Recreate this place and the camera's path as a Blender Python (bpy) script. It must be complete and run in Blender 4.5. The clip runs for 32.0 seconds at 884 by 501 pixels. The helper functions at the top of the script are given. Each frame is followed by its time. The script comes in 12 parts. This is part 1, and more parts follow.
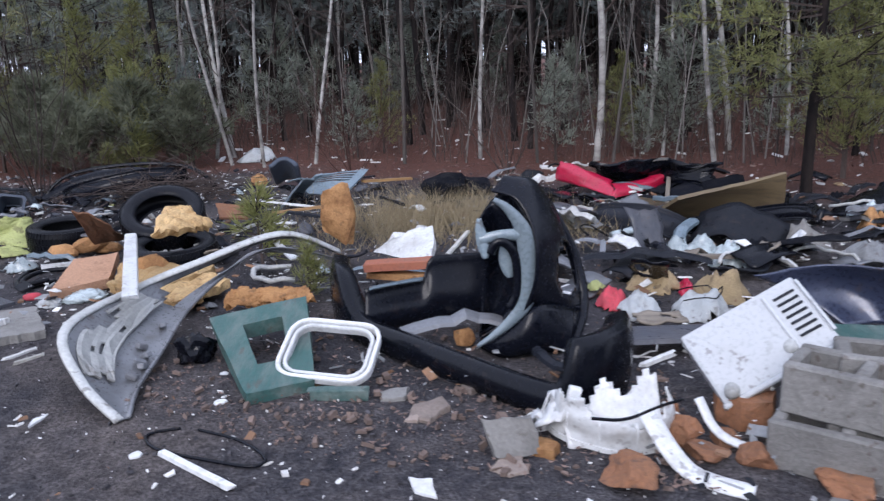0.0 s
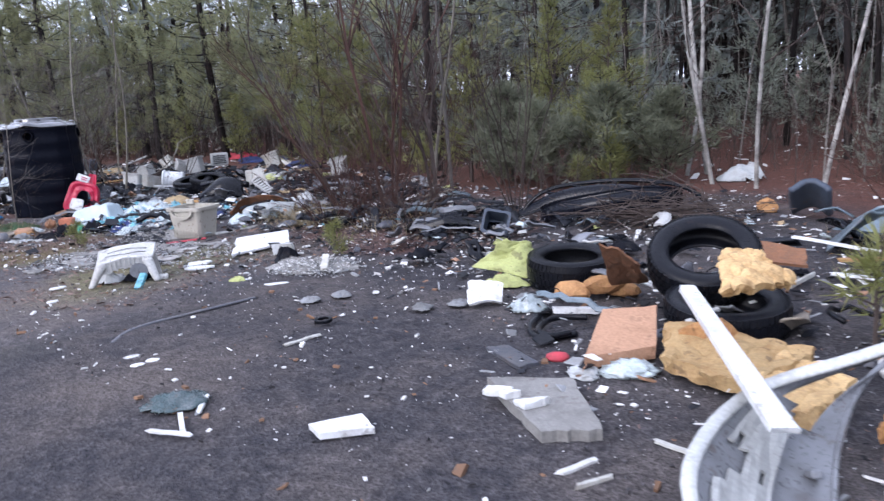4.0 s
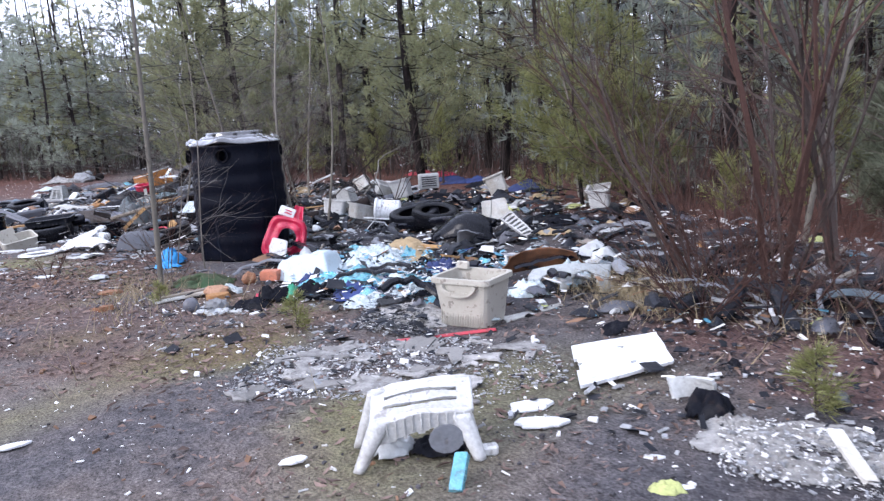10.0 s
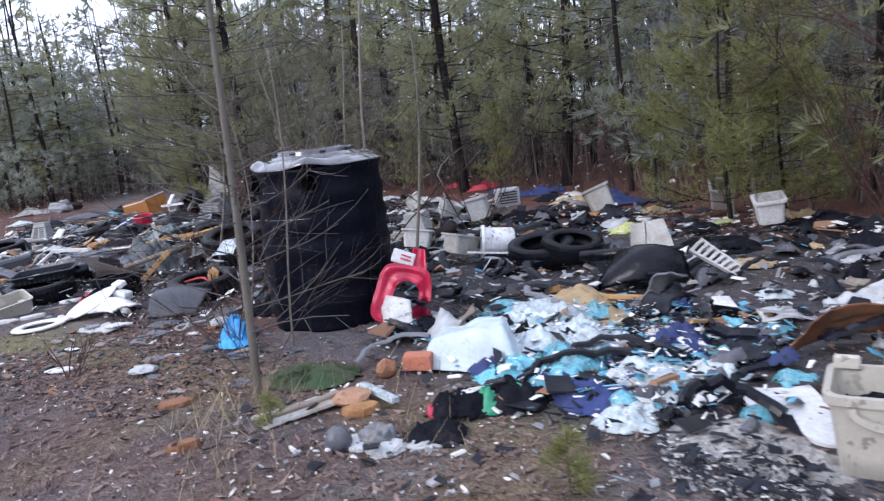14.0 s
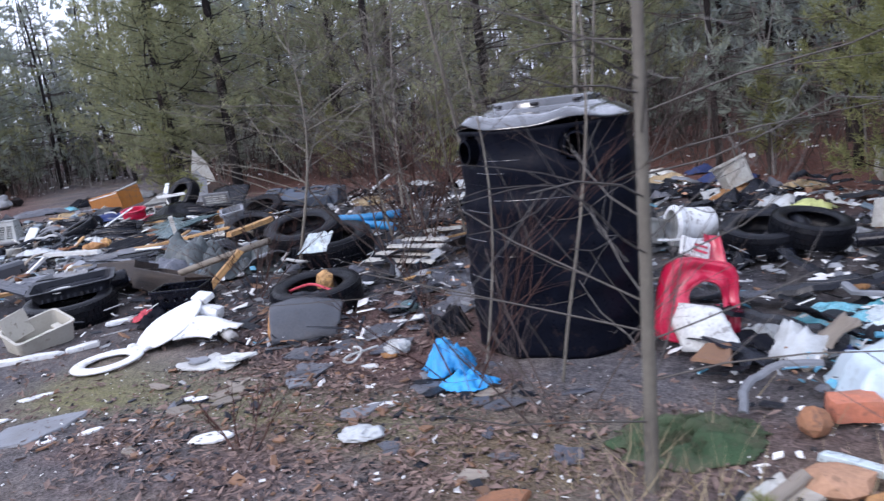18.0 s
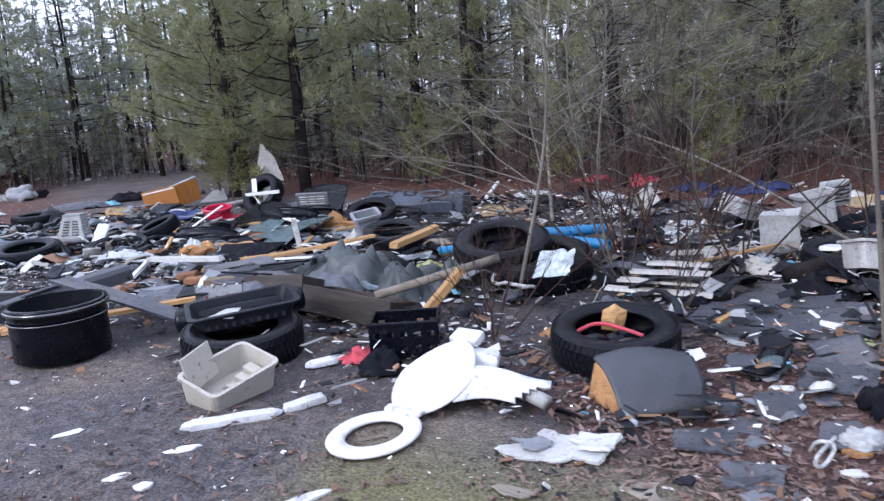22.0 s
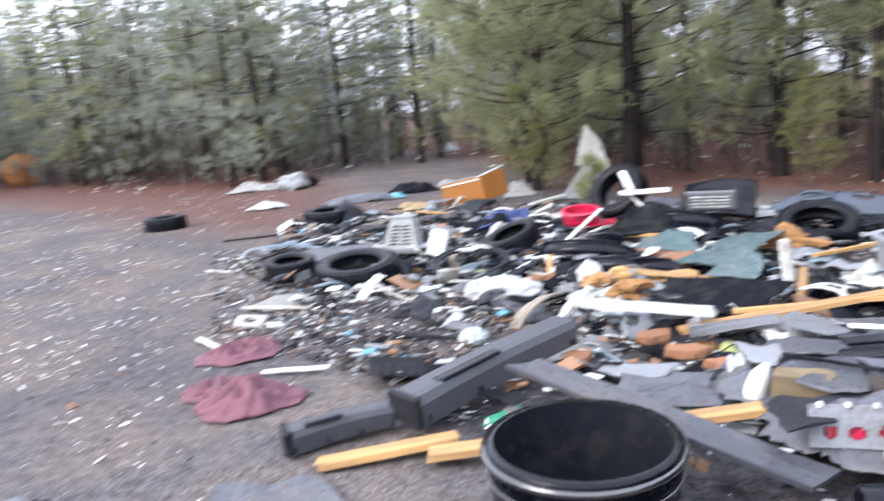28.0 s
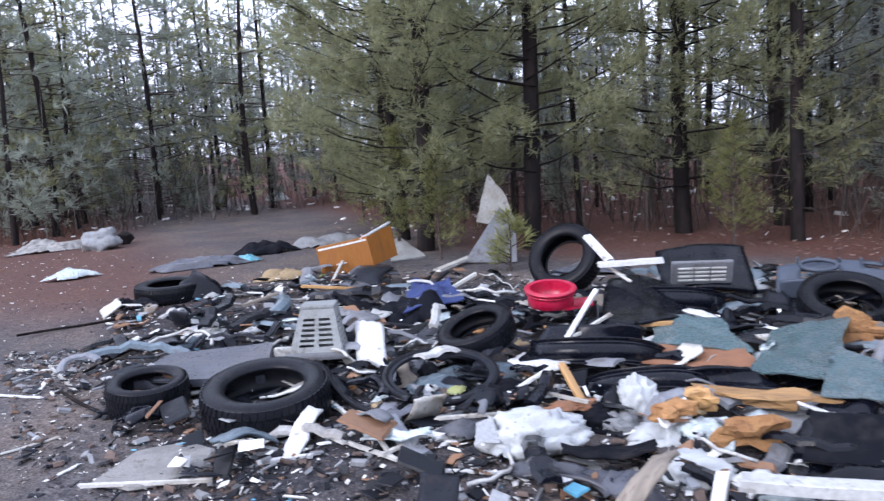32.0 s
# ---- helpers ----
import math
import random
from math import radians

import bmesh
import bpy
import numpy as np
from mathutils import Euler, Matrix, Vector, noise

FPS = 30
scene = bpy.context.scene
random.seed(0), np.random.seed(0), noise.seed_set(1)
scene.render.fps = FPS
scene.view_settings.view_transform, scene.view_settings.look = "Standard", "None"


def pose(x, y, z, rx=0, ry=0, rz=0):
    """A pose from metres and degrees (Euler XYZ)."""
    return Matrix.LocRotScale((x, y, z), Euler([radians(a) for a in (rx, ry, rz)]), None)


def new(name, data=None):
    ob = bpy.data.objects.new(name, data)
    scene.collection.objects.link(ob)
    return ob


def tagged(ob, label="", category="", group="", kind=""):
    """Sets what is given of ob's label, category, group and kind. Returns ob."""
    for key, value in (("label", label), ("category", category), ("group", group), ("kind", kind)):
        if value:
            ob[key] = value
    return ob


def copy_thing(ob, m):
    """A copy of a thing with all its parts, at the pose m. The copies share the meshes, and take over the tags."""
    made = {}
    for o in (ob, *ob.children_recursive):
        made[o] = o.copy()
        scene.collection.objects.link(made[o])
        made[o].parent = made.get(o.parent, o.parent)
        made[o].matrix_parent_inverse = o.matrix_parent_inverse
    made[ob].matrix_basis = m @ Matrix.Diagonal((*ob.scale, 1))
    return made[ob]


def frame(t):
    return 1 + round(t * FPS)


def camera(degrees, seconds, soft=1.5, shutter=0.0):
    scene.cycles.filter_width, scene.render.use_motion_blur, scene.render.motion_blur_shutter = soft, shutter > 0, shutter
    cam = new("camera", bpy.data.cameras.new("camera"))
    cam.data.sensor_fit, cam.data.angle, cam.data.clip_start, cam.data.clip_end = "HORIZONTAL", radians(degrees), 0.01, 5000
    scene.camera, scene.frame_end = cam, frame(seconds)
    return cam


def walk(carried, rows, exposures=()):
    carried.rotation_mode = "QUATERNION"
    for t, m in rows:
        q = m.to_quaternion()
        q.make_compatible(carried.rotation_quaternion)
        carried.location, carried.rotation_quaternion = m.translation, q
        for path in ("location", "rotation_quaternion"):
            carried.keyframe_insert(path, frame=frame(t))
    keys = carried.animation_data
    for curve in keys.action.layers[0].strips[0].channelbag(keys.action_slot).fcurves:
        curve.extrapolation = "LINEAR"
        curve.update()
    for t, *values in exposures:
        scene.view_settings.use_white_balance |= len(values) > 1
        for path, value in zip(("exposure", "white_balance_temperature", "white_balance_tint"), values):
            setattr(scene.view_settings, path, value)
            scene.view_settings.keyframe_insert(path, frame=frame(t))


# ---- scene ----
cam = camera(61.4, 32.0, soft=1.35, shutter=0.5)
METRES, EYE, TILT, LEAN, TURN = 20.0, 1.47, -14.4, 2.1, 0.0
ROWS = [
    (0.0, 0.0, 0.0, 0.0, 0.0, 0.0, -0.0),
    (0.5, -0.009, 0.0067, 0.0012, 0.66, -0.43, 1.26),
    (1.0, -0.0157, 0.0144, 0.0023, 4.77, -1.13, -0.81),
    (1.5, -0.0229, 0.024, 0.005, 9.52, 0.68, -0.52),
    (2.0, -0.0329, 0.033, 0.0059, 14.9, 0.98, -2.67),
    (2.5, -0.0446, 0.0422, 0.0068, 17.13, 1.01, -2.24),
    (3.0, -0.0534, 0.0494, 0.0079, 21.79, -0.33, -4.65),
    (3.5, -0.0623, 0.0601, 0.0097, 25.46, 0.89, -5.71),
    (4.0, -0.0715, 0.068, 0.0107, 29.56, -0.53, -5.33),
    (4.5, -0.0846, 0.0755, 0.0129, 30.43, 0.66, -4.36),
    (6.5, -0.1347, 0.1085, 0.0184, 40.78, 0.14, -4.13),
    (7.0, -0.1495, 0.1168, 0.0198, 39.49, -2.01, -3.67),
    (7.5, -0.1653, 0.1273, 0.0233, 39.38, -0.94, -4.75),
    (8.0, -0.1777, 0.1331, 0.0248, 37.58, -0.62, -5.59),
    (8.5, -0.1916, 0.1376, 0.0261, 36.81, 0.5, -5.07),
    (9.0, -0.2061, 0.1432, 0.0272, 37.81, -0.21, -5.47),
    (9.5, -0.222, 0.1498, 0.0294, 39.77, 0.1, -6.05),
    (10.0, -0.237, 0.1543, 0.0292, 40.54, -0.87, -7.23),
    (10.5, -0.2538, 0.1579, 0.0315, 37.06, -0.27, -5.85),
    (11.0, -0.2717, 0.1634, 0.032, 40.36, 0.71, -4.31),
    (11.5, -0.2887, 0.1695, 0.0335, 38.62, -0.25, -5.17),
    (12.0, -0.3088, 0.1737, 0.0341, 36.97, -0.33, -5.35),
    (12.5, -0.3258, 0.1776, 0.0353, 40.17, -0.51, -4.57),
    (13.0, -0.343, 0.1852, 0.0372, 41.17, -0.39, -4.24),
    (13.5, -0.3581, 0.1886, 0.0368, 39.39, -1.04, -4.62),
    (14.0, -0.3758, 0.1899, 0.0382, 38.18, -0.21, -4.24),
    (14.5, -0.3944, 0.1935, 0.0368, 40.1, -0.81, -5.4),
    (16.5, -0.4646, 0.1976, 0.0351, 35.02, -0.5, -5.33),
    (17.0, -0.4815, 0.1962, 0.0336, 32.6, 0.15, -3.89),
    (17.5, -0.4991, 0.1957, 0.0332, 30.04, -0.57, -2.97),
    (18.0, -0.5157, 0.198, 0.0316, 31.9, -0.54, -2.56),
    (18.5, -0.5322, 0.2007, 0.0315, 31.95, -1.74, -4.73),
    (19.0, -0.5494, 0.2021, 0.0318, 30.84, -0.03, -2.35),
    (19.5, -0.5666, 0.2042, 0.0306, 31.98, 0.26, -2.66),
    (20.0, -0.5842, 0.2045, 0.0313, 32.29, 0.84, -1.62),
    (20.5, -0.6009, 0.2039, 0.0288, 29.55, 1.29, -2.05),
    (21.0, -0.616, 0.2043, 0.0287, 28.78, 1.03, -3.46),
    (21.5, -0.6316, 0.2089, 0.0281, 30.58, 0.51, -3.8),
    (22.0, -0.6446, 0.2115, 0.0285, 30.35, 0.43, -5.14),
    (22.5, -0.6621, 0.2148, 0.0275, 27.63, 0.25, -2.9),
    (23.0, -0.6776, 0.2203, 0.0287, 31.88, 0.89, -1.28),
    (23.5, -0.6925, 0.2291, 0.0297, 33.1, 0.61, -5.52),
    (24.0, -0.7095, 0.2365, 0.0323, 33.5, 2.53, -5.08),
    (24.5, -0.722, 0.2422, 0.0332, 35.94, 2.13, -5.4),
    (25.0, -0.7367, 0.248, 0.0348, 42.49, 1.37, -3.99),
    (25.5, -0.7491, 0.2488, 0.0352, 48.64, 0.83, -5.93),
    (27.5, -0.7976, 0.2548, 0.0324, 60.46, -9.55, -11.12),
    (28.0, -0.8114, 0.2598, 0.0338, 45.64, -2.26, -6.85),
    (28.5, -0.8244, 0.2635, 0.0345, 38.37, -0.26, -7.97),
    (29.0, -0.8391, 0.2691, 0.0361, 34.81, 0.25, -7.14),
    (29.5, -0.854, 0.2731, 0.0365, 30.54, 2.09, -6.93),
    (30.0, -0.8689, 0.2769, 0.0379, 28.51, 1.96, -5.98),
    (30.5, -0.8826, 0.2857, 0.0397, 30.53, 2.47, -4.01),
    (31.0, -0.8942, 0.2917, 0.0402, 29.34, 1.84, -5.62),
    (31.5, -0.9075, 0.2968, 0.0422, 28.68, 3.17, -5.45),
    (32.0, -0.919, 0.3034, 0.0428, 30.54, 2.97, -5.58),
]
EXPOSURES = [(t, e, k, g) for t, e, k, g in ((0, 0.05, 6060, 16.0), (2, 0.33, 6060, 17.5), (4, 0.52, 6040, 17.5), (6.5, 0.82, 6000, 17.5), (8, 1.03, 6060, 17.5), (9, 1.02, 6080, 17.5), (10, 0.72, 6100, 17.5), (11, 0.63, 6080, 17.5), (13, 0.46, 6100, 17.5), (14.5, 0.32, 6120, 17.5), (17, 0.0, 6220, 17.5), (18, 0.44, 6020, 17.5), (20, 0.79, 5960, 17.5), (21, 0.72, 5930, 17.5), (22, 0.48, 5900, 17.5), (24, 0.6, 6000, 17.5), (25, 0.98, 6020, 17.5), (28, 1.27, 6520, 13.0), (29, 1.0, 6250, 15.8), (30, 0.8, 6080, 17.5), (32, 0.6, 6000, 17.5))]
walk(cam, [(t, pose(0, 0, EYE, TILT, LEAN, TURN) @ pose(METRES * x, METRES * y, METRES * z, 90 + pitch, roll, yaw)) for t, x, y, z, yaw, pitch, roll in ROWS], EXPOSURES)

# ---------------------------------------------------------------- world and light: an overcast winter day
SUN_UP, SUN_TURN = 32.0, 195.0
world = bpy.data.worlds.new("overcast_sky")
scene.world = world
world.use_nodes = True
wn, wl = world.node_tree.nodes, world.node_tree.links
wn.clear()
w_out, w_bg, w_mix, w_sky = wn.new("ShaderNodeOutputWorld"), wn.new("ShaderNodeBackground"), wn.new("ShaderNodeMix"), wn.new("ShaderNodeTexSky")
w_sky.sky_type, w_sky.sun_disc = "NISHITA", False
w_sky.sun_elevation, w_sky.sun_rotation = radians(SUN_UP), radians(SUN_TURN)
w_sky.dust_density, w_sky.air_density = 4.0, 1.0
w_mix.data_type = "RGBA"
w_mix.inputs[0].default_value = 0.8
w_mix.inputs[7].default_value = (11.9, 12.9, 15.2, 1)
wl.new(w_sky.outputs[0], w_mix.inputs[6])
wl.new(w_mix.outputs[2], w_bg.inputs[0])
w_bg.inputs[1].default_value = 0.12
wl.new(w_bg.outputs[0], w_out.inputs[0])
sun = new("sun", bpy.data.lights.new("sun", "SUN"))
sun.data.energy, sun.data.angle, sun.data.color = 1.5, radians(30), (1.0, 0.97, 0.93)
sun.matrix_basis = pose(0, 0, 30, 90 - SUN_UP, 0, 180 - SUN_TURN)

# ---------------------------------------------------------------- materials
def mix_rgb(nt, fac, a, b, blend="MIX"):
    n = nt.nodes.new("ShaderNodeMix")
    n.data_type, n.blend_type = "RGBA", blend
    for socket, value in ((n.inputs[0], fac), (n.inputs[6], a), (n.inputs[7], b)):
        if hasattr(value, "is_linked"):
            nt.links.new(value, socket)
        elif isinstance(value, tuple):
            socket.default_value = (*value, 1)
        else:
            socket.default_value = value
    return n.outputs[2]


def noise_tex(nt, co, scale, detail=4.0, rough=0.55):
    n = nt.nodes.new("ShaderNodeTexNoise")
    n.inputs["Scale"].default_value, n.inputs["Detail"].default_value, n.inputs["Roughness"].default_value = scale, detail, rough
    nt.links.new(co, n.inputs["Vector"])
    return n.outputs[0]


def steps(nt, fac, lo, hi, a=0.0, b=1.0):
    n = nt.nodes.new("ShaderNodeMapRange")
    n.inputs[1].default_value, n.inputs[2].default_value, n.inputs[3].default_value, n.inputs[4].default_value = lo, hi, a, b
    nt.links.new(fac, n.inputs[0])
    return n.outputs[0]


def surface(name, colour, dirt=(0.07, 0.055, 0.045), rough=0.5, metal=0.0, amount=0.35, big=3.0, fine=45.0, bump=0.25, vary=0.25, coat=0.0,
            stretch=(1, 1, 1), island=False, trans=0.0, grain=0.35, spec=0.5, leaf=0.0, fleck=0.55):
    m = bpy.data.materials.new(name)
    m.use_nodes = True
    nt = m.node_tree
    b = nt.nodes["Principled BSDF"]
    tc, mp = nt.nodes.new("ShaderNodeTexCoord"), nt.nodes.new("ShaderNodeMapping")
    nt.links.new(tc.outputs["Object"], mp.inputs[0])
    mp.inputs[3].default_value = stretch
    co = mp.outputs[0]
    if island:
        g = nt.nodes.new("ShaderNodeNewGeometry")
        rnd = g.outputs["Random Per Island"]
    else:
        g = nt.nodes.new("ShaderNodeObjectInfo")
        rnd = g.outputs["Random"]
    off = nt.nodes.new("ShaderNodeVectorMath")
    off.operation = "ADD"
    mul = nt.nodes.new("ShaderNodeMath")
    mul.operation, mul.inputs[1].default_value = "MULTIPLY", 37.0
    nt.links.new(rnd, mul.inputs[0])
    nt.links.new(co, off.inputs[0])
    nt.links.new(mul.outputs[0], off.inputs[1])
    co = off.outputs[0]
    n1, n2 = noise_tex(nt, co, big, 5.0, 0.6), noise_tex(nt, co, fine, 4.0, 0.6)
    if island:
        oi = nt.nodes.new("ShaderNodeObjectInfo")
        both = nt.nodes.new("ShaderNodeMath")
        both.operation, both.inputs[1].default_value = "MULTIPLY_ADD", 0.45
        nt.links.new(oi.outputs["Random"], both.inputs[0])
        half = nt.nodes.new("ShaderNodeMath")
        half.operation, half.inputs[1].default_value = "MULTIPLY", 0.55
        nt.links.new(rnd, half.inputs[0])
        nt.links.new(half.outputs[0], both.inputs[2])
        rnd = both.outputs[0]
    hsv = nt.nodes.new("ShaderNodeHueSaturation")
    hsv.inputs["Color"].default_value = (*colour, 1)
    nt.links.new(steps(nt, rnd, 0, 1, 1 - vary, 1 + vary), hsv.inputs["Value"])
    dirty = steps(nt, n1, 0.62 - 0.3 * amount, 0.75, 0.0, min(1.0, amount * 1.6))
    col = mix_rgb(nt, dirty, hsv.outputs[0], dirt)
    col = mix_rgb(nt, grain, col, mix_rgb(nt, 1.0, col, steps(nt, n2, 0.3, 0.7, 0.45, 1.45), "MULTIPLY"))
    if fleck and not island:
        n3 = noise_tex(nt, co, 17.0, 2.0, 0.7)
        n4 = noise_tex(nt, co, 1.6, 2.0, 0.5)
        cover = nt.nodes.new("ShaderNodeMath")
        cover.operation = "MULTIPLY"
        nt.links.new(steps(nt, n3, 0.60, 0.66, 0.0, fleck), cover.inputs[0])
        nt.links.new(steps(nt, n4, 0.40, 0.62, 0.15, 1.0), cover.inputs[1])
        col = mix_rgb(nt, cover.outputs[0], col, (0.075, 0.052, 0.042))
    nt.links.new(col, b.inputs["Base Color"])
    nt.links.new(steps(nt, n2, 0.25, 0.75, max(0.05, rough - 0.15), min(1.0, rough + 0.2)), b.inputs["Roughness"])
    b.inputs["Metallic"].default_value = metal
    b.inputs["Specular IOR Level"].default_value = spec
    b.inputs["Coat Weight"].default_value = coat
    b.inputs["Coat Roughness"].default_value = 0.12
    if trans:
        b.inputs["Transmission Weight"].default_value = trans
    if leaf:
        out = nt.nodes["Material Output"]
        tl, ms = nt.nodes.new("ShaderNodeBsdfTranslucent"), nt.nodes.new("ShaderNodeMixShader")
        nt.links.new(col, tl.inputs["Color"])
        ms.inputs[0].default_value = leaf
        nt.links.new(b.outputs[0], ms.inputs[1])
        nt.links.new(tl.outputs[0], ms.inputs[2])
        nt.links.new(ms.outputs[0], out.inputs["Surface"])
    bp = nt.nodes.new("ShaderNodeBump")
    bp.inputs["Strength"].default_value, bp.inputs["Distance"].default_value = bump, 0.02
    nt.links.new(mix_rgb(nt, 0.5, n1, n2), bp.inputs["Height"])
    nt.links.new(bp.outputs[0], b.inputs["Normal"])
    return m


BLACK_PLASTIC = surface("black_plastic", (0.004, 0.005, 0.009), (0.020, 0.019, 0.021), 0.16, amount=0.10, bump=0.04, spec=0.22, fleck=0.12)
DARK_PLASTIC = surface("dark_grey_plastic", (0.015, 0.017, 0.023), (0.035, 0.034, 0.034), 0.36, amount=0.3, bump=0.12, spec=0.14, fleck=0.2)
GREY_PLASTIC = surface("grey_plastic", (0.17, 0.18, 0.20), (0.09, 0.08, 0.07), 0.5, amount=0.4, bump=0.15)
HOOD_GREY = surface("mid_grey_plastic", (0.27, 0.29, 0.29), (0.14, 0.125, 0.11), 0.5, amount=0.4, bump=0.15)
PALE_GREY = surface("pale_grey_plastic", (0.42, 0.43, 0.42), (0.16, 0.14, 0.12), 0.5, amount=0.4, bump=0.15)
TANK_PLASTIC = surface("tank_polythene", (0.005, 0.006, 0.011), (0.03, 0.03, 0.035), 0.34, spec=0.06, amount=0.08, big=2.0, fine=60, bump=0.08, vary=0.0, fleck=0.2)
WET_BLACK = surface("wet_black_plastic", (0.006, 0.007, 0.011), (0.02, 0.02, 0.024), 0.12, spec=1.0, amount=0.1, bump=0.04, vary=0.0, coat=1.0, fleck=0.2)
RUBBER = surface("tyre_rubber", (0.006, 0.0068, 0.010), (0.020, 0.020, 0.023), 0.34, spec=0.16, amount=0.18, big=6, fine=80, bump=0.2, fleck=0.2)
WHITE = surface("white_plastic", (0.64, 0.655, 0.66), (0.28, 0.25, 0.215), 0.35, amount=0.36, big=5, bump=0.06, vary=0.16, grain=0.2)
DIRTY_WHITE = surface("dirty_white_plastic", (0.46, 0.465, 0.455), (0.19, 0.17, 0.15), 0.5, amount=0.5, bump=0.25)
ENAMEL = surface("white_enamel", (0.47, 0.49, 0.51), (0.20, 0.15, 0.11), 0.3, amount=0.12, grain=0.06, bump=0.02, vary=0.05, coat=0.3)
CREAM = surface("cream_plastic", (0.42, 0.40, 0.345), (0.20, 0.17, 0.12), 0.45, grain=0.12, amount=0.25, bump=0.12, vary=0.08)
SILVER = surface("silver_paint", (0.235, 0.245, 0.265), (0.075, 0.074, 0.078), 0.33, metal=0.2, amount=0.5, big=5, bump=0.08, grain=0.25)
BLUE_PAINT = surface("dark_blue_car_paint", (0.035, 0.045, 0.085), (0.09, 0.09, 0.10), 0.3, metal=0.2, amount=0.35, bump=0.06, coat=0.6)
BLUE_GREY = surface("blue_grey_plastic", (0.125, 0.17, 0.205), (0.10, 0.10, 0.10), 0.35, amount=0.35, bump=0.1, coat=0.2)
# Carries the sky's pale blue reflection on the car front's face in its colour.
FACE_BLUE = surface("pale_blue_face", (0.21, 0.265, 0.30), (0.12, 0.13, 0.135), 0.28, amount=0.25, bump=0.05, coat=0.3, grain=0.1)
FOAM_ORANGE = surface("orange_foam", (0.41, 0.225, 0.10), (0.20, 0.095, 0.045), 0.9, amount=0.6, big=9, fine=70, bump=0.9, spec=0.15)
FOAM_YELLOW = surface("yellow_foam", (0.52, 0.36, 0.18), (0.28, 0.16, 0.07), 0.9, amount=0.55, big=9, fine=70, bump=0.9, spec=0.15)
FOAM_BROWN = surface("brown_foam", (0.40, 0.235, 0.15), (0.27, 0.15, 0.095), 0.85, amount=0.5, big=4, fine=60, bump=0.4, spec=0.2)
TAN_CLOTH = surface("tan_cloth", (0.38, 0.29, 0.17), (0.20, 0.15, 0.10), 0.9, amount=0.5, big=8, fine=120, bump=0.5, spec=0.15)
WOOD = surface("raw_wood", (0.43, 0.25, 0.095), (0.20, 0.115, 0.055), 0.6, amount=0.75, big=5, fine=40, bump=0.3, stretch=(0.25, 4, 4))
OLD_WOOD = surface("weathered_wood", (0.22, 0.19, 0.155), (0.10, 0.085, 0.07), 0.75, amount=0.5, big=5, fine=40, bump=0.4, stretch=(0.25, 4, 4))
DARK_WOOD_BOARD = surface("dark_stained_board", (0.030, 0.024, 0.022), (0.075, 0.058, 0.045), 0.5, amount=0.5, big=4, fine=40, bump=0.3, stretch=(0.4, 4, 4), spec=0.3)
OLIVE_SHEET = surface("green_grey_sheet", (0.052, 0.064, 0.068), (0.085, 0.092, 0.094), 0.4, amount=0.5, big=3, fine=30, bump=0.3, spec=0.35)
ROTTEN = surface("damp_brown_board", (0.135, 0.10, 0.055), (0.06, 0.045, 0.03), 0.6, amount=0.5, big=4, fine=40, bump=0.3, stretch=(0.4, 4, 4))
VENEER = surface("orange_veneer", (0.40, 0.155, 0.03), (0.20, 0.09, 0.04), 0.45, amount=0.4, big=4, fine=30, bump=0.15, stretch=(4, 0.4, 0.4))
BOARD = surface("painted_board", (0.48, 0.48, 0.45), (0.25, 0.20, 0.14), 0.6, amount=0.55, big=4, fine=40, bump=0.3)
PLASTER = surface("flaky_plaster", (0.31, 0.305, 0.29), (0.085, 0.08, 0.08), 0.8, amount=0.75, big=14, fine=70, bump=0.6)
CONCRETE = surface("concrete", (0.205, 0.20, 0.19), (0.10, 0.095, 0.09), 0.85, amount=0.5, big=6, fine=60, bump=0.6)
STONE = surface("rubble_stone", (0.27, 0.22, 0.19), (0.13, 0.105, 0.09), 0.85, amount=0.5, big=7, fine=50, bump=0.7)
RUST_STONE = surface("rusty_rubble", (0.235, 0.108, 0.055), (0.15, 0.085, 0.05), 0.9, amount=0.5, big=10, fine=50, bump=0.9)
BRICK = surface("red_brick", (0.34, 0.12, 0.07), (0.20, 0.14, 0.11), 0.85, amount=0.4, big=9, fine=60, bump=0.5)
RUST = surface("rusty_steel", (0.15, 0.065, 0.03), (0.045, 0.028, 0.02), 0.7, metal=0.2, amount=0.7, big=7, fine=40, bump=0.4)
RED = surface("red_plastic", (0.42, 0.008, 0.045), (0.25, 0.06, 0.05), 0.35, amount=0.25, bump=0.08, coat=0.3, vary=0.1, fleck=0.2)
PINK_RED = surface("faded_red_cloth", (0.42, 0.05, 0.07), (0.20, 0.06, 0.06), 0.8, amount=0.4, bump=0.3)
GREEN = surface("teal_green_plastic", (0.034, 0.092, 0.084), (0.15, 0.18, 0.165), 0.5, amount=0.6, big=9, fine=60, bump=0.5, stretch=(1, 0.3, 1))
BRIGHT_GREEN = surface("green_plastic", (0.02, 0.26, 0.14), (0.05, 0.12, 0.08), 0.45, amount=0.3)
LIME = surface("lime_felt", (0.40, 0.43, 0.17), (0.17, 0.18, 0.08), 0.85, amount=0.5, big=5, fine=70, bump=0.4)
BLUE = surface("blue_plastic", (0.02, 0.21, 0.46), (0.04, 0.10, 0.17), 0.45, amount=0.3)
SKY_TARP = surface("bright_blue_tarp", (0.03, 0.30, 0.66), (0.03, 0.13, 0.28), 0.5, amount=0.3, big=8, fleck=0.2)
NAVY = surface("navy_cloth", (0.02, 0.035, 0.12), (0.03, 0.035, 0.06), 0.8, amount=0.4, bump=0.3)
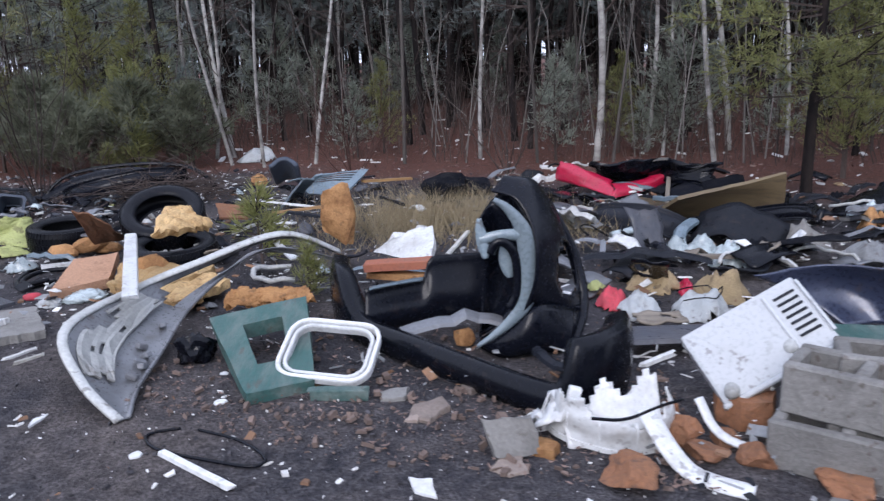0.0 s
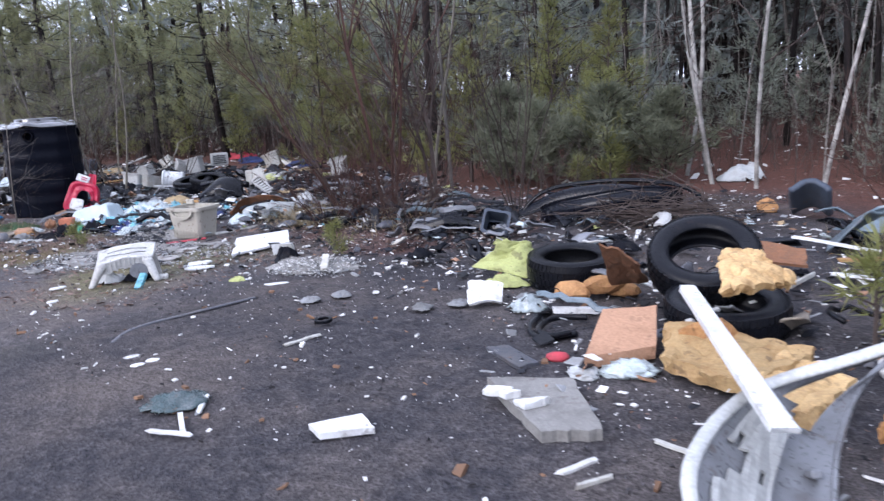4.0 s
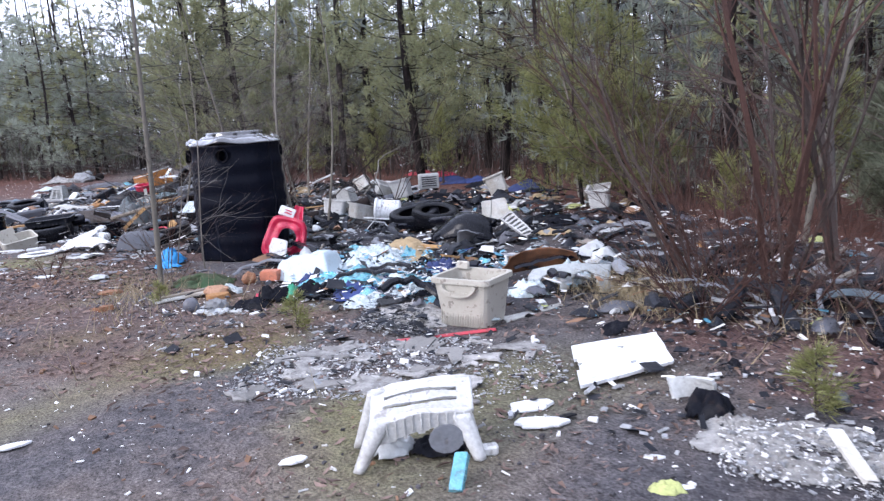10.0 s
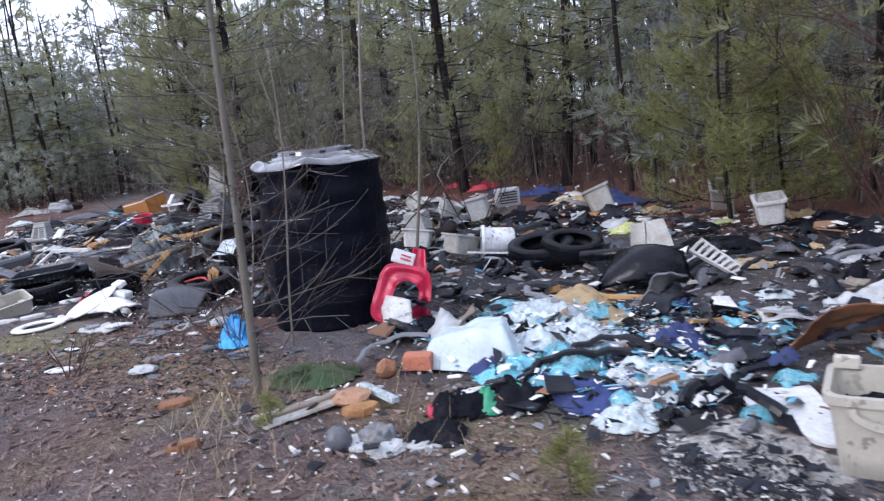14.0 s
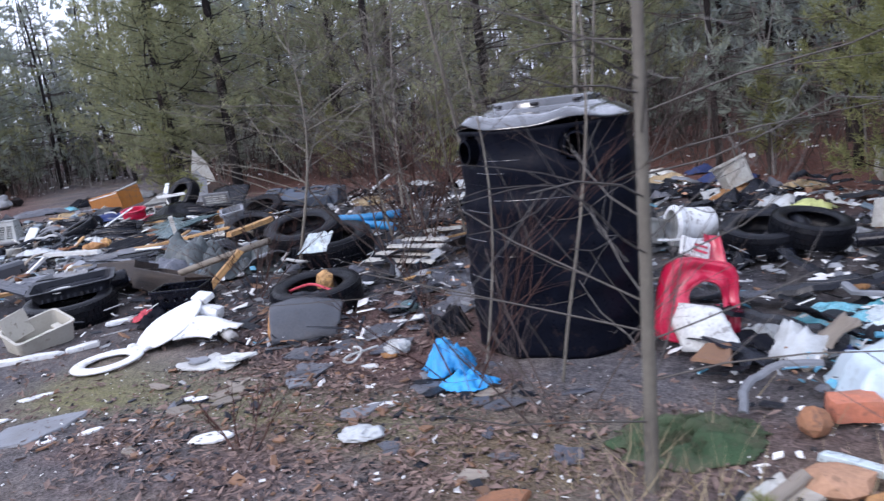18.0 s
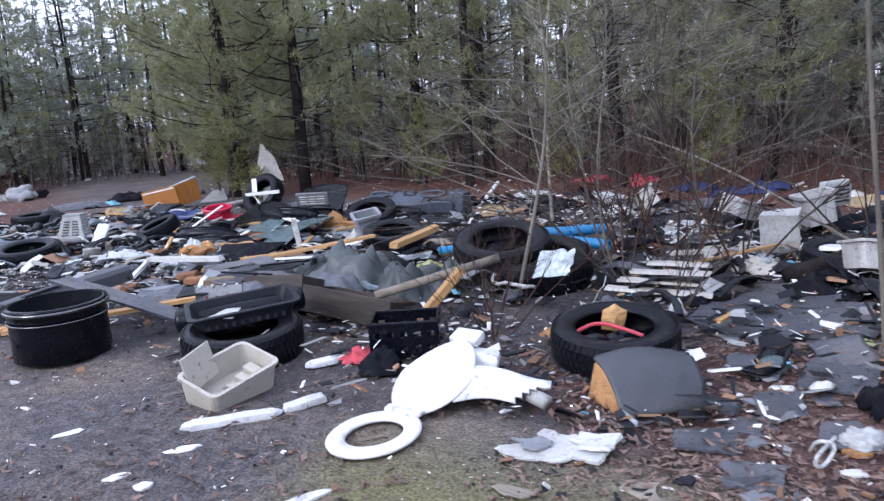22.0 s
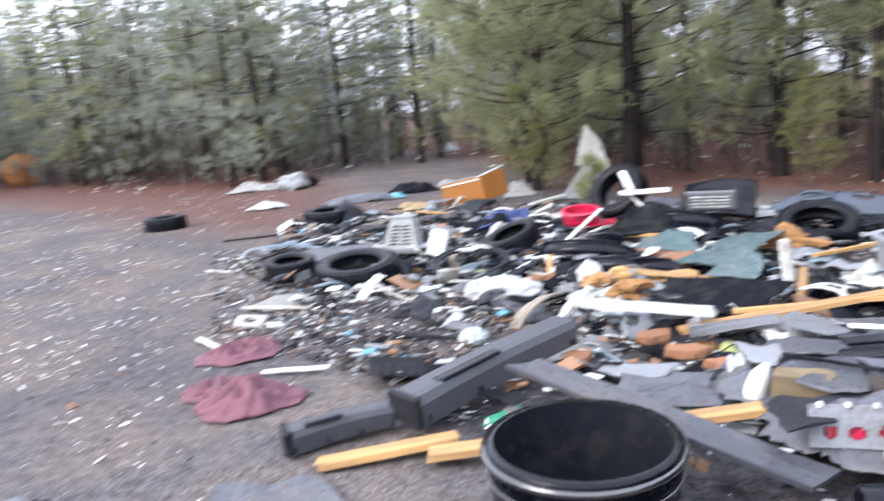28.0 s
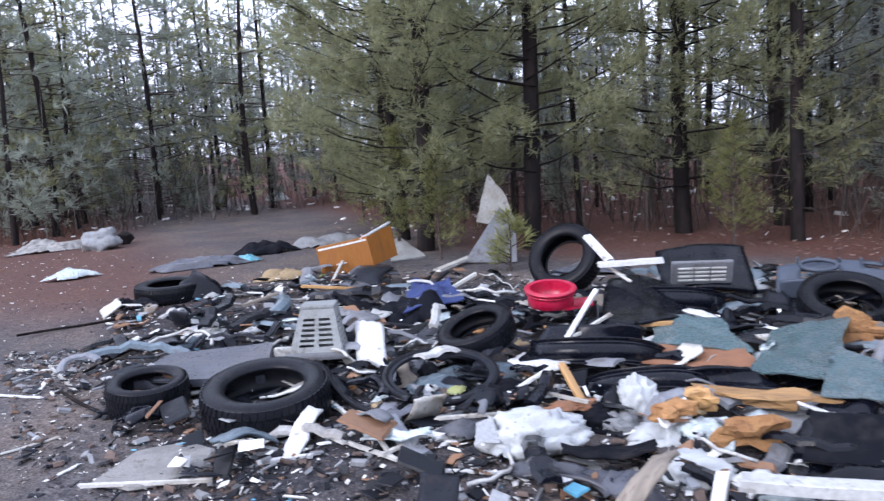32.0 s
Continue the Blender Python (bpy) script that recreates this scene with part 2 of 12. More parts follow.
FILM = surface("pale_blue_film", (0.42, 0.49, 0.51), (0.20, 0.23, 0.24), 0.25, amount=0.45, big=6, fine=25, bump=0.5, coat=0.4)
TEAL_FILM = surface("teal_film", (0.10, 0.34, 0.42), (0.20, 0.28, 0.30), 0.25, amount=0.45, big=6, fine=25, bump=0.5, coat=0.4)
DUCT_GREY = surface("duct_plastic", (0.050, 0.054, 0.064), (0.085, 0.082, 0.084), 0.45, amount=0.4, big=3, fine=60, bump=0.15, spec=0.35)
DASH = surface("dashboard_plastic", (0.058, 0.072, 0.098), (0.05, 0.052, 0.058), 0.45, amount=0.4, big=3, fine=60, bump=0.15, spec=0.3)
DARK_CLOTH = surface("dark_cloth", (0.008, 0.009, 0.013), (0.035, 0.034, 0.034), 0.75, spec=0.06, amount=0.4, big=8, fine=90, bump=0.5, fleck=0.2)
SLATE = surface("grey_sheet", (0.070, 0.075, 0.092), (0.115, 0.108, 0.108), 0.34, amount=0.5, big=3, fine=30, bump=0.3, spec=0.4)
MAUVE = surface("mauve_cloth", (0.185, 0.075, 0.10), (0.11, 0.055, 0.068), 0.85, amount=0.45, big=8, fine=90, bump=0.5)
GREY_CLOTH = surface("grey_cloth", (0.22, 0.23, 0.24), (0.10, 0.095, 0.09), 0.85, amount=0.5, big=8, fine=90, bump=0.5)
WHITE_CLOTH = surface("white_cloth", (0.43, 0.455, 0.465), (0.24, 0.23, 0.215), 0.7, amount=0.5, big=7, fine=80, bump=0.3, vary=0.08, grain=0.15)
SACK_WHITE = surface("pale_sack", (0.48, 0.57, 0.62), (0.32, 0.40, 0.45), 0.4, amount=0.4, big=4, fine=40, bump=0.2, vary=0.05, grain=0.12, fleck=0.2)
MAT_GREEN = surface("green_matting", (0.062, 0.112, 0.058), (0.11, 0.098, 0.070), 0.95, amount=0.85, big=7, fine=120, bump=1.0, spec=0.1)
SMOKED_GLASS = surface("smashed_glass", (0.055, 0.092, 0.100), (0.15, 0.17, 0.175), 0.25, amount=0.5, big=9, fine=90, bump=0.4, spec=0.4)
BARK = surface("pine_bark", (0.016, 0.014, 0.0145), (0.046, 0.034, 0.030), 0.95, amount=0.5, big=6, fine=40, bump=1.0, stretch=(1, 1, 0.3), spec=0.08, fleck=0.0)
BIRCH_BARK = surface("birch_bark", (0.37, 0.36, 0.34), (0.075, 0.065, 0.06), 0.8, amount=0.75, big=3, fine=14, bump=0.4, stretch=(1, 1, 2.2), vary=0.2, fleck=0.0)
DUN_BARK = surface("dun_bark", (0.085, 0.076, 0.068), (0.045, 0.040, 0.036), 0.85, amount=0.5, big=3, fine=25, bump=0.5, fleck=0.0)
GREY_BARK = surface("grey_bark", (0.16, 0.145, 0.12), (0.075, 0.065, 0.055), 0.85, amount=0.5, big=3, fine=25, bump=0.5, fleck=0.0)
PALE_BARK = surface("pale_sapling_bark", (0.19, 0.175, 0.16), (0.12, 0.105, 0.095), 0.85, amount=0.5, big=3, fine=25, bump=0.2, vary=0.35, island=True)
TWIG = surface("bare_twigs", (0.066, 0.052, 0.047), (0.036, 0.029, 0.027), 0.85, amount=0.4, spec=0.1, fleck=0.0)
RED_TWIG = surface("red_brown_twigs", (0.062, 0.035, 0.029), (0.042, 0.027, 0.025), 0.85, amount=0.4, spec=0.1, fleck=0.0)
NEEDLES = surface("pine_needles", (0.265, 0.298, 0.250), (0.335, 0.345, 0.265), 0.5, leaf=0.55, amount=0.55, big=1.2, fine=6, bump=0.0, vary=0.4, island=True, grain=0.5)
# Darker copy of the needles; the dim wood's shade is put into its colour.
DARK_NEEDLES = surface("dark_pine_needles", (0.210, 0.242, 0.232), (0.275, 0.288, 0.262), 0.55, leaf=0.55, amount=0.5, big=1.2, fine=6, bump=0.0, vary=0.4, island=True, grain=0.5)
OLIVE_NEEDLES = surface("olive_pine_needles", (0.225, 0.250, 0.155), (0.42, 0.39, 0.17), 0.5, leaf=0.5, amount=0.66, big=2.0, fine=6, bump=0.0, vary=0.45, island=True, grain=0.5)
BRIGHT_NEEDLES = surface("yellow_green_needles", (0.22, 0.235, 0.085), (0.28, 0.25, 0.11), 0.55, leaf=0.45, amount=0.5, big=3, fine=9, bump=0.0, vary=0.35, island=True, grain=0.5)
JUNIPER = surface("grey_green_foliage", (0.16, 0.175, 0.12), (0.20, 0.20, 0.125), 0.6, leaf=0.4, amount=0.5, big=2, fine=9, bump=0.0, vary=0.35, island=True)
DRY_GRASS = surface("dry_grass", (0.30, 0.245, 0.15), (0.18, 0.13, 0.075), 0.8, amount=0.5, big=2, fine=9, bump=0.0, vary=0.4, island=True)
LEAF = surface("fallen_leaves", (0.195, 0.138, 0.118), (0.115, 0.080, 0.070), 0.7, spec=0.2, amount=0.5, bump=0.1, vary=0.6, island=True)
GRAVEL = surface("dark_gravel", (0.070, 0.067, 0.073), (0.035, 0.034, 0.036), 0.75, spec=0.08, amount=0.5, bump=0.3, vary=0.7, island=True)
CHIP_WHITE = surface("white_chips", (0.63, 0.63, 0.62), (0.30, 0.27, 0.24), 0.5, amount=0.4, bump=0.1, vary=0.25, island=True)
CHIP_DARK = surface("dark_chips", (0.013, 0.015, 0.021), (0.045, 0.044, 0.043), 0.40, spec=0.15, amount=0.4, bump=0.1, vary=0.6, island=True)
CHIP_GREY = surface("grey_chips", (0.24, 0.25, 0.26), (0.13, 0.115, 0.10), 0.5, amount=0.4, bump=0.1, vary=0.5, island=True)
CHIP_BROWN = surface("brown_chips", (0.19, 0.105, 0.06), (0.14, 0.075, 0.045), 0.75, amount=0.4, bump=0.1, vary=0.5, island=True)
CHIP_STONE = surface("rubble_crumbs", (0.14, 0.105, 0.09), (0.07, 0.058, 0.052), 0.85, amount=0.4, bump=0.3, vary=0.5, island=True, spec=0.15)
CHIP_BLUE = surface("blue_chips", (0.07, 0.25, 0.36), (0.14, 0.20, 0.22), 0.4, amount=0.4, bump=0.1, vary=0.5, island=True)


# ---------------------------------------------------------------- helpers for shapes
rng = random.Random(7)


def mesh_ob(name, verts, faces, mat, parent=None, smooth=False, label=""):
    me = bpy.data.meshes.new(name)
    me.from_pydata([tuple(v) for v in verts], [], faces)
    if smooth:
        me.polygons.foreach_set("use_smooth", [True] * len(me.polygons))
    me.materials.append(mat)
    me.update()
    ob = new(name, me)
    if parent:
        ob.parent = parent
    if label:
        tagged(ob, label)
    return ob


def part(name, bm, mat, parent=None, label="", smooth=False):
    bmesh.ops.recalc_face_normals(bm, faces=bm.faces)
    me = bpy.data.meshes.new(name)
    bm.to_mesh(me)
    bm.free()
    if smooth:
        me.polygons.foreach_set("use_smooth", [True] * len(me.polygons))
    me.materials.append(mat)
    ob = new(name, me)
    if parent:
        ob.parent = parent
    if label:
        tagged(ob, label)
    return ob


def thing(name, label, category, m, group=""):
    ob = new(name)
    ob.empty_display_size = 0.1
    ob.matrix_basis = m
    return tagged(ob, label, category, group)


def box_bm(sx, sy, sz, bevel=0.008, at=(0, 0, 0), rot=(0, 0, 0), jitter=0.0, bm=None, segs=1):
    """A bevelled box that stands on z = 0 of its own frame."""
    tmp = bmesh.new()
    bmesh.ops.create_cube(tmp, size=1.0)
    for v in tmp.verts:
        v.co = Vector((v.co.x * sx + rng.uniform(-1, 1) * jitter, v.co.y * sy + rng.uniform(-1, 1) * jitter, (v.co.z + 0.5) * sz + rng.uniform(-1, 1) * jitter))
    if bevel:
        bmesh.ops.bevel(tmp, geom=list(tmp.edges), offset=min(bevel, 0.4 * min(sx, sy, sz)), segments=segs, affect="EDGES", profile=0.6)
    bmesh.ops.transform(tmp, matrix=pose(*at, *rot), verts=tmp.verts)
    if bm is None:
        return tmp
    me = bpy.data.meshes.new("tmp")
    tmp.to_mesh(me)
    tmp.free()
    bm.from_mesh(me)
    bpy.data.meshes.remove(me)
    return bm


def sweep(path, profile, closed_path=False, closed_profile=True, scale=None, caps=True):
    """A profile (sideways, up) carried along a path; gives verts and faces."""
    path = [Vector(p) for p in path]
    n, k = len(path), len(profile)
    verts, faces = [], []
    side = None
    for i, p in enumerate(path):
        a = path[(i + 1) % n] if (closed_path or i + 1 < n) else p
        b = path[i - 1] if (closed_path or i) else p
        d = (a - b).normalized()
        if side is None:
            side = d.cross(Vector((0, 0, 1)) if abs(d.z) < 0.9 else Vector((0, 1, 0))).normalized()
        side = (side - d * side.dot(d)).normalized()
        up = side.cross(d)
        s = scale[i] if scale else 1.0
        verts += [p + (side * q[0] + up * q[1]) * s for q in profile]
    for i in range(n if closed_path else n - 1):
        j = (i + 1) % n
        for q in range(k if closed_profile else k - 1):
            r = (q + 1) % k
            faces.append((i * k + q, i * k + r, j * k + r, j * k + q))
    if caps and closed_profile and not closed_path:
        faces.append(tuple(range(k - 1, -1, -1)))
        faces.append(tuple(range((n - 1) * k, n * k)))
    return verts, faces


def ring_profile(r, k=8, squash=1.0):
    return [(r * math.cos(2 * math.pi * i / k), squash * r * math.sin(2 * math.pi * i / k)) for i in range(k)]


def sheet(nu, nv, fn, thick=0.004, keep=None):
    """A skin with thickness over fn(u, v); keep(u, v) false cuts an opening through it."""
    P = np.array([[fn(i / nu, j / nv) for j in range(nv + 1)] for i in range(nu + 1)], float)
    du, dv = np.gradient(P, axis=0), np.gradient(P, axis=1)
    N = np.cross(du, dv)
    N /= np.maximum(np.linalg.norm(N, axis=2, keepdims=True), 1e-9)
    A, B = P + N * thick / 2, P - N * thick / 2
    w = nv + 1
    half = (nu + 1) * w
    verts = np.vstack([A.reshape(-1, 3), B.reshape(-1, 3)])
    ok = [[keep is None or keep((i + 0.5) / nu, (j + 0.5) / nv) for j in range(nv)] for i in range(nu)]
    faces = []
    for i in range(nu):
        for j in range(nv):
            if not ok[i][j]:
                continue
            a, b, c, d = i * w + j, (i + 1) * w + j, (i + 1) * w + j + 1, i * w + j + 1
            faces.append((a, b, c, d))
            faces.append((half + d, half + c, half + b, half + a))
            for ii, jj, e, f in ((i - 1, j, d, a), (i + 1, j, b, c), (i, j - 1, a, b), (i, j + 1, c, d)):
                if ii < 0 or jj < 0 or ii >= nu or jj >= nv or not ok[ii][jj]:
                    faces.append((f, e, half + e, half + f))
    used = sorted({v for f in faces for v in f})
    back = {v: i for i, v in enumerate(used)}
    return verts[used], [tuple(back[v] for v in f) for f in faces]


def fbm(x, y, z=0.0, octaves=3):
    return noise.fractal(Vector((x, y, z)), 1.0, 2.0, octaves)


# ---------------------------------------------------------------- loose things, each one an object
def put(ob, x, y, z, rx, ry, rz, label, category, group=""):
    ob.matrix_basis = pose(x, y, z, rx, ry, rz)
    return tagged(ob, label, category, group)


def slab(name, label, category, mat, x, y, z, rz, w, d, h, rx=0, ry=0, sides=7, rough=0.12, group="", square=False):
    """A broken slab: an uneven outline with chipped edges."""
    pts = []
    if square:
        base = [(-0.5, -0.5), (-0.1, -0.5), (0.5, -0.5), (0.5, 0.1), (0.5, 0.5), (0.05, 0.5), (-0.5, 0.5), (-0.5, 0)]
        pts = [(a * w * (1 + rng.uniform(-rough, rough)), b * d * (1 + rng.uniform(-rough, rough))) for a, b in base]
    else:
        for i in range(sides):
            a = 2 * math.pi * (i + rng.uniform(-0.25, 0.25)) / sides
            k = 0.55 * (1 + rng.uniform(-2.2 * rough, rough))
            pts.append((w * k * math.cos(a), d * k * math.sin(a)))
    fine = []
    for i, p in enumerate(pts):
        q = pts[(i + 1) % len(pts)]
        for s in (0, 0.33, 0.67):
            j = rough * 0.12 if s else 0
            fine.append((p[0] * (1 - s) + q[0] * s + rng.uniform(-1, 1) * w * j, p[1] * (1 - s) + q[1] * s + rng.uniform(-1, 1) * d * j))
    n = len(fine)
    verts = []
    for k, (zz, s) in enumerate(((0.0, 0.96), (0.25 * h, 1.0), (0.78 * h, 0.985), (h, 0.94))):
        for p in fine:
            o = 1 + rng.uniform(-1, 1) * rough * 0.12
            verts.append((p[0] * s * o, p[1] * s * o, zz + fbm(p[0] * 6, p[1] * 6, zz) * rough * h * 0.9 * (k >= 2)))
    faces = [tuple(range(n - 1, -1, -1))]
    for k in range(3):
        faces += [(k * n + i, k * n + (i + 1) % n, (k + 1) * n + (i + 1) % n, (k + 1) * n + i) for i in range(n)]
    verts.append((0, 0, h * (1 + rng.uniform(-1, 1) * rough)))
    faces += [(3 * n + i, 3 * n + (i + 1) % n, 4 * n) for i in range(n)]
    return put(mesh_ob(name, verts, faces, mat), x, y, z, rx, ry, rz, label, category, group)


def chunk(name, label, category, mat, x, y, z, rz, w, d, h, rough=0.3, sub=2, group="", rx=0, ry=0, facets=0):
    """A lump: broken foam, rubble, a filled sack."""
    bm = bmesh.new()
    bmesh.ops.create_icosphere(bm, subdivisions=sub, radius=0.5)
    o = rng.uniform(0, 99)
    if category == "foam" and not facets:
        facets, sub, rough = 9, max(sub, 4), 0.26
    planes = [(Vector((rng.gauss(0, 1), rng.gauss(0, 1), rng.gauss(0, 0.8))).normalized(), rng.uniform(0.27, 0.42)) for _ in range(facets)]
    for v in bm.verts:
        c = v.co.copy()
        for pn, pd in planes:
            c -= pn * max(0.0, c.dot(pn) - pd)
        k = 1 + rough * fbm(c.x * 2.5 + o, c.y * 2.5, c.z * 2.5, 4)
        v.co = Vector((c.x * w * k, c.y * d * k, (max(c.z, -0.36) * k + 0.36) * h / 0.86))
    return put(part(name, bm, mat, smooth=(rough < 0.2 or sub > 3) and not facets), x, y, z, rx, ry, rz, label, category, group)


def crumple(name, label, category, mat, x, y, z, rz, w, d, h, rx=0, ry=0, n=18, freq=5.0, group="", thick=0.004, fold=0.06, smooth=True):
    """A crumpled cloth, bag or film that lies in folds over what is under it."""
    o = rng.uniform(0, 99)

    fold = min(fold, 0.22 * min(w, d))
    h = min(h, 0.55 * min(w, d))

    def fn(u, v):
        a, b = 2 * u - 1, 2 * v - 1
        e = 1 + 0.22 * fbm(a * 1.6 + o, b * 1.6, 3.0)
        r = min(1.0, math.hypot(a, b))
        top = h * (1 - r ** 3) * (0.62 + 0.75 * fbm(a * 1.3 + o, b * 1.3, 8, 2))
        crease = 1 - abs(noise.noise(Vector((a * freq * 0.55 + o, b * freq * 0.55, 5)))) * 2
        f = max(0.0, crease) ** 1.6 * fold * 0.75 + fbm(a * freq + o, b * freq, 0, 4) * fold * 0.55
        sx, sy = 0.05 * fbm(a * 3, b * 3 + o, 4), 0.05 * fbm(a * 3 + o, b * 3, 6)
        return ((a + sx) * w / 2 * e, (b + sy) * d / 2 * e, max(0.006, 0.01 + max(0.0, top) + f * (1.05 - r ** 2)))
    v, f = sheet(n, n, fn, thick, lambda u, v: math.hypot(2 * u - 1, 2 * v - 1) < 1.0 + 0.2 * fbm(2.2 * u + o, 2.2 * v, 1))
    return put(mesh_ob(name, v, f, mat, smooth=smooth), x, y, z, rx, ry, rz, label, category, group)


def bundle(name, label, category, mat, x, y, z, rz, w, d, h, group="", sub=4, folds=1.0):
    """A crumpled bag or bundled cloth with deep soft folds."""
    bm = bmesh.new()
    bmesh.ops.create_icosphere(bm, subdivisions=sub, radius=0.5)
    o = rng.uniform(0, 99)
    for v in bm.verts:
        c = v.co * 2
        t_ = noise.noise(Vector((c.x * 0.8 + o, c.y * 0.8, 5))) * 1.5
        ridge = 1 - abs(noise.noise(Vector((c.x * 0.9 + t_ + o, c.y * 3.4 + t_, c.z * 1.6)))) * 2.6
        small = 1 - abs(noise.noise(Vector((c.x * 6 + o, c.y * 3 - t_ * 2, c.z * 4 + 9)))) * 2.4
        k = 0.78 + 0.24 * folds * ridge + 0.14 * folds * small + 0.18 * noise.noise(Vector((c.x * 1.3 + o, c.y * 1.3, 3)))
        v.co = Vector((c.x * w / 2 * k, c.y * d / 2 * k, max(0.004, (max(c.z, -0.5) + 0.5) * h / 1.5 * k)))
    return put(part(name, bm, mat, smooth=True), x, y, z, 0, 0, rz, label, category, group)


def plank(name, label, category, mat, x, y, z, rz, length, w, h, rx=0, ry=0, group="", bend=0.0):
    n = 6
    pr = [(-w / 2, 0), (-w / 2 * 0.9, h * 0.92), (-w / 2 * 0.75, h), (w / 2 * 0.75, h), (w / 2 * 0.9, h * 0.92), (w / 2, 0)]
    path = [(length * (i / n - 0.5), bend * math.sin(math.pi * i / n), 0.002 * rng.uniform(-1, 1)) for i in range(n + 1)]
    v, f = sweep(path, pr)
    for i in range(len(pr)):
        v[i].x += rng.uniform(-0.015, 0.015)
        v[-1 - i].x += rng.uniform(-0.02, 0.02)
    return put(mesh_ob(name, v, f, mat), x, y, z, rx, ry, rz, label, category, group)


def pipe(name, label, category, mat, points, r, group="", hollow=True, k=10, squash=1.0):
    """A pipe, hose or cable along points in the world."""
    p0 = Vector(points[0])
    pts = [Vector(p) - p0 for p in points]
    for _ in range(2):
        q = [pts[0]]
        for a, b in zip(pts, pts[1:]):
            q += [a * 0.75 + b * 0.25, a * 0.25 + b * 0.75]
        pts = [pts[0]] + q[1:] + [pts[-1]] if len(pts) > 2 else pts
    v, f = sweep(pts, ring_profile(r, k, squash), caps=not hollow)
    if hollow:
        m = len(v)
        v2, f2 = sweep(pts, ring_profile(r * 0.82, k, squash), caps=False)
        f += [tuple(m + i for i in reversed(q)) for q in f2]
        v += v2
        for i in range(k):
            j = (i + 1) % k
            f.append((j, i, m + i, m + j))
            a, b = m - k + i, m - k + j
            f.append((a, b, m + b, m + a))
    return put(mesh_ob(name, v, f, mat, smooth=True), *p0, 0, 0, 0, label, category, group)


def panel(name, label, category, mat, x, y, z, rz, fn, nu=24, nv=12, thick=0.006, rx=0, ry=0, keep=None, group="", smooth=True):
    v, f = sheet(nu, nv, fn, thick, keep)
    return put(mesh_ob(name, v, f, mat, smooth=smooth), x, y, z, rx, ry, rz, label, category, group)


TYRES = {}


def tyre_meshes(R, w):
    key = (R, w)
    if key in TYRES:
        return TYRES[key]
    ri = R * 0.60
    pr = [(R * 0.955, -w * 0.36), (R * 0.975, 0), (R * 0.955, w * 0.36), (R * 0.90, w * 0.47), (R * 0.80, w * 0.52), (R * 0.68, w * 0.47), (ri, w * 0.40),
          (ri * 0.99, w * 0.34), (R * 0.66, w * 0.33), (R * 0.80, w * 0.44), (R * 0.90, w * 0.36), (R * 0.915, 0), (R * 0.90, -w * 0.36), (R * 0.80, -w * 0.44),
          (R * 0.66, -w * 0.33), (ri * 0.99, -w * 0.34), (ri, -w * 0.40), (R * 0.68, -w * 0.47), (R * 0.80, -w * 0.52), (R * 0.90, -w * 0.47)]
    n, k = 48, len(pr)
    verts, faces = [], []
    for i in range(n):
        a = 2 * math.pi * i / n
        verts += [(p[0] * math.cos(a), p[0] * math.sin(a), p[1]) for p in pr]
    for i in range(n):
        j = (i + 1) % n
        faces += [(i * k + q, j * k + q, j * k + (q + 1) % k, i * k + (q + 1) % k) for q in range(k)]
    body = bpy.data.meshes.new("carcass")
    body.from_pydata(verts, [], faces)
    body.polygons.foreach_set("use_smooth", [True] * len(body.polygons))
    body.materials.append(RUBBER)
    # tread blocks, four rows, skewed
    verts, faces = [], []
    m = 56
    for row, (z0, z1) in enumerate(((-0.44, -0.25), (-0.22, -0.02), (0.02, 0.22), (0.25, 0.44))):
        for i in range(m):
            a0 = 2 * math.pi * (i + 0.5 * (row % 2)) / m
            a1 = a0 + 2 * math.pi * 0.74 / m
            sk = 0.02 * (1 if row > 1 else -1)
            s = len(verts)
            for rr in (R * 0.955, R * 0.985):
                drop = [0.972 if abs(q) > 0.4 else 1.0 for q in (z0, z1)]
                for a, q, dr in ((a0, z0, drop[0]), (a1, z0, drop[0]), (a1 + sk, z1, drop[1]), (a0 + sk, z1, drop[1])):
                    verts.append((rr * dr * math.cos(a), rr * dr * math.sin(a), q * w))
            faces += [(s + 4, s + 5, s + 6, s + 7), (s, s + 1, s + 5, s + 4), (s + 1, s + 2, s + 6, s + 5), (s + 2, s + 3, s + 7, s + 6), (s + 3, s, s + 4, s + 7)]
    tread = bpy.data.meshes.new("tread")
    tread.from_pydata(verts, [], faces)
    tread.materials.append(RUBBER)
    TYRES[key] = (body, tread)
    return TYRES[key]


def tyre(x, y, z, R=0.31, w=0.19, rx=0, ry=0, rz=0, label="worn black car tyre lying flat among the rubbish", group="scrap tyres"):
    """A tyre; its axle is its own z, and z is the height of its middle."""
    body, tread = tyre_meshes(R, w)
    ob = new("tyre", body)
    new("tread", tread).parent = ob
    return put(ob, x, y, z, rx, ry, rz, label, "tyre", group)


# ---------------------------------------------------------------- the ground: one sheet to the horizon
EDGE = [(60, 6), (12, 7.6), (3.5, 9.3), (0, 10.8), (-4, 12.0), (-7, 11.6), (-10, 13.2), (-14, 15.0), (-18, 15.8), (-20.5, 16.6), (-24, 16.2), (-27, 17.5), (-31, 22.5),
        (-32, 16.5), (-33, 13.6), (-40, 13.0), (-46, 11.5), (-64, 7)]


def edge_y(x):
    for (xa, ya), (xb, yb) in zip(EDGE, EDGE[1:]):
        if xb <= x <= xa:
            return ya + (yb - ya) * (x - xa) / (xb - xa)
    return 6 if x > 0 else 7


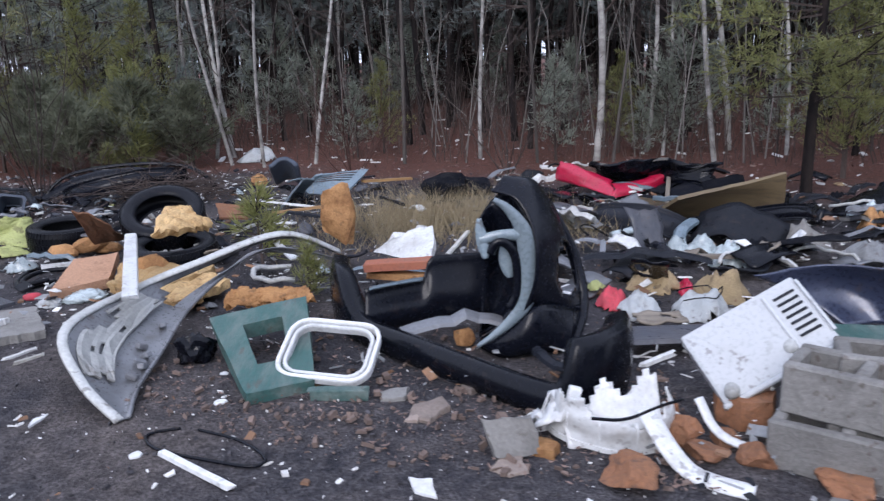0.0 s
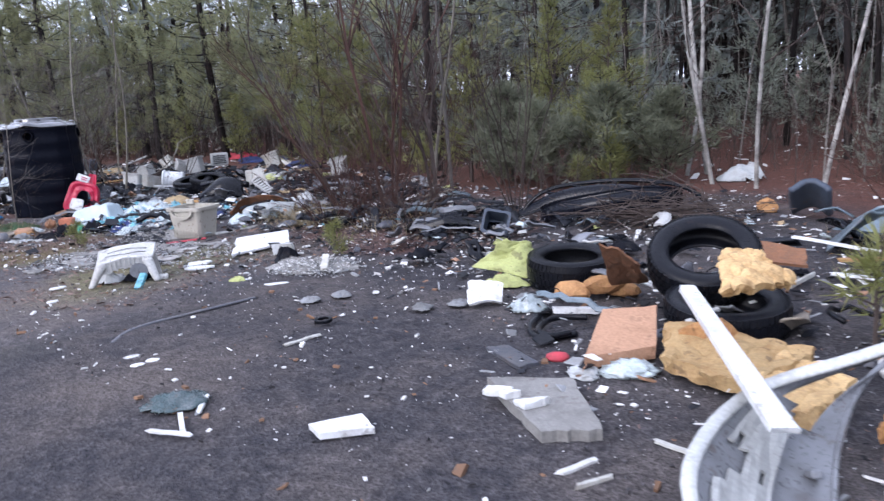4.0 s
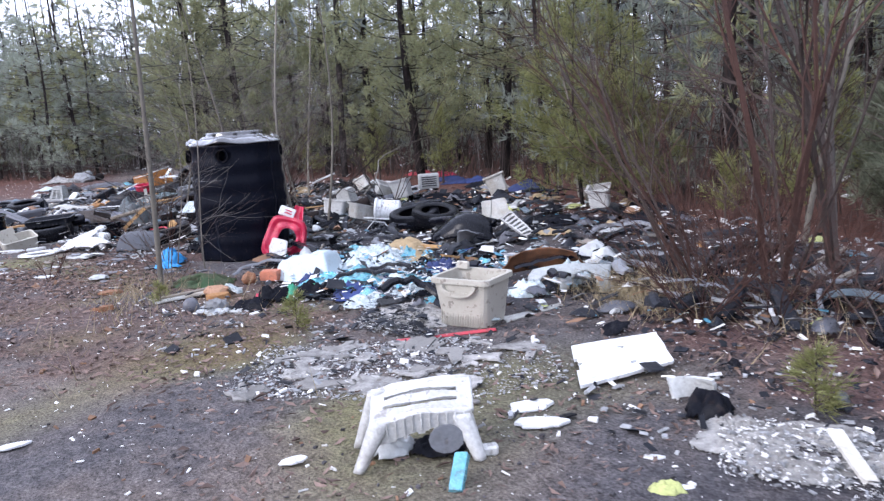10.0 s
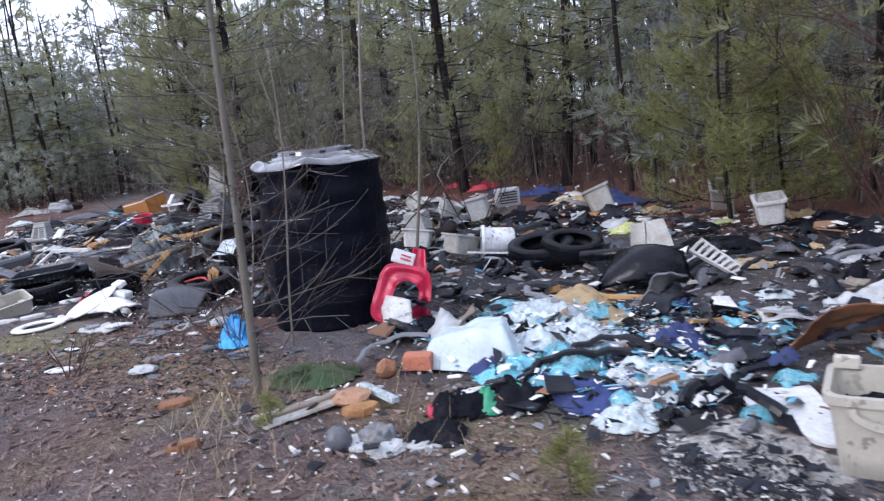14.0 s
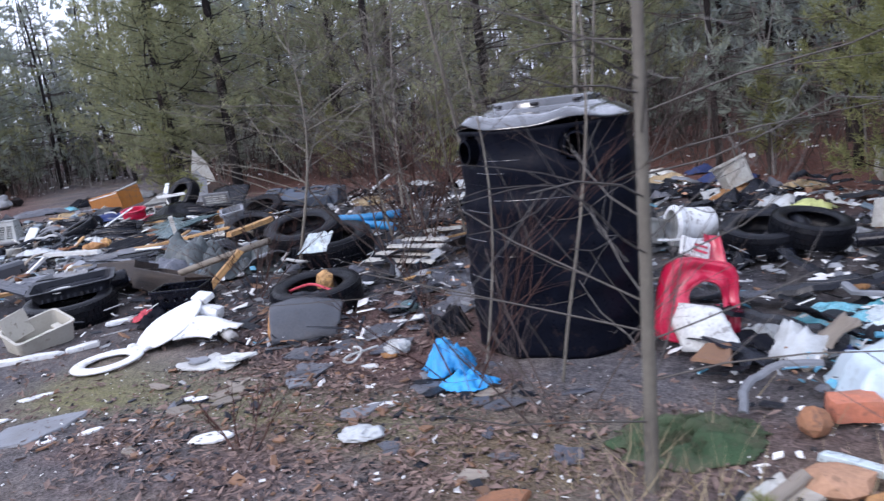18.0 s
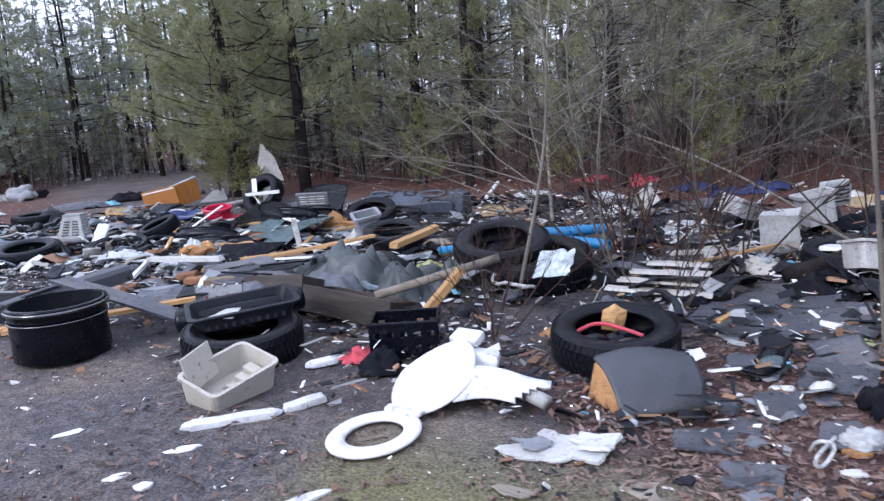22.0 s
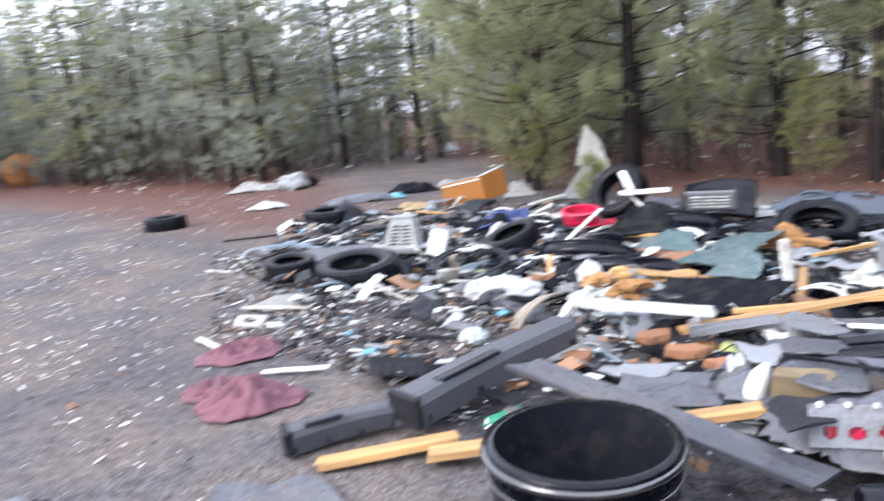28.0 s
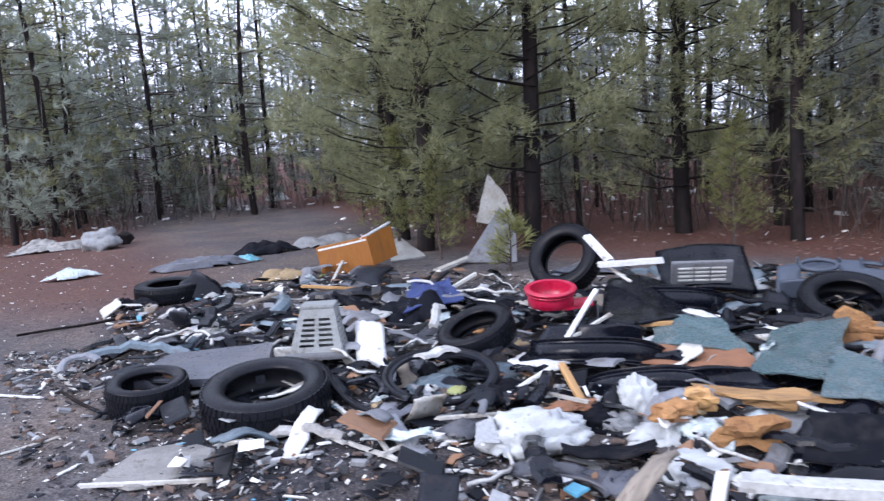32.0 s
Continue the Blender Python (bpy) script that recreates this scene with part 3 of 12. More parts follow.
# outlines of the rubbish heaps and of leafy ground
LEAFY_R = [(-6.5, 6.9), (-7.1, 7.6), (-6.2, 9.6), (-4.2, 9.6), (-4.4, 7.4), (-5.4, 6.6)]
LEAFY_P = [(-8.6, 5.0), (-8.9, 6.6), (-11, 7.2), (-12.3, 6.9), (-13.2, 6.3), (-14.0, 5.9), (-12.5, 5.0), (-10.5, 4.6)]
LEAFY_T = [(-13.9, 8.9), (-12.9, 8.8), (-12.0, 6.9), (-12.6, 6.5), (-13.9, 6.9), (-14.6, 7.8)]
HEAP_A = [(-3.6, 4.6), (-1.6, 3.9), (0.2, 3.0), (1.0, 2.0), (3, 2.2), (5.5, 4), (4.5, 8), (1, 9.3), (-4, 9.3), (-6, 8.5), (-5, 6.3)]
HEAP_B = [(-10.9, 7.1), (-9.6, 6.7), (-8.6, 6.7), (-7.2, 7.1), (-6.0, 7.3), (-5.5, 8.5), (-6.5, 10.5), (-9, 12.5), (-13, 13.5), (-15, 12), (-12.0, 8.3)]
HEAP_C = [(-13.2, 7.2), (-15.8, 6.9), (-18.5, 7.3), (-20.5, 7.9), (-22.5, 8.8), (-25, 10.5), (-24, 13), (-21, 13), (-18, 14.5), (-14, 13.5), (-12.4, 9)]
STRIP = [(-4.8, 6.0), (-8.5, 5.2), (-11, 5.6), (-11, 6.8), (-7, 7), (-5.5, 9.5), (-7, 11), (-2, 10.5), (-3.5, 6.3)]


def inside(poly, x, y):
    hit = False
    for (xa, ya), (xb, yb) in zip(poly, poly[1:] + poly[:1]):
        if (ya > y) != (yb > y) and x < (xb - xa) * (y - ya) / (yb - ya) + xa:
            hit = not hit
    return hit


def smooth01(a, b, v):
    v = min(1.0, max(0.0, (v - a) / (b - a)))
    return v * v * (3 - 2 * v)


def ground_z(x, y):
    return 0.025 * noise.noise(Vector((x * 0.6, y * 0.6, 0))) + 0.014 * noise.noise(Vector((x * 2.3, y * 2.3, 4))) + 0.10 * smooth01(0, 4, y - edge_y(x)) * (0.5 + noise.noise(Vector((x * 0.3, y * 0.3, 9))))


def ground_coords(lo, hi, step, far):
    a = list(np.arange(lo, hi + 1e-6, step))
    out, s = [], step
    while s < far:
        s *= 1.7
        out.append(s)
    return [lo - o for o in reversed(out)] + a + [hi + o for o in out]


gx, gy = ground_coords(-40, 8, 0.2, 2600), ground_coords(-3, 22, 0.2, 2600)
g_verts, g_moss, g_litter, g_pale = [], [], [], []
for yy in gy:
    for xx in gx:
        near = -60 < xx < 30 and -20 < yy < 60
        g_verts.append((xx, yy, ground_z(xx, yy) if near else 0.0))
        e = yy - edge_y(xx) + 0.9 * noise.noise(Vector((xx * 0.5, yy * 0.5, 2))) + 0.5 * noise.noise(Vector((xx * 1.9, yy * 1.9, 2)))
        road = smooth01(-23, -25, xx) * smooth01(2.2, 0.9, abs(yy - 15.5 - 0.55 * (-xx - 27)) / 1.6)
        g_litter.append(max(smooth01(-2.4, -0.6, e), 0.75 * smooth01(-23.5, -26, xx) * smooth01(9, 11, yy)) * (1 - 0.9 * road))
        if near and any(inside(p, xx, yy) for p in (LEAFY_R, LEAFY_T, LEAFY_P)):
            g_litter[-1] = max(g_litter[-1], (0.4 if inside(LEAFY_P, xx, yy) else 0.6) * smooth01(-0.5, 0.1, noise.noise(Vector((xx * 1.4, yy * 1.4, 3)))))
        n = noise.noise(Vector((xx * 0.8, yy * 0.8, 6)))
        band = smooth01(-5.5, -8.0, xx) * smooth01(-16.3, -14.6, xx) * smooth01(7.2, 6.2, yy) * smooth01(2.2, 3.6, yy + 0.8 * n)
        # Inside heaps the pale share drops: dark ash, plus shade between things painted in.
        in_heap = near and any(inside(p, xx, yy) for p in (HEAP_A, HEAP_B, HEAP_C))
        g_pale.append(smooth01(-5.2, -7.0, xx + 1.2 * n) * (0.75 + 0.25 * smooth01(-0.3, 0.3, n)) * (0.15 if in_heap or (near and (inside(LEAFY_R, xx, yy) or inside(LEAFY_T, xx, yy))) else 1.0))
        g_moss.append(band * smooth01(-0.10, 0.35, n))
nx = len(gx)
g_faces = [(j * nx + i, j * nx + i + 1, (j + 1) * nx + i + 1, (j + 1) * nx + i) for j in range(len(gy) - 1) for i in range(nx - 1)]

GROUND = bpy.data.materials.new("cinder_and_leaf_litter")
GROUND.use_nodes = True
gt = GROUND.node_tree
gb = gt.nodes["Principled BSDF"]
g_co = gt.nodes.new("ShaderNodeTexCoord").outputs["Object"]
g_a, g_b, g_c = noise_tex(gt, g_co, 0.9, 6, 0.6), noise_tex(gt, g_co, 14, 6, 0.65), noise_tex(gt, g_co, 70, 4, 0.6)
vor = gt.nodes.new("ShaderNodeTexVoronoi")
vor.inputs["Scale"].default_value = 38
gt.links.new(g_co, vor.inputs["Vector"])
a_moss, a_litter, a_pale = (gt.nodes.new("ShaderNodeAttribute") for _ in range(3))
a_moss.attribute_name, a_litter.attribute_name, a_pale.attribute_name = "moss", "litter", "pale"
cinder = mix_rgb(gt, steps(gt, g_b, 0.35, 0.7), (0.027, 0.027, 0.033), (0.084, 0.079, 0.083))
cinder = mix_rgb(gt, steps(gt, g_a, 0.45, 0.68), cinder, mix_rgb(gt, steps(gt, g_b, 0.35, 0.65), (0.075, 0.064, 0.060), (0.135, 0.118, 0.112)))
cinder = mix_rgb(gt, steps(gt, vor.outputs[0], 0.0, 0.16, 0.5, 0.0), cinder, (0.20, 0.195, 0.20))
worn = mix_rgb(gt, steps(gt, g_b, 0.35, 0.7), (0.060, 0.057, 0.062), (0.150, 0.140, 0.142))
worn = mix_rgb(gt, steps(gt, g_a, 0.42, 0.62), worn, mix_rgb(gt, steps(gt, g_b, 0.35, 0.65), (0.100, 0.082, 0.072), (0.190, 0.160, 0.145)))
cinder = mix_rgb(gt, a_pale.outputs["Fac"], cinder, worn)
litter = mix_rgb(gt, steps(gt, g_b, 0.3, 0.7), (0.058, 0.030, 0.025), (0.165, 0.082, 0.064))
moss = mix_rgb(gt, steps(gt, g_b, 0.3, 0.7), (0.125, 0.108, 0.070), (0.165, 0.162, 0.075))
g_col = mix_rgb(gt, a_litter.outputs["Fac"], mix_rgb(gt, a_moss.outputs["Fac"], cinder, moss), litter)
gt.links.new(mix_rgb(gt, 0.8, g_col, mix_rgb(gt, 1.0, g_col, steps(gt, g_c, 0.3, 0.7, 0.25, 1.85), "MULTIPLY")), gb.inputs["Base Color"])
gt.links.new(steps(gt, g_b, 0.3, 0.7, 0.6, 1.0), gb.inputs["Roughness"])
gb.inputs["Specular IOR Level"].default_value = 0.08
g_bump = gt.nodes.new("ShaderNodeBump")
g_bump.inputs["Strength"].default_value, g_bump.inputs["Distance"].default_value = 0.9, 0.035
gt.links.new(mix_rgb(gt, 0.4, g_b, g_c), g_bump.inputs["Height"])
gt.links.new(g_bump.outputs[0], gb.inputs["Normal"])

ground = mesh_ob("ground", g_verts, g_faces, GROUND, smooth=True)
for a_name, a_values in (("moss", g_moss), ("litter", g_litter), ("pale", g_pale)):
    ground.data.attributes.new(a_name, "FLOAT", "POINT").data.foreach_set("value", a_values)
tagged(ground, "dark cinder ground with moss patches and reddish leaf litter", "ground", kind="structure")


# ---------------------------------------------------------------- trees
def bent_path(h, n, lean, rnd, bend=1.0):
    ax, ay = rnd.uniform(-1, 1) * lean, rnd.uniform(-1, 1) * lean
    px, py = rnd.uniform(0, 9), rnd.uniform(0, 9)
    return [(ax * (i / n) * h + 0.012 * bend * h * math.sin(px + 5 * i / n), ay * (i / n) * h + 0.012 * bend * h * math.sin(py + 4 * i / n), h * i / n) for i in range(n + 1)]


def along(path, s):
    i = min(int(s * (len(path) - 1)), len(path) - 2)
    f = s * (len(path) - 1) - i
    return Vector(path[i]).lerp(Vector(path[i + 1]), f)


class Soup:
    """Many small faces gathered into one mesh."""

    def __init__(self):
        self.v, self.f = [], []

    def tube(self, pts, r0, r1, k=5):
        n = len(pts)
        v, f = sweep(pts, ring_profile(1.0, k), scale=[r0 + (r1 - r0) * i / (n - 1) for i in range(n)], caps=False)
        s = len(self.v)
        self.v += v
        self.f += [tuple(s + i for i in q) for q in f]

    def blade(self, c, d, length, width, side):
        s = len(self.v)
        self.v += [c - side * width * 0.5, c + side * width * 0.5, c + d * length]
        self.f.append((s, s + 1, s + 2))


def unit(rnd):
    while True:
        v = Vector((rnd.uniform(-1, 1), rnd.uniform(-1, 1), rnd.uniform(-1, 1)))
        if 0.05 < v.length < 1:
            return v.normalized()


def tuft(soup, c, d, rnd, n, length, width):
    for _ in range(n):
        u = unit(rnd)
        w = (d + u * 0.85).normalized()
        soup.blade(c + u * 0.02, w, length * rnd.uniform(0.7, 1.2), width, w.cross(unit(rnd)).normalized())


def brush_twig(soup, q, e, rnd, n, length, width):
    """A twig that carries needles along its outer part."""
    d = (e - q).normalized()
    for _ in range(n):
        w = (d * 0.75 + unit(rnd) * 0.75).normalized()
        soup.blade(q.lerp(e, rnd.uniform(0.15, 1.05)), w, length * rnd.uniform(0.6, 1.15), width, w.cross(unit(rnd)).normalized())


def pine(seed, h, base, reach, r, whorl, twigs, blades, mat, label, seen=4.6, bald=0.0, lean=0.02, needle=(0.11, 0.011), top=(0.34, 0.10), open_top=True, clump=False):
    rnd = random.Random(seed)
    tree = thing("pine_tree", label, "tree", pose(0, 0, 0), "trees of the wood")
    path = bent_path(h, 8, lean, rnd)
    stem, wood, green = Soup(), Soup(), Soup()
    stem.tube([Vector(p) for p in path], r, r * 0.15, 7)
    z = base
    nl, nw = needle
    while z < h * 0.97:
        low = z < seen
        t = (z - base) / (h - base)
        for k in range(rnd.randint(3, 5) if low else 2 if open_top else 4):
            a = rnd.uniform(0, 2 * math.pi)
            L = reach * (0.7 + 1.5 * t if t < 0.2 else (1.2 - t)) * rnd.uniform(0.55, 1.15) + 0.15
            p0 = along(path, min(0.99, (z + rnd.uniform(-0.1, 0.1)) / h))
            out = Vector((math.cos(a), math.sin(a), rnd.uniform(-0.05, 0.35)))
            pts = [p0 + out * L * s + Vector((0, 0, 0.18 * L * s * s - 0.16 * L * s)) for s in ((0, 0.5, 1.0) if low else (0, 1.0))]
            if low or k < 2:
                wood.tube(pts, 0.10 * r + 0.006, 0.004, 3)
            dead = rnd.random() < bald * (1 - t)
            for _ in range(max(2, int((twigs if low else twigs * 0.3) * (0.35 + L / reach) * (0.7 if open_top and not low else 1)))):
                s = 1 - 0.75 * rnd.random() ** 1.6
                q = along(pts, min(s, 0.999))
                sd = (out * 0.7 + unit(rnd) * 0.8 + Vector((0, 0, 0.2))).normalized()
                e = q + sd * (0.12 + 0.11 * L) * rnd.uniform(0.6, 1.15)
                if z < 3.2 and nw < 0.015 and rnd.random() < 0.4:
                    wood.tube([q, e], 0.004, 0.002, 3)
                if not dead:
                    if low and clump:
                        tuft(green, e, (sd + Vector((0, 0, 0.35))).normalized(), rnd, blades, nl, nw)
                    elif low:
                        brush_twig(green, q, e, rnd, blades + blades // 2, nl, nw)
                    else:
                        tuft(green, e, sd, rnd, 3 if top[1] < 0.15 else 2, *top)
        z += whorl * rnd.uniform(0.7, 1.3) * (1.0 if low else 2.4 if open_top and whorl < 0.3 else 1.7)
    mesh_ob("trunk", stem.v, stem.f, BARK, tree, True)
    tagged(mesh_ob("crown_wood", wood.v, wood.f, TWIG, tree), kind="stuff")
    tagged(mesh_ob("crown", green.v, green.f, mat, tree), kind="stuff")
    return tree


def brush(soup, c, d, rnd, n, length, width):
    """A bottle-brush of needles round the end of a shoot."""
    for _ in range(n):
        s = rnd.random()
        w = (d * (0.35 + 0.9 * s) + unit(rnd) * 0.9).normalized()
        soup.blade(c + d * (s - 0.6) * length * 1.5, w, length * rnd.uniform(0.7, 1.15), width, w.cross(unit(rnd)).normalized())


def tufted_pine(seed, h, base, reach, r, gap, mat, label, n=20, needle=(0.12, 0.011), forks=7, lean=0.02, seen=5.6, name="pine_tree", category="tree", group="trees of the wood", stub=0.0):
    """A pine with plain limbs that end in bright separate brushes of needles, open between them."""
    rnd = random.Random(seed)
    tree = thing(name, label, category, pose(0, 0, 0), group)
    path = bent_path(h, 10, lean, rnd)
    stem, wood, green = Soup(), Soup(), Soup()
    stem.tube([Vector(p) for p in path], r, r * 0.2, 9)
    z = stub
    while z < base:
        a = rnd.uniform(0, 6.283)
        p0 = along(path, z / h)
        wood.tube([p0, p0 + Vector((math.cos(a), math.sin(a), rnd.uniform(-0.2, 0.3))) * reach * rnd.uniform(0.15, 0.5)], 0.007, 0.003, 3)
        z += rnd.uniform(0.1, 0.3)
    z = base
    while z < h * 0.97:
        low = z < seen
        t = (z - base) / (h - base)
        a0 = rnd.uniform(0, 6.283)
        m = rnd.randint(4, 5) if low else 3
        for k in range(m):
            a = a0 + 6.283 * k / m + rnd.uniform(-0.4, 0.4)
            L = reach * min(1.0, 0.75 + 1.2 * t, 1.22 * (1.05 - t)) * rnd.uniform(0.5, 1.12) + 0.12
            p0 = along(path, min(0.99, (z + rnd.uniform(-0.12, 0.12)) / h))
            out = Vector((math.cos(a), math.sin(a), rnd.uniform(0.0, 0.4)))
            side = Vector((-math.sin(a), math.cos(a), 0))
            pts = [p0 + out * L * s + side * L * 0.10 * math.sin(4 * s + a) + Vector((0, 0, L * (0.30 * s * s - 0.16 * s))) for s in (0, 0.35, 0.7, 1.0)]
            wood.tube(pts, 0.10 * r + 0.003, 0.003, 4 if low else 3)
            for _ in range(max(3, int(forks * (0.35 + L / reach) * (1.0 if low else 0.5)))):
                s = 1 - 0.72 * rnd.random() ** 1.3
                q = along(pts, min(s, 0.999))
                sd = (out * 0.75 + side * rnd.uniform(-1, 1) + Vector((0, 0, rnd.uniform(-0.15, 0.55)))).normalized()
                e = q + sd * (0.10 + 0.22 * L * rnd.uniform(0.4, 1.0))
                if low:
                    wood.tube([q, e], 0.004, 0.003, 3)
                    for _ in range(rnd.randint(4, 6)):
                        brush(green, e + unit(rnd) * 0.11, (sd * 0.6 + unit(rnd) * 0.6 + Vector((0, 0, 0.5))).normalized(), rnd, n, *needle)
                else:
                    brush(green, e, sd, rnd, 5, needle[0] * 1.9, needle[1] * 3)
        z += gap * rnd.uniform(0.75, 1.25) * (1 if low else 1.5)
    mesh_ob("trunk", stem.v, stem.f, BARK, tree, True)
    tagged(mesh_ob("crown_wood", wood.v, wood.f, BARK, tree), kind="stuff")
    tagged(mesh_ob("crown", green.v, green.f, mat, tree), kind="stuff")
    return tree


def dead_pine(seed, h, r, label):
    """A slender trunk in the dark of the wood, set with level dead twigs and a thin crown."""
    rnd = random.Random(seed)
    tree = thing("pine_tree", label, "tree", pose(0, 0, 0), "trees of the wood")
    path = bent_path(h, 8, 0.025, rnd)
    stem, wood, green = Soup(), Soup(), Soup()
    stem.tube([Vector(p) for p in path], r, r * 0.3, 7)
    z = 0.4
    while z < 5.2:
        for _ in range(rnd.randint(1, 3)):
            a, L = rnd.uniform(0, 6.283), rnd.uniform(0.3, 1.3)
            p0 = along(path, z / h)
            out = Vector((math.cos(a), math.sin(a), rnd.uniform(-0.25, 0.2)))
            e = p0 + out * L + unit(rnd) * 0.06
            wood.tube([p0, p0.lerp(e, 0.5) + unit(rnd) * 0.05, e], 0.008, 0.003, 3)
            for _ in range(rnd.randint(2, 4)):
                q = p0.lerp(e, rnd.uniform(0.3, 1))
                wood.tube([q, q + (out * 0.5 + unit(rnd) * 0.7) * rnd.uniform(0.12, 0.4)], 0.004, 0.002, 3)
        z += rnd.uniform(0.18, 0.4)
    for _ in range(150):
        zz = rnd.uniform(3.6, h)
        c = along(path, zz / h * 0.99) + Vector((rnd.gauss(0, 0.55), rnd.gauss(0, 0.55), 0))
        tuft(green, c, Vector((0, 0, 0.4)), rnd, 3, 0.42, 0.12)
    mesh_ob("trunk", stem.v, stem.f, BARK, tree, True)
    tagged(mesh_ob("crown_wood", wood.v, wood.f, TWIG, tree), kind="stuff")
    tagged(mesh_ob("crown", green.v, green.f, DARK_NEEDLES, tree), kind="stuff")
    return tree


def grow(soup, p, d, L, r, depth, rnd, spread, k=4):
    pts = [p]
    for i in range(3):
        d = (d + unit(rnd) * 0.18 + Vector((0, 0, 0.04))).normalized()
        pts.append(pts[-1] + d * L / 3)
    soup.tube(pts, r, r * 0.55, k)
    if depth:
        for i in range(rnd.randint(3, 5)):
            q = along(pts, rnd.uniform(0.25, 0.98))
            nd = (d + unit(rnd) * spread).normalized()
            grow(soup, q, nd, L * rnd.uniform(0.4, 0.7), r * 0.5, depth - 1, rnd, spread, 3)


def bare_tree(name, label, category, seed, h, r, limbs, start, mat, twig, lean=0.05, L=1.2, depth=2, group="", rise=0.6, bend=1.0, fine=0.28):
    rnd = random.Random(seed)
    tree = thing(name, label, category, pose(0, 0, 0), group)
    path = bent_path(h, 14, lean, rnd, bend)
    stem, wood = Soup(), Soup()
    stem.tube([Vector(p) for p in path], r, r * 0.2, 8)
    for i in range(limbs):
        s = start + (0.98 - start) * (i + rnd.random()) / limbs
        a = rnd.uniform(0, 6.283)
        grow(wood, along(path, s), Vector((math.cos(a), math.sin(a), rise * rnd.uniform(0.4, 1.4))).normalized(), L * (1.15 - s) * rnd.uniform(0.6, 1.2), r * fine, depth, rnd, 0.75)
    mesh_ob("trunk", stem.v, stem.f, mat, tree, True)
    tagged(mesh_ob("crown_wood", wood.v, wood.f, twig, tree), kind="stuff")
    return tree


def shrub(label, x, y, seed, stems, h, spread, mat, depth=2, r=0.012, name="bare_shrub"):
    rnd = random.Random(seed)
    ob = thing(name, label, "shrub", pose(x, y, ground_z(x, y)))
    for i in range(stems):
        s = Soup()
        a = rnd.uniform(0, 6.283)
        grow(s, Vector((math.cos(a), math.sin(a), 0)) * 0.12 * rnd.random(), Vector((math.cos(a) * spread, math.sin(a) * spread, 1)).normalized(), h * rnd.uniform(0.6, 1.1), r * rnd.uniform(0.7, 1.3), depth, rnd, 0.6)
        mesh_ob("stem", s.v, s.f, mat, ob)
    return ob


def young_pine(seed, h, mat, label, blades=7, n=26, wide=0.38, needle=(0.085, 0.010), per=22, name="young_pine", category="young tree"):
    rnd = random.Random(seed)
    tree = thing(name, label, category, pose(0, 0, 0), "young pines" if name == "young_pine" else "low bushes")
    stem, green = Soup(), Soup()
    stem.tube([Vector((0, 0, 0)), Vector((0.02 * h, 0, h * 0.5)), Vector((0, 0.02 * h, h))], 0.012 * h + 0.004, 0.003, 5)
    for i in range(n):
        t = 0.12 + 0.85 * i / n
        a = rnd.uniform(0, 6.283)
        L = wide * h * (1.08 - t) * rnd.uniform(0.6, 1.2)
        p0, out = Vector((0, 0, h * t)), Vector((math.cos(a), math.sin(a), 0.5)).normalized()
        pts = [p0, p0 + out * L * 0.5, p0 + out * L + Vector((0, 0, 0.1 * L))]
        stem.tube(pts, 0.004 + 0.003 * h, 0.003, 3)
        for _ in range(6 + int(per * L)):
            s = rnd.uniform(0.15, 1)
            tuft(green, along(pts, min(s, 0.999)) + unit(rnd) * 0.16 * L, (out + unit(rnd) * 0.4 + Vector((0, 0, 0.4))).normalized(), rnd, blades, *needle)
    mesh_ob("trunk", stem.v, stem.f, TWIG, tree)
    tagged(mesh_ob("crown", green.v, green.f, mat, tree), kind="stuff")
    return tree


E_LAB = "young pine with drooping grey-green needles down to the ground"
I_LAB = "slender pine with a bare dark lower trunk in the wood"
EDGE_PINES = [pine(11, 7.5, 0.5, 1.9, 0.08, 0.36, 11, 8, NEEDLES, E_LAB, bald=0.15), pine(12, 6.5, 0.4, 1.7, 0.065, 0.36, 11, 8, DARK_NEEDLES, E_LAB, bald=0.15),
              pine(13, 8.0, 0.9, 1.8, 0.09, 0.38, 11, 8, NEEDLES, E_LAB, bald=0.2)]
B_LAB = "bushy pine with clumps of olive-green needles low to the ground"
BUSHY = [tufted_pine(71, 8.5, 0.75, 1.85, 0.13, 0.36, OLIVE_NEEDLES, B_LAB, n=14, forks=8, needle=(0.125, 0.0135)),
         tufted_pine(72, 9.5, 1.1, 2.0, 0.12, 0.40, OLIVE_NEEDLES, B_LAB, n=14, forks=8, needle=(0.125, 0.0135), stub=0.3)]
DEAD = [dead_pine(91, 9, 0.06, "slender dark pine trunk with dead level twigs"), dead_pine(92, 10, 0.085, "slender dark pine trunk with dead level twigs"), dead_pine(93, 8, 0.045, "slender dark pine trunk with dead level twigs")]
FULL_PINES = [pine(74, 7.5, 0.5, 2.0, 0.08, 0.40, 7, 12, NEEDLES, B_LAB, bald=0.05, seen=5.5, needle=(0.22, 0.029), clump=True),
              pine(75, 8.5, 0.8, 2.1, 0.09, 0.42, 7, 12, OLIVE_NEEDLES, B_LAB, bald=0.05, seen=5.5, needle=(0.22, 0.029), clump=True),
              pine(76, 6.5, 0.3, 1.8, 0.07, 0.40, 7, 12, NEEDLES, B_LAB, bald=0.05, seen=5.5, needle=(0.22, 0.029), clump=True)]
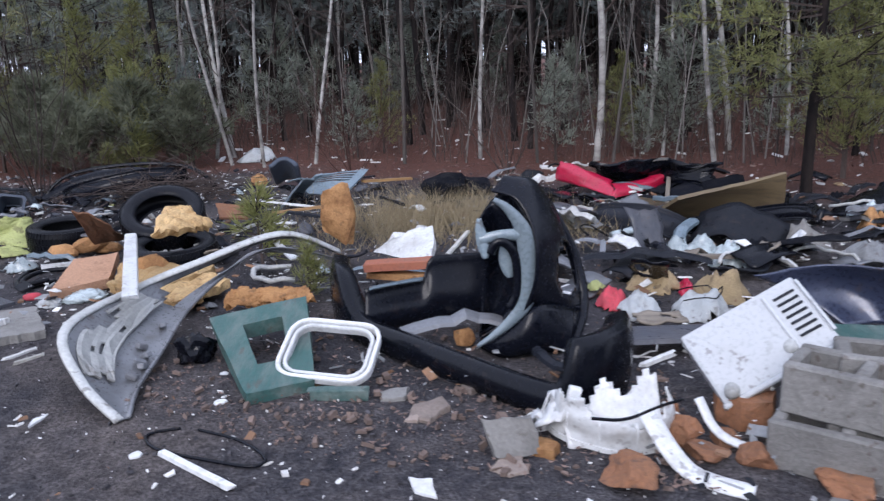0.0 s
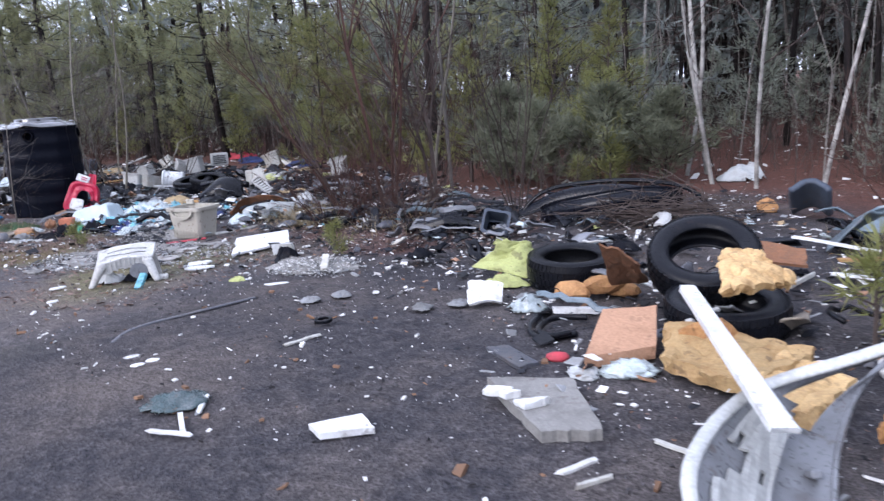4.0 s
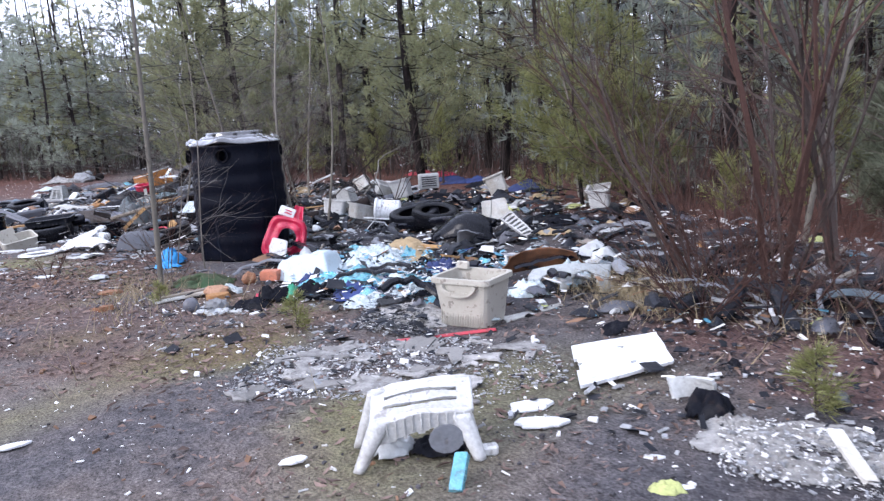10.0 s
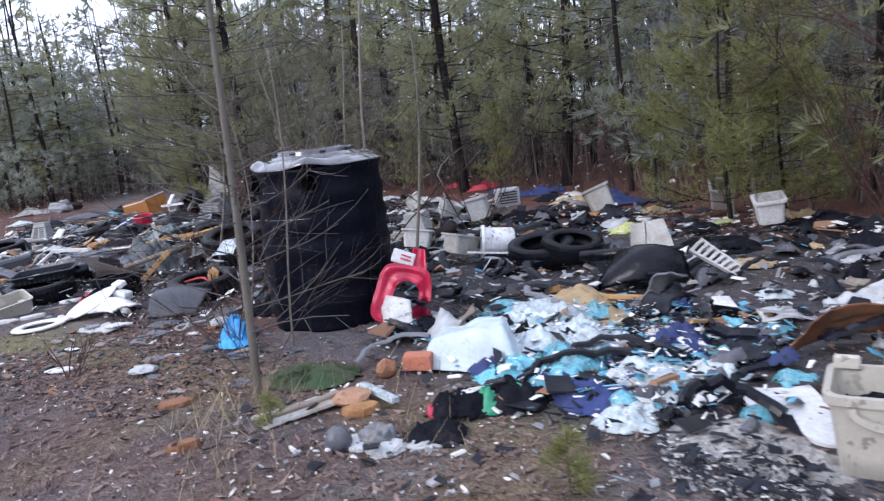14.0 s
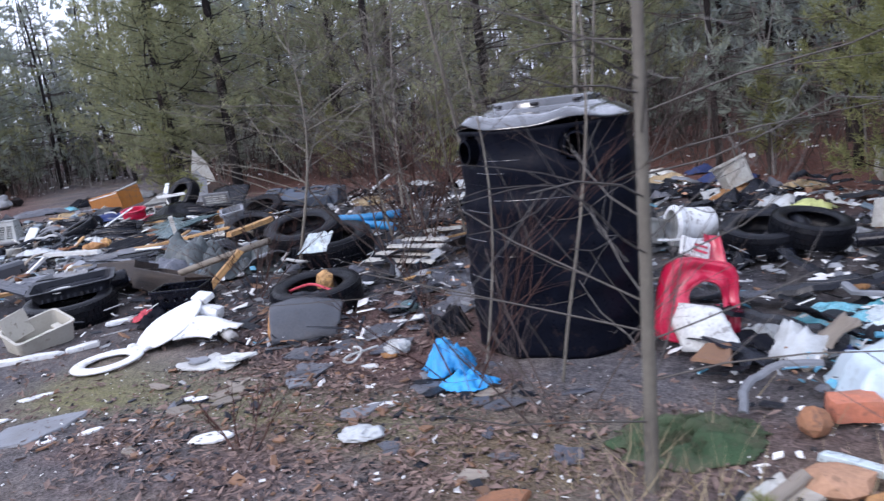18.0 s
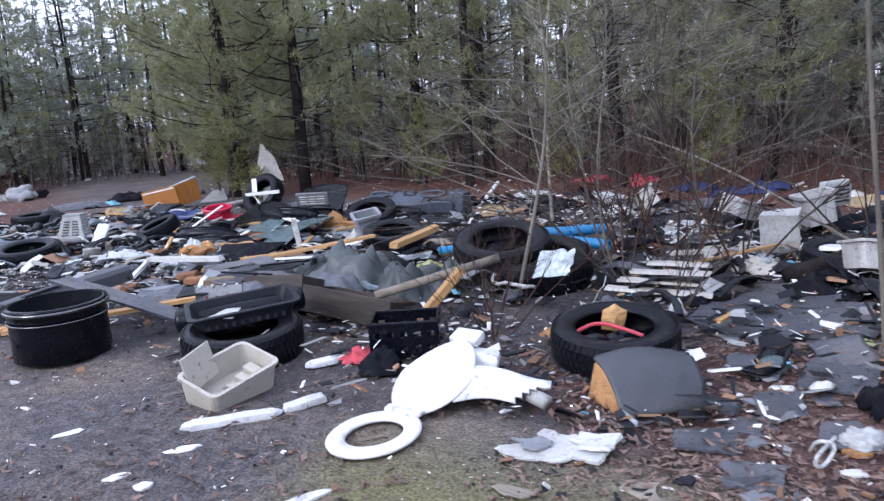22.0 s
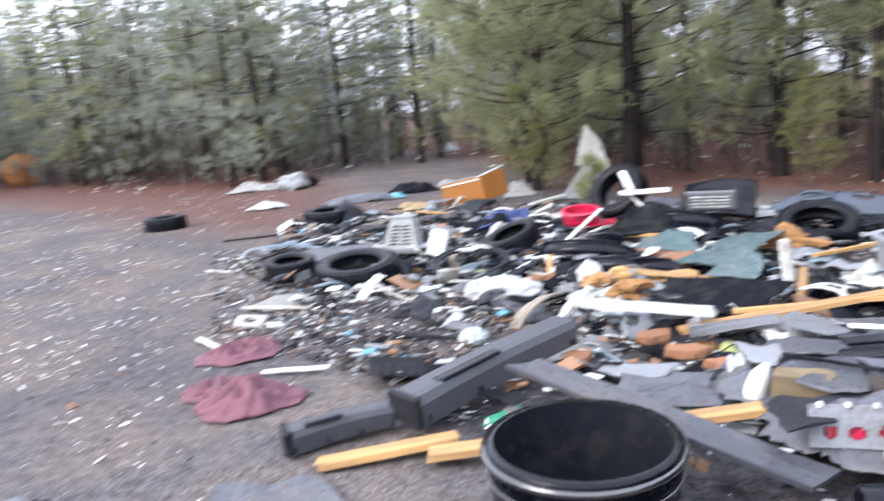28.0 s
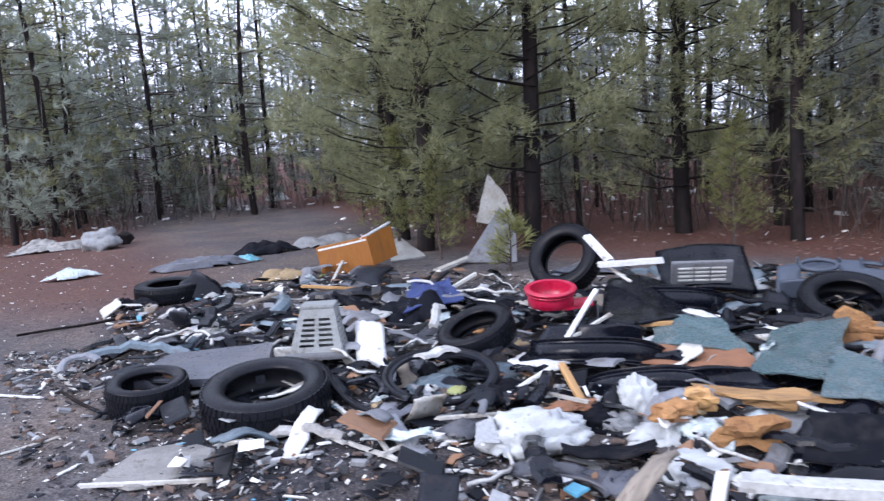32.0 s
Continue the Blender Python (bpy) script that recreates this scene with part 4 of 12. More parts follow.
MID_PINES = [pine(15, 8.0, 0.6, 1.7, 0.06, 0.42, 7, 5, DARK_NEEDLES, E_LAB, bald=0.2, needle=(0.21, 0.034)), pine(16, 9.0, 1.0, 1.7, 0.065, 0.42, 7, 5, NEEDLES, E_LAB, bald=0.25, needle=(0.21, 0.034)),
             pine(17, 7.0, 0.4, 1.5, 0.05, 0.40, 7, 5, DARK_NEEDLES, E_LAB, bald=0.2, needle=(0.21, 0.034))]
# Oversized blades in the tops, out of view, keep light from the wood below.
WOOD_PINES = [pine(21, 11, 1.3, 1.4, 0.065, 0.5, 7, 6, DARK_NEEDLES, I_LAB, bald=0.7, seen=4.2, needle=(0.15, 0.018), top=(0.48, 0.2)), pine(22, 12, 1.8, 1.5, 0.08, 0.55, 7, 6, DARK_NEEDLES, I_LAB, bald=0.65, seen=4.2, needle=(0.15, 0.018), top=(0.48, 0.2)),
              pine(23, 10, 1.0, 1.4, 0.05, 0.5, 7, 6, NEEDLES, I_LAB, bald=0.7, seen=4.2, needle=(0.15, 0.018), top=(0.48, 0.2))]
DARK_WOOD = [pine(26, 9, 2.6, 1.5, 0.07, 0.5, 8, 5, DARK_NEEDLES, I_LAB, bald=0.5, seen=3.4, needle=(0.15, 0.018), top=(0.60, 0.26), open_top=False), pine(27, 8, 1.9, 1.4, 0.055, 0.5, 8, 5, DARK_NEEDLES, I_LAB, bald=0.6, seen=3.4, needle=(0.15, 0.018), top=(0.60, 0.26), open_top=False)]
BIRCHES = [bare_tree("birch_tree", "slender bare birch with pale patched bark", "tree", s, h, r, 13, 0.18, BIRCH_BARK, TWIG, 0.015, 1.5, 1, "bare birches", 0.9, 2.8)
           for s, h, r in ((31, 8, 0.036), (32, 7, 0.028), (33, 9, 0.052))]
POLES = [bare_tree("bare_tree", "thin bare leafless tree in the wood", "tree", s, h, r, 12, 0.12, DUN_BARK, TWIG, 0.08, 1.5, 1, "bare thin trees", 0.8) for s, h, r in ((41, 7, 0.03), (42, 6, 0.022), (43, 8, 0.04))]
USED = set()


def plant(src, x, y, rz, s=1.0):
    z = ground_z(x, y) - 0.02
    if src not in USED:
        USED.add(src)
        src.matrix_basis = pose(x, y, z, 0, 0, rz) @ Matrix.Scale(s, 4)
        return src
    ob = copy_thing(src, pose(x, y, z, 0, 0, rz))
    ob.scale = (s, s, s)
    return ob


# trees that stand out, by their place
for k, (src, x, y, s) in enumerate(((BIRCHES[2], 1.88, 10.4, 1.0), (BIRCHES[0], 3.55, 9.9, 1.0), (BIRCHES[1], -1.75, 11.4, 1.0), (BIRCHES[0], -3.9, 12.4, 0.9), (BIRCHES[2], -3.7, 12.8, 0.8),
                                    (POLES[2], -6.45, 10.2, 0.7), (BUSHY[0], -23.8, 14.5, 0.95), (BUSHY[1], -22.45, 15.0, 1.0), (BUSHY[0], -20.9, 16.8, 0.95),
                                    (BUSHY[0], -19.75, 17.45, 0.95), (BUSHY[1], -24.9, 15.6, 0.85), (FULL_PINES[1], -33.6, 15.2, 0.95), (FULL_PINES[0], -35.4, 14.6, 1.0), (FULL_PINES[2], -32.9, 17.4, 1.0), (FULL_PINES[0], -38.2, 14.2, 0.95), (WOOD_PINES[0], -34.4, 20.8, 1.0),
                                    (BUSHY[0], -36.6, 16.5, 0.9), (DEAD[1], -19.4, 16.1, 1.05), (MID_PINES[0], -18.1, 17.8, 1.0), (BUSHY[0], -26.2, 17.2, 0.9), (FULL_PINES[2], -24.2, 18.2, 1.0), (FULL_PINES[1], -16.2, 17.8, 1.0), (BUSHY[1], -16.6, 15.8, 0.9),
                                    (WOOD_PINES[2], -12.6, 15.1, 1.0), (BUSHY[1], -14.4, 16.2, 0.95), (BIRCHES[1], 4.6, 10.6, 1.1), (BIRCHES[0], 0.6, 11.2, 0.9), (BIRCHES[1], -3.35, 11.2, 1.1), (BIRCHES[1], -2.5, 10.9, 1.0), (BIRCHES[0], 2.9, 11.2, 1.0), (BIRCHES[1], 3.1, 11.0, 1.0), (BIRCHES[2], 4.05, 11.4, 0.9), (POLES[1], 1.25, 10.6, 1.1), (POLES[0], -0.6, 10.9, 1.0), (POLES[1], 2.4, 10.3, 1.0), (MID_PINES[0], -9.2, 16.5, 1.0), (MID_PINES[2], -11.2, 17.2, 1.1), (MID_PINES[1], -7.6, 17.5, 1.0), (FULL_PINES[2], -10.2, 18.6, 1.0), (FULL_PINES[0], -12.4, 18.4, 1.0), (MID_PINES[0], -13.4, 19.6, 1.1), (FULL_PINES[1], -8.4, 19.8, 1.0))):
    plant(src, x, y, 67 * k, s)
TAKEN = [(o.location.x, o.location.y) for o in scene.objects if o.get("category") == "tree" and o.location.length > 0.1]
t_rnd = random.Random(5)
for _ in range(9000):
    x, y = t_rnd.uniform(-62, 16), t_rnd.uniform(4, 52)
    deep = y - edge_y(x)
    if deep < 0.5 or deep > (24 if x > -6 else 13 if x > -27 else 19) or (x < -50 and deep > 60) or len(TAKEN) > 440:
        continue
    if min((x - a) ** 2 + (y - b) ** 2 for a, b in TAKEN) < ((0.85 if x > 0.5 else 1.25 if x > -5 else 1.2 if x < -26 else 1.55) if deep < 6 else 1.5 if x > -5 else 1.9) ** 2:
        continue
    TAKEN.append((x, y))
    pick = t_rnd.random()
    if x > -5 or (x > -14.5 and deep > 1.6 and (x > -9.5 or pick < 0.6)):
        src = t_rnd.choice(DARK_WOOD) if pick < 0.34 else t_rnd.choice(DEAD) if pick < 0.76 else t_rnd.choice(BIRCHES) if pick < 0.81 else t_rnd.choice(POLES) if pick < 0.9 else t_rnd.choice(MID_PINES)
    elif x < -26 and deep < 9:
        src = t_rnd.choice(FULL_PINES) if pick < 0.62 else t_rnd.choice(POLES) if pick < 0.7 else t_rnd.choice(MID_PINES)
    elif deep < 3.0:
        src = t_rnd.choice(EDGE_PINES) if pick < 0.32 else t_rnd.choice(FULL_PINES) if pick < 0.56 else t_rnd.choice(POLES) if pick < 0.70 else t_rnd.choice(WOOD_PINES)
    else:
        src = t_rnd.choice(WOOD_PINES) if pick < 0.28 else t_rnd.choice(MID_PINES) if pick < 0.62 else t_rnd.choice(FULL_PINES) if pick < 0.86 else t_rnd.choice(POLES)
    plant(src, x, y, t_rnd.uniform(0, 360), t_rnd.uniform(0.75, 1.15))

for k, src in enumerate(EDGE_PINES + FULL_PINES + BUSHY + DEAD + MID_PINES + WOOD_PINES + DARK_WOOD + BIRCHES + POLES):
    if src not in USED:
        plant(src, -9 - 3 * k, 24 + k, 50 * k)

# woods further off, past counting, all round the clearing
far_s, far_g = Soup(), Soup()
f_rnd = random.Random(9)
# The part south of the walk is never in view; it is added for reflections.
for i in range(900):
    a, d = f_rnd.uniform(0, 6.283), f_rnd.uniform(36, 62)
    x, y = -16 + 1.15 * d * math.cos(a), 6 + d * math.sin(a)
    h = f_rnd.uniform(5.5, 10)
    far_s.tube([Vector((x, y, 0)), Vector((x + f_rnd.uniform(-0.3, 0.3), y, h))], 0.09, 0.03, 4)
    for _ in range(40):
        zz = h * f_rnd.uniform(0.12, 1.0)
        rr = 1.7 * (1.1 - zz / h) + 0.2
        c = Vector((x + f_rnd.uniform(-rr, rr), y + f_rnd.uniform(-rr, rr), zz))
        tuft(far_g, c, Vector((0, 0, 0.4)), f_rnd, 3, 0.46, 0.13)
for i in range(480):
    x, y = f_rnd.uniform(-20, 22), f_rnd.uniform(24, 44)
    h = f_rnd.uniform(6, 9)
    far_s.tube([Vector((x, y, 0)), Vector((x + f_rnd.uniform(-0.3, 0.3), y, h))], f_rnd.uniform(0.05, 0.11), 0.03, 4)
    for _ in range(30):
        zz = h * f_rnd.uniform(0.3, 1.0)
        tuft(far_g, Vector((x + f_rnd.uniform(-1.3, 1.3), y + f_rnd.uniform(-1.3, 1.3), zz)), Vector((0, 0, 0.4)), f_rnd, 3, 0.6, 0.22)
tagged(mesh_ob("far_trunks", far_s.v, far_s.f, BARK), "distant dark pine trunks", "woods", kind="stuff")
tagged(mesh_ob("far_foliage", far_g.v, far_g.f, DARK_NEEDLES), "distant grey-green pine foliage", "woods", kind="stuff")

# thin undergrowth stems between the trees
under, un = Soup(), random.Random(19)
for _ in range(4200):
    x = un.uniform(-46, 10)
    y = edge_y(x) + abs(un.gauss(0, 5)) + 0.1
    p, h = Vector((x, y, ground_z(x, y))), un.uniform(0.3, 1.5 if x > -5 else 2.3)
    q = p + Vector((un.gauss(0, 0.12), un.gauss(0, 0.12), 0.5)) * h
    under.tube([p, q, q + Vector((un.gauss(0, 0.2), un.gauss(0, 0.2), 0.5)) * h], 0.004 + 0.003 * h, 0.002, 3)
    if un.random() < 0.5:
        under.tube([q, q + Vector((un.gauss(0, 0.3), un.gauss(0, 0.3), 0.35)) * h], 0.004, 0.002, 3)
pale = Soup()
for _ in range(420):
    x = un.uniform(-46, 10)
    y = edge_y(x) + abs(un.gauss(0, 5)) + 0.2
    p, h = Vector((x, y, ground_z(x, y))), un.uniform(1.6, 4.5)
    q = p + Vector((un.gauss(0, 0.06), un.gauss(0, 0.06), 0.5)) * h
    e = q + Vector((un.gauss(0, 0.10), un.gauss(0, 0.10), 0.5)) * h
    pale.tube([p, q, e], 0.006 + 0.002 * h, 0.003, 4)
    for _ in range(3):
        b = q.lerp(e, un.uniform(-0.6, 0.8))
        pale.tube([b, b + Vector((un.gauss(0, 0.3), un.gauss(0, 0.3), un.uniform(0.1, 0.5)))], 0.005, 0.002, 3)
tagged(mesh_ob("pale_saplings", pale.v, pale.f, PALE_BARK), "thin pale grey leafless saplings among the pines", "saplings", kind="stuff")
tagged(mesh_ob("undergrowth", under.v, under.f, TWIG), "thin bare undergrowth stems under the trees", "undergrowth", kind="stuff")


# ---------------------------------------------------------------- things with a shape of their own
def water_tank(x, y, z, rz):
    """A moulded tank: eight soft flats, hollows near its foot, two hooded sockets under a wet sloping shoulder, a stepped lid."""
    ob = thing("water_tank", "tall black plastic water tank with a wet lid and sockets", "tank", pose(x, y, z, 0, 0, rz))
    R, H = 0.525, 1.41

    def skin(name, nu, nv, fn, mat, label="", keep=None, thick=0.008):
        v, f = sheet(nu, nv, fn, thick, keep)
        return mesh_ob(name, v, f, mat, ob, True, label)

    def flat(a):
        b = (a + math.pi / 8) % (math.pi / 4) - math.pi / 8
        return 1 + 0.45 * (math.cos(math.pi / 8) / math.cos(b) - 1) - 0.012

    def wall_r(a, q):
        zz = q * 1.27
        r_ = R * flat(a) * (0.975 + 0.03 * math.sin(math.pi * min(1, q * 1.15)) - 0.02 * smooth01(0.86, 0.95, q) + 0.045 * smooth01(0.95, 1.0, q))
        r_ += 0.007 * math.cos(2 * math.pi * zz / 0.21) * smooth01(0.05, 0.15, q) * smooth01(0.97, 0.85, q)
        r_ -= 0.035 * smooth01(0.42, 0.30, q) * smooth01(0.4, 0.85, math.cos(4 * a + 0.5))
        return r_ + 0.012 * fbm(math.cos(a) * 1.6, math.sin(a) * 1.6, zz * 1.4)
    hoods = (radians(-139), radians(-65), radians(60))

    def in_hood(u, q):
        a = 6.28318 * u
        return any(((a - h + math.pi) % 6.28318 - math.pi) ** 2 / 0.135 ** 2 + ((q - 0.915) / 0.062) ** 2 < 1 for h in hoods)

    def body(u, q):
        a = 6.28318 * u
        r_ = wall_r(a, q)
        return (r_ * math.cos(a), r_ * math.sin(a), q * 1.27)
    shell = skin("body", 128, 48, body, TANK_PLASTIC, keep=lambda u, q: not in_hood(u, q))
    rr = random.Random(4)
    # Short glossy arcs shaped as the highlight streaks along the tank's ribs.
    for k in range(11):
        q0, u0, du = 0.30 + 0.057 * k + rr.uniform(-0.012, 0.012), rr.uniform(0.55, 0.70), rr.uniform(0.05, 0.17)
        v, f = sweep([Vector(body(u0 + du * s / 12, q0)) * 1.003 for s in range(13)], ring_profile(0.0035, 6), caps=True)
        mesh_ob("rib", v, f, WET_BLACK, shell, True, "short glossy bead in place of a highlight streak")

    def shoulder(u, q):
        a = 6.28318 * u
        edge = wall_r(a, 1.0) + 0.012
        bump = max(math.exp(-(((a - h + math.pi) % 6.28318 - math.pi) / 0.24) ** 2) for h in hoods)
        r_ = edge + (0.70 * R * flat(a) - edge) * q + 0.02 * bump * (1 - q)
        return (r_ * math.cos(a), r_ * math.sin(a), 1.272 + 0.065 * math.sin(0.5 * math.pi * q) + 0.045 * bump * math.sin(math.pi * min(1, 0.25 + q)))
    skin("shoulder", 96, 10, shoulder, WET_BLACK, "wet shiny sloping shoulder")
    for h in hoods:
        c, s = math.cos(h), math.sin(h)
        p = [Vector((c * (R - 0.16), s * (R - 0.16), 1.155)), Vector((c * (R + 0.01), s * (R + 0.01), 1.16))]
        v, f = sweep(p, ring_profile(0.072, 20), caps=False)
        v2, f2 = sweep(p, ring_profile(0.060, 20), caps=False)
        n = len(v)
        mesh_ob("socket", v + v2, f + [tuple(n + i for i in reversed(q)) for q in f2] + [(20 + (i + 1) % 20, 20 + i, n + 20 + i, n + 20 + (i + 1) % 20) for i in range(20)] + [tuple(n + i for i in range(20))], TANK_PLASTIC, shell, True, "round dark socket")

    def disc(r0, z0, r1, z1, rim):
        return lambda u, q: tuple((r0 + (r1 - r0) * min(1, 1.6 * q) - (max(0, 1.6 * q - 1) / 0.6 * r1)) * f_ for f_ in (math.cos(6.28318 * u), math.sin(6.28318 * u))) + (z0 + (z1 - z0) * min(1, 1.6 * q) + rim * max(0, 1.6 * q - 1),)
    skin("collar", 48, 8, disc(0.72 * R, 1.335, 0.64 * R, 1.362, 0.0), WET_BLACK, "wet raised collar")
    lid = skin("lid", 48, 10, disc(0.60 * R, 1.355, 0.565 * R, 1.40, 0.012), WET_BLACK, "round shiny black lid")
    for k in range(8):
        a = 6.28318 * k / 8
        part("lug", box_bm(0.05, 0.022, 0.02, 0.006, (0.60 * R * math.cos(a), 0.60 * R * math.sin(a), 1.375), (0, 0, math.degrees(a) + 90)), WET_BLACK, lid)
    return ob


def open_box(name, label, category, mat, x, y, z, rz, w, d, h, flare=0.12, rim=0.02, wall=0.012, rx=0, ry=0, ribs=0, cut=0.0, group=""):
    ob = thing(name, label, category, pose(x, y, z, rx, ry, rz), group)
    a, b = w / 2, d / 2
    k = 1 - flare
    def loop(s, zz, inset):
        n = 4
        pts = []
        for cx, cy, a0 in ((1, 1, 0), (-1, 1, 90), (-1, -1, 180), (1, -1, 270)):
            for i in range(n):
                t = radians(a0 + 90 * i / (n - 1))
                rr = 0.14 * min(w, d)
                pts.append((cx * (a * s - inset - rr) + rr * math.cos(t), cy * (b * s - inset - rr) + rr * math.sin(t), zz - (cut * h if cut and cy < 0 and abs(zz - h) < 1e-6 and abs(cx) > 2 else 0)))
        return pts
    loops = [loop(k, 0, 0), loop(k + (1 - k) * 0.9, h * 0.9, 0), loop(1, h * 0.9, -rim), loop(1, h, -rim), loop(1, h, wall), loop(k, wall, wall)]
    m = len(loops[0])
    v = [p for l in loops for p in l]
    f = [tuple(range(m - 1, -1, -1))]
    for q in range(5):
        f += [(q * m + i, q * m + (i + 1) % m, (q + 1) * m + (i + 1) % m, (q + 1) * m + i) for i in range(m)]
    f.append(tuple(range(5 * m, 6 * m)))
    body = mesh_ob("body", v, f, mat, ob)
    for i in range(ribs):
        t = (i + 0.5) / ribs - 0.5
        bm = box_bm(w * 0.35 / ribs, 0.012, h * 0.62, 0.003, (t * w * 0.78, -b * (k + (1 - k) * 0.35) - 0.002, h * 0.06), (-math.degrees(math.atan(b * flare / h)), 0, 0))
        part("rib", bm, mat, body)
    return ob


def handle_arc(ob, w, d, h, mat):
    pts = [Vector((w * 0.30 * math.cos(t), -d / 2 - 0.012, h * 0.88 - h * 0.20 * math.sin(t))) for t in np.linspace(0, math.pi, 12)]
    v, f = sweep(pts, [(-0.012, -0.012), (0.012, -0.012), (0.012, 0.012), (-0.012, 0.012)])
    mesh_ob("handle", v, f, mat, ob, False, "raised curved grip")


def oval_plate(w, d, h, hole=None, n=40, pinch=0.0):
    """A flat oval lid or seat with a rounded rim; hole: the share of the size that is open."""
    v, f = [], []
    rows = [(1.0, 0.0), (1.02, h * 0.5), (0.96, h), (hole + 0.05 if hole else 0.5, h * (1.0 if hole else 1.15))]
    if hole:
        rows += [(hole, h * 0.6), (hole, 0.0)]
    for s, zz in rows:
        for i in range(n):
            a = 2 * math.pi * i / n
            e = 1 - pinch * max(0, math.sin(a))
            v.append((s * w / 2 * math.cos(a) * e, s * d / 2 * math.sin(a), zz))
    m = len(rows)
    for q in range(m - 1):
        f += [(q * n + i, q * n + (i + 1) % n, (q + 1) * n + (i + 1) % n, (q + 1) * n + i) for i in range(n)]
    if hole:
        f += [((m - 1) * n + i, (m - 1) * n + (i + 1) % n, (i + 1) % n, i) for i in range(n)]
    else:
        f += [tuple(range((m - 1) * n, m * n)), tuple(range(n - 1, -1, -1))]
    return v, f


def toilet_seat(x, y, z, rz):
    ob = thing("toilet_seat", "open white plastic toilet seat with its lid, lying on mossy ground", "toilet seat", pose(x, y, z, 0, 0, rz))
    v, f = oval_plate(0.40, 0.48, 0.022, 0.62)
    seat = mesh_ob("seat_ring", v, f, WHITE, ob, True)
    seat.matrix_basis = pose(0, -0.26, 0.01, 0, 0, 0)
    v, f = oval_plate(0.41, 0.56, 0.018, None, pinch=0.28)
    lid = mesh_ob("lid", v, f, WHITE, ob, True)
    lid.matrix_basis = pose(0.03, 0.26, 0.105, 22, 0, -6)
    part("hinge_plate", box_bm(0.17, 0.10, 0.05, 0.015, (0.06, 0.56, 0.20), (20, 0, -6), segs=2), WHITE, ob)
    for s in (-1, 1):
        part("hinge", box_bm(0.05, 0.06, 0.035, 0.01, (s * 0.075, -0.012, 0.01)), WHITE, ob)
    part("hinge_bar", box_bm(0.20, 0.05, 0.022, 0.008, (0, 0.0, 0.012)), WHITE, ob)
    return ob


def cistern(x, y, z, rz):
    ob = thing("broken_cistern", "broken white sanitary ware with a stub pipe", "sanitary ware", pose(x, y, z, 0, 0, rz))
    part("body", box_bm(0.13, 0.10, 0.14, 0.025, (0, 0, 0), (0, 12, 0), segs=2), WHITE, ob)
    v, f = sheet(14, 10, lambda u, q: ((u - 0.5) * 0.34 + 0.12, (q - 0.5) * 0.24 - 0.16 + 0.04 * math.sin(5 * u), 0.03 + 0.09 * math.sin(math.pi * q) * (1 - 0.6 * u)), 0.014, lambda u, q: u + abs(q - 0.5) < 1.1 + 0.3 * fbm(6 * u, 6 * q))
    mesh_ob("shard", v, f, WHITE, ob, True)
    v, f = sweep([Vector((0.2, -0.2, 0.04)), Vector((0.28, -0.26, 0.02))], ring_profile(0.03, 12))
    mesh_ob("pipe_stub", v, f, DIRTY_WHITE, ob, True)
    return ob


def red_rider(x, y, z, rz):
    """A red moulded panel standing on edge: a broad rim round a large opening, side flanges, a raised horn and a white plate."""
    ob = thing("red_plastic_seat", "broken bright red moulded plastic seat standing against the tank", "seat", pose(x, y, z, -14, 15, rz))

    def outline(a):
        c, s = math.cos(a), math.sin(a)
        k = (abs(c) ** 5 + abs(s) ** 5) ** (-1 / 5)
        return Vector((0.24 * c * k * (1 - 0.12 * s * k), 0, 0.26 + 0.255 * s * k))

    def rim(u, q):
        a = 6.28318 * u
        hole = Vector((0.03 + 0.115 * math.cos(a), 0, 0.265 + 0.125 * math.sin(a)))
        p = hole.lerp(outline(a), min(1, q * 1.35))
        p.y = -0.014 * math.sin(3 * math.pi * min(1, q * 1.35)) + 0.10 * max(0, q * 1.35 - 1) / 0.35
        return p + Vector((0, 0.012 * math.sin(5 * a), 0))
    v, f = sheet(56, 12, rim, 0.012, lambda u, q: not (0.70 < u < 0.80 and q < 0.62))
    mesh_ob("seat_rim", v, f, RED, ob, True)
    for s in (0.62, 1.0):
        v, f = sweep([Vector(rim(t, 0.02 if s < 1 else 0.72)) + Vector((0, -0.006, 0)) for t in np.linspace(0, 1, 40)[:-1]], ring_profile(0.009, 6), closed_path=True)
        mesh_ob("edge_bead", v, f, RED, ob, True)
    v, f = sheet(12, 12, lambda u, q: ((u - 0.5) * (0.17 - 0.07 * q) + 0.09 - 0.02 * q, 0.03 + 0.05 * math.sin(math.pi * u) + 0.05 * q, 0.46 + 0.22 * q), 0.012)
    mesh_ob("horn", v, f, RED, ob, True)
    for k in range(3):
        part("web", box_bm(0.012, 0.06, 0.20, 0.003, (-0.16 + 0.15 * k, 0.05, 0.02 + 0.02 * k), (0, 8 - 6 * k, 0)), RED, ob)
    part("label_plate", box_bm(0.20, 0.03, 0.12, 0.01, (-0.06, 0.03, 0.52), (-12, 8, 4)), WHITE, ob, "pale dirty plate")
    for k in range(2):
        part("bar", box_bm(0.09, 0.004, 0.014, 0, (-0.03, 0.008, 0.555 + 0.032 * k), (-12, 8, 4)), RED, ob)
    return ob


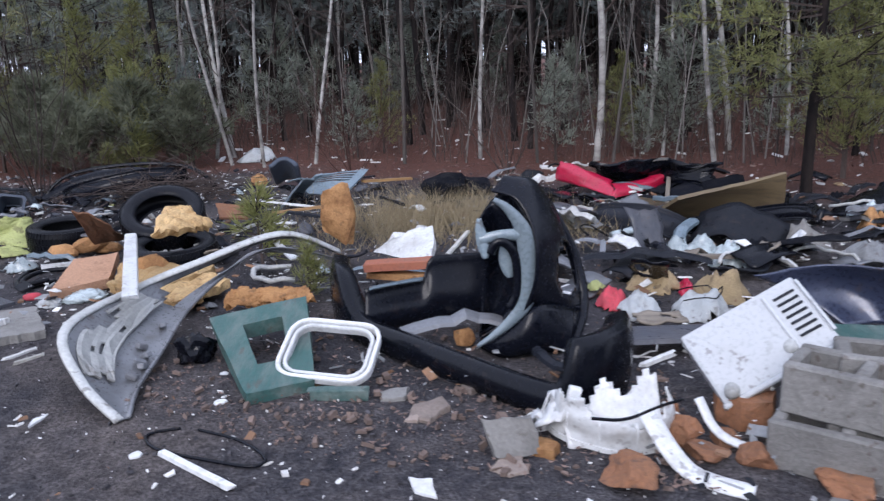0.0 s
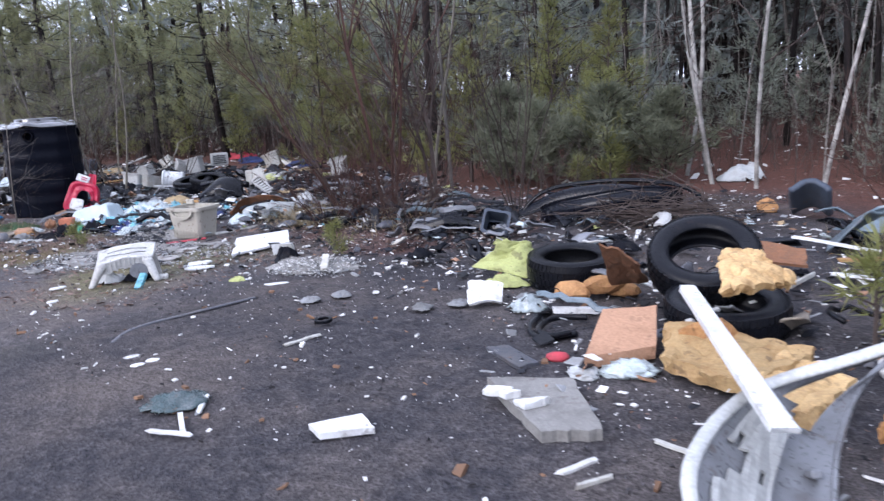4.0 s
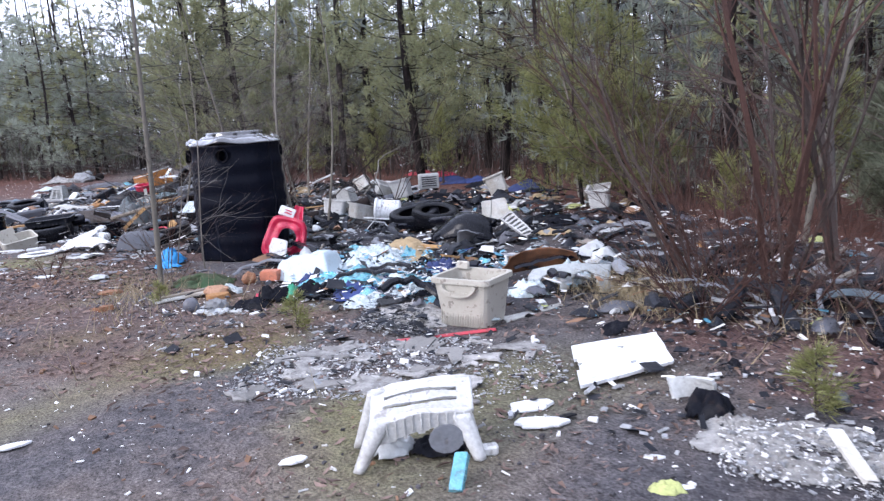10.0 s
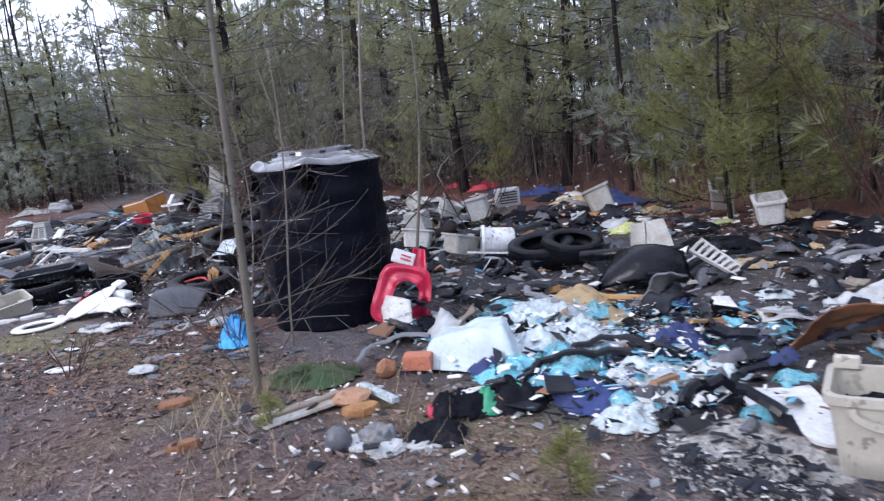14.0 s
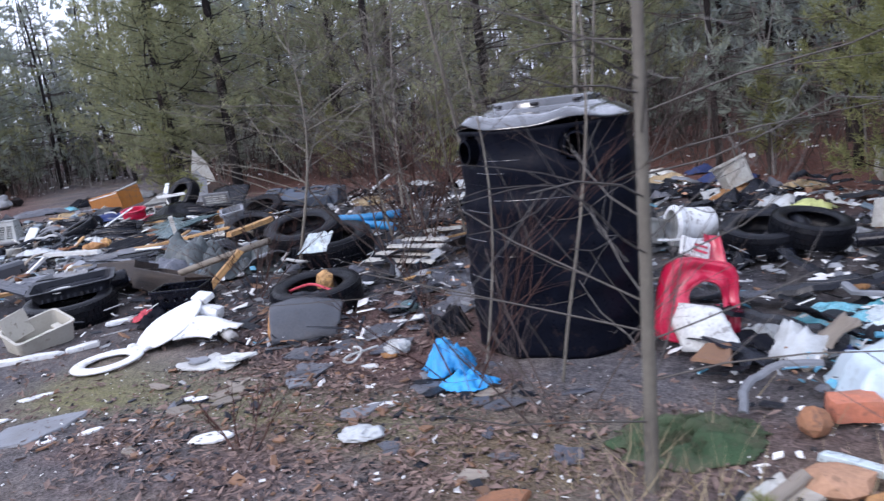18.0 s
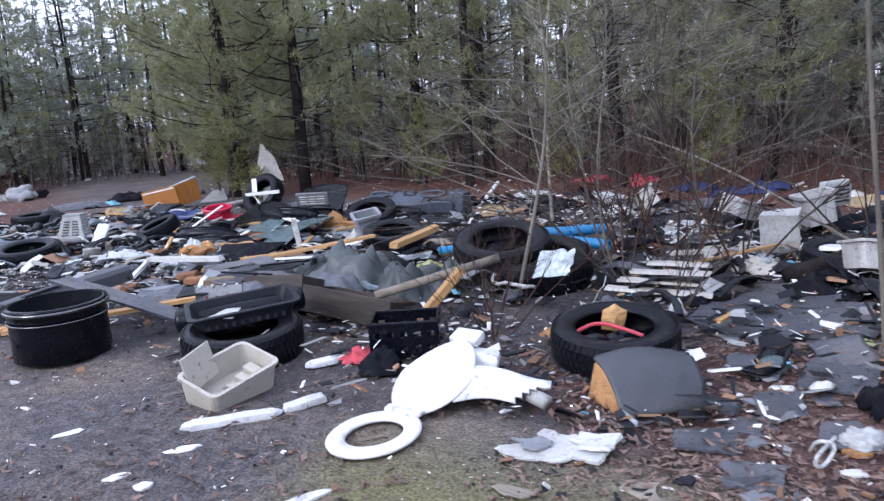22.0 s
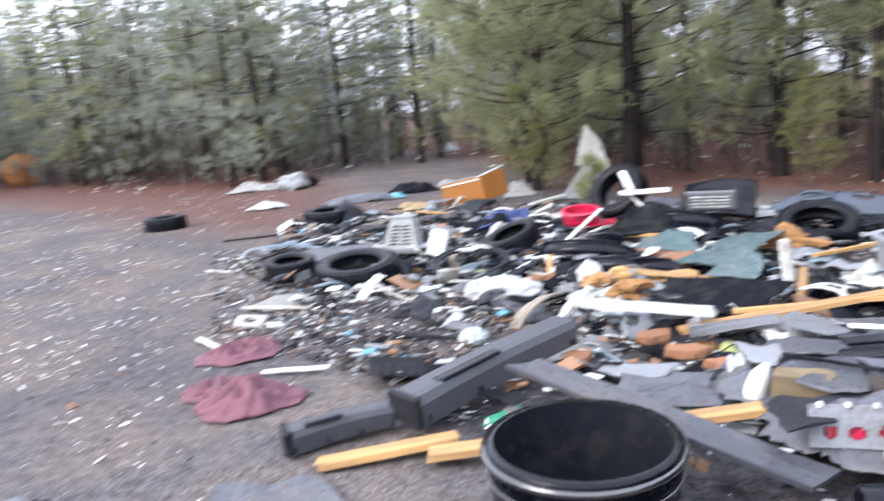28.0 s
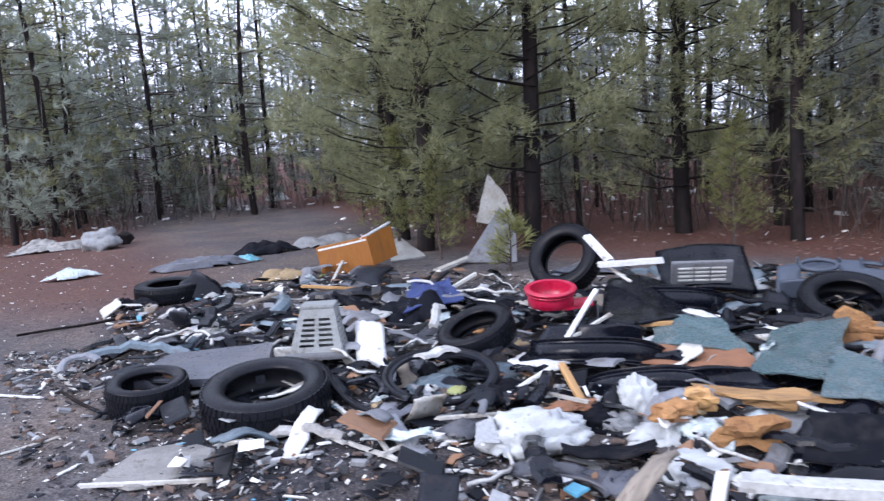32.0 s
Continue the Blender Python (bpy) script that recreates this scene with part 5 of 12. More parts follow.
def bumper(label, mat, x, y, z, rz, L, h, wrap, rx=0, ry=0, slot=None, lip=0.05, inner=None, name="car_bumper", bulge=0.06, twist=0.0, taper=0.0):
    """A car's bumper cover: a long skin with ends that wrap back, lips and openings."""
    ob = thing(name, label, "car bumper", pose(x, y, z, rx, ry, rz))
    def fn(u, v):
        a = 2 * u - 1
        hh = h * (1 - taper * abs(a) ** 2)
        yy = wrap * abs(a) ** 2.6
        zz = (v - 0.5) * hh
        out = bulge * math.cos(math.pi * (v - 0.5)) - lip * (smooth01(0.88, 1, v) + smooth01(0.12, 0, v)) * -1
        t = twist * a
        return (a * L / 2 * (1 - 0.06 * abs(a) ** 4), yy - out + t * zz, zz + h / 2 + 0.012 * math.sin(3 * a))
    v, f = sheet(40, 14, fn, 0.006, slot)
    cover = mesh_ob("cover", v, f, mat, ob, True)
    for zz in (0.16, 0.84):
        pts = [Vector(fn(u, zz)) + Vector((0, -0.004, 0)) for u in np.linspace(0.04, 0.96, 24)]
        v, f = sweep(pts, [(-0.006, -0.004), (0.006, -0.004), (0.006, 0.004), (-0.006, 0.004)])
        mesh_ob("crease", v, f, mat, cover)
    for u in (0.12, 0.3, 0.5, 0.7, 0.88):
        p = Vector(fn(u, 0.5))
        part("bracket", box_bm(0.07, 0.05, 0.05, 0.008, (p.x, p.y + 0.035, p.z - 0.02)), inner or DARK_PLASTIC, cover)
    return ob


def frame_ring(name, label, category, mat, x, y, z, rz, w, d, bar, h, rx=0, ry=0, corner=0.3, rings=1, streak=False):
    """A closed rounded frame lying on its own x and y; rings gives nested mouldings."""
    ob = thing(name, label, category, pose(x, y, z, rx, ry, rz))
    for k in range(rings):
        s = k * bar * 1.3
        pts, n = [], 7
        a, b = w / 2 - bar / 2 - s, d / 2 - bar / 2 - s
        rr = max(0.02, corner * min(w, d) / 2 - s * 0.5)
        for cx, cy, a0 in ((1, 1, 0), (-1, 1, 90), (-1, -1, 180), (1, -1, 270)):
            for i in range(n):
                t = radians(a0 + 90 * i / (n - 1))
                pts.append(Vector((cx * (a - rr) + rr * math.cos(t), cy * (b - rr) + rr * math.sin(t), h / 2 - 0.25 * h * k)))
        pr = [(-bar / 2, -h / 2), (bar / 2, -h / 2), (bar / 2, h * 0.3), (bar * 0.3, h / 2), (-bar * 0.3, h / 2), (-bar / 2, h * 0.3)]
        v, f = sweep(pts, pr, closed_path=True)
        mesh_ob("inner_ring" if k else "frame", v, f, mat, ob)
    return ob


def concrete_block(x, y, z, rz, w=0.49, d=0.24, h=0.19, rx=0, ry=0):
    ob = thing("concrete_block", "broken grey hollow concrete building block", "concrete block", pose(x, y, z, rx, ry, rz), "concrete blocks")
    t = 0.045
    for nm, a in (("wall", (w, t, h, (0, -d / 2 + t / 2, 0))), ("wall", (w, t, h, (0, d / 2 - t / 2, 0))), ("web", (t, d - 2 * t, h, (-w / 2 + t / 2, 0, 0))), ("web", (t, d - 2 * t, h, (0, 0, 0))),
                  ("web", (t, d - 2 * t, h, (w / 2 - t / 2, 0, 0)))):
        part(nm, box_bm(a[0], a[1], a[2], 0.008, a[3], jitter=0.004), CONCRETE, ob)
    return ob


def louvre_panel(name, label, mat, x, y, z, rz, w, h, rx=0, ry=0, slats=9, depth=0.10, cols=1, back=None):
    """A moulded plastic panel with rows of slots: grilles, crates and lamp covers."""
    ob = thing(name, label, "plastic panel", pose(x, y, z, rx, ry, rz))
    body = part("body", box_bm(w, depth, h, 0.03, segs=2), mat, ob)
    # By default dark bars on the uncut front stand in for shaded slots.
    for c in range(cols):
        for i in range(slats):
            part("slat", box_bm(w * 0.72 / cols, 0.014, h * 0.30 / slats, 0.002, ((c - (cols - 1) / 2) * w * 0.8 / cols, -depth / 2 - 0.004, h * (0.16 + 0.70 * (i + 0.1) / slats))), back or DARK_PLASTIC, body)
    return ob


def bike_wheel(x, y, z, rz, R=0.31, rx=0, ry=0):
    ob = thing("bicycle_wheel", "black bicycle wheel with its tyre lying in the rubbish", "wheel", pose(x, y, z, rx, ry, rz))
    ring = [Vector((R * math.cos(a), R * math.sin(a), 0)) for a in np.linspace(0, 6.283185, 49)[:-1]]
    v, f = sweep(ring, ring_profile(0.022, 8), closed_path=True)
    mesh_ob("tyre", v, f, RUBBER, ob, True)
    v, f = sweep([p * 0.91 for p in ring], [(-0.012, -0.010), (0.012, -0.010), (0.012, 0.010), (-0.012, 0.010)], closed_path=True)
    mesh_ob("rim", v, f, DARK_PLASTIC, ob)
    return ob


def hollow_drum(name, label, mat, x, y, z, rz, r, L, rx=0, ry=0, wall=0.018):
    """An open drum or pot; its axis is its own z."""
    ob = thing(name, label, "container", pose(x, y, z, rx, ry, rz))
    n = 36

    def turned(part_name, pr, m, cap):
        k = len(pr)
        v = [(p[0] * math.cos(2 * math.pi * i / n), p[0] * math.sin(2 * math.pi * i / n), p[1]) for i in range(n) for p in pr]
        f = [(i * k + q, ((i + 1) % n) * k + q, ((i + 1) % n) * k + q + 1, i * k + q + 1) for i in range(n) for q in range(k - 1)]
        if cap:
            f.append(tuple(i * k for i in range(n - 1, -1, -1)))
        return mesh_ob(part_name, v, f, m, ob, True)
    body = turned("body", [(r * 0.86, 0), (r, L * 0.06), (r * 0.99, L * 0.5), (r, L * 0.93), (r + 0.012, L * 0.95), (r + 0.012, L), (r - wall, L)], mat, True)
    # Black drums get a matte dark inside, standing in for its deep shade.
    turned("inside", [(r - wall, L), (r - wall, L * 0.6), (r - wall - 0.004, L * 0.12), (r * 0.8, L * 0.09), (0.002, L * 0.085)], DARK_CLOTH if mat is BLACK_PLASTIC else mat, False)
    ring = [Vector(((r + 0.012) * math.cos(a), (r + 0.012) * math.sin(a), L * 0.93)) for a in np.linspace(0, 6.283185, 37)[:-1]]
    v, f = sweep(ring, ring_profile(0.013, 8), closed_path=True)
    mesh_ob("rim", v, f, WET_BLACK if mat is BLACK_PLASTIC else mat, body, True)
    v, f = sweep([Vector((p.x * 0.985, p.y * 0.985, L * 0.74)) for p in ring], ring_profile(0.007, 6), closed_path=True)
    mesh_ob("band", v, f, WET_BLACK if mat is BLACK_PLASTIC else mat, body, True)
    return ob


def scatter(name, label, category, mat, count, where, size, flat=0.25, seed=1, lift=0.0, thin=False):
    """Litter past counting: small broken pieces, each with its own edges."""
    r_ = random.Random(seed)
    v, f = [], []
    done = 0
    while done < count:
        x, y = where(r_)
        if x is None:
            continue
        done += 1
        s = size[0] * (size[1] / size[0]) ** (r_.random() ** 1.8)
        asp, th = (r_.uniform(0.07, 0.3) if r_.random() < 0.4 else r_.uniform(0.3, 0.95)), s * flat * r_.uniform(0.4, 1.2)
        m = pose(x, y, ground_z(x, y) + 0.002 + lift * r_.random(), r_.gauss(0, 14), r_.gauss(0, 14), r_.uniform(0, 360))
        b = len(v)
        if thin:
            cup, wid = s * r_.uniform(-0.25, 0.3), s * r_.uniform(0.22, 0.42)
            v += [m @ Vector(p) for p in ((-0.5 * s, 0, 0.002), (-0.12 * s, -wid / 2, cup), (0.5 * s, 0, abs(cup) * 0.6), (0.1 * s, wid / 2, cup * r_.uniform(0.4, 1.2)))]
            f += [(b, b + 1, b + 2), (b, b + 2, b + 3)]
            continue
        pts = [(-0.5 * r_.uniform(0.5, 1), -0.5 * asp * r_.uniform(0.4, 1)), (0.5 * r_.uniform(0.5, 1), -0.5 * asp * r_.uniform(0.4, 1)), (0.5 * r_.uniform(0.5, 1), 0.5 * asp * r_.uniform(0.4, 1)), (-0.5 * r_.uniform(0.5, 1), 0.5 * asp * r_.uniform(0.4, 1))]
        v += [m @ Vector((p[0] * s, p[1] * s, 0)) for p in pts]
        v += [m @ Vector((p[0] * s * 0.9, p[1] * s * 0.9, th)) for p in pts]
        f += [(b + 4, b + 5, b + 6, b + 7), (b, b + 1, b + 5, b + 4), (b + 1, b + 2, b + 6, b + 5), (b + 2, b + 3, b + 7, b + 6), (b + 3, b, b + 4, b + 7)]
    return tagged(mesh_ob(name, v, f, mat), label, category, kind="stuff")


def patch(name, label, category, mat, a, b, c, d, bulge=0.0, sag=0.0, thick=0.012, warp=0.01, ragged=0.05, n=12, keep=None, smooth=False, group="", nu=None, ridge=0.0):
    """A bent panel between four corners a, b, c, d in the world (a-b one edge, d-c the other)."""
    a, b, c, d = Vector(a), Vector(b), Vector(c), Vector(d)
    mid = (a + b + c + d) / 4
    mid.z = min(a.z, b.z, c.z, d.z)
    nrm = (c - a).cross(d - b).normalized()
    if nrm.z < 0:
        nrm = -nrm
    o = rng.uniform(0, 99)
    s = (b - a).length + (d - a).length

    def fn(u, v):
        p = a.lerp(b, u).lerp(d.lerp(c, u), v)
        q = (p - mid) * (1 + ragged * fbm(2.5 * u + o, 2.5 * v, 1, 3)) + nrm * (bulge * math.sin(math.pi * u) + sag * math.sin(math.pi * v) + warp * s * fbm(1.7 * u + o, 1.7 * v, 7, 3) + ridge * abs(math.sin(11 * u + 3 * fbm(2 * u, 2 * v + o, 4))))
        q.z = max(q.z, 0.004 - mid.z * 0)
        return q
    v, f = sheet(nu or n, n, fn, thick, keep)
    return put(mesh_ob(name, v, f, mat, smooth=smooth), *mid, 0, 0, 0, label, category, group)


def car_front(ox, oy):
    """A moulded car front end: a hooded face with two openings, a bumper trough bent round to both ends and a back wall."""
    ob = thing("car_front_panel", "shiny black car front end with a blue-grey face", "car part", pose(ox, oy, 0))
    o = Vector((ox, oy, 0))
    edge = [(0.22, 3.62, 0.83), (0.33, 3.56, 0.80), (0.40, 3.50, 0.68), (0.42, 3.46, 0.54), (0.40, 3.46, 0.37), (0.32, 3.50, 0.20), (0.14, 3.56, 0.05)]
    back = [(0.25, 3.74, 0.82), (0.45, 3.85, 0.80), (0.58, 3.90, 0.62), (0.67, 3.90, 0.43), (0.71, 3.85, 0.24), (0.69, 3.75, 0.12), (0.61, 3.60, 0.02)]
    skirt = [(0.14, 3.55, 0.05), (0.25, 3.49, 0.01), (0.40, 3.48, 0.03), (0.60, 3.55, 0.01)]
    inner = [(0.15, 3.62, 0.68), (0.19, 3.72, 0.48), (0.17, 3.75, 0.27), (0.15, 3.70, 0.04)]

    def skin(name, nu, nv, fn, mat=BLACK_PLASTIC, thick=0.010, keep=None, label=""):
        v, f = sheet(nu, nv, lambda u, q: fn(u, q) - o, thick, keep)
        return mesh_ob(name, v, f, mat, ob, True, label)

    def hood(u, q):
        return curve(edge, u).lerp(curve(back, u), q) + Vector((0.05, 0, 0.07)) * math.sin(math.pi * q) * (1 - 0.7 * u)
    hood_ = skin("hood", 44, 22, hood, keep=lambda u, q: not ((u - 0.60) / 0.13) ** 2 + ((q - 0.62) / 0.26) ** 2 < 1)
    skin("hood_rim", 30, 6, lambda u, q: curve(back, u) + Vector((0.035 * math.sin(6.283 * q), 0.0, 0.0)) + Vector((0, 0.035 * math.cos(6.283 * q), 0.0)), thick=0.004).parent = hood_
    skin("inner_skin", 18, 10, lambda u, q: curve(inner, u).lerp(curve(edge, 0.1 + 0.88 * u) + Vector((0, 0.12, 0)), q) + Vector((0, 0.10, 0)) * math.sin(math.pi * q))
    skin("skirt", 20, 8, lambda u, q: curve(skirt, u).lerp(curve([(0.15, 3.58, 0.08), (0.32, 3.52, 0.20), (0.45, 3.52, 0.27), (0.66, 3.72, 0.18)], u), q) - Vector((0, 0.03, 0)) * math.sin(math.pi * q))
    def ribbon(pts, y):
        """A flat band of changing width in the face's plane; each place is x, z and the width."""
        def fn_(u, q):
            p, d = curve(pts, u), curve(pts, min(u + 0.03, 1)) - curve(pts, max(u - 0.03, 0))
            n = Vector((d.y, -d.x)).normalized() * (q - 0.5) * p.z
            return Vector((p.x + n.x, y - 0.012 * math.sin(math.pi * q) + 0.10 * max(0, p.x + n.x - 0.30), p.y + n.y))
        return fn_
    FACE = "blue-grey glossy band round the lamp openings"
    skin("face_band", 40, 8, ribbon([(0.222, 0.817, 0.012), (0.281, 0.775, 0.035), (0.339, 0.702, 0.06), (0.373, 0.609, 0.088), (0.382, 0.494, 0.082), (0.378, 0.389, 0.082), (0.363, 0.294, 0.08), (0.308, 0.215, 0.055), (0.219, 0.136, 0.032), (0.125, 0.074, 0.008)], 3.490), FACE_BLUE, 0.012, label=FACE)
    skin("face_bar", 16, 6, ribbon([(0.150, 0.618, 0.05), (0.167, 0.621, 0.05), (0.249, 0.642, 0.042), (0.349, 0.638, 0.06)], 3.494), FACE_BLUE, 0.012, label=FACE)
    skin("face_leg", 16, 6, ribbon([(0.151, 0.725, 0.012), (0.152, 0.68, 0.035), (0.162, 0.627, 0.055), (0.172, 0.57, 0.046), (0.177, 0.528, 0.02)], 3.498), FACE_BLUE, 0.012, label=FACE)
    skin("lamp_pad", 14, 8, ribbon([(0.280, 0.590, 0.03), (0.288, 0.560, 0.07), (0.292, 0.498, 0.09), (0.296, 0.440, 0.06), (0.300, 0.410, 0.02)], 3.560), FACE_BLUE, 0.012, label="blue-grey oval pad inside the lower opening")
    skin("opening_lip", 30, 5, ribbon([(0.20, 0.55, 0.02), (0.225, 0.60, 0.025), (0.27, 0.605, 0.025), (0.315, 0.55, 0.022), (0.332, 0.45, 0.02), (0.325, 0.34, 0.022), (0.29, 0.27, 0.02)], 3.497), thick=0.03)
    run = [(-0.70, 4.30, 0), (-0.66, 4.08, 0), (-0.56, 3.84, 0), (-0.38, 3.62, 0), (-0.08, 3.30, 0), (0.20, 3.00, 0), (0.42, 2.82, 0), (0.60, 2.86, 0), (0.74, 3.00, 0), (0.80, 3.16, 0)]

    def trough(u, q):
        p, d = curve(run, u), curve(run, min(u + 0.03, 1)) - curve(run, max(u - 0.03, 0))
        out = Vector((d.y, -d.x, 0)).normalized()
        h = 0.135 + 0.22 * (1 - smooth01(0.12, 0.30, u)) + 0.20 * smooth01(0.66, 0.72, u)
        if q < 0.62:
            w = q / 0.62
            return p + out * (0.035 * math.sin(2.6 * w) - 0.03 * w) + Vector((0, 0, 0.012 + h * w))
        w = (q - 0.62) / 0.38
        return p - out * (0.03 - 0.012 + 0.085 * w) + Vector((0, 0, 0.012 + h - 0.035 * w * w))
    skin("bumper_trough", 60, 16, trough, thick=0.009)

    def wall(u, q):
        h = 0.25 + 0.12 * smooth01(0.46, 0.52, u)
        return Vector((-0.46, 3.80, 0)).lerp(Vector((0.22, 4.03, 0)), u) + Vector((0, 0.06 * math.sin(3.14 * u) - 0.03 * math.sin(5 * q), 0.04 + h * q))
    skin("back_wall", 26, 10, wall)
    skin("wall_ledge", 18, 4, lambda u, q: wall(0.04 + 0.42 * u, 1) + Vector((0, -0.05 * q, 0.004)), BLUE_GREY, 0.008, label="blue-grey shiny ledge")
    for k in range(7):
        p = curve(back, 0.2 + 0.1 * k) - o
        part("clip", box_bm(0.035, 0.05, 0.025, 0.005, (p.x - 0.03, p.y - 0.03, p.z + 0.02)), BLACK_PLASTIC, hood_)
    return ob


def enamel_tub(x, y, z, rz):
    """A white appliance back panel, tilted, with slots and a pipe stub."""
    ob = thing("appliance_panel", "tilted white enamelled appliance panel with vent slots and a stub", "appliance part", pose(x, y, z, 0, 0, rz))
    base = pose(-0.03, 0.05, 0.27, 52, 0, 0) @ pose(0, 0, 0, 0, 0, 38) @ Matrix.Scale(0.84, 4)
    def lay(o):
        o.matrix_basis = base @ o.matrix_basis
        return o
    lay(part("shell", box_bm(0.62, 0.40, 0.10, 0.02, segs=2), ENAMEL, ob))
    lay(part("lip", box_bm(0.64, 0.03, 0.12, 0.008, (0, -0.20, -0.01)), ENAMEL, ob))
    # Slots are dark strips laid on the shell, for the shade of openings.
    for k in range(7):
        lay(part("slot", box_bm(0.11, 0.014, 0.006, 0.001, (0.22, 0.13 - 0.035 * k, 0.1)), DARK_PLASTIC, ob, "dark strip in place of a shaded vent slot"))
    for a in (0.13, 0.31):
        lay(part("slot_bar", box_bm(0.016, 0.30, 0.012, 0.003, (a, 0.02, 0.1)), ENAMEL, ob))
    for cx, cy, r_, hh in ((0.10, -0.10, 0.032, 0.012), (-0.25, -0.16, 0.035, 0.07)):
        v, f = sweep([Vector((cx, cy, 0.095)), Vector((cx, cy, 0.1 + hh))], ring_profile(r_, 14))
        lay(mesh_ob("stub", v, f, PALE_GREY, ob, True))
    for k in range(6):
        lay(part("bolt", box_bm(0.018, 0.018, 0.02, 0.004, (-0.28 + 0.10 * k, -0.22, 0.05)), PALE_GREY, ob))
    return ob


def vent_hood(x, y, z, rz):
    """A tapered grey hood with rows of slots on its sloping front."""
    ob = thing("grey_vent_box", "tapered pale grey plastic vent hood with slots", "plastic part", pose(x, y, z, 0, 0, rz))

    def side(k):
        def fn_(u, q):
            w, d = 0.22 - 0.09 * q, 0.14 - 0.05 * q
            ring_ = [Vector((-w, -d, 0)), Vector((w, -d, 0)), Vector((w, d, 0)), Vector((-w, d, 0))]
            p = ring_[k].lerp(ring_[(k + 1) % 4], u)
            return p + Vector((0.02 * q, 0.06 * q, 0.34 * q))
        return fn_
    for k in range(4):
        v, f = sheet(20, 20, side(k), 0.010, (lambda u, q: not (0.14 < u < 0.86 and 0.18 < q < 0.86 and int(q * 20) % 2 and abs(u - 0.5) > 0.04)) if k in (0, 1) else None)
        mesh_ob("side", v, f, HOOD_GREY, ob)
    part("cap", box_bm(0.28, 0.20, 0.03, 0.012, (0.02, 0.06, 0.33), segs=2), HOOD_GREY, ob)
    part("skirt", box_bm(0.50, 0.33, 0.05, 0.02, segs=2), GREY_PLASTIC, ob)
    part("lug", box_bm(0.16, 0.06, 0.07, 0.015, (-0.26, -0.08, 0.02), segs=2), PALE_GREY, ob)
    return ob


def cracked_tub(x, y, z, rz):
    """A moulded white tub lying broken on its side: a half bowl with a stepped rim, ribs and a torn flange."""
    ob = thing("white_tub", "cracked white plastic tub lying on its side", "plastic tub", pose(x, y, z, 0, 0, rz))

    def bowl(u, q):
        a = radians(168 + 190 * u)
        r_ = (0.245 - 0.05 * q) * (1 + 0.07 * fbm(3 * u, 3 * q, 1))
        return (r_ * math.cos(a) * 1.02, r_ * math.sin(a) * 0.72 + 0.10 - 0.05 * q, 0.015 + 0.25 * q * (0.72 + 0.4 * u ** 2) + 0.02 * math.sin(6 * u))
    v, f = sheet(40, 16, bowl, 0.010, lambda u, q: q < 0.78 + 0.22 * math.sin(5 * u + 1) + 0.2 * fbm(7 * u, 2 * q, 5))
    basin = mesh_ob("bowl", v, f, WHITE, ob, True)
    v, f = sweep([Vector(bowl(t, 0.02)) for t in np.linspace(0, 1, 30)], [(-0.02, -0.008), (0.014, -0.008), (0.014, 0.012), (-0.02, 0.012)])
    mesh_ob("rim", v, f, WHITE, basin)
    for k in range(5):
        v, f = sweep([Vector(bowl(0.12 + 0.18 * k, s)) * 1.01 for s in np.linspace(0.05, 0.62, 6)], ring_profile(0.007, 5))
        mesh_ob("rib", v, f, WHITE, basin, True)
    v, f = sheet(14, 10, lambda u, q: (-0.36 + 0.20 * u, 0.12 - 0.16 * q + 0.03 * fbm(3 * u, 3 * q, 2), 0.03 + 0.12 * u + 0.07 * fbm(4 * u, 4 * q, 6)), 0.010, lambda u, q: fbm(5 * u, 5 * q, 8) < 0.35)
    mesh_ob("torn_flange", v, f, WHITE, ob, True)
    v, f = sheet(8, 12, lambda u, q: (0.02 + 0.16 * u * (1 - 0.3 * q) + 0.04 * q, 0.10 + 0.05 * u, 0.04 + 0.13 * q * (1 + 0.3 * u) + 0.02 * math.sin(5 * u)), 0.010)
    mesh_ob("upright_tongue", v, f, WHITE, ob, True)
    v, f = sheet(16, 12, lambda u, q: (-0.16 + 0.36 * u - 0.05 * q, -0.07 + 0.10 * q + 0.03 * math.sin(3 * u), 0.015 + (0.17 + 0.17 * u) * q + 0.02 * fbm(3 * u, 3 * q, 7)), 0.010, lambda u, q: q < 0.93 - 0.25 * abs(math.sin(7 * u)))
    mesh_ob("side_wall", v, f, WHITE, ob, True)
    part("latch", box_bm(0.05, 0.035, 0.10, 0.008, (-0.16, 0.02, 0.13), (0, 14, 10), segs=2), WHITE, ob)
    return ob


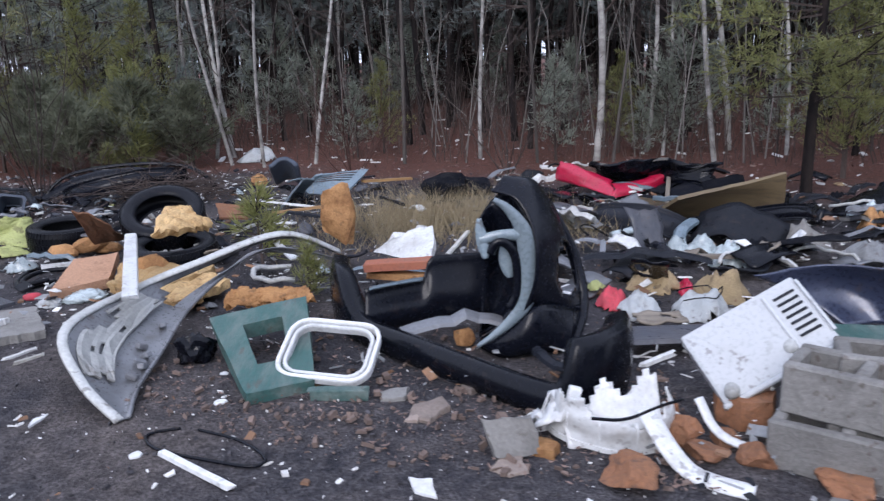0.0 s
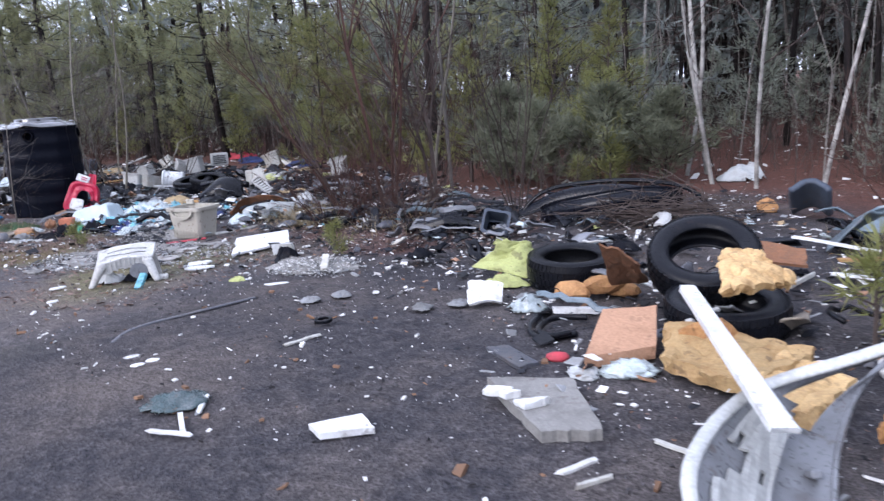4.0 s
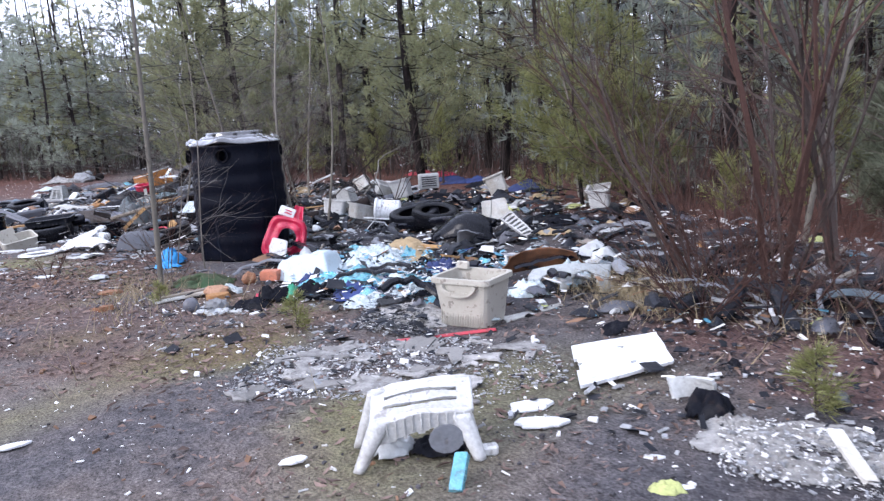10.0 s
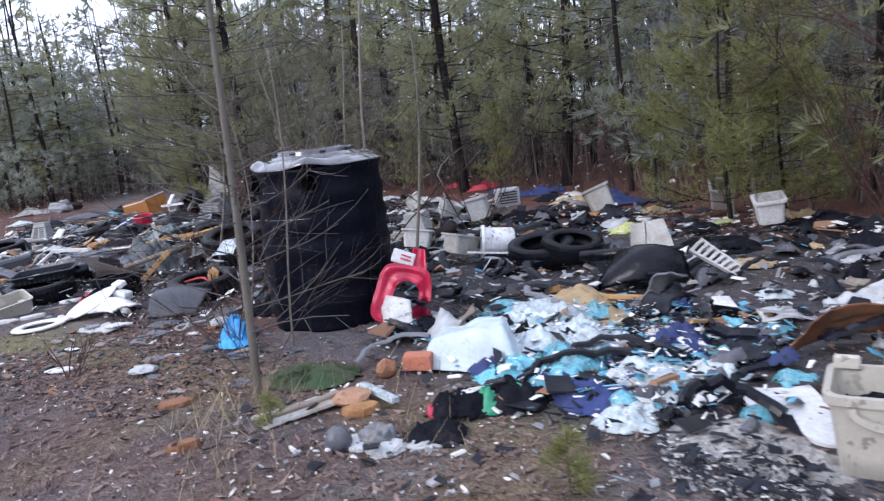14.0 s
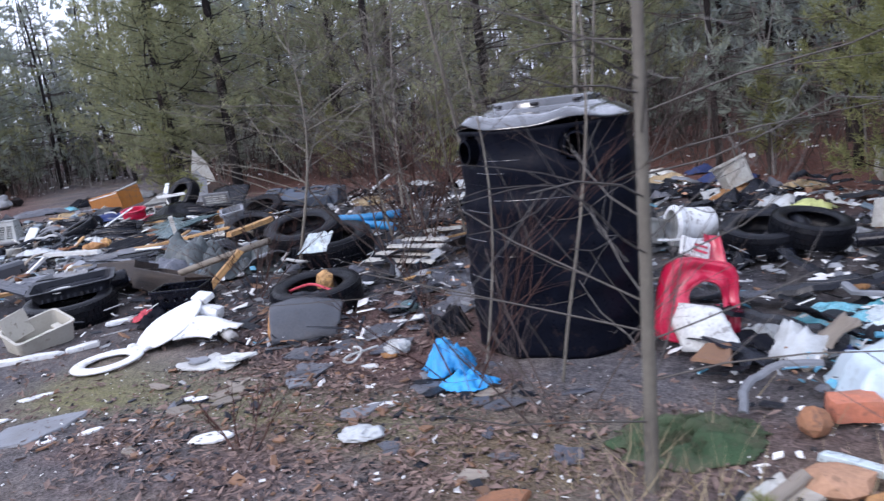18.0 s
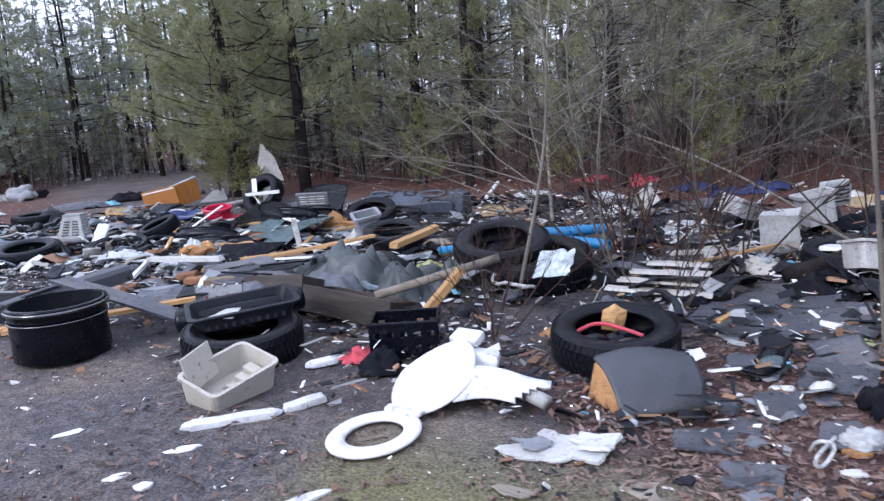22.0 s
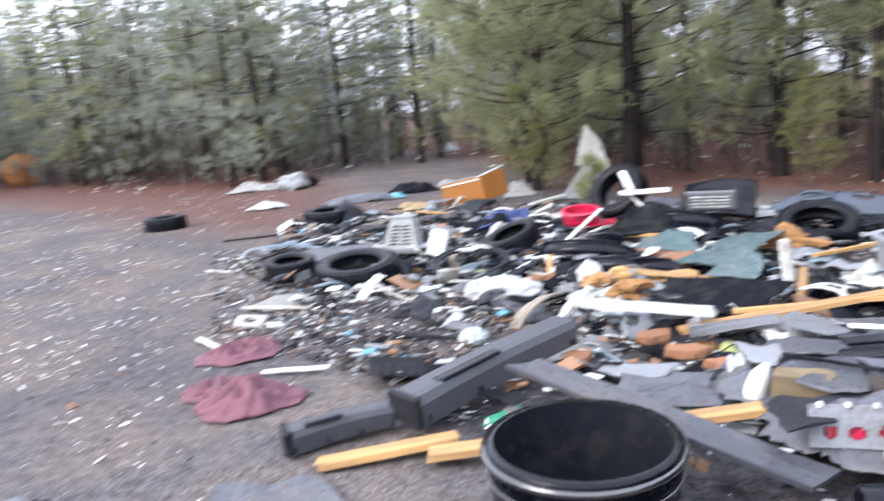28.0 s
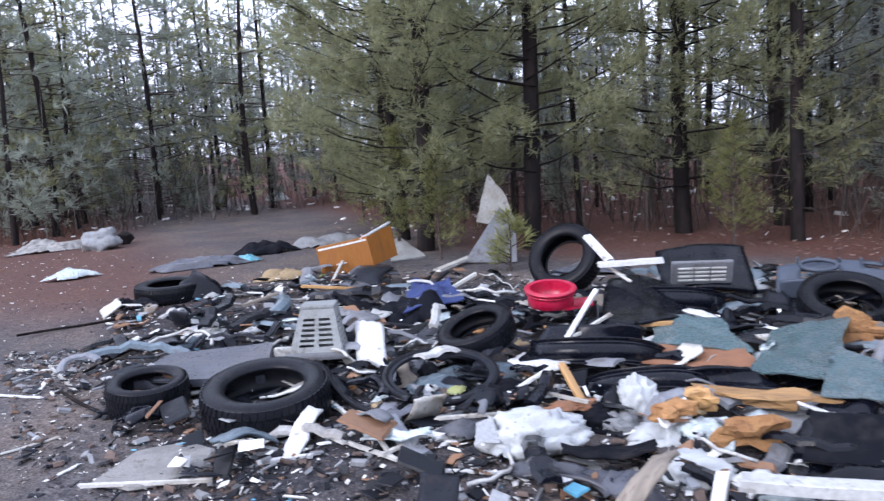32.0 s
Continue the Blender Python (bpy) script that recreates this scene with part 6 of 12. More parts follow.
def grey_shell(x, y, z, rz):
    """A sheet of grey plastic leaning on a tyre, bent over at the top, with a torn foam lining along its low end."""
    ob = thing("grey_shell", "bent dark grey plastic sheet with an orange foam lining", "plastic shell", pose(x, y, z, 0, 0, rz))
    fl, fr, br, bl = Vector((-13.88, 7.27, 0.02)), Vector((-13.56, 7.62, 0.015)), Vector((-13.72, 7.90, 0.17)), Vector((-14.10, 7.52, 0.20))

    def lean(u, q):
        p = fl.lerp(fr, u).lerp(bl.lerp(br, u), q) - Vector((x, y, 0))
        return p + Vector((0, 0, 0.055 * math.sin(math.pi * q) + 0.035 * math.sin(math.pi * u) * q - 0.03 * u * u + 0.012 * fbm(2 * u, 2 * q, 3)))
    v, f = sheet(24, 18, lean, 0.012, lambda u, q: u < 0.97 - 0.12 * abs(fbm(3 * q, 1, 2)))
    mesh_ob("shell", v, f, DUCT_GREY, ob, True)
    v, f = sheet(10, 16, lambda u, q: Vector(lean(0.01 - 0.03 * u + 0.10 * (1 - q) * u, 0.02 + 0.9 * q)) * 1.0 + Vector((-0.02 * u, -0.02 * u, -(0.01 + u * max(0.0, Vector(lean(0, q)).z - 0.02)))), 0.022, lambda u, q: u < 0.9 - 0.4 * max(0, fbm(6 * q, 2, 3)))
    mesh_ob("lining", v, f, FOAM_ORANGE, ob, True, "torn orange foam lining")
    v, f = sweep([Vector(lean(t, 1.0)) for t in np.linspace(0.02, 0.95, 20)], ring_profile(0.010, 6))
    mesh_ob("edge", v, f, DUCT_GREY, ob, True)
    return ob


def folded_sack(x, y, z, rz):
    """A large pale sack lying flat, its sides falling in straight folds."""
    ob = thing("white_sack", "large pale blue-white plastic sack lying in folds", "sack", pose(x, y, z, 0, 0, rz))

    def top(u, q):
        a, b = 2 * u - 1, 2 * q - 1
        e = max(abs(a), abs(b))
        flat_ = 0.20 + 0.05 * a - 0.03 * b + 0.022 * abs(math.sin(3.1 * a + 2.2 * b)) + 0.02 * fbm(1.5 * a, 1.5 * b, 3)
        drop = smooth01(0.62, 1.0, e)
        return (a * (0.33 - 0.05 * b) * (1 - 0.10 * abs(b)), b * (0.29 + 0.05 * a) * (1 - 0.08 * abs(a)) - 0.03 * a, max(0.01, flat_ * (1 - drop) + 0.012 * math.sin(14 * a + 9 * b) * drop))
    v, f = sheet(34, 34, top, 0.006)
    mesh_ob("sack_body", v, f, SACK_WHITE, ob, True)
    v, f = sweep([Vector(top(t, 0.5 + 0.1 * math.sin(3 * t))) + Vector((0, 0, 0.004)) for t in np.linspace(0.08, 0.9, 16)], ring_profile(0.006, 5))
    mesh_ob("seam", v, f, SACK_WHITE, ob, True)
    return ob


def broken_rack(x, y, z, rz):
    """A moulded white plastic stool top: a slatted panel, a ribbed apron and two flared legs, with a grey plate inside."""
    ob = thing("broken_rack", "broken white plastic stool with a slatted top and flared legs", "rack", pose(x, y, z, 0, 0, rz))

    def top(u, q):
        return Vector((-0.24 + 0.49 * u + 0.02 * q, -0.10 + 0.22 * q, 0.215 + 0.03 * u + 0.085 * q + 0.022 * math.sin(math.pi * u) + 0.012 * fbm(3 * u, 3 * q, 4)))
    v, f = sheet(30, 18, top, 0.014, lambda u, q: not (0.14 < u < 0.86 and (0.26 < q < 0.40 or 0.60 < q < 0.72)))
    mesh_ob("slatted_top", v, f, DIRTY_WHITE, ob)
    v, f = sweep([top(t, 0.0) for t in np.linspace(0, 1, 16)] + [top(1, t) for t in (0.35, 0.7, 1.0)] + [top(t, 1.0) for t in np.linspace(0.95, 0, 14)], ring_profile(0.015, 7))
    mesh_ob("rim", v, f, DIRTY_WHITE, ob, True)

    def apron(u, q):
        p = top(u, 0.0)
        return Vector((p.x, p.y - 0.012 + 0.01 * q, p.z - 0.11 * q))
    v, f = sheet(28, 8, apron, 0.010, lambda u, q: q < 0.95 - 0.35 * max(0, fbm(4 * u, 1, 8)))
    front = mesh_ob("apron", v, f, DIRTY_WHITE, ob)
    for k in range(11):
        p = apron(0.08 + 0.084 * k, 0.0)
        v, f = sweep([p + Vector((0, -0.008, 0)), p + Vector((0, -0.004, -0.085))], ring_profile(0.005, 5))
        mesh_ob("rib", v, f, DIRTY_WHITE, front)
    for side, x0, x1 in ((0, -0.235, -0.33), (1, 0.25, 0.30)):
        for back in (0, 1):
            y0, y1 = (-0.10, -0.15) if not back else (0.11, 0.13)
            v, f = sheet(6, 10, lambda u, q, a=x0, b=x1, c=y0, d=y1, s=1 - 2 * side: (a + (b - a) * q + s * u * (0.10 - 0.05 * q), c + (d - c) * q - 0.02 * math.sin(math.pi * u), (0.23 + 0.08 * (c > 0)) * (1 - q) + 0.004), 0.016)
            mesh_ob("leg", v, f, DIRTY_WHITE, ob, True)
    v, f = sheet(14, 10, lambda u, q: (0.12 + 0.085 * math.cos(6.283 * u) * q, -0.13, 0.12 + 0.075 * math.sin(6.283 * u) * q), 0.012)
    mesh_ob("grey_plate", v, f, GREY_PLASTIC, ob, False, "round grey plastic plate")
    part("foot", box_bm(0.10, 0.06, 0.05, 0.01, (0.32, -0.1, 0.0)), DIRTY_WHITE, ob)
    return ob


def moss_mat(x, y, rz):
    ob = crumple("green_mat", "worn green artificial grass mat on the ground", "mat", MAT_GREEN, x, y, 0, rz, 0.66, 0.44, 0.05, freq=4, n=30)
    s, r_ = Soup(), random.Random(3)
    for _ in range(2600):
        a, b = r_.gauss(0, 0.14), r_.gauss(0, 0.10)
        if math.hypot(a / 0.30, b / 0.2) > 1:
            continue
        c = Vector((a, b, 0.015 + 0.045 * max(0, 1 - math.hypot(a / 0.32, b / 0.22) ** 1.6)))
        w = (Vector((0, 0, 1)) + unit(r_) * 0.6).normalized()
        s.blade(c, w, r_.uniform(0.02, 0.045), 0.004, w.cross(unit(r_)).normalized())
    tagged(mesh_ob("tuft_layer", s.v, s.f, MAT_GREEN, ob), kind="stuff")
    return ob


def storage_bin(x, y, z, rz):
    ob = open_box("storage_bin", "square grey-cream plastic bin with a fluted front", "bin", CREAM, x, y, z, rz, 0.44, 0.36, 0.35, 0.2, 0.014, ribs=26)
    handle_arc(ob, 0.44, 0.36, 0.35, CREAM)
    part("hinge_block", box_bm(0.10, 0.03, 0.06, 0.008, (-0.16, 0.15, 0.34)), CREAM, ob)
    v, f = sheet(14, 10, lambda u, q: ((u - 0.5) * 0.33, (q - 0.5) * 0.26, 0.24 + 0.05 * fbm(3 * u, 3 * q, 2)), 0.006)
    mesh_ob("contents", v, f, DARK_CLOTH, ob, False, "dark leaves and rags inside the bin")
    return ob


def cream_tray(x, y, z, rz):
    ob = open_box("drawer_tray", "broken cream plastic fridge drawer on cinders", "drawer", CREAM, x, y, z, rz, 0.44, 0.30, 0.16, 0.08, 0.008, rx=14, ry=-8)
    part("flap", box_bm(0.22, 0.012, 0.20, 0.004, (-0.08, 0.10, 0.06), (-18, 0, 12)), CREAM, ob)
    for k in range(3):
        part("step", box_bm(0.06, 0.10, 0.03 + 0.03 * k, 0.005, (0.02 + 0.06 * k, -0.02, 0.012)), CREAM, ob)
    return ob


def lattice_crate(label, x, y, z, rz, w, d, h, rx=0, ry=0):
    """A black bottle crate: four pierced sides, a floor and a rim."""
    ob = thing("crate", label, "crate", pose(x, y, z, rx, ry, rz))
    for k, (L, off) in enumerate(((w, d), (d, w), (w, d), (d, w))):
        v, f = sheet(20, 12, lambda u, q: ((u - 0.5) * L, -off / 2, 0.01 + q * h), 0.012, lambda u, q: not (int(u * 20) % 4 in (1, 2) and 1 < int(q * 12) % 5 < 4))
        mesh_ob("side", v, f, BLACK_PLASTIC, ob).matrix_basis = pose(0, 0, 0, 0, 0, 90 * k)
        part("rim", box_bm(L + 0.02, 0.024, 0.02, 0.004, (0, -off / 2, h)), BLACK_PLASTIC, ob).matrix_basis = pose(0, 0, 0, 0, 0, 90 * k)
    part("floor", box_bm(w, d, 0.012, 0.002), BLACK_PLASTIC, ob)
    return ob


def stencil_box(x, y, z, rz):
    ob = thing("punched_plate", "grey plate with punched holes and red plastic behind", "plate", pose(x, y, z, -14, 0, rz))
    v, f = sheet(30, 16, lambda u, q: ((u - 0.5) * 0.46, 0.01 * math.sin(4 * u), 0.02 + 0.20 * q), 0.02,
                 lambda u, q: min(((u - a) / 0.075) ** 2 + ((q - b) / 0.17) ** 2 for a, b in ((0.2, 0.35), (0.45, 0.35), (0.72, 0.4))) > 1)
    mesh_ob("plate", v, f, GREY_PLASTIC, ob)
    part("red_back", box_bm(0.34, 0.05, 0.16, 0.02, (0.02, 0.05, 0.03), segs=2), RED, ob, "red plastic box")
    for k in range(4):
        part("lug", box_bm(0.03, 0.03, 0.03, 0.006, (-0.18 + 0.12 * k, -0.005, 0.205)), PALE_GREY, ob)
    return ob


def dashboard(x, y, z, rz):
    ob = thing("car_dashboard", "blue-grey moulded car dashboard lying across the heap", "car part", pose(x, y, z, 0, 0, rz))
    v, f = sheet(34, 14, lambda u, q: ((u - 0.5) * 1.5, 0.28 * q + 0.06 * math.sin(3 * u), 0.06 + 0.16 * math.sin(0.5 * math.pi * q) + 0.05 * math.sin(5 * u)), 0.02,
                 lambda u, q: not (0.12 < u < 0.30 and 0.3 < q < 0.6) and not (0.62 < u < 0.86 and 0.25 < q < 0.75) and not (0.42 < u < 0.5 and 0.55 < q < 0.8))
    top = mesh_ob("top_shell", v, f, DASH, ob, True)
    v, f = sheet(24, 8, lambda u, q: ((u - 0.5) * 1.45, -0.03 - 0.06 * q, 0.02 + 0.16 * q + 0.02 * math.sin(9 * u)), 0.02, lambda u, q: not (0.35 < u < 0.6 and 0.3 < q < 0.8))
    mesh_ob("lower_shell", v, f, DASH, ob, True)
    for k, (a, w) in enumerate(((-0.45, 0.26), (0.36, 0.34))):
        pts = [Vector((a + w / 2 * math.cos(t), 0.12 + 0.07 * math.sin(t), 0.27 + 0.03 * math.sin(t))) for t in np.linspace(0, 6.283185, 25)[:-1]]
        v, f = sweep(pts, ring_profile(0.018, 6), closed_path=True)
        mesh_ob("opening_rim", v, f, DASH, top, True)
    for k in range(9):
        part("rib", box_bm(0.02, 0.10, 0.05, 0.004, (-0.6 + 0.15 * k, 0.30, 0.25)), DASH, top)
    part("side_block", box_bm(0.22, 0.25, 0.26, 0.03, (0.72, 0.10, 0.05), (0, 8, 0), segs=2), DASH, ob)
    return ob


def veneer_drawer(x, y, z, rz):
    ob = thing("broken_cabinet", "broken orange veneered cabinet corner with white edges", "cabinet", pose(x, y, z, 0, -10, rz))
    part("front", box_bm(0.46, 0.02, 0.30, 0.003, (-0.02, -0.12, 0), (0, 0, -18)), VENEER, ob)
    part("side", box_bm(0.40, 0.02, 0.30, 0.003, (0.30, -0.06, 0.0), (0, 0, 36)), VENEER, ob)
    part("edge", box_bm(0.43, 0.024, 0.02, 0.003, (-0.02, -0.12, 0.26), (0, 0, -18)), WHITE, ob, "white edge strip")
    part("edge", box_bm(0.41, 0.024, 0.02, 0.003, (0.30, -0.06, 0.30), (0, -6, 36)), WHITE, ob, "white edge strip")
    part("bottom", box_bm(0.40, 0.26, 0.016, 0.003, (0.05, 0.06, 0.01)), BOARD, ob)
    return ob


def scrap(x, y, z, r_, mats, size):
    """One bent piece of scrap: a torn moulding, lining or sheet."""
    w, d = r_.uniform(*size), r_.uniform(*size) * r_.uniform(0.3, 0.8)
    b, c, o = r_.uniform(-0.12, 0.2) * w, r_.uniform(-0.1, 0.15) * d, r_.uniform(0, 99)
    mat, what = r_.choice(mats)
    cu, cv, ru = r_.uniform(0.3, 0.7), r_.uniform(0.3, 0.7), r_.choice((0.0, 0.0, 0.18))

    def fn(u, v):
        e = 1 + 0.16 * fbm(2.2 * u + o, 2.2 * v, 1)
        return ((u - 0.5) * w * e, (v - 0.5) * d * e + 0.1 * w * fbm(u * 2 + o, 3, 1), 0.02 + b * math.sin(math.pi * u) + c * math.sin(math.pi * v) + 0.03 * fbm(1.5 * u + o, 1.5 * v, 5))
    kind_ = "torn_lining" if any(s in what for s in ("cloth", "film", "sheeting")) else "broken_board" if "board" in what else "broken_plastic"
    return panel(kind_, "bent torn piece of %s in the heap" % what, "scrap", mat, x, y, max(z, 0.02 - min(b, 0) - min(c, 0)), r_.uniform(0, 360), fn, 9, 6, 0.012, r_.gauss(0, 16), r_.gauss(0, 16),
                 lambda u, v: ((u - cu) / (ru + 1e-6)) ** 2 + ((v - cv) / (ru + 1e-6)) ** 2 > 1, "scrap in the heaps", True)


def curve(points, t):
    """A smooth line through a few places."""
    n = len(points) - 1
    i = min(int(t * n), n - 1)
    f = t * n - i
    p = [Vector(points[min(max(k, 0), n)]) for k in (i - 1, i, i + 1, i + 2)]
    return 0.5 * (2 * p[1] + (p[2] - p[0]) * f + (2 * p[0] - 5 * p[1] + 4 * p[2] - p[3]) * f * f + (3 * p[1] - p[0] - 3 * p[2] + p[3]) * f ** 3)


def silver_bumper():
    """A silver bumper lying inside up: an arched outer lip, a broad near end and a second band."""
    base = Vector((-1.5, 3.9, 0))
    outer = [(-1.45, 2.93, 0.01), (-1.68, 3.10, 0.13), (-1.86, 3.38, 0.28), (-1.80, 4.02, 0.27), (-1.50, 4.28, 0.35), (-1.05, 4.59, 0.44), (-0.74, 4.87, 0.24)]
    inner = [(-1.42, 2.96, 0.01), (-1.47, 3.20, 0.04), (-1.49, 3.55, 0.07), (-1.50, 4.05, 0.14), (-1.42, 4.55, 0.20), (-1.22, 4.72, 0.30), (-0.80, 4.92, 0.18)]
    ob = thing("car_bumper", "silver car bumper cover lying arched with its inner side up", "car bumper", pose(*base))

    def fn(u, v):
        a, b = curve(outer, u), curve(inner, u)
        dip = 0.10 * math.sin(math.pi * v) * (1 - 0.7 * u) * min(1, 5 * u)
        return a.lerp(b, v) - base + Vector((0.35, 0.6, -0.72)) * dip
    v, f = sheet(48, 18, fn, 0.007, lambda u, v: u < 0.52 + 0.03 * math.sin(9 * v) or v < 0.16 or v > 0.62)
    cover = mesh_ob("cover", v, f, SILVER, ob, True)
    for pts in (outer, inner):
        v, f = sweep([curve(pts, t) - base for t in np.linspace(0, 1, 36)], [(-0.022, -0.006), (0.022, -0.006), (0.026, 0.0), (0.020, 0.010), (-0.020, 0.010)] if pts is outer else ring_profile(0.012, 6))
        mesh_ob("lip", v, f, PALE_GREY if pts is outer else SILVER, ob, True)
    v, f = sheet(14, 10, lambda u, v: Vector(fn(0.20 + 0.30 * u, 0.18 + 0.36 * v)) + Vector((-0.02, -0.04, 0.035 + 0.012 * fbm(5 * u, 5 * v, 2))), 0.01, lambda u, v: fbm(4 * u, 4 * v, 6) < 0.33)
    mesh_ob("liner", v, f, PALE_GREY, cover, False, "pale cracked foam liner")
    for k, (u, q) in enumerate(((0.22, 0.7), (0.28, 0.78), (0.34, 0.70), (0.26, 0.88), (0.42, 0.8), (0.31, 0.86))):
        c = Vector(fn(u, q))
        part("bracket", box_bm(0.06, 0.035, 0.03, 0.006, (c.x, c.y - 0.015, c.z + 0.01), (0, 25, 30 * k)), GREY_PLASTIC, cover)
    return ob


def arched_bumper():
    """A black bumper standing on its end in an arch: a thin outer rail, a broad inner band and the struts between."""
    base = Vector((-4.0, 8.7, 0))
    rail = [(-4.76, 8.66, 0.03), (-4.66, 8.72, 0.18), (-4.48, 8.80, 0.30), (-4.15, 8.90, 0.36), (-3.60, 9.00, 0.38), (-3.10, 9.05, 0.30), (-2.80, 9.05, 0.06)]
    band = [(-4.78, 8.62, 0.02), (-4.60, 8.64, 0.08), (-4.36, 8.68, 0.16), (-4.00, 8.74, 0.22), (-3.60, 8.80, 0.24), (-3.25, 8.84, 0.18), (-3.05, 8.86, 0.04)]
    ob = thing("car_bumper", "shiny black car bumper arching over debris", "car bumper", pose(*base))
    v, f = sweep([curve(rail, t) - base for t in np.linspace(0, 1, 30)], [(-0.03, -0.012), (0.03, -0.016), (0.036, 0.0), (0.02, 0.018), (-0.02, 0.018)])
    mesh_ob("top_rail", v, f, BLACK_PLASTIC, ob, True)
    v, f = sheet(36, 10, lambda u, q: curve(band, u) - base + Vector((0.0, 0.10 * q, 0.13 * q * math.sin(math.pi * min(1, 0.15 + 0.85 * u)) + 0.03 * math.sin(math.pi * q))), 0.010)
    cover = mesh_ob("cover", v, f, BLACK_PLASTIC, ob, True)
    for t in (0.3, 0.45, 0.6, 0.75):
        v, f = sweep([curve(band, t) - base + Vector((0, 0.1, 0.12)), curve(rail, t) - base], ring_profile(0.016, 6))
        mesh_ob("strut", v, f, BLACK_PLASTIC, cover)
    v, f = sweep([curve(band, t) - base + Vector((0, 0, -0.005)) for t in np.linspace(0.05, 0.95, 24)], ring_profile(0.012, 6))
    mesh_ob("lower_lip", v, f, DARK_PLASTIC, ob, True)
    return ob


def moulded_duct(x, y, z, rz, ry, L, w=0.20, h=0.15):
    ob = thing("moulded_duct", "long grey moulded plastic duct lying across the heap's edge", "car part", pose(x, y, z, 0, ry, rz))
    pr = [(-w / 2, 0), (-w / 2, h * 0.7), (-w * 0.38, h * 0.95), (-w * 0.2, h), (w * 0.2, h), (w * 0.38, h * 0.95), (w / 2, h * 0.7), (w / 2, 0)]
    path = [Vector((L * (i / 10 - 0.5), 0.03 * math.sin(3 * i / 10), 0)) for i in range(11)]
    v, f = sweep(path, pr, scale=[1 - 0.12 * i / 10 for i in range(11)])
    mesh_ob("body", v, f, DUCT_GREY, ob)
    # No hollow is cut: a dark plate paints the shade of the recess.
    recess = part("recess", box_bm(L * 0.36, w * 0.26, 0.012, 0.004, (-L * 0.16, -w * 0.06, h * 0.925)), BLACK_PLASTIC, ob, "dark plate in place of a shaded recess")
    for k in range(3):
        part("slot_rib", box_bm(L * 0.34, 0.008, 0.014, 0.003, (-L * 0.16, -w * (0.14 - 0.08 * k), h * 0.93)), DUCT_GREY, recess)
    part("recess_frame", box_bm(L * 0.34, 0.014, 0.02, 0.004, (-L * 0.16, -w * 0.27, h * 0.93)), DARK_PLASTIC, recess)
    for k in range(4):
        part("rib", box_bm(0.016, w * 1.02, h * 0.25, 0.004, (-L * 0.45 + 0.3 * L * k, 0, 0.01)), DARK_PLASTIC, ob)
    part("end_cap", box_bm(0.04, w * 1.08, h * 1.04, 0.012, (-L * 0.5, 0, 0)), DARK_PLASTIC, ob)
    return ob


# ---------------------------------------------------------------- the things in their places

# first heap: car parts, foam and building rubble
silver_bumper()
plank("white_plank", "flat white painted plank leaning over foam slabs", "plank", WHITE, -1.93, 4.35, 0.34, -68, 1.61, 0.085, 0.025, rx=0, ry=0)
patch("foam_slab", "flat brown foam slab with a clean cut edge", "foam slab", FOAM_BROWN, (-2.62, 4.64, 0.06), (-2.34, 4.9, 0.06), (-2.45, 5.34, 0.14), (-2.71, 5.19, 0.14), thick=0.07, warp=0.004, ragged=0.04)
patch("foam_slab", "crumbling yellow foam slab", "foam slab", FOAM_YELLOW, (-2.05, 5.06, 0.34), (-1.79, 5.48, 0.3), (-1.96, 5.52, 0.44), (-2.16, 5.56, 0.44), thick=0.06, warp=0.02, ragged=0.12, n=30, ridge=0.022)
patch("foam_slab", "crumbling ochre foam slab beside a white plank", "foam slab", FOAM_YELLOW, (-2.26, 4.73, 0.06), (-1.81, 4.53, 0.06), (-1.63, 5.05, 0.08), (-2.34, 5.18, 0.1), thick=0.07, warp=0.03, ragged=0.14, n=30, ridge=0.022)
patch("foam_slab", "ochre foam slab lying under other slabs", "foam slab", FOAM_YELLOW, (-1.89, 4.37, 0.05), (-1.61, 4.33, 0.05), (-1.47, 4.75, 0.06), (-1.76, 4.93, 0.08), thick=0.06, warp=0.03, ragged=0.14, n=30, ridge=0.022)
patch("foam_slab", "broad ochre foam sheet behind the bumper", "foam slab", FOAM_ORANGE, (-1.38, 4.33, 0.05), (-0.81, 4.29, 0.08), (-0.88, 4.39, 0.12), (-1.34, 4.35, 0.14), thick=0.06, warp=0.02, ragged=0.1, n=30, ridge=0.022)
chunk("foam_block", "upright lump of orange foam on a mound", "foam", FOAM_ORANGE, -0.89, 5.78, 0.1, 9, 0.33, 0.2, 0.515, rough=0.24, sub=3)
chunk("foam_piece", "small lump of orange foam", "foam", FOAM_ORANGE, 0.08, 3.7, 0, -1, 0.15, 0.1, 0.107, sub=2)
chunk("foam_piece", "broken orange foam piece", "foam", FOAM_ORANGE, -2.96, 5.91, 0.05, 27, 0.35, 0.15, 0.122)
chunk("foam_piece", "broken orange foam piece", "foam", FOAM_ORANGE, -2.13, 5.07, 0.05, 23, 0.32, 0.2, 0.19)
patch("rusty_metal_sheet", "orange-brown torn panel leaning on a tyre", "panel", RUST_STONE, (-2.87, 5.86, 0.12), (-2.67, 6.01, 0.12), (-2.63, 5.63, 0.34), (-2.81, 5.46, 0.48), thick=0.012, ragged=0.15)
chunk("foam_piece", "reddish foam crumbs under tyres", "foam", FOAM_ORANGE, -3.13, 5.84, 0.02, 20, 0.33, 0.2, 0.11)
chunk("foam_piece", "reddish foam crumbs under tyres", "foam", FOAM_ORANGE, -2.82, 6.04, 0.02, 16, 0.26, 0.2, 0.082)
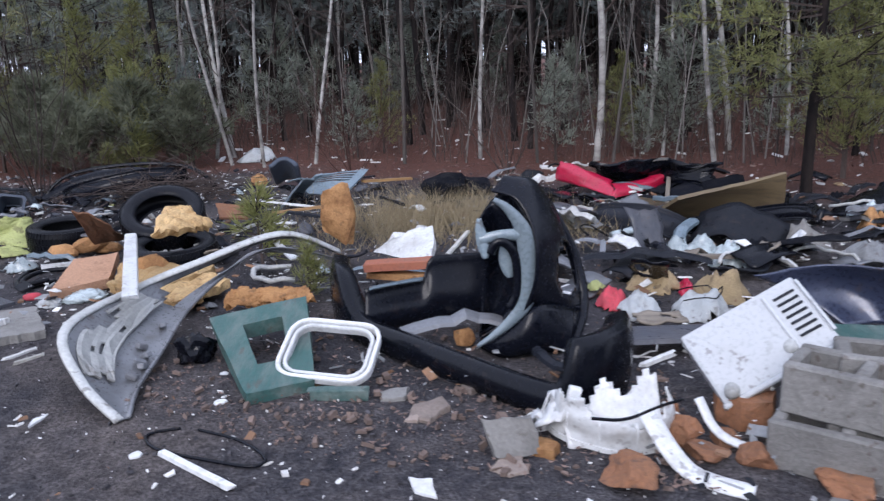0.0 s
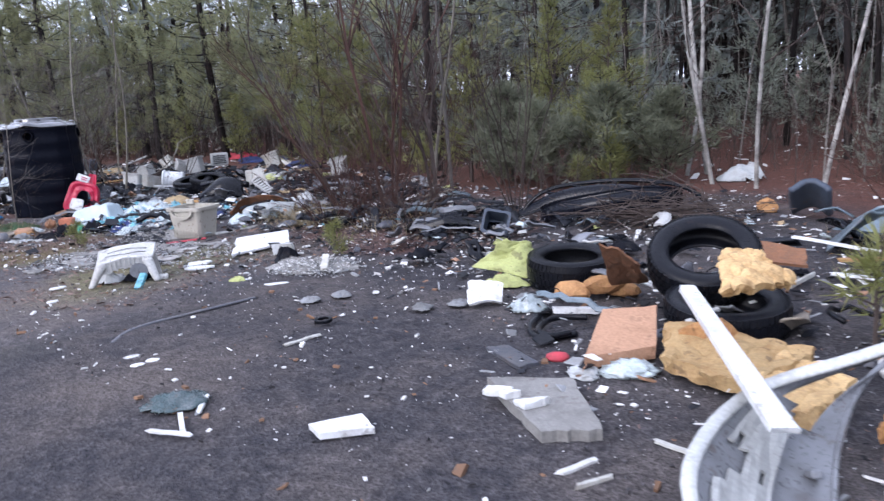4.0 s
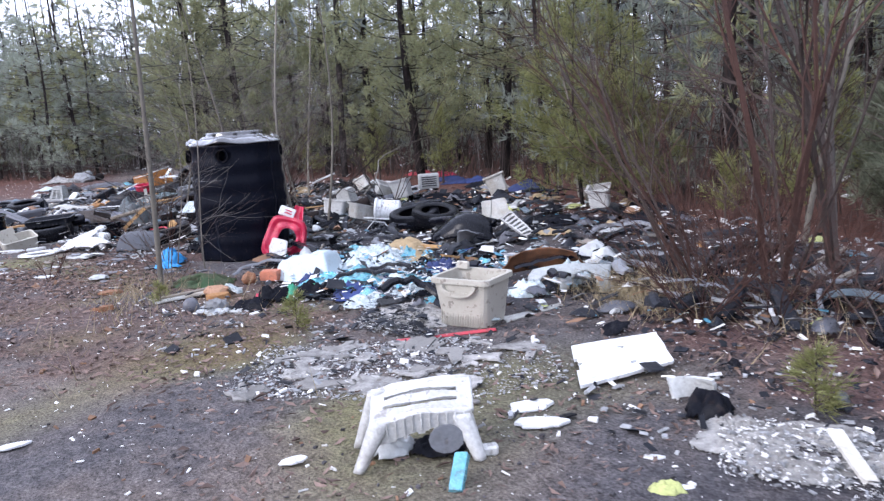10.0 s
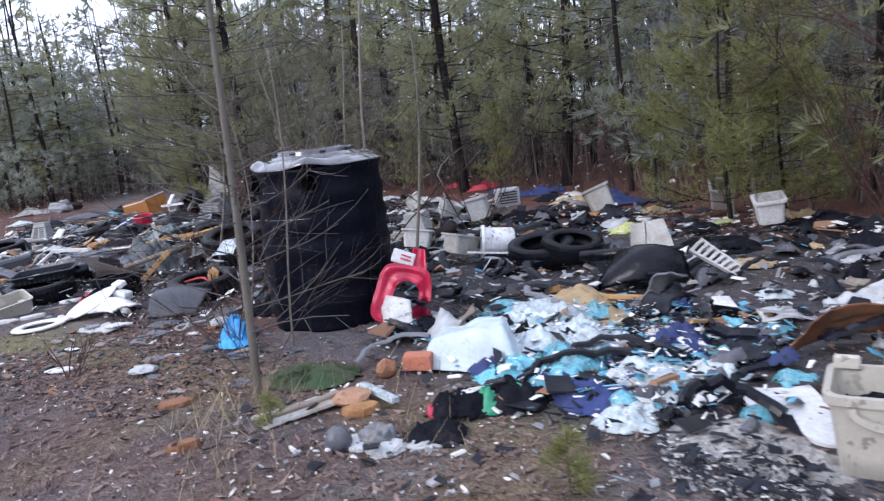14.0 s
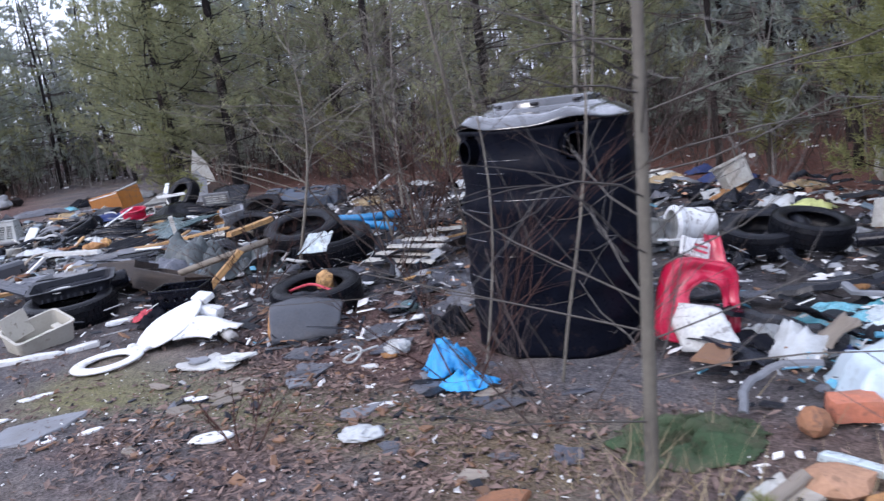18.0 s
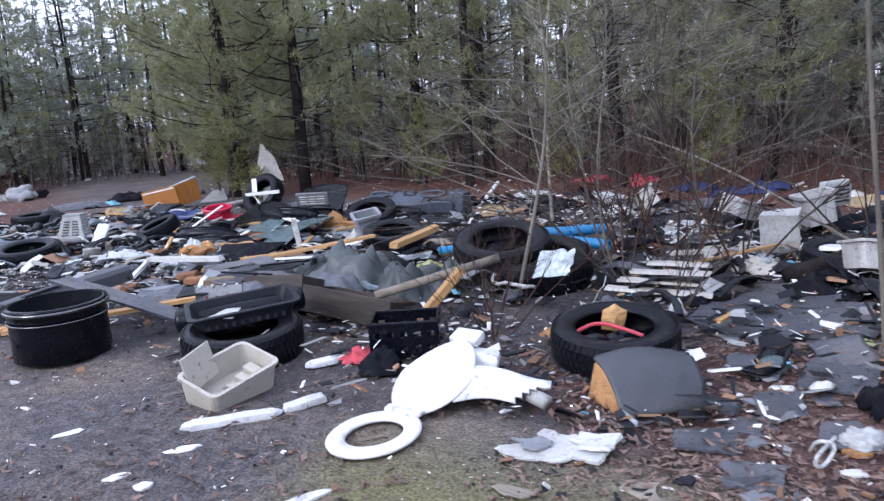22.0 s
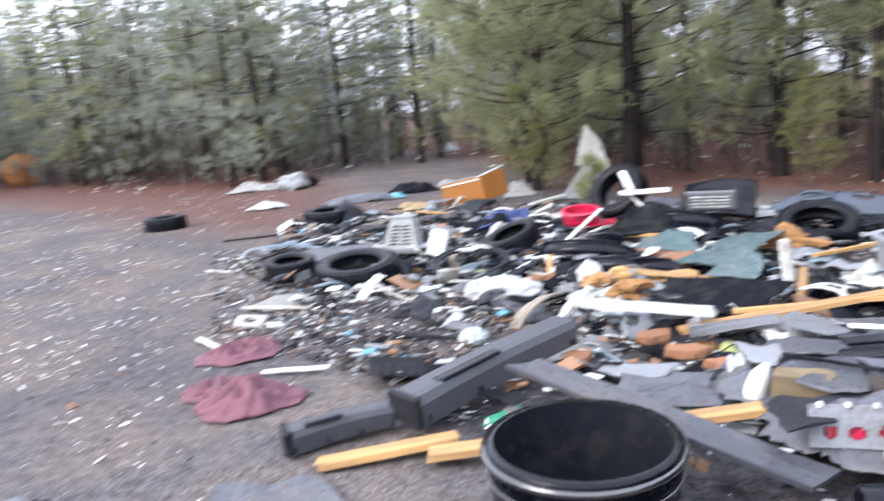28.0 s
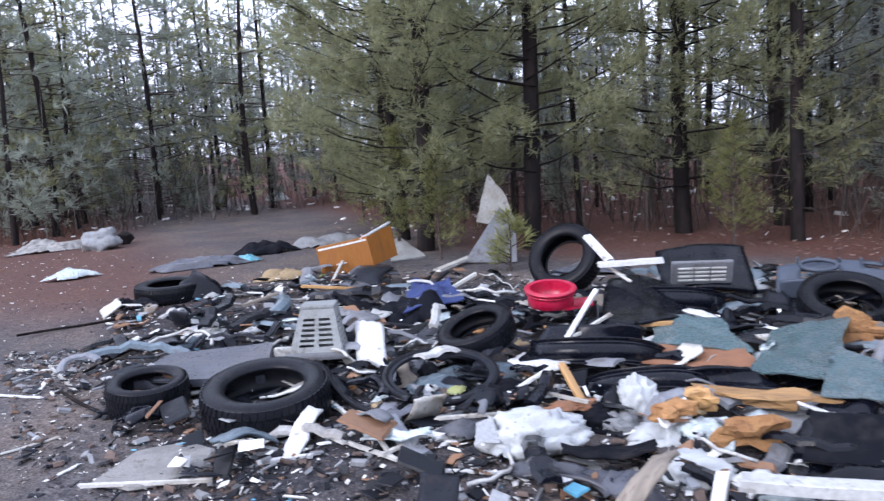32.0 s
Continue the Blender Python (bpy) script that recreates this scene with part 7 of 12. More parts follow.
patch("plastic_frame_piece", "brown rigid sheet beside a tyre", "panel", RUST_STONE, (-2.06, 6.58, 0.15), (-1.79, 6.52, 0.15), (-1.82, 6.75, 0.22), (-2.14, 6.78, 0.25), thick=0.02, ragged=0.1)
tyre(-2.32, 5.96, 0.3, 0.34, 0.2, rx=28, ry=-10, rz=30, label="worn black car tyre tilted against other rubbish")
tyre(-3.28, 6.25, 0.12, 0.32, 0.22, rx=4, ry=0, rz=30)
tyre(-2.12, 5.56, 0.1, 0.34, 0.2, rx=6, ry=0, rz=19, label="black car tyre lying flat under foam slabs")
pipe("rubber_hoop", "black ribbed rubber hoop on the ground", "hose", RUBBER, [(-2.88, 5.59, 0.02), (-3.18, 5.56, 0.02), (-3.16, 5.17, 0.02), (-3, 4.99, 0.02), (-2.85, 5.16, 0.02)], 0.02, hollow=False)
pipe("rubber_hoop", "black ribbed rubber hoop on the ground", "hose", RUBBER, [(-2.86, 5.38, 0.05), (-3.06, 5.34, 0.05), (-3.06, 5.08, 0.05), (-2.95, 4.98, 0.05), (-2.86, 5.09, 0.05)], 0.018, hollow=False)
patch("lime_sheet", "creased lime-green felt sheet", "cloth", LIME, (-4.13, 6.33, 0.05), (-3.57, 6.12, 0.05), (-3.62, 6.46, 0.2), (-3.79, 6.26, 0.3), thick=0.012, warp=0.05, ragged=0.2, bulge=0.04, n=16)
crumple("lime_rag", "lime-green felt rag on rubble", "cloth", LIME, -3.73, 6.05, 0, 26, 0.44, 0.18, 0.06)
patch("polystyrene_piece", "jagged broken white polystyrene piece", "foam", WHITE, (-0.54, 5.35, 0.1), (-0.11, 4.84, 0.1), (-0.1, 5.3, 0.3), (-0.39, 5.24, 0.25), thick=0.05, ragged=0.12, warp=0.012, n=6)
plank("brown_board", "brown board strip lying in the heap", "board", FOAM_ORANGE, -0.25, 4.56, 0.12, -20, 0.55, 0.12, 0.04, rx=0, ry=0)
plank("brown_board", "brown board strip lying in the heap", "board", BRICK, -0.28, 4.59, 0.19, -3, 0.51, 0.14, 0.05, rx=0, ry=-2.25)
car_front(0.2, 3.5)
chunk("foam_piece", "orange foam lump inside a black moulding", "foam", FOAM_ORANGE, 0.33, 4.69, 0.36, -4, 0.22, 0.12, 0.126)
patch("green_window", "weathered teal-green plastic window frame lying flat", "window frame", GREEN, (-0.92, 3.04, 0.02), (-0.64, 3.17, 0.02), (-0.79, 3.92, 0.2), (-1.29, 3.77, 0.14), thick=0.085, warp=0.005, ragged=0.02, n=24, keep=lambda u, v: not (0.30 < u < 0.72 and 0.30 < v < 0.78))
plank("green_bar", "weathered teal-green plastic bar", "bar", GREEN, -0.52, 3.08, 0.01, -2, 0.25, 0.06, 0.05, rx=0, ry=0)
frame_ring("door_frame", "white rounded plastic washing machine door frame", "frame", WHITE, -0.59, 3.35, 0.12, -10, 0.47, 0.38, 0.022, 0.038, rx=26, ry=4, corner=0.5, rings=2)
chunk("black_fitting", "bundle of small black plastic fittings", "car part", BLACK_PLASTIC, -1.32, 3.59, 0, 20, 0.18, 0.12, 0.153, rough=0.6, sub=3)
enamel_tub(1.28, 2.84, 0.0, -24)
patch("car_bonnet", "dented dark blue car bonnet lying on rubbish", "car bonnet", BLUE_PAINT, (1.97, 3.51, 0.1), (2.25, 3.33, 0.1), (2.15, 3.4, 0.42), (1.53, 3.58, 0.36), thick=0.01, bulge=0.1, sag=0.08, warp=0.012, ragged=0.03, n=20, smooth=True)
concrete_block(1.38, 2.36, 0, -36)
concrete_block(1.71, 2.62, 0, -25)
concrete_block(1.58, 2.36, 0, -30)
concrete_block(1.44, 2.4, 0.19, -41)
concrete_block(1.67, 2.52, 0.19, -22)
chunk("rubble_lump", "rough orange-brown lump of rubble", "rubble", RUST_STONE, 0.88, 2.6, 0, -19, 0.14, 0.14, 0.116, rough=0.22, sub=4, group='orange rubble', facets=9)
chunk("rubble_lump", "rough orange-brown lump of rubble", "rubble", RUST_STONE, 0.92, 2.47, 0, -20, 0.17, 0.17, 0.08, rough=0.22, sub=4, group='orange rubble', facets=9)
chunk("rubble_lump", "rough orange-brown lump of rubble", "rubble", RUST_STONE, 1.1, 2.43, 0, -24, 0.16, 0.16, 0.09, rough=0.22, sub=4, group='orange rubble', facets=9)
chunk("rubble_lump", "rough orange-brown lump of rubble", "rubble", RUST_STONE, 0.61, 2.33, 0, -15, 0.23, 0.25, 0.103, rough=0.22, sub=4, group='orange rubble', facets=9)
chunk("rubble_lump", "rough orange-brown lump of rubble", "rubble", RUST_STONE, 1.22, 2.43, 0, -27, 0.12, 0.11, 0.051, rough=0.22, sub=4, group='orange rubble', facets=9)
chunk("rubble_lump", "rough orange-brown lump of rubble", "rubble", RUST_STONE, 1.33, 2.25, 0, -31, 0.24, 0.25, 0.087, rough=0.22, sub=4, group='orange rubble', facets=9)
chunk("rubble_lump", "rough orange-brown lump of rubble", "rubble", RUST_STONE, 1.03, 2.59, 0, -22, 0.12, 0.11, 0.061, rough=0.22, sub=4, group='orange rubble', facets=9)
chunk("rubble_lump", "rough orange-brown lump of rubble", "rubble", RUST_STONE, 0.88, 2.77, 0, -18, 0.1, 0.09, 0.097, rough=0.22, sub=4, group='orange rubble', facets=9)
slab("rubble_piece", "broken piece of building rubble", "rubble", STONE, -0.1, 2.91, 0, 2, 0.2, 0.19, 0.036, rough=0.25, group='rubble pieces')
slab("rubble_piece", "broken piece of building rubble", "rubble", STONE, 0.09, 3.17, 0, -2, 0.18, 0.16, 0.032, rough=0.25, group='rubble pieces')
slab("rubble_piece", "broken piece of building rubble", "rubble", CONCRETE, -0.27, 3.07, 0, 5, 0.15, 0.14, 0.027, rough=0.25, group='rubble pieces')
slab("rubble_piece", "broken piece of building rubble", "rubble", FOAM_ORANGE, 0.32, 2.54, 0, -7, 0.12, 0.12, 0.05, rough=0.25, group='rubble pieces')
slab("rubble_piece", "broken piece of building rubble", "rubble", STONE, 0.2, 2.46, 0, -5, 0.13, 0.14, 0.027, rough=0.25, group='rubble pieces')
slab("rubble_piece", "broken piece of building rubble", "rubble", STONE, -0.17, 2.83, 0, 3, 0.07, 0.07, 0.032, rough=0.25, group='rubble pieces')
slab("rubble_piece", "broken piece of building rubble", "rubble", RUST_STONE, 1.19, 2.77, 0, -23, 0.27, 0.25, 0.136, rough=0.25, group='rubble pieces')
cracked_tub(0.60, 2.60, 0.0, -12)
patch("concrete_slab", "broken grey concrete slab tilted on rubble", "slab", CONCRETE, (0.15, 2.5, 0.01), (0.32, 2.54, 0.02), (0.29, 2.57, 0.16), (0.1, 2.58, 0.14), thick=0.05, ragged=0.1, warp=0.006)
crumple("white_sheet", "torn crumpled white plastic sheet end", "plastic sheet", WHITE, 0.37, 2.78, 0, -8, 0.19, 0.12, 0.15, freq=6, fold=0.06)
pipe("white_trim", "curved torn white plastic trim running off a heap", "trim", WHITE, [(0.72, 2.56, 0.17), (0.76, 2.47, 0.09), (0.81, 2.35, 0.03), (0.90, 2.28, 0.02), (1.0, 2.22, 0.02)], 0.045, hollow=False, squash=0.3)
pipe("white_trim", "curved white plastic edging", "trim", WHITE, [(0.95, 2.66, 0.16), (0.99, 2.57, 0.05), (1.1, 2.48, 0.03), (1.22, 2.45, 0.03)], 0.022, hollow=False, squash=0.5)
pipe("cable_loop", "thin black cable looping over the cinders", "cable", BLACK_PLASTIC, [(-1.15, 2.84, 0.012), (-1.3, 2.8, 0.012), (-1.2, 2.66, 0.012), (-0.93, 2.56, 0.012), (-0.76, 2.5, 0.012), (-0.71, 2.56, 0.012), (-0.86, 2.72, 0.012), (-1.07, 2.82, 0.012)], 0.007, hollow=False, k=6)
pipe("cable", "thin black cable over white plastic", "cable", BLACK_PLASTIC, [(0.46, 2.29, 0.28), (0.58, 2.3, 0.26), (0.74, 2.48, 0.22), (0.86, 2.57, 0.2)], 0.006, hollow=False, k=6)
plank("white_stick", "splintered white stick on the ground", "stick", WHITE, -0.98, 2.5, 0.005, -38, 0.43, 0.03, 0.02, rx=0, ry=0)
plank("white_stick", "short white wooden stick", "stick", BOARD, -2.25, 3.68, 0.005, 53, 0.14, 0.02, 0.015, rx=0, ry=0)
patch("foam_chip", "white plastic chip on black cinders", "plastic chip", WHITE, (-1.82, 2.89, 0.01), (-1.8, 2.96, 0.01), (-1.79, 3, 0.02), (-1.83, 2.95, 0.02), thick=0.01, ragged=0.2)
patch("white_chip", "white broken plastic plate on cinders", "plastic chip", WHITE, (-0.15, 2.3, 0.01), (-0.07, 2.26, 0.01), (-0.09, 2.37, 0.02), (-0.17, 2.38, 0.02), thick=0.01, ragged=0.1)
slab("white_chip", "small white plastic chip on cinders", "plastic chip", WHITE, -0.42, 2.74, 0, 9, 0.13, 0.05, 0.01, group='white chips')
slab("white_chip", "small white plastic chip on cinders", "plastic chip", WHITE, -0, 2.64, 0, 0, 0.1, 0.05, 0.01, group='white chips')
slab("white_chip", "small white plastic chip on cinders", "plastic chip", WHITE, -1.06, 3.09, 0, 19, 0.07, 0.05, 0.01, group='white chips')
slab("white_chip", "small white plastic chip on cinders", "plastic chip", WHITE, -1.26, 2.64, 0, 26, 0.05, 0.05, 0.01, group='white chips')
slab("white_chip", "small white plastic chip on cinders", "plastic chip", WHITE, -1.13, 3.41, 0, 18, 0.05, 0.05, 0.01, group='white chips')
patch("car_bumper", "crumpled red car bumper cover lying in the undergrowth", "car bumper", RED, (1.21, 8.1, 0.14), (1.7, 7.4, 0.05), (1.75, 7.78, 0.16), (1.26, 8.08, 0.34), thick=0.012, bulge=0.03, sag=0.06, warp=0.02, ragged=0.08, n=18, smooth=True)
patch("bumper_end", "torn end of a red car bumper cover", "car bumper", RED, (1.68, 7.4, 0.05), (2.43, 7.87, 0.12), (2.39, 7.83, 0.26), (1.72, 7.69, 0.14), thick=0.012, bulge=-0.03, sag=0.05, warp=0.02, ragged=0.08, n=18, smooth=True)
patch("black_car_part", "heap of black car mouldings behind a red bumper", "car part", BLACK_PLASTIC, (1.75, 8.54, 0.05), (2.71, 7.42, 0.05), (2.67, 7.48, 0.3), (1.54, 7.83, 0.35), thick=0.03, warp=0.06, ragged=0.25, n=16)
patch("black_car_part", "crumpled black car moulding", "car part", BLACK_PLASTIC, (2.39, 7.65, 0.02), (2.91, 7.89, 0.02), (2.85, 7.91, 0.28), (2.4, 7.9, 0.25), thick=0.03, warp=0.08, ragged=0.25, n=16)
patch("rotten_board", "damp brown board leaning like a wedge", "board", ROTTEN, (1.79, 6.52, 0.04), (2.8, 6.05, 0.1), (2.7, 5.89, 0.5), (1.88, 6, 0.3), thick=0.03, warp=0.004, ragged=0.03)
patch("rotten_board", "damp brown board lying flat", "board", ROTTEN, (1.71, 6.58, 0.03), (2.46, 6.28, 0.03), (2.44, 7.12, 0.03), (1.84, 7.54, 0.03), thick=0.03, ragged=0.1)
bumper("long black car bumper on grey rubble", BLACK_PLASTIC, 2.44, 5.87, 0.075, 2, 1.38, 0.14, 0.25, rx=-25, ry=-3.73)
bumper("black car bumper half buried in debris", DARK_PLASTIC, 1.45, 6.03, 0.05, -43, 0.94, 0.22, 0.2, rx=-35, ry=0)
chunk("black_bag", "black torn bag among dry stalks", "bag", DARK_CLOTH, -0.02, 7.95, 0, 0, 0.48, 0.4, 0.287, rough=0.35, sub=3)
chunk("black_bag", "black torn bag among dry stalks", "bag", DARK_CLOTH, 0.33, 8.16, 0, -2, 0.37, 0.3, 0.21, rough=0.35, sub=3)
patch("grille_panel", "grey car grille panel with rows of slots", "car part", BLUE_GREY, (-1.74, 8.33, 0.05), (-1.09, 7.75, 0.1), (-0.84, 8.1, 0.34), (-1.41, 8.01, 0.3), thick=0.02, bulge=0.05, n=20, ragged=0.03, keep=lambda u, v: not (v > 0.55 and int(v * 20) % 2 and 0.15 < u < 0.85))
patch("car_fender", "blue-grey curved car wing", "car part", BLUE_GREY, (-1.74, 7.6, 0.02), (-1.63, 8.06, 0.05), (-1.37, 7.76, 0.3), (-1.52, 7.61, 0.26), thick=0.012, bulge=0.05, smooth=True)
bumper("long black car bumper under a brush pile", BLACK_PLASTIC, -3.74, 8.39, 0.125, 8, 1.54, 0.22, 0.35, rx=-20, ry=-7.1)
arched_bumper()
patch("blue_drum_lid", "dark blue-green plastic drum on its side", "drum", DASH, (-2.14, 9.28, 0.02), (-1.80, 9.18, 0.02), (-1.80, 8.97, 0.30), (-2.14, 8.97, 0.30), thick=0.05, bulge=0.12, ragged=0.06, smooth=True)
crumple("white_bag", "white bag on the forest floor", "bag", WHITE_CLOTH, -3.01, 11.88, 0, 8, 0.64, 0.4, 0.22)
chunk("brown_lump", "brown foam lump on the forest edge", "foam", FOAM_ORANGE, -2.38, 9.42, 0, 6, 0.31, 0.2, 0.147)
open_box("dented_bucket", "dented blue-green plastic bucket lying on debris", "bucket", DASH, -4.62, 7.78, 0.07, 20, 0.24, 0.22, 0.20, flare=0.25, rim=0.012, rx=62, ry=12)
crumple("plastic_film", "crumpled rag or sheet in the rubbish heap", "rag", FILM, 1.76, 5.24, 0, -19, 0.38, 0.35, 0.18, group='rags in the heap')
crumple("plastic_film", "crumpled rag or sheet in the rubbish heap", "rag", FILM, 1.96, 5.06, 0, -21, 0.29, 0.35, 0.14, group='rags in the heap')
crumple("rag", "crumpled rag or sheet in the rubbish heap", "rag", TAN_CLOTH, 1.31, 4.58, 0, -16, 0.33, 0.35, 0.12, group='rags in the heap')
crumple("rag", "crumpled rag or sheet in the rubbish heap", "rag", TAN_CLOTH, 1.65, 4.32, 0, -21, 0.32, 0.35, 0.2, group='rags in the heap')
crumple("rag", "crumpled rag or sheet in the rubbish heap", "rag", WHITE_CLOTH, 1.43, 4.05, 0, -19, 0.33, 0.35, 0.12, group='rags in the heap')
crumple("rag", "crumpled rag or sheet in the rubbish heap", "rag", DARK_CLOTH, 2.23, 5.17, 0, -23, 0.3, 0.35, 0.12, group='rags in the heap')
crumple("rag", "crumpled rag or sheet in the rubbish heap", "rag", DARK_CLOTH, 1.31, 5.15, 0, -14, 0.24, 0.35, 0.1, group='rags in the heap')
crumple("rag", "crumpled rag or sheet in the rubbish heap", "rag", PINK_RED, 0.98, 4.29, 0, -13, 0.17, 0.35, 0.1, group='rags in the heap')
crumple("rag", "crumpled rag or sheet in the rubbish heap", "rag", CONCRETE, 2.68, 5.5, 0, -26, 0.42, 0.35, 0.18, group='rags in the heap')
crumple("plastic_film", "crumpled rag or sheet in the rubbish heap", "rag", FILM, 3.59, 6.22, 0, -30, 0.33, 0.35, 0.15, group='rags in the heap')
crumple("rag", "crumpled rag or sheet in the rubbish heap", "rag", GREY_CLOTH, 2.98, 5.06, 0, -30, 0.36, 0.35, 0.12, group='rags in the heap')
crumple("rag", "crumpled rag or sheet in the rubbish heap", "rag", WHITE_CLOTH, 1.08, 4.09, 0, -15, 0.26, 0.35, 0.08, group='rags in the heap')
crumple("rag", "crumpled rag or sheet in the rubbish heap", "rag", RED, 1.49, 4.5, 0, -18, 0.09, 0.35, 0.08, group='rags in the heap')
crumple("rag", "crumpled rag or sheet in the rubbish heap", "rag", FOAM_ORANGE, 2.47, 5.89, 0, -23, 0.34, 0.35, 0.1, group='rags in the heap')
crumple("rag", "crumpled rag or sheet in the rubbish heap", "rag", FOAM_ORANGE, 3.45, 5.83, 0, -31, 0.31, 0.35, 0.2, group='rags in the heap')
plank("grey_board", "grey board edge in the debris", "board", SLATE, 1.09, 3.53, 0.08, 1, 0.66, 0.22, 0.02, rx=0, ry=0)
plank("white_strip", "white plastic strip in the debris", "trim", WHITE, 0.96, 3.25, 0.065, 19, 0.16, 0.03, 0.02, rx=0, ry=-11.04)
plank("green_board", "green-grey board under a bonnet", "board", GREEN, 1.71, 2.9, 0.28, -12, 0.28, 0.3, 0.02, rx=0, ry=0)

# open cinder ground before the heaps
patch("concrete_slab", "broken flat grey slab on cinders", "slab", CONCRETE, (-2.53, 3.89, 0.03), (-2.32, 4, 0.03), (-2.61, 4.46, 0.03), (-2.98, 4.32, 0.03), thick=0.05, ragged=0.12, warp=0.004)
slab("white_fitting", "broken white plastic fitting on a slab", "plastic part", WHITE, -2.88, 4.15, 0.06, 27, 0.15, 0.07, 0.03, rough=0.3, group='broken white fittings')
slab("white_fitting", "broken white plastic fitting on a slab", "plastic part", WHITE, -2.65, 4.1, 0.06, 23, 0.17, 0.07, 0.03, rough=0.3, group='broken white fittings')
slab("white_fitting", "broken white plastic fitting on a slab", "plastic part", WHITE, -2.79, 4.14, 0.06, 25, 0.1, 0.07, 0.03, rough=0.3, group='broken white fittings')
patch("white_cover", "white moulded plastic cover on cinders", "plastic part", WHITE, (-3.39, 3.56, 0.02), (-3.21, 3.7, 0.02), (-3.32, 3.77, 0.04), (-3.48, 3.61, 0.03), thick=0.03, ragged=0.05)
plank("white_lath", "thin white lath on cinders", "lath", WHITE, -4.07, 3.35, 0.005, 12, 0.21, 0.025, 0.012, rx=0, ry=0)
plank("white_lath", "thin white lath on cinders", "lath", WHITE, -4.1, 3.45, 0.005, -38, 0.2, 0.025, 0.012, rx=0, ry=0)
plank("white_lath", "thin white lath on cinders", "lath", WHITE, -4.17, 3.64, 0.005, -54, 0.22, 0.025, 0.012, rx=0, ry=0)
plank("white_lath", "thin white lath on cinders", "lath", WHITE, -2.34, 3.76, 0.005, -119, 0.17, 0.03, 0.012, rx=0, ry=0)
plank("white_lath", "thin white lath on cinders", "lath", BOARD, -2.06, 4.05, 0.005, -20, 0.14, 0.025, 0.012, rx=0, ry=0)
plank("white_lath", "thin white lath on cinders", "lath", BOARD, -4.34, 4.56, 0.005, 73, 0.25, 0.025, 0.012, rx=0, ry=0)
crumple("clear_film", "clear crumpled plastic film on cinders", "plastic film", SMOKED_GLASS, -4.32, 3.6, 0, 52, 0.31, 0.25, 0.03, fold=0.03)
crumple("clear_film", "clear crumpled plastic film on cinders", "plastic film", FILM, -3.32, 5.57, 0, 24, 0.25, 0.2, 0.08)
patch("white_tray", "white plastic tray at the heap's edge", "plastic part", WHITE, (-3.7, 5.47, 0.02), (-3.52, 5.59, 0.02), (-3.56, 5.7, 0.12), (-3.8, 5.67, 0.12), thick=0.02, ragged=0.15, bulge=0.03)
plank("white_tube", "white plastic tube by the tyres", "tube", WHITE, -2.97, 5.51, 0.03, 17, 0.28, 0.04, 0.035, rx=0, ry=0)
bundle("white_rag", "white torn plastic bag by a foam slab", "rag", WHITE_CLOTH, -2.61, 4.62, 0, 19, 0.16, 0.15, 0.05)
bundle("white_rag", "crumpled clear bag by a foam slab", "rag", FILM, -2.42, 4.72, 0, 16, 0.27, 0.2, 0.07)
patch("dark_slab", "flat dark plastic plate on cinders", "plate", SLATE, (-2.94, 4.58, 0.01), (-2.88, 4.68, 0.01), (-3.13, 4.86, 0.01), (-3.24, 4.79, 0.01), thick=0.02, ragged=0.1)
chunk("pink_bottle", "small pink plastic bottle", "bottle", PINK_RED, -2.81, 4.78, 0, 21, 0.12, 0.08, 0.052, rough=0.15)
pipe("rusty_rail", "bent thin flat grey metal strip on cinders", "rail", SLATE, [(-5.33, 5.2, 0.012), (-5.48, 4.75, 0.014), (-5.62, 4.34, 0.012), (-5.46, 4.09, 0.012)], 0.02, hollow=False, k=6, squash=0.4)
tyre(-4.45, 4.9, 0.02, 0.06, 0.022, rx=0, ry=0, rz=33, label="small worn rubber wheel on cinders")
slab("white_chip", "small white plastic chip on cinders", "plastic chip", WHITE, -5.34, 4.09, 0, 54, 0.09, 0.06, 0.012, group='white chips')
slab("white_chip", "small white plastic chip on cinders", "plastic chip", WHITE, -5.13, 3.97, 0, 54, 0.1, 0.06, 0.012, group='white chips')
slab("white_chip", "small white plastic chip on cinders", "plastic chip", WHITE, -4.95, 3.98, 0, 52, 0.07, 0.06, 0.012, group='white chips')
slab("white_chip", "small white plastic chip on cinders", "plastic chip", WHITE, -4.97, 3.89, 0, 53, 0.08, 0.06, 0.012, group='white chips')
slab("white_chip", "small white plastic chip on cinders", "plastic chip", WHITE, -5.83, 4.02, 0, 60, 0.06, 0.06, 0.012, group='white chips')
slab("white_chip", "small white plastic chip on cinders", "plastic chip", WHITE, -6.07, 4.81, 0, 52, 0.07, 0.06, 0.012, group='white chips')
slab("white_chip", "small white plastic chip on cinders", "plastic chip", WHITE, -5.93, 4.5, 0, 54, 0.08, 0.06, 0.012, group='white chips')
slab("white_chip", "small white plastic chip on cinders", "plastic chip", WHITE, -6.89, 4.62, 0, 60, 0.08, 0.06, 0.012, group='white chips')
slab("white_chip", "small white plastic chip on cinders", "plastic chip", WHITE, -7.29, 4.92, 0, 59, 0.12, 0.06, 0.012, group='white chips')
slab("white_chip", "small white plastic chip on cinders", "plastic chip", WHITE, -8.59, 4.24, 0, 71, 0.17, 0.06, 0.012, group='white chips')
slab("white_chip", "small white plastic chip on cinders", "plastic chip", WHITE, -6.9, 3.42, 0, 74, 0.14, 0.06, 0.012, group='white chips')
slab("white_chip", "small white plastic chip on cinders", "plastic chip", WHITE, -5.79, 3.84, 0, 62, 0.06, 0.06, 0.012, group='white chips')
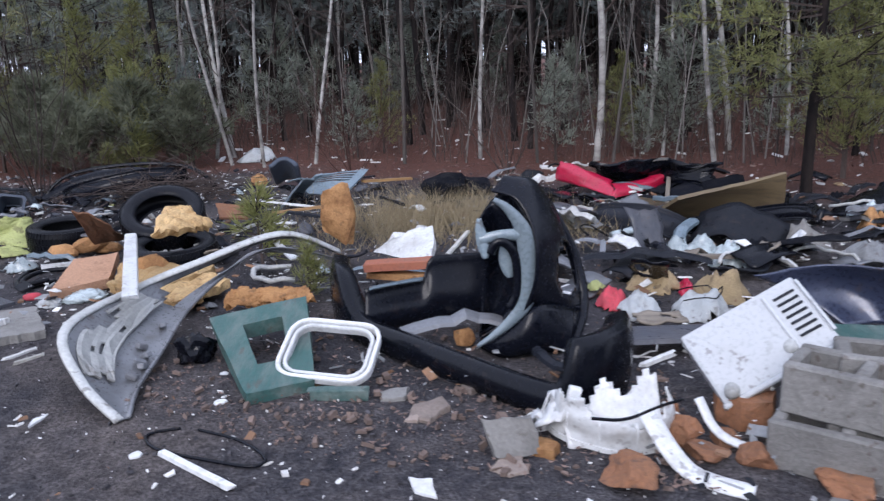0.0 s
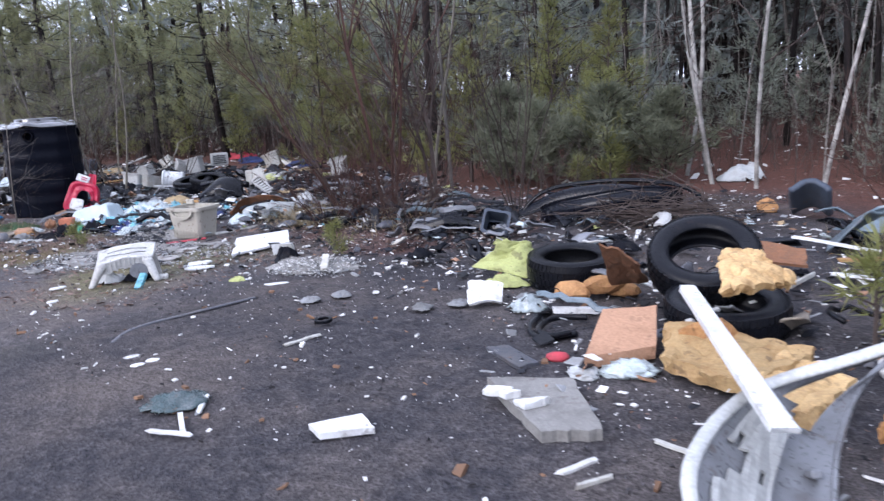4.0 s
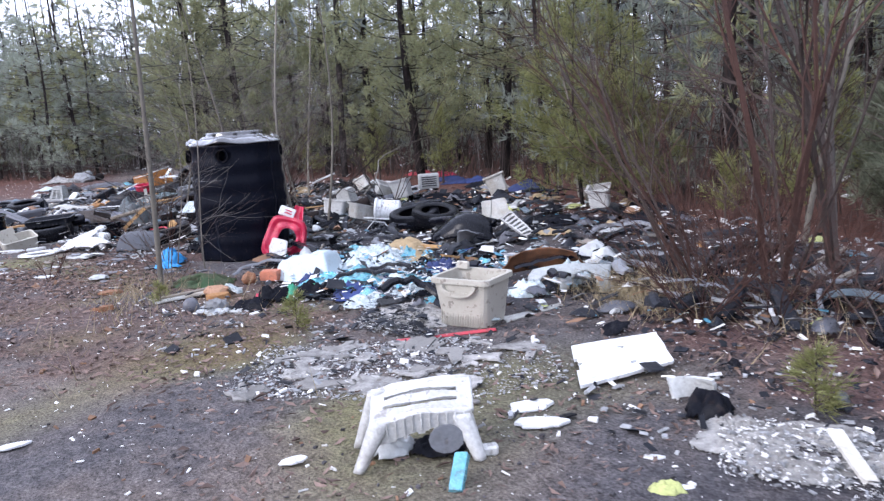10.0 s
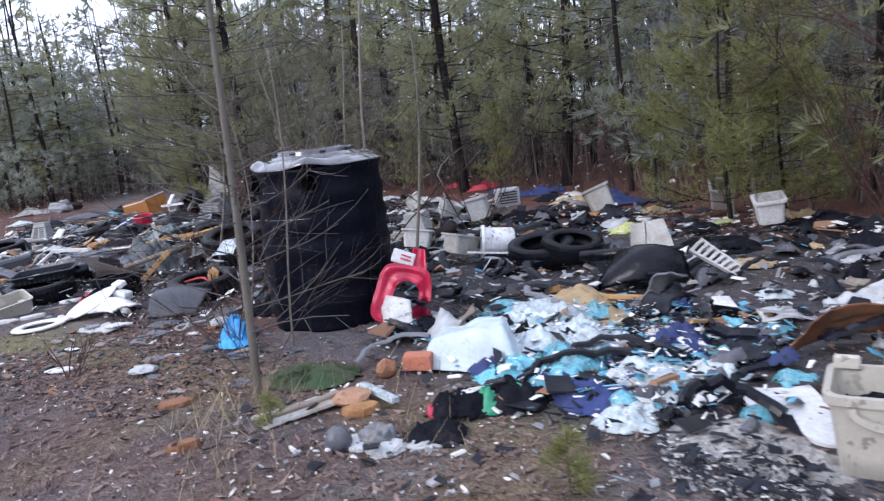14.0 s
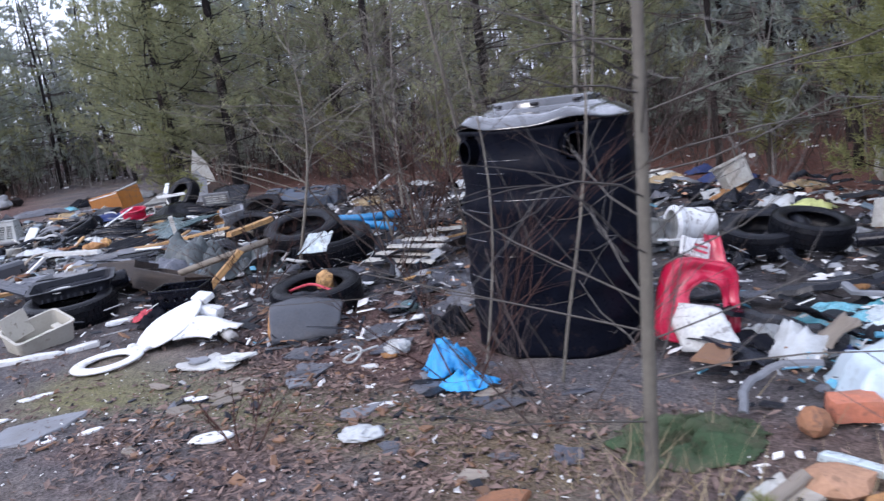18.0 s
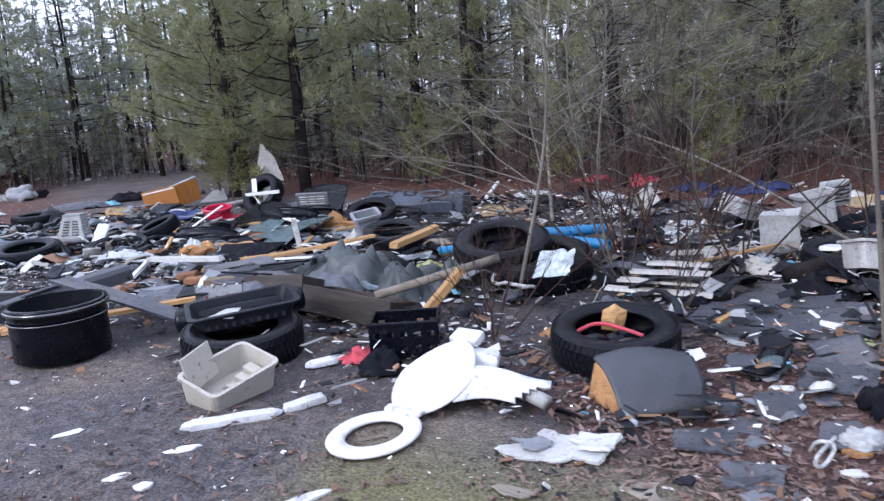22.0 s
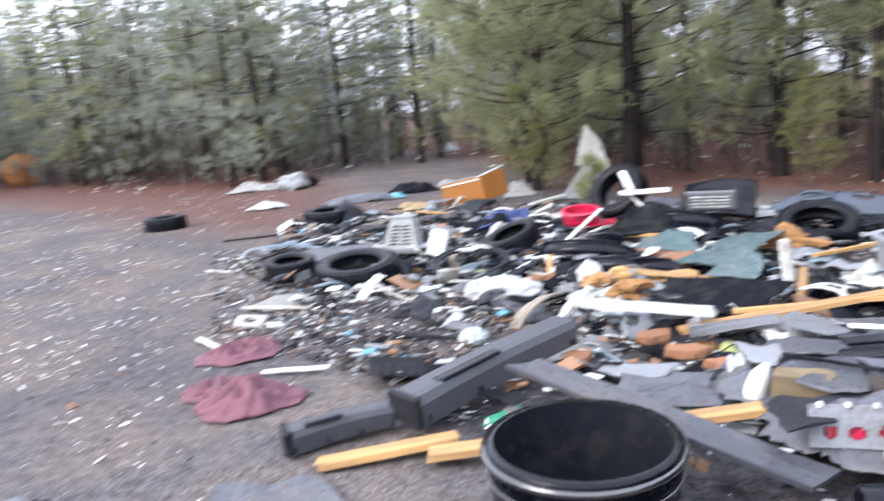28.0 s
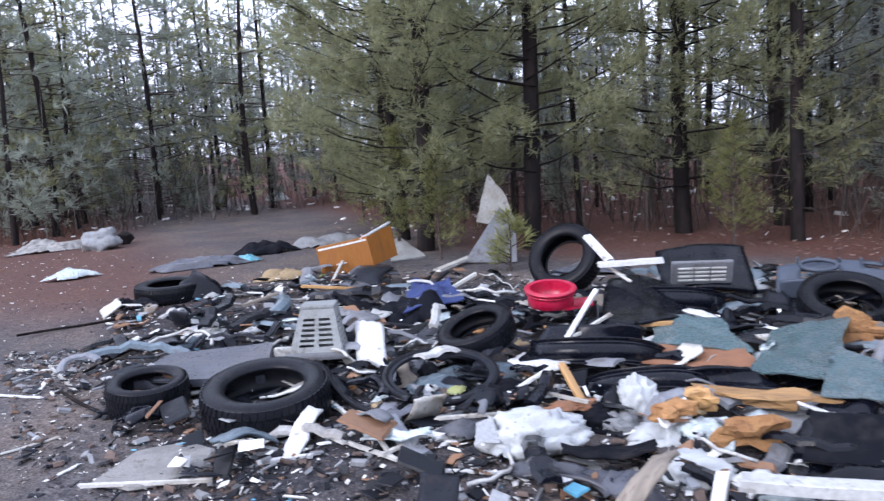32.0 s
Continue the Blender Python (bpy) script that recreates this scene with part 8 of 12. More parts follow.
slab("white_chip", "small white plastic chip on cinders", "plastic chip", WHITE, -4.54, 5.61, 0, 28, 0.06, 0.06, 0.012, group='white chips')
slab("white_chip", "small white plastic chip on cinders", "plastic chip", WHITE, -5.85, 5.59, 0, 43, 0.15, 0.06, 0.012, group='white chips')
slab("white_chip", "small white plastic chip on cinders", "plastic chip", WHITE, -5.48, 5.58, 0, 39, 0.21, 0.06, 0.012, group='white chips')
slab("white_chip", "small white plastic chip on cinders", "plastic chip", WHITE, -6.59, 5.81, 0, 47, 0.23, 0.06, 0.012, group='white chips')
slab("white_chip", "small white plastic chip on cinders", "plastic chip", WHITE, -6.74, 5.93, 0, 47, 0.21, 0.06, 0.012, group='white chips')
crumple("clear_film", "scrap of clear film on cinders", "plastic film", GREY_CLOTH, -4.74, 5.46, 0, 32, 0.15, 0.15, 0.02, fold=0.02)
crumple("clear_film", "scrap of clear film on cinders", "plastic film", GREY_CLOTH, -4.87, 5.27, 0, 35, 0.15, 0.15, 0.02, fold=0.02)
crumple("clear_film", "scrap of clear film on cinders", "plastic film", GREY_CLOTH, -4, 5.37, 0, 22, 0.14, 0.15, 0.02, fold=0.02)
crumple("clear_film", "scrap of clear film on cinders", "plastic film", GREY_CLOTH, -3.81, 5.53, 0, 18, 0.14, 0.15, 0.02, fold=0.02)
crumple("clear_film", "scrap of clear film on cinders", "plastic film", GREY_CLOTH, -3.43, 5.8, 0, 11, 0.15, 0.15, 0.02, fold=0.02)
broken_rack(-6.88, 5.3, 0, 47).scale = (0.88, 0.88, 0.85)
crumple("white_wadding", "pale wadding spilling from a broken appliance", "wadding", WHITE_CLOTH, -7.01, 5.23, 0, 49, 0.24, 0.2, 0.08)
plank("teal_pipe", "teal plastic plate stuck in the ground", "plate", TEAL_FILM, -6.56, 5.18, 0.04, 117, 0.15, 0.06, 0.03, rx=0, ry=-33.14)
# a dark sheet fills the black gap beneath the rack
crumple("dark_rag", "dark crumpled sheet under a broken appliance", "rag", DARK_CLOTH, -6.82, 5.35, 0, 46, 0.26, 0.15, 0.06)
patch("white_cabinet_panel", "white chipped cabinet panel with two holes", "panel", WHITE, (-6.66, 6.27, 0.02), (-6.39, 6.78, 0.05), (-6.6, 7.01, 0.12), (-6.92, 6.6, 0.1), thick=0.02, ragged=0.03, warp=0.002, n=28, keep=lambda u, v: (u - 0.62) ** 2 + (v - 0.25) ** 2 > 0.0016 and (u - 0.55) ** 2 + (v - 0.72) ** 2 > 0.0013 and u + abs(v - 0.5) * 0.4 > 0.07)
slab("white_tile", "white broken board piece on cinders", "board", WHITE, -6.61, 5.83, 0, 33, 0.23, 0.1, 0.02)
slab("white_tile", "white broken board piece on cinders", "board", WHITE, -6.76, 5.97, 0, 48, 0.24, 0.1, 0.02)
patch("grey_tub_piece", "grey bent plastic piece", "plastic part", PALE_GREY, (-6.2, 6.35, 0.03), (-6.04, 6.46, 0.02), (-6.03, 6.42, 0.14), (-6.24, 6.37, 0.12), thick=0.02, bulge=0.04, ragged=0.1)
crumple("dark_rag", "dark crumpled rag in cinders", "rag", DARK_CLOTH, -6, 6.32, 0, 25, 0.23, 0.2, 0.12)
crumple("plaster_rubble", "pale crumbled plaster and insulation", "rubble", PLASTER, -5.77, 6.1, 0, 23, 0.37, 0.3, 0.02, freq=9, fold=0.03, n=28, smooth=False, group='plaster rubble')
crumple("plaster_rubble", "pale crumbled plaster and insulation", "rubble", PLASTER, -5.55, 5.99, 0, 20, 0.42, 0.3, 0.02, freq=9, fold=0.03, n=28, smooth=False, group='plaster rubble')
crumple("plaster_rubble", "pale crumbled plaster and insulation", "rubble", PLASTER, -5.5, 6.32, 0, 17, 0.32, 0.3, 0.02, freq=9, fold=0.03, n=28, smooth=False, group='plaster rubble')
crumple("plaster_rubble", "pale crumbled plaster and insulation", "rubble", PLASTER, -5.28, 6.18, 0, 14, 0.31, 0.25, 0.02, freq=9, fold=0.03, n=28, smooth=False, group='plaster rubble')
crumple("plaster_rubble", "pale crumbled plaster and insulation", "rubble", PLASTER, -5.88, 6.24, 0, 23, 0.28, 0.2, 0.02, freq=9, fold=0.03, n=28, smooth=False, group='plaster rubble')
crumple("plaster_rubble", "pale crumbled plaster and insulation", "rubble", PLASTER, -5.62, 6.32, 0, 19, 0.33, 0.2, 0.02, freq=9, fold=0.03, n=28, smooth=False, group='plaster rubble')
plank("white_lath", "splintered white board on plaster rubble", "lath", BOARD, -5.37, 6.07, 0.075, -55, 0.32, 0.06, 0.015, rx=0, ry=8.93)
crumple("yellow_scrap", "pale yellow scrap on cinders", "rag", LIME, -5.87, 5.56, 0, 29, 0.13, 0.08, 0.03)
slab("white_chip", "white chip on cinders", "plastic chip", WHITE, -6.03, 5.79, 0, 29, 0.08, 0.05, 0.01)

# the tank and the heap of film and cloth beside it
water_tank(-12.12, 7.99, 0, 15)
red_rider(-11.30, 7.85, 0.02, 36).scale = (0.88, 0.9, 0.9)
patch("white_tub", "torn white plastic tub by a red seat", "tub", PALE_GREY, (-11.34, 7.74, 0.02), (-11.01, 7.69, 0.02), (-11.18, 7.89, 0.22), (-11.48, 7.88, 0.24), thick=0.012, bulge=0.05, ragged=0.08, smooth=True)
folded_sack(-10.33, 7.5, 0.0, 28)
crumple("white_quilt", "white sack corner folded over", "sack", WHITE_CLOTH, -10.79, 7.83, 0, 20, 0.35, 0.3, 0.16, freq=4)
crumple("plastic_film", "torn pale blue and white plastic film", "plastic film", FILM, -10.28, 8.37, 0, 12, 0.68, 0.5, 0.16, freq=8, fold=0.045, n=30, group='film in the heap')
crumple("plastic_film", "torn pale blue and white plastic film", "plastic film", FILM, -10, 7.77, 0, 10, 0.45, 0.4, 0.12, freq=8, fold=0.045, n=30, group='film in the heap')
crumple("plastic_film", "torn pale blue and white plastic film", "plastic film", TEAL_FILM, -10.51, 8.43, 0, 15, 0.77, 0.4, 0.14, freq=8, fold=0.045, n=30, group='film in the heap')
crumple("plastic_film", "torn pale blue and white plastic film", "plastic film", FILM, -9.89, 8.09, 0, 7, 0.5, 0.5, 0.1, freq=8, fold=0.045, n=30, group='film in the heap')
crumple("plastic_film", "torn pale blue and white plastic film", "plastic film", TEAL_FILM, -9.88, 7.32, 0, 9, 0.58, 0.4, 0.08, freq=8, fold=0.045, n=30, group='film in the heap')
crumple("plastic_film", "torn pale blue and white plastic film", "plastic film", FILM, -9.71, 7.8, 0, 5, 0.47, 0.5, 0.1, freq=8, fold=0.045, n=30, group='film in the heap')
crumple("plastic_film", "torn pale blue and white plastic film", "plastic film", WHITE_CLOTH, -10.95, 8, 0, 22, 0.4, 0.3, 0.08, freq=8, fold=0.045, n=30, group='film in the heap')
crumple("plastic_film", "torn pale blue and white plastic film", "plastic film", TEAL_FILM, -9.89, 8.46, 0, 7, 0.41, 0.4, 0.1, freq=8, fold=0.045, n=30, group='film in the heap')
crumple("plastic_film", "torn pale blue and white plastic film", "plastic film", NAVY, -10.02, 7.34, 0, 11, 0.43, 0.35, 0.08, freq=8, fold=0.045, n=30, group='film in the heap')
crumple("plastic_film", "torn pale blue and white plastic film", "plastic film", DARK_CLOTH, -10.43, 8.62, 0, 13, 0.44, 0.3, 0.1, freq=8, fold=0.045, n=30, group='film in the heap')
crumple("plastic_film", "torn crumpled film and rags in the heap", "plastic film", FILM, -10.19, 7.7, 0, 38, 0.45, 0.4, 0.12, freq=8, fold=0.045, n=28, group='film in the heap')
crumple("plastic_film", "torn crumpled film and rags in the heap", "plastic film", TEAL_FILM, -9.69, 7.5, 0, 35, 0.51, 0.5, 0.12, freq=8, fold=0.045, n=28, group='film in the heap')
crumple("plastic_film", "torn crumpled film and rags in the heap", "plastic film", FILM, -9.67, 7.95, 0, 31, 0.55, 0.5, 0.12, freq=8, fold=0.045, n=28, group='film in the heap')
crumple("plastic_film", "torn crumpled film and rags in the heap", "plastic film", FILM, -9.18, 7.56, 0, 28, 0.49, 0.4, 0.08, freq=8, fold=0.045, n=28, group='film in the heap')
crumple("plastic_film", "torn crumpled film and rags in the heap", "plastic film", NAVY, -9.31, 7.14, 0, 33, 0.43, 0.4, 0.08, freq=8, fold=0.045, n=28, group='film in the heap')
crumple("plastic_film", "torn crumpled film and rags in the heap", "plastic film", FILM, -10.37, 8.23, 0, 36, 0.57, 0.5, 0.1, freq=8, fold=0.045, n=28, group='film in the heap')
crumple("plastic_film", "torn crumpled film and rags in the heap", "plastic film", NAVY, -9.23, 8.12, 0, 26, 0.43, 0.5, 0.1, freq=8, fold=0.045, n=28, group='film in the heap')
crumple("plastic_film", "torn crumpled film and rags in the heap", "plastic film", DARK_CLOTH, -9.69, 6.97, 0, 39, 0.44, 0.4, 0.1, freq=8, fold=0.045, n=28, group='film in the heap')
crumple("plastic_film", "torn crumpled film and rags in the heap", "plastic film", DARK_CLOTH, -9.87, 6.77, 0, 43, 0.37, 0.35, 0.1, freq=8, fold=0.045, n=28, group='film in the heap')
crumple("plastic_film", "torn crumpled film and rags in the heap", "plastic film", DARK_CLOTH, -9.79, 6.45, 0, 45, 0.32, 0.3, 0.08, freq=8, fold=0.045, n=28, group='film in the heap')
crumple("plastic_film", "torn crumpled film and rags in the heap", "plastic film", SLATE, -8.95, 7.23, 0, 28, 0.42, 0.4, 0.06, freq=8, fold=0.045, n=28, group='film in the heap')
crumple("plastic_film", "torn crumpled film and rags in the heap", "plastic film", FILM, -8.88, 7.65, 0, 24, 0.35, 0.5, 0.08, freq=8, fold=0.045, n=28, group='film in the heap')
crumple("plastic_film", "torn crumpled film and rags in the heap", "plastic film", FILM, -9.02, 6.98, 0, 30, 0.35, 0.3, 0.06, freq=8, fold=0.045, n=28, group='film in the heap')
crumple("tan_sack", "folded tan cloth sack", "sack", TAN_CLOTH, -10.22, 8.69, 0, 32, 0.65, 0.4, 0.14, freq=4)
crumple("tan_sack", "folded tan cloth sack", "sack", TAN_CLOTH, -9.88, 8.44, 0, 7, 0.45, 0.35, 0.1, freq=4)
slab("brick", "broken red brick in the heap", "brick", BRICK, -10.52, 7.17, 0.02, 20, 0.19, 0.12, 0.09, square=True)
chunk("rubble_lump", "ochre rubble lump in the heap", "rubble", RUST_STONE, -10.65, 7.01, 0, 23, 0.13, 0.14, 0.121)
patch("green_crate_lid", "green plastic lid in the film heap", "lid", BRIGHT_GREEN, (-9.76, 6.92, 0.04), (-9.59, 6.91, 0.04), (-9.63, 7, 0.1), (-9.71, 7.01, 0.1), thick=0.01, ragged=0.1, warp=0.03)
crumple("green_rag", "bright green plastic scrap", "plastic film", BRIGHT_GREEN, -9.76, 6.85, 0, 41, 0.25, 0.25, 0.08)
crumple("red_scrap", "small red plastic scrap", "plastic film", RED, -9.96, 6.68, 0, 44, 0.1, 0.08, 0.05)
crumple("red_scrap", "small red plastic scrap", "plastic film", RED, -9.97, 6.67, 0, 13, 0.12, 0.12, 0.06)
plank("blue_stick", "pale blue plastic tube in the heap", "tube", FILM, -10.42, 6.69, 0.04, -17, 0.36, 0.05, 0.03, rx=0, ry=0)
plank("white_lath", "long white boards on leaves", "lath", BOARD, -10.66, 6.34, 0.02, 69, 0.48, 0.08, 0.015, rx=0, ry=-2.36)
plank("white_lath", "long white boards on leaves", "lath", OLD_WOOD, -10.72, 6.39, 0.035, 64, 0.42, 0.06, 0.015, rx=0, ry=-4.14)
patch("white_channel", "dirty white plastic channel on leaves", "gutter", BOARD, (-10.9, 6.16, 0.01), (-10.62, 6.47, 0.02), (-10.72, 6.62, 0.03), (-10.91, 6.21, 0.02), thick=0.02, sag=-0.03, ragged=0.04)
chunk("brown_clod", "brown clod of earth and bark", "clod", FOAM_BROWN, -10.54, 6.59, 0, 24, 0.24, 0.2, 0.095, rough=0.4)
slab("brown_plate", "rusty brown bark plate on leaves", "board", RUST_STONE, -11.59, 6.12, 0, 46, 0.22, 0.14, 0.03)
slab("brown_plate", "rusty brown plate on leaves", "board", RUST_STONE, -10.93, 5.75, 0, 63, 0.17, 0.08, 0.05)
slab("brown_plate", "rusty brown plate on leaves", "board", FOAM_ORANGE, -10.37, 6.51, 0, 50, 0.23, 0.12, 0.05)
moss_mat(-11.08, 6.8, 32)
crumple("blue_tarp", "bright blue crumpled tarpaulin", "tarpaulin", SKY_TARP, -12.50, 7.27, 0, 26, 0.30, 0.32, 0.15, freq=4, n=34, fold=0.10)
crumple("blue_tarp", "bright blue crumpled tarpaulin end", "tarpaulin", SKY_TARP, -12.26, 7.08, 0, 22, 0.30, 0.22, 0.05, freq=4, n=34, fold=0.06)
crumple("black_rag", "black crumpled rag beside the tank", "rag", DARK_CLOTH, -12.85, 7.84, 0, 8, 0.3, 0.3, 0.16)
bundle("white_bag_scrap", "white plastic bag scrap", "bag", WHITE_CLOTH, -9.93, 6.22, 0, 49, 0.2, 0.2, 0.04)
bundle("white_bag_scrap", "white plastic bag scrap", "bag", WHITE_CLOTH, -10.1, 6.21, 0, 51, 0.15, 0.2, 0.04)
bundle("white_bag_scrap", "white plastic bag scrap", "bag", WHITE_CLOTH, -9.79, 6.37, 0, 46, 0.23, 0.2, 0.04)
chunk("grey_bottle", "dark grey plastic canister", "canister", SLATE, -10.15, 6.12, 0, 53, 0.14, 0.14, 0.136, rough=0.12)
bundle("grey_bag", "grey plastic bag scrap", "bag", GREY_CLOTH, -10.03, 6.28, 0, 50, 0.18, 0.18, 0.1)
storage_bin(-7.94, 7, 0, 8)
patch("wheel_liner", "pale blue-grey moulded car liner with two arched cut-outs", "car part", HOOD_GREY, (-8.08, 7.82, 0.01), (-7.50, 8.12, 0.01), (-7.55, 8.24, 0.20), (-8.10, 7.96, 0.17), thick=0.010, bulge=0.07, sag=0.05, warp=0.008, ragged=0.04, n=26, smooth=True,
      keep=lambda u, v: ((u - 0.28) / 0.16) ** 2 + (v / 0.55) ** 2 > 1 and ((u - 0.70) / 0.17) ** 2 + (v / 0.6) ** 2 > 1)
patch("white_sheet_board", "white broken panel under a bin", "panel", WHITE, (-8.22, 7.04, 0.02), (-8.06, 7.08, 0.02), (-8.37, 7.6, 0.06), (-8.71, 7.37, 0.06), thick=0.015, ragged=0.08)
crumple("plaster_rubble", "pale flaky insulation on the ground", "rubble", PLASTER, -8.53, 6.96, 0, 24, 0.59, 0.45, 0.05, freq=9, fold=0.03, n=30, smooth=False)
crumple("plaster_rubble", "pale flaky insulation on the ground", "rubble", PLASTER, -8.25, 6.84, 0, 20, 0.46, 0.3, 0.04, freq=9, fold=0.03, n=30, smooth=False)
patch("rusty_sheet", "arched rusty metal sheet behind a bin", "metal sheet", RUST, (-8.61, 8.14, 0.02), (-7.99, 8.71, 0.02), (-8.07, 8.52, 0.22), (-8.46, 8.22, 0.2), thick=0.008, bulge=0.1, ragged=0.1, n=18, smooth=True)
crumple("white_foam", "white crumpled sheet on a rusty panel", "plastic sheet", WHITE_CLOTH, -8.33, 9.3, 0, 12, 0.64, 0.3, 0.12)
pipe("red_strap", "faded red strap on the ground", "strap", PINK_RED, [(-8.1, 6.39, 0.01), (-7.98, 6.55, 0.01), (-7.86, 6.69, 0.01), (-7.67, 6.89, 0.02)], 0.03, hollow=False, squash=0.3)
crumple("film_sheet", "pale plastic sheet by a bin", "plastic film", FILM, -8.03, 7.8, 0, 34, 0.34, 0.3, 0.12)
crumple("film_sheet", "pale plastic sheet by a bin", "plastic film", FILM, -7.93, 8.28, 0, 33, 0.33, 0.3, 0.22)
crumple("film_sheet", "white plastic sheet scrap", "plastic film", WHITE_CLOTH, -8.09, 9.09, 0, 28, 0.36, 0.3, 0.1)
patch("white_plank", "white plank by a bin", "plank", BOARD, (-7.7, 7.05, 0.01), (-7.59, 7.6, 0.01), (-7.64, 7.64, 0.02), (-7.79, 7.13, 0.02), thick=0.02)
hollow_drum("white_pot", "white plastic drum lying on its side", WHITE, -11.72, 10.16, 0.20, -51, 0.15, 0.34, rx=84, ry=0)
tyre(-11.29, 9.98, 0.16, 0.33, 0.2, rx=10, ry=0, rz=18, label="black car tyre lying beside a white drum")
tyre(-10.97, 10.02, 0.2, 0.3, 0.18, rx=12, ry=0, rz=62)
patch("black_tub", "black sagging plastic tub", "tub", BLACK_PLASTIC, (-10.29, 9.12, 0.02), (-9.61, 9.48, 0.02), (-9.72, 9.55, 0.26), (-10.25, 9.48, 0.26), thick=0.015, bulge=0.14, sag=0.06, ragged=0.06, n=18, smooth=True)
pipe("black_hose", "thick black hose over rubbish", "hose", BLACK_PLASTIC, [(-10.65, 9.59, 0.2), (-10.3, 9.57, 0.24), (-10.03, 9.68, 0.24), (-9.79, 9.71, 0.2)], 0.05, hollow=False)
patch("white_crate_panel", "white slotted plastic panel leaning in the heap", "panel", DIRTY_WHITE, (-9.74, 9.72, 0.25), (-9.37, 9.71, 0.05), (-9.31, 9.8, 0.08), (-9.68, 9.86, 0.32), thick=0.03, n=16, ragged=0.02, keep=lambda u, v: int(u * 16) % 2 == 0 or abs(v - 0.5) > 0.36)
patch("white_board", "pair of off-white boards standing in the heap", "board", BOARD, (-10.6, 10.52, 0.1), (-10.41, 10.44, 0.1), (-10.45, 10.51, 0.34), (-10.58, 10.48, 0.32), thick=0.03, ragged=0.05)
patch("white_board", "off-white board standing in the heap", "board", BOARD, (-10.41, 10.44, 0.1), (-10.21, 10.59, 0.1), (-10.3, 10.6, 0.36), (-10.44, 10.51, 0.34), thick=0.03, ragged=0.05)
louvre_panel("vent_cover", "white plastic cover with slots on the heap", DIRTY_WHITE, -13.37, 12.56, 0.2, 55, 0.36, 0.26, slats=5)
open_box("broken_box", "broken off-white plastic box in the heap", "box", BOARD, -15.3, 12.89, 0.12, 42, 0.26, 0.3, 0.22, rx=-25, ry=-30, group="broken boxes")
open_box("broken_box", "broken off-white plastic box in the heap", "box", DIRTY_WHITE, -14.29, 12.31, 0.12, 60, 0.28, 0.3, 0.20, rx=12, ry=23, group="broken boxes")
open_box("broken_box", "broken off-white plastic box in the heap", "box", BOARD, -12.22, 9.88, 0.12, 70, 0.30, 0.3, 0.20, rx=-1, ry=16, group="broken boxes")
open_box("broken_box", "broken off-white plastic box in the heap", "box", DIRTY_WHITE, -12.99, 10.1, 0.12, 33, 0.32, 0.3, 0.20, rx=-14, ry=9, group="broken boxes")
open_box("broken_box", "broken off-white plastic box in the heap", "box", BOARD, -10.55, 12.99, 0.12, 22, 0.26, 0.3, 0.28, rx=23, ry=2, group="broken boxes")
open_box("broken_box", "broken off-white plastic box in the heap", "box", DIRTY_WHITE, -9.68, 11.87, 0.12, 22, 0.28, 0.3, 0.25, rx=10, ry=-5, group="broken boxes")
open_box("broken_box", "broken off-white plastic box in the heap", "box", DIRTY_WHITE, -13.47, 12.03, 0.12, 27, 0.30, 0.3, 0.30, rx=-3, ry=-12, group="broken boxes")
open_box("broken_box", "broken off-white plastic box in the heap", "box", BOARD, -11.98, 12.73, 0.12, 38, 0.32, 0.3, 0.30, rx=-16, ry=-19, group="broken boxes")
crumple("rag", "crumpled rag or sack in the heap", "rag", NAVY, -12.83, 14.7, 0, 18, 0.51, 0.4, 0.11, freq=6, fold=0.04, group='rags in the heap')
crumple("rag", "crumpled rag or sack in the heap", "rag", NAVY, -14.68, 15.04, 0, 34, 0.91, 0.4, 0.083, freq=6, fold=0.04, group='rags in the heap')
crumple("rag", "crumpled rag or sack in the heap", "rag", NAVY, -14.33, 15.36, 0, 24, 0.65, 0.4, 0.11, freq=6, fold=0.04, group='rags in the heap')
crumple("rag", "crumpled rag or sack in the heap", "rag", PINK_RED, -16.4, 15.97, 0, 37, 0.57, 0.3, 0.099, freq=6, fold=0.04, group='rags in the heap')
crumple("rag", "crumpled rag or sack in the heap", "rag", FOAM_ORANGE, -11.98, 12.66, 0, 17, 0.75, 0.4, 0.121, freq=6, fold=0.04, group='rags in the heap')
crumple("rag", "crumpled rag or sack in the heap", "rag", WHITE_CLOTH, -11.49, 12.03, 0, 15, 0.44, 0.4, 0.11, freq=6, fold=0.04, group='rags in the heap')
crumple("rag", "crumpled rag or sack in the heap", "rag", DARK_CLOTH, -11.84, 12.14, 0, 29, 0.71, 0.5, 0.11, freq=6, fold=0.04, group='rags in the heap')
crumple("rag", "crumpled rag or sack in the heap", "rag", LIME, -11.19, 11.77, 0, 27, 0.53, 0.4, 0.088, freq=6, fold=0.04, group='rags in the heap')
crumple("rag", "crumpled rag or sack in the heap", "rag", DARK_CLOTH, -16.83, 13.89, 0, 44, 0.63, 0.5, 0.066, freq=6, fold=0.04, group='rags in the heap')
crumple("rag", "crumpled rag or sack in the heap", "rag", DARK_CLOTH, -12.66, 12.98, 0, 31, 0.88, 0.5, 0.088, freq=6, fold=0.04, group='rags in the heap')
crumple("rag", "crumpled rag or sack in the heap", "rag", DARK_CLOTH, -13.14, 12.59, 0, 24, 1.05, 0.5, 0.11, freq=6, fold=0.04, group='rags in the heap')
crumple("rag", "crumpled rag or sack in the heap", "rag", SLATE, -11.17, 10.28, 0, 16, 0.59, 0.4, 0.044, freq=6, fold=0.04, group='rags in the heap')
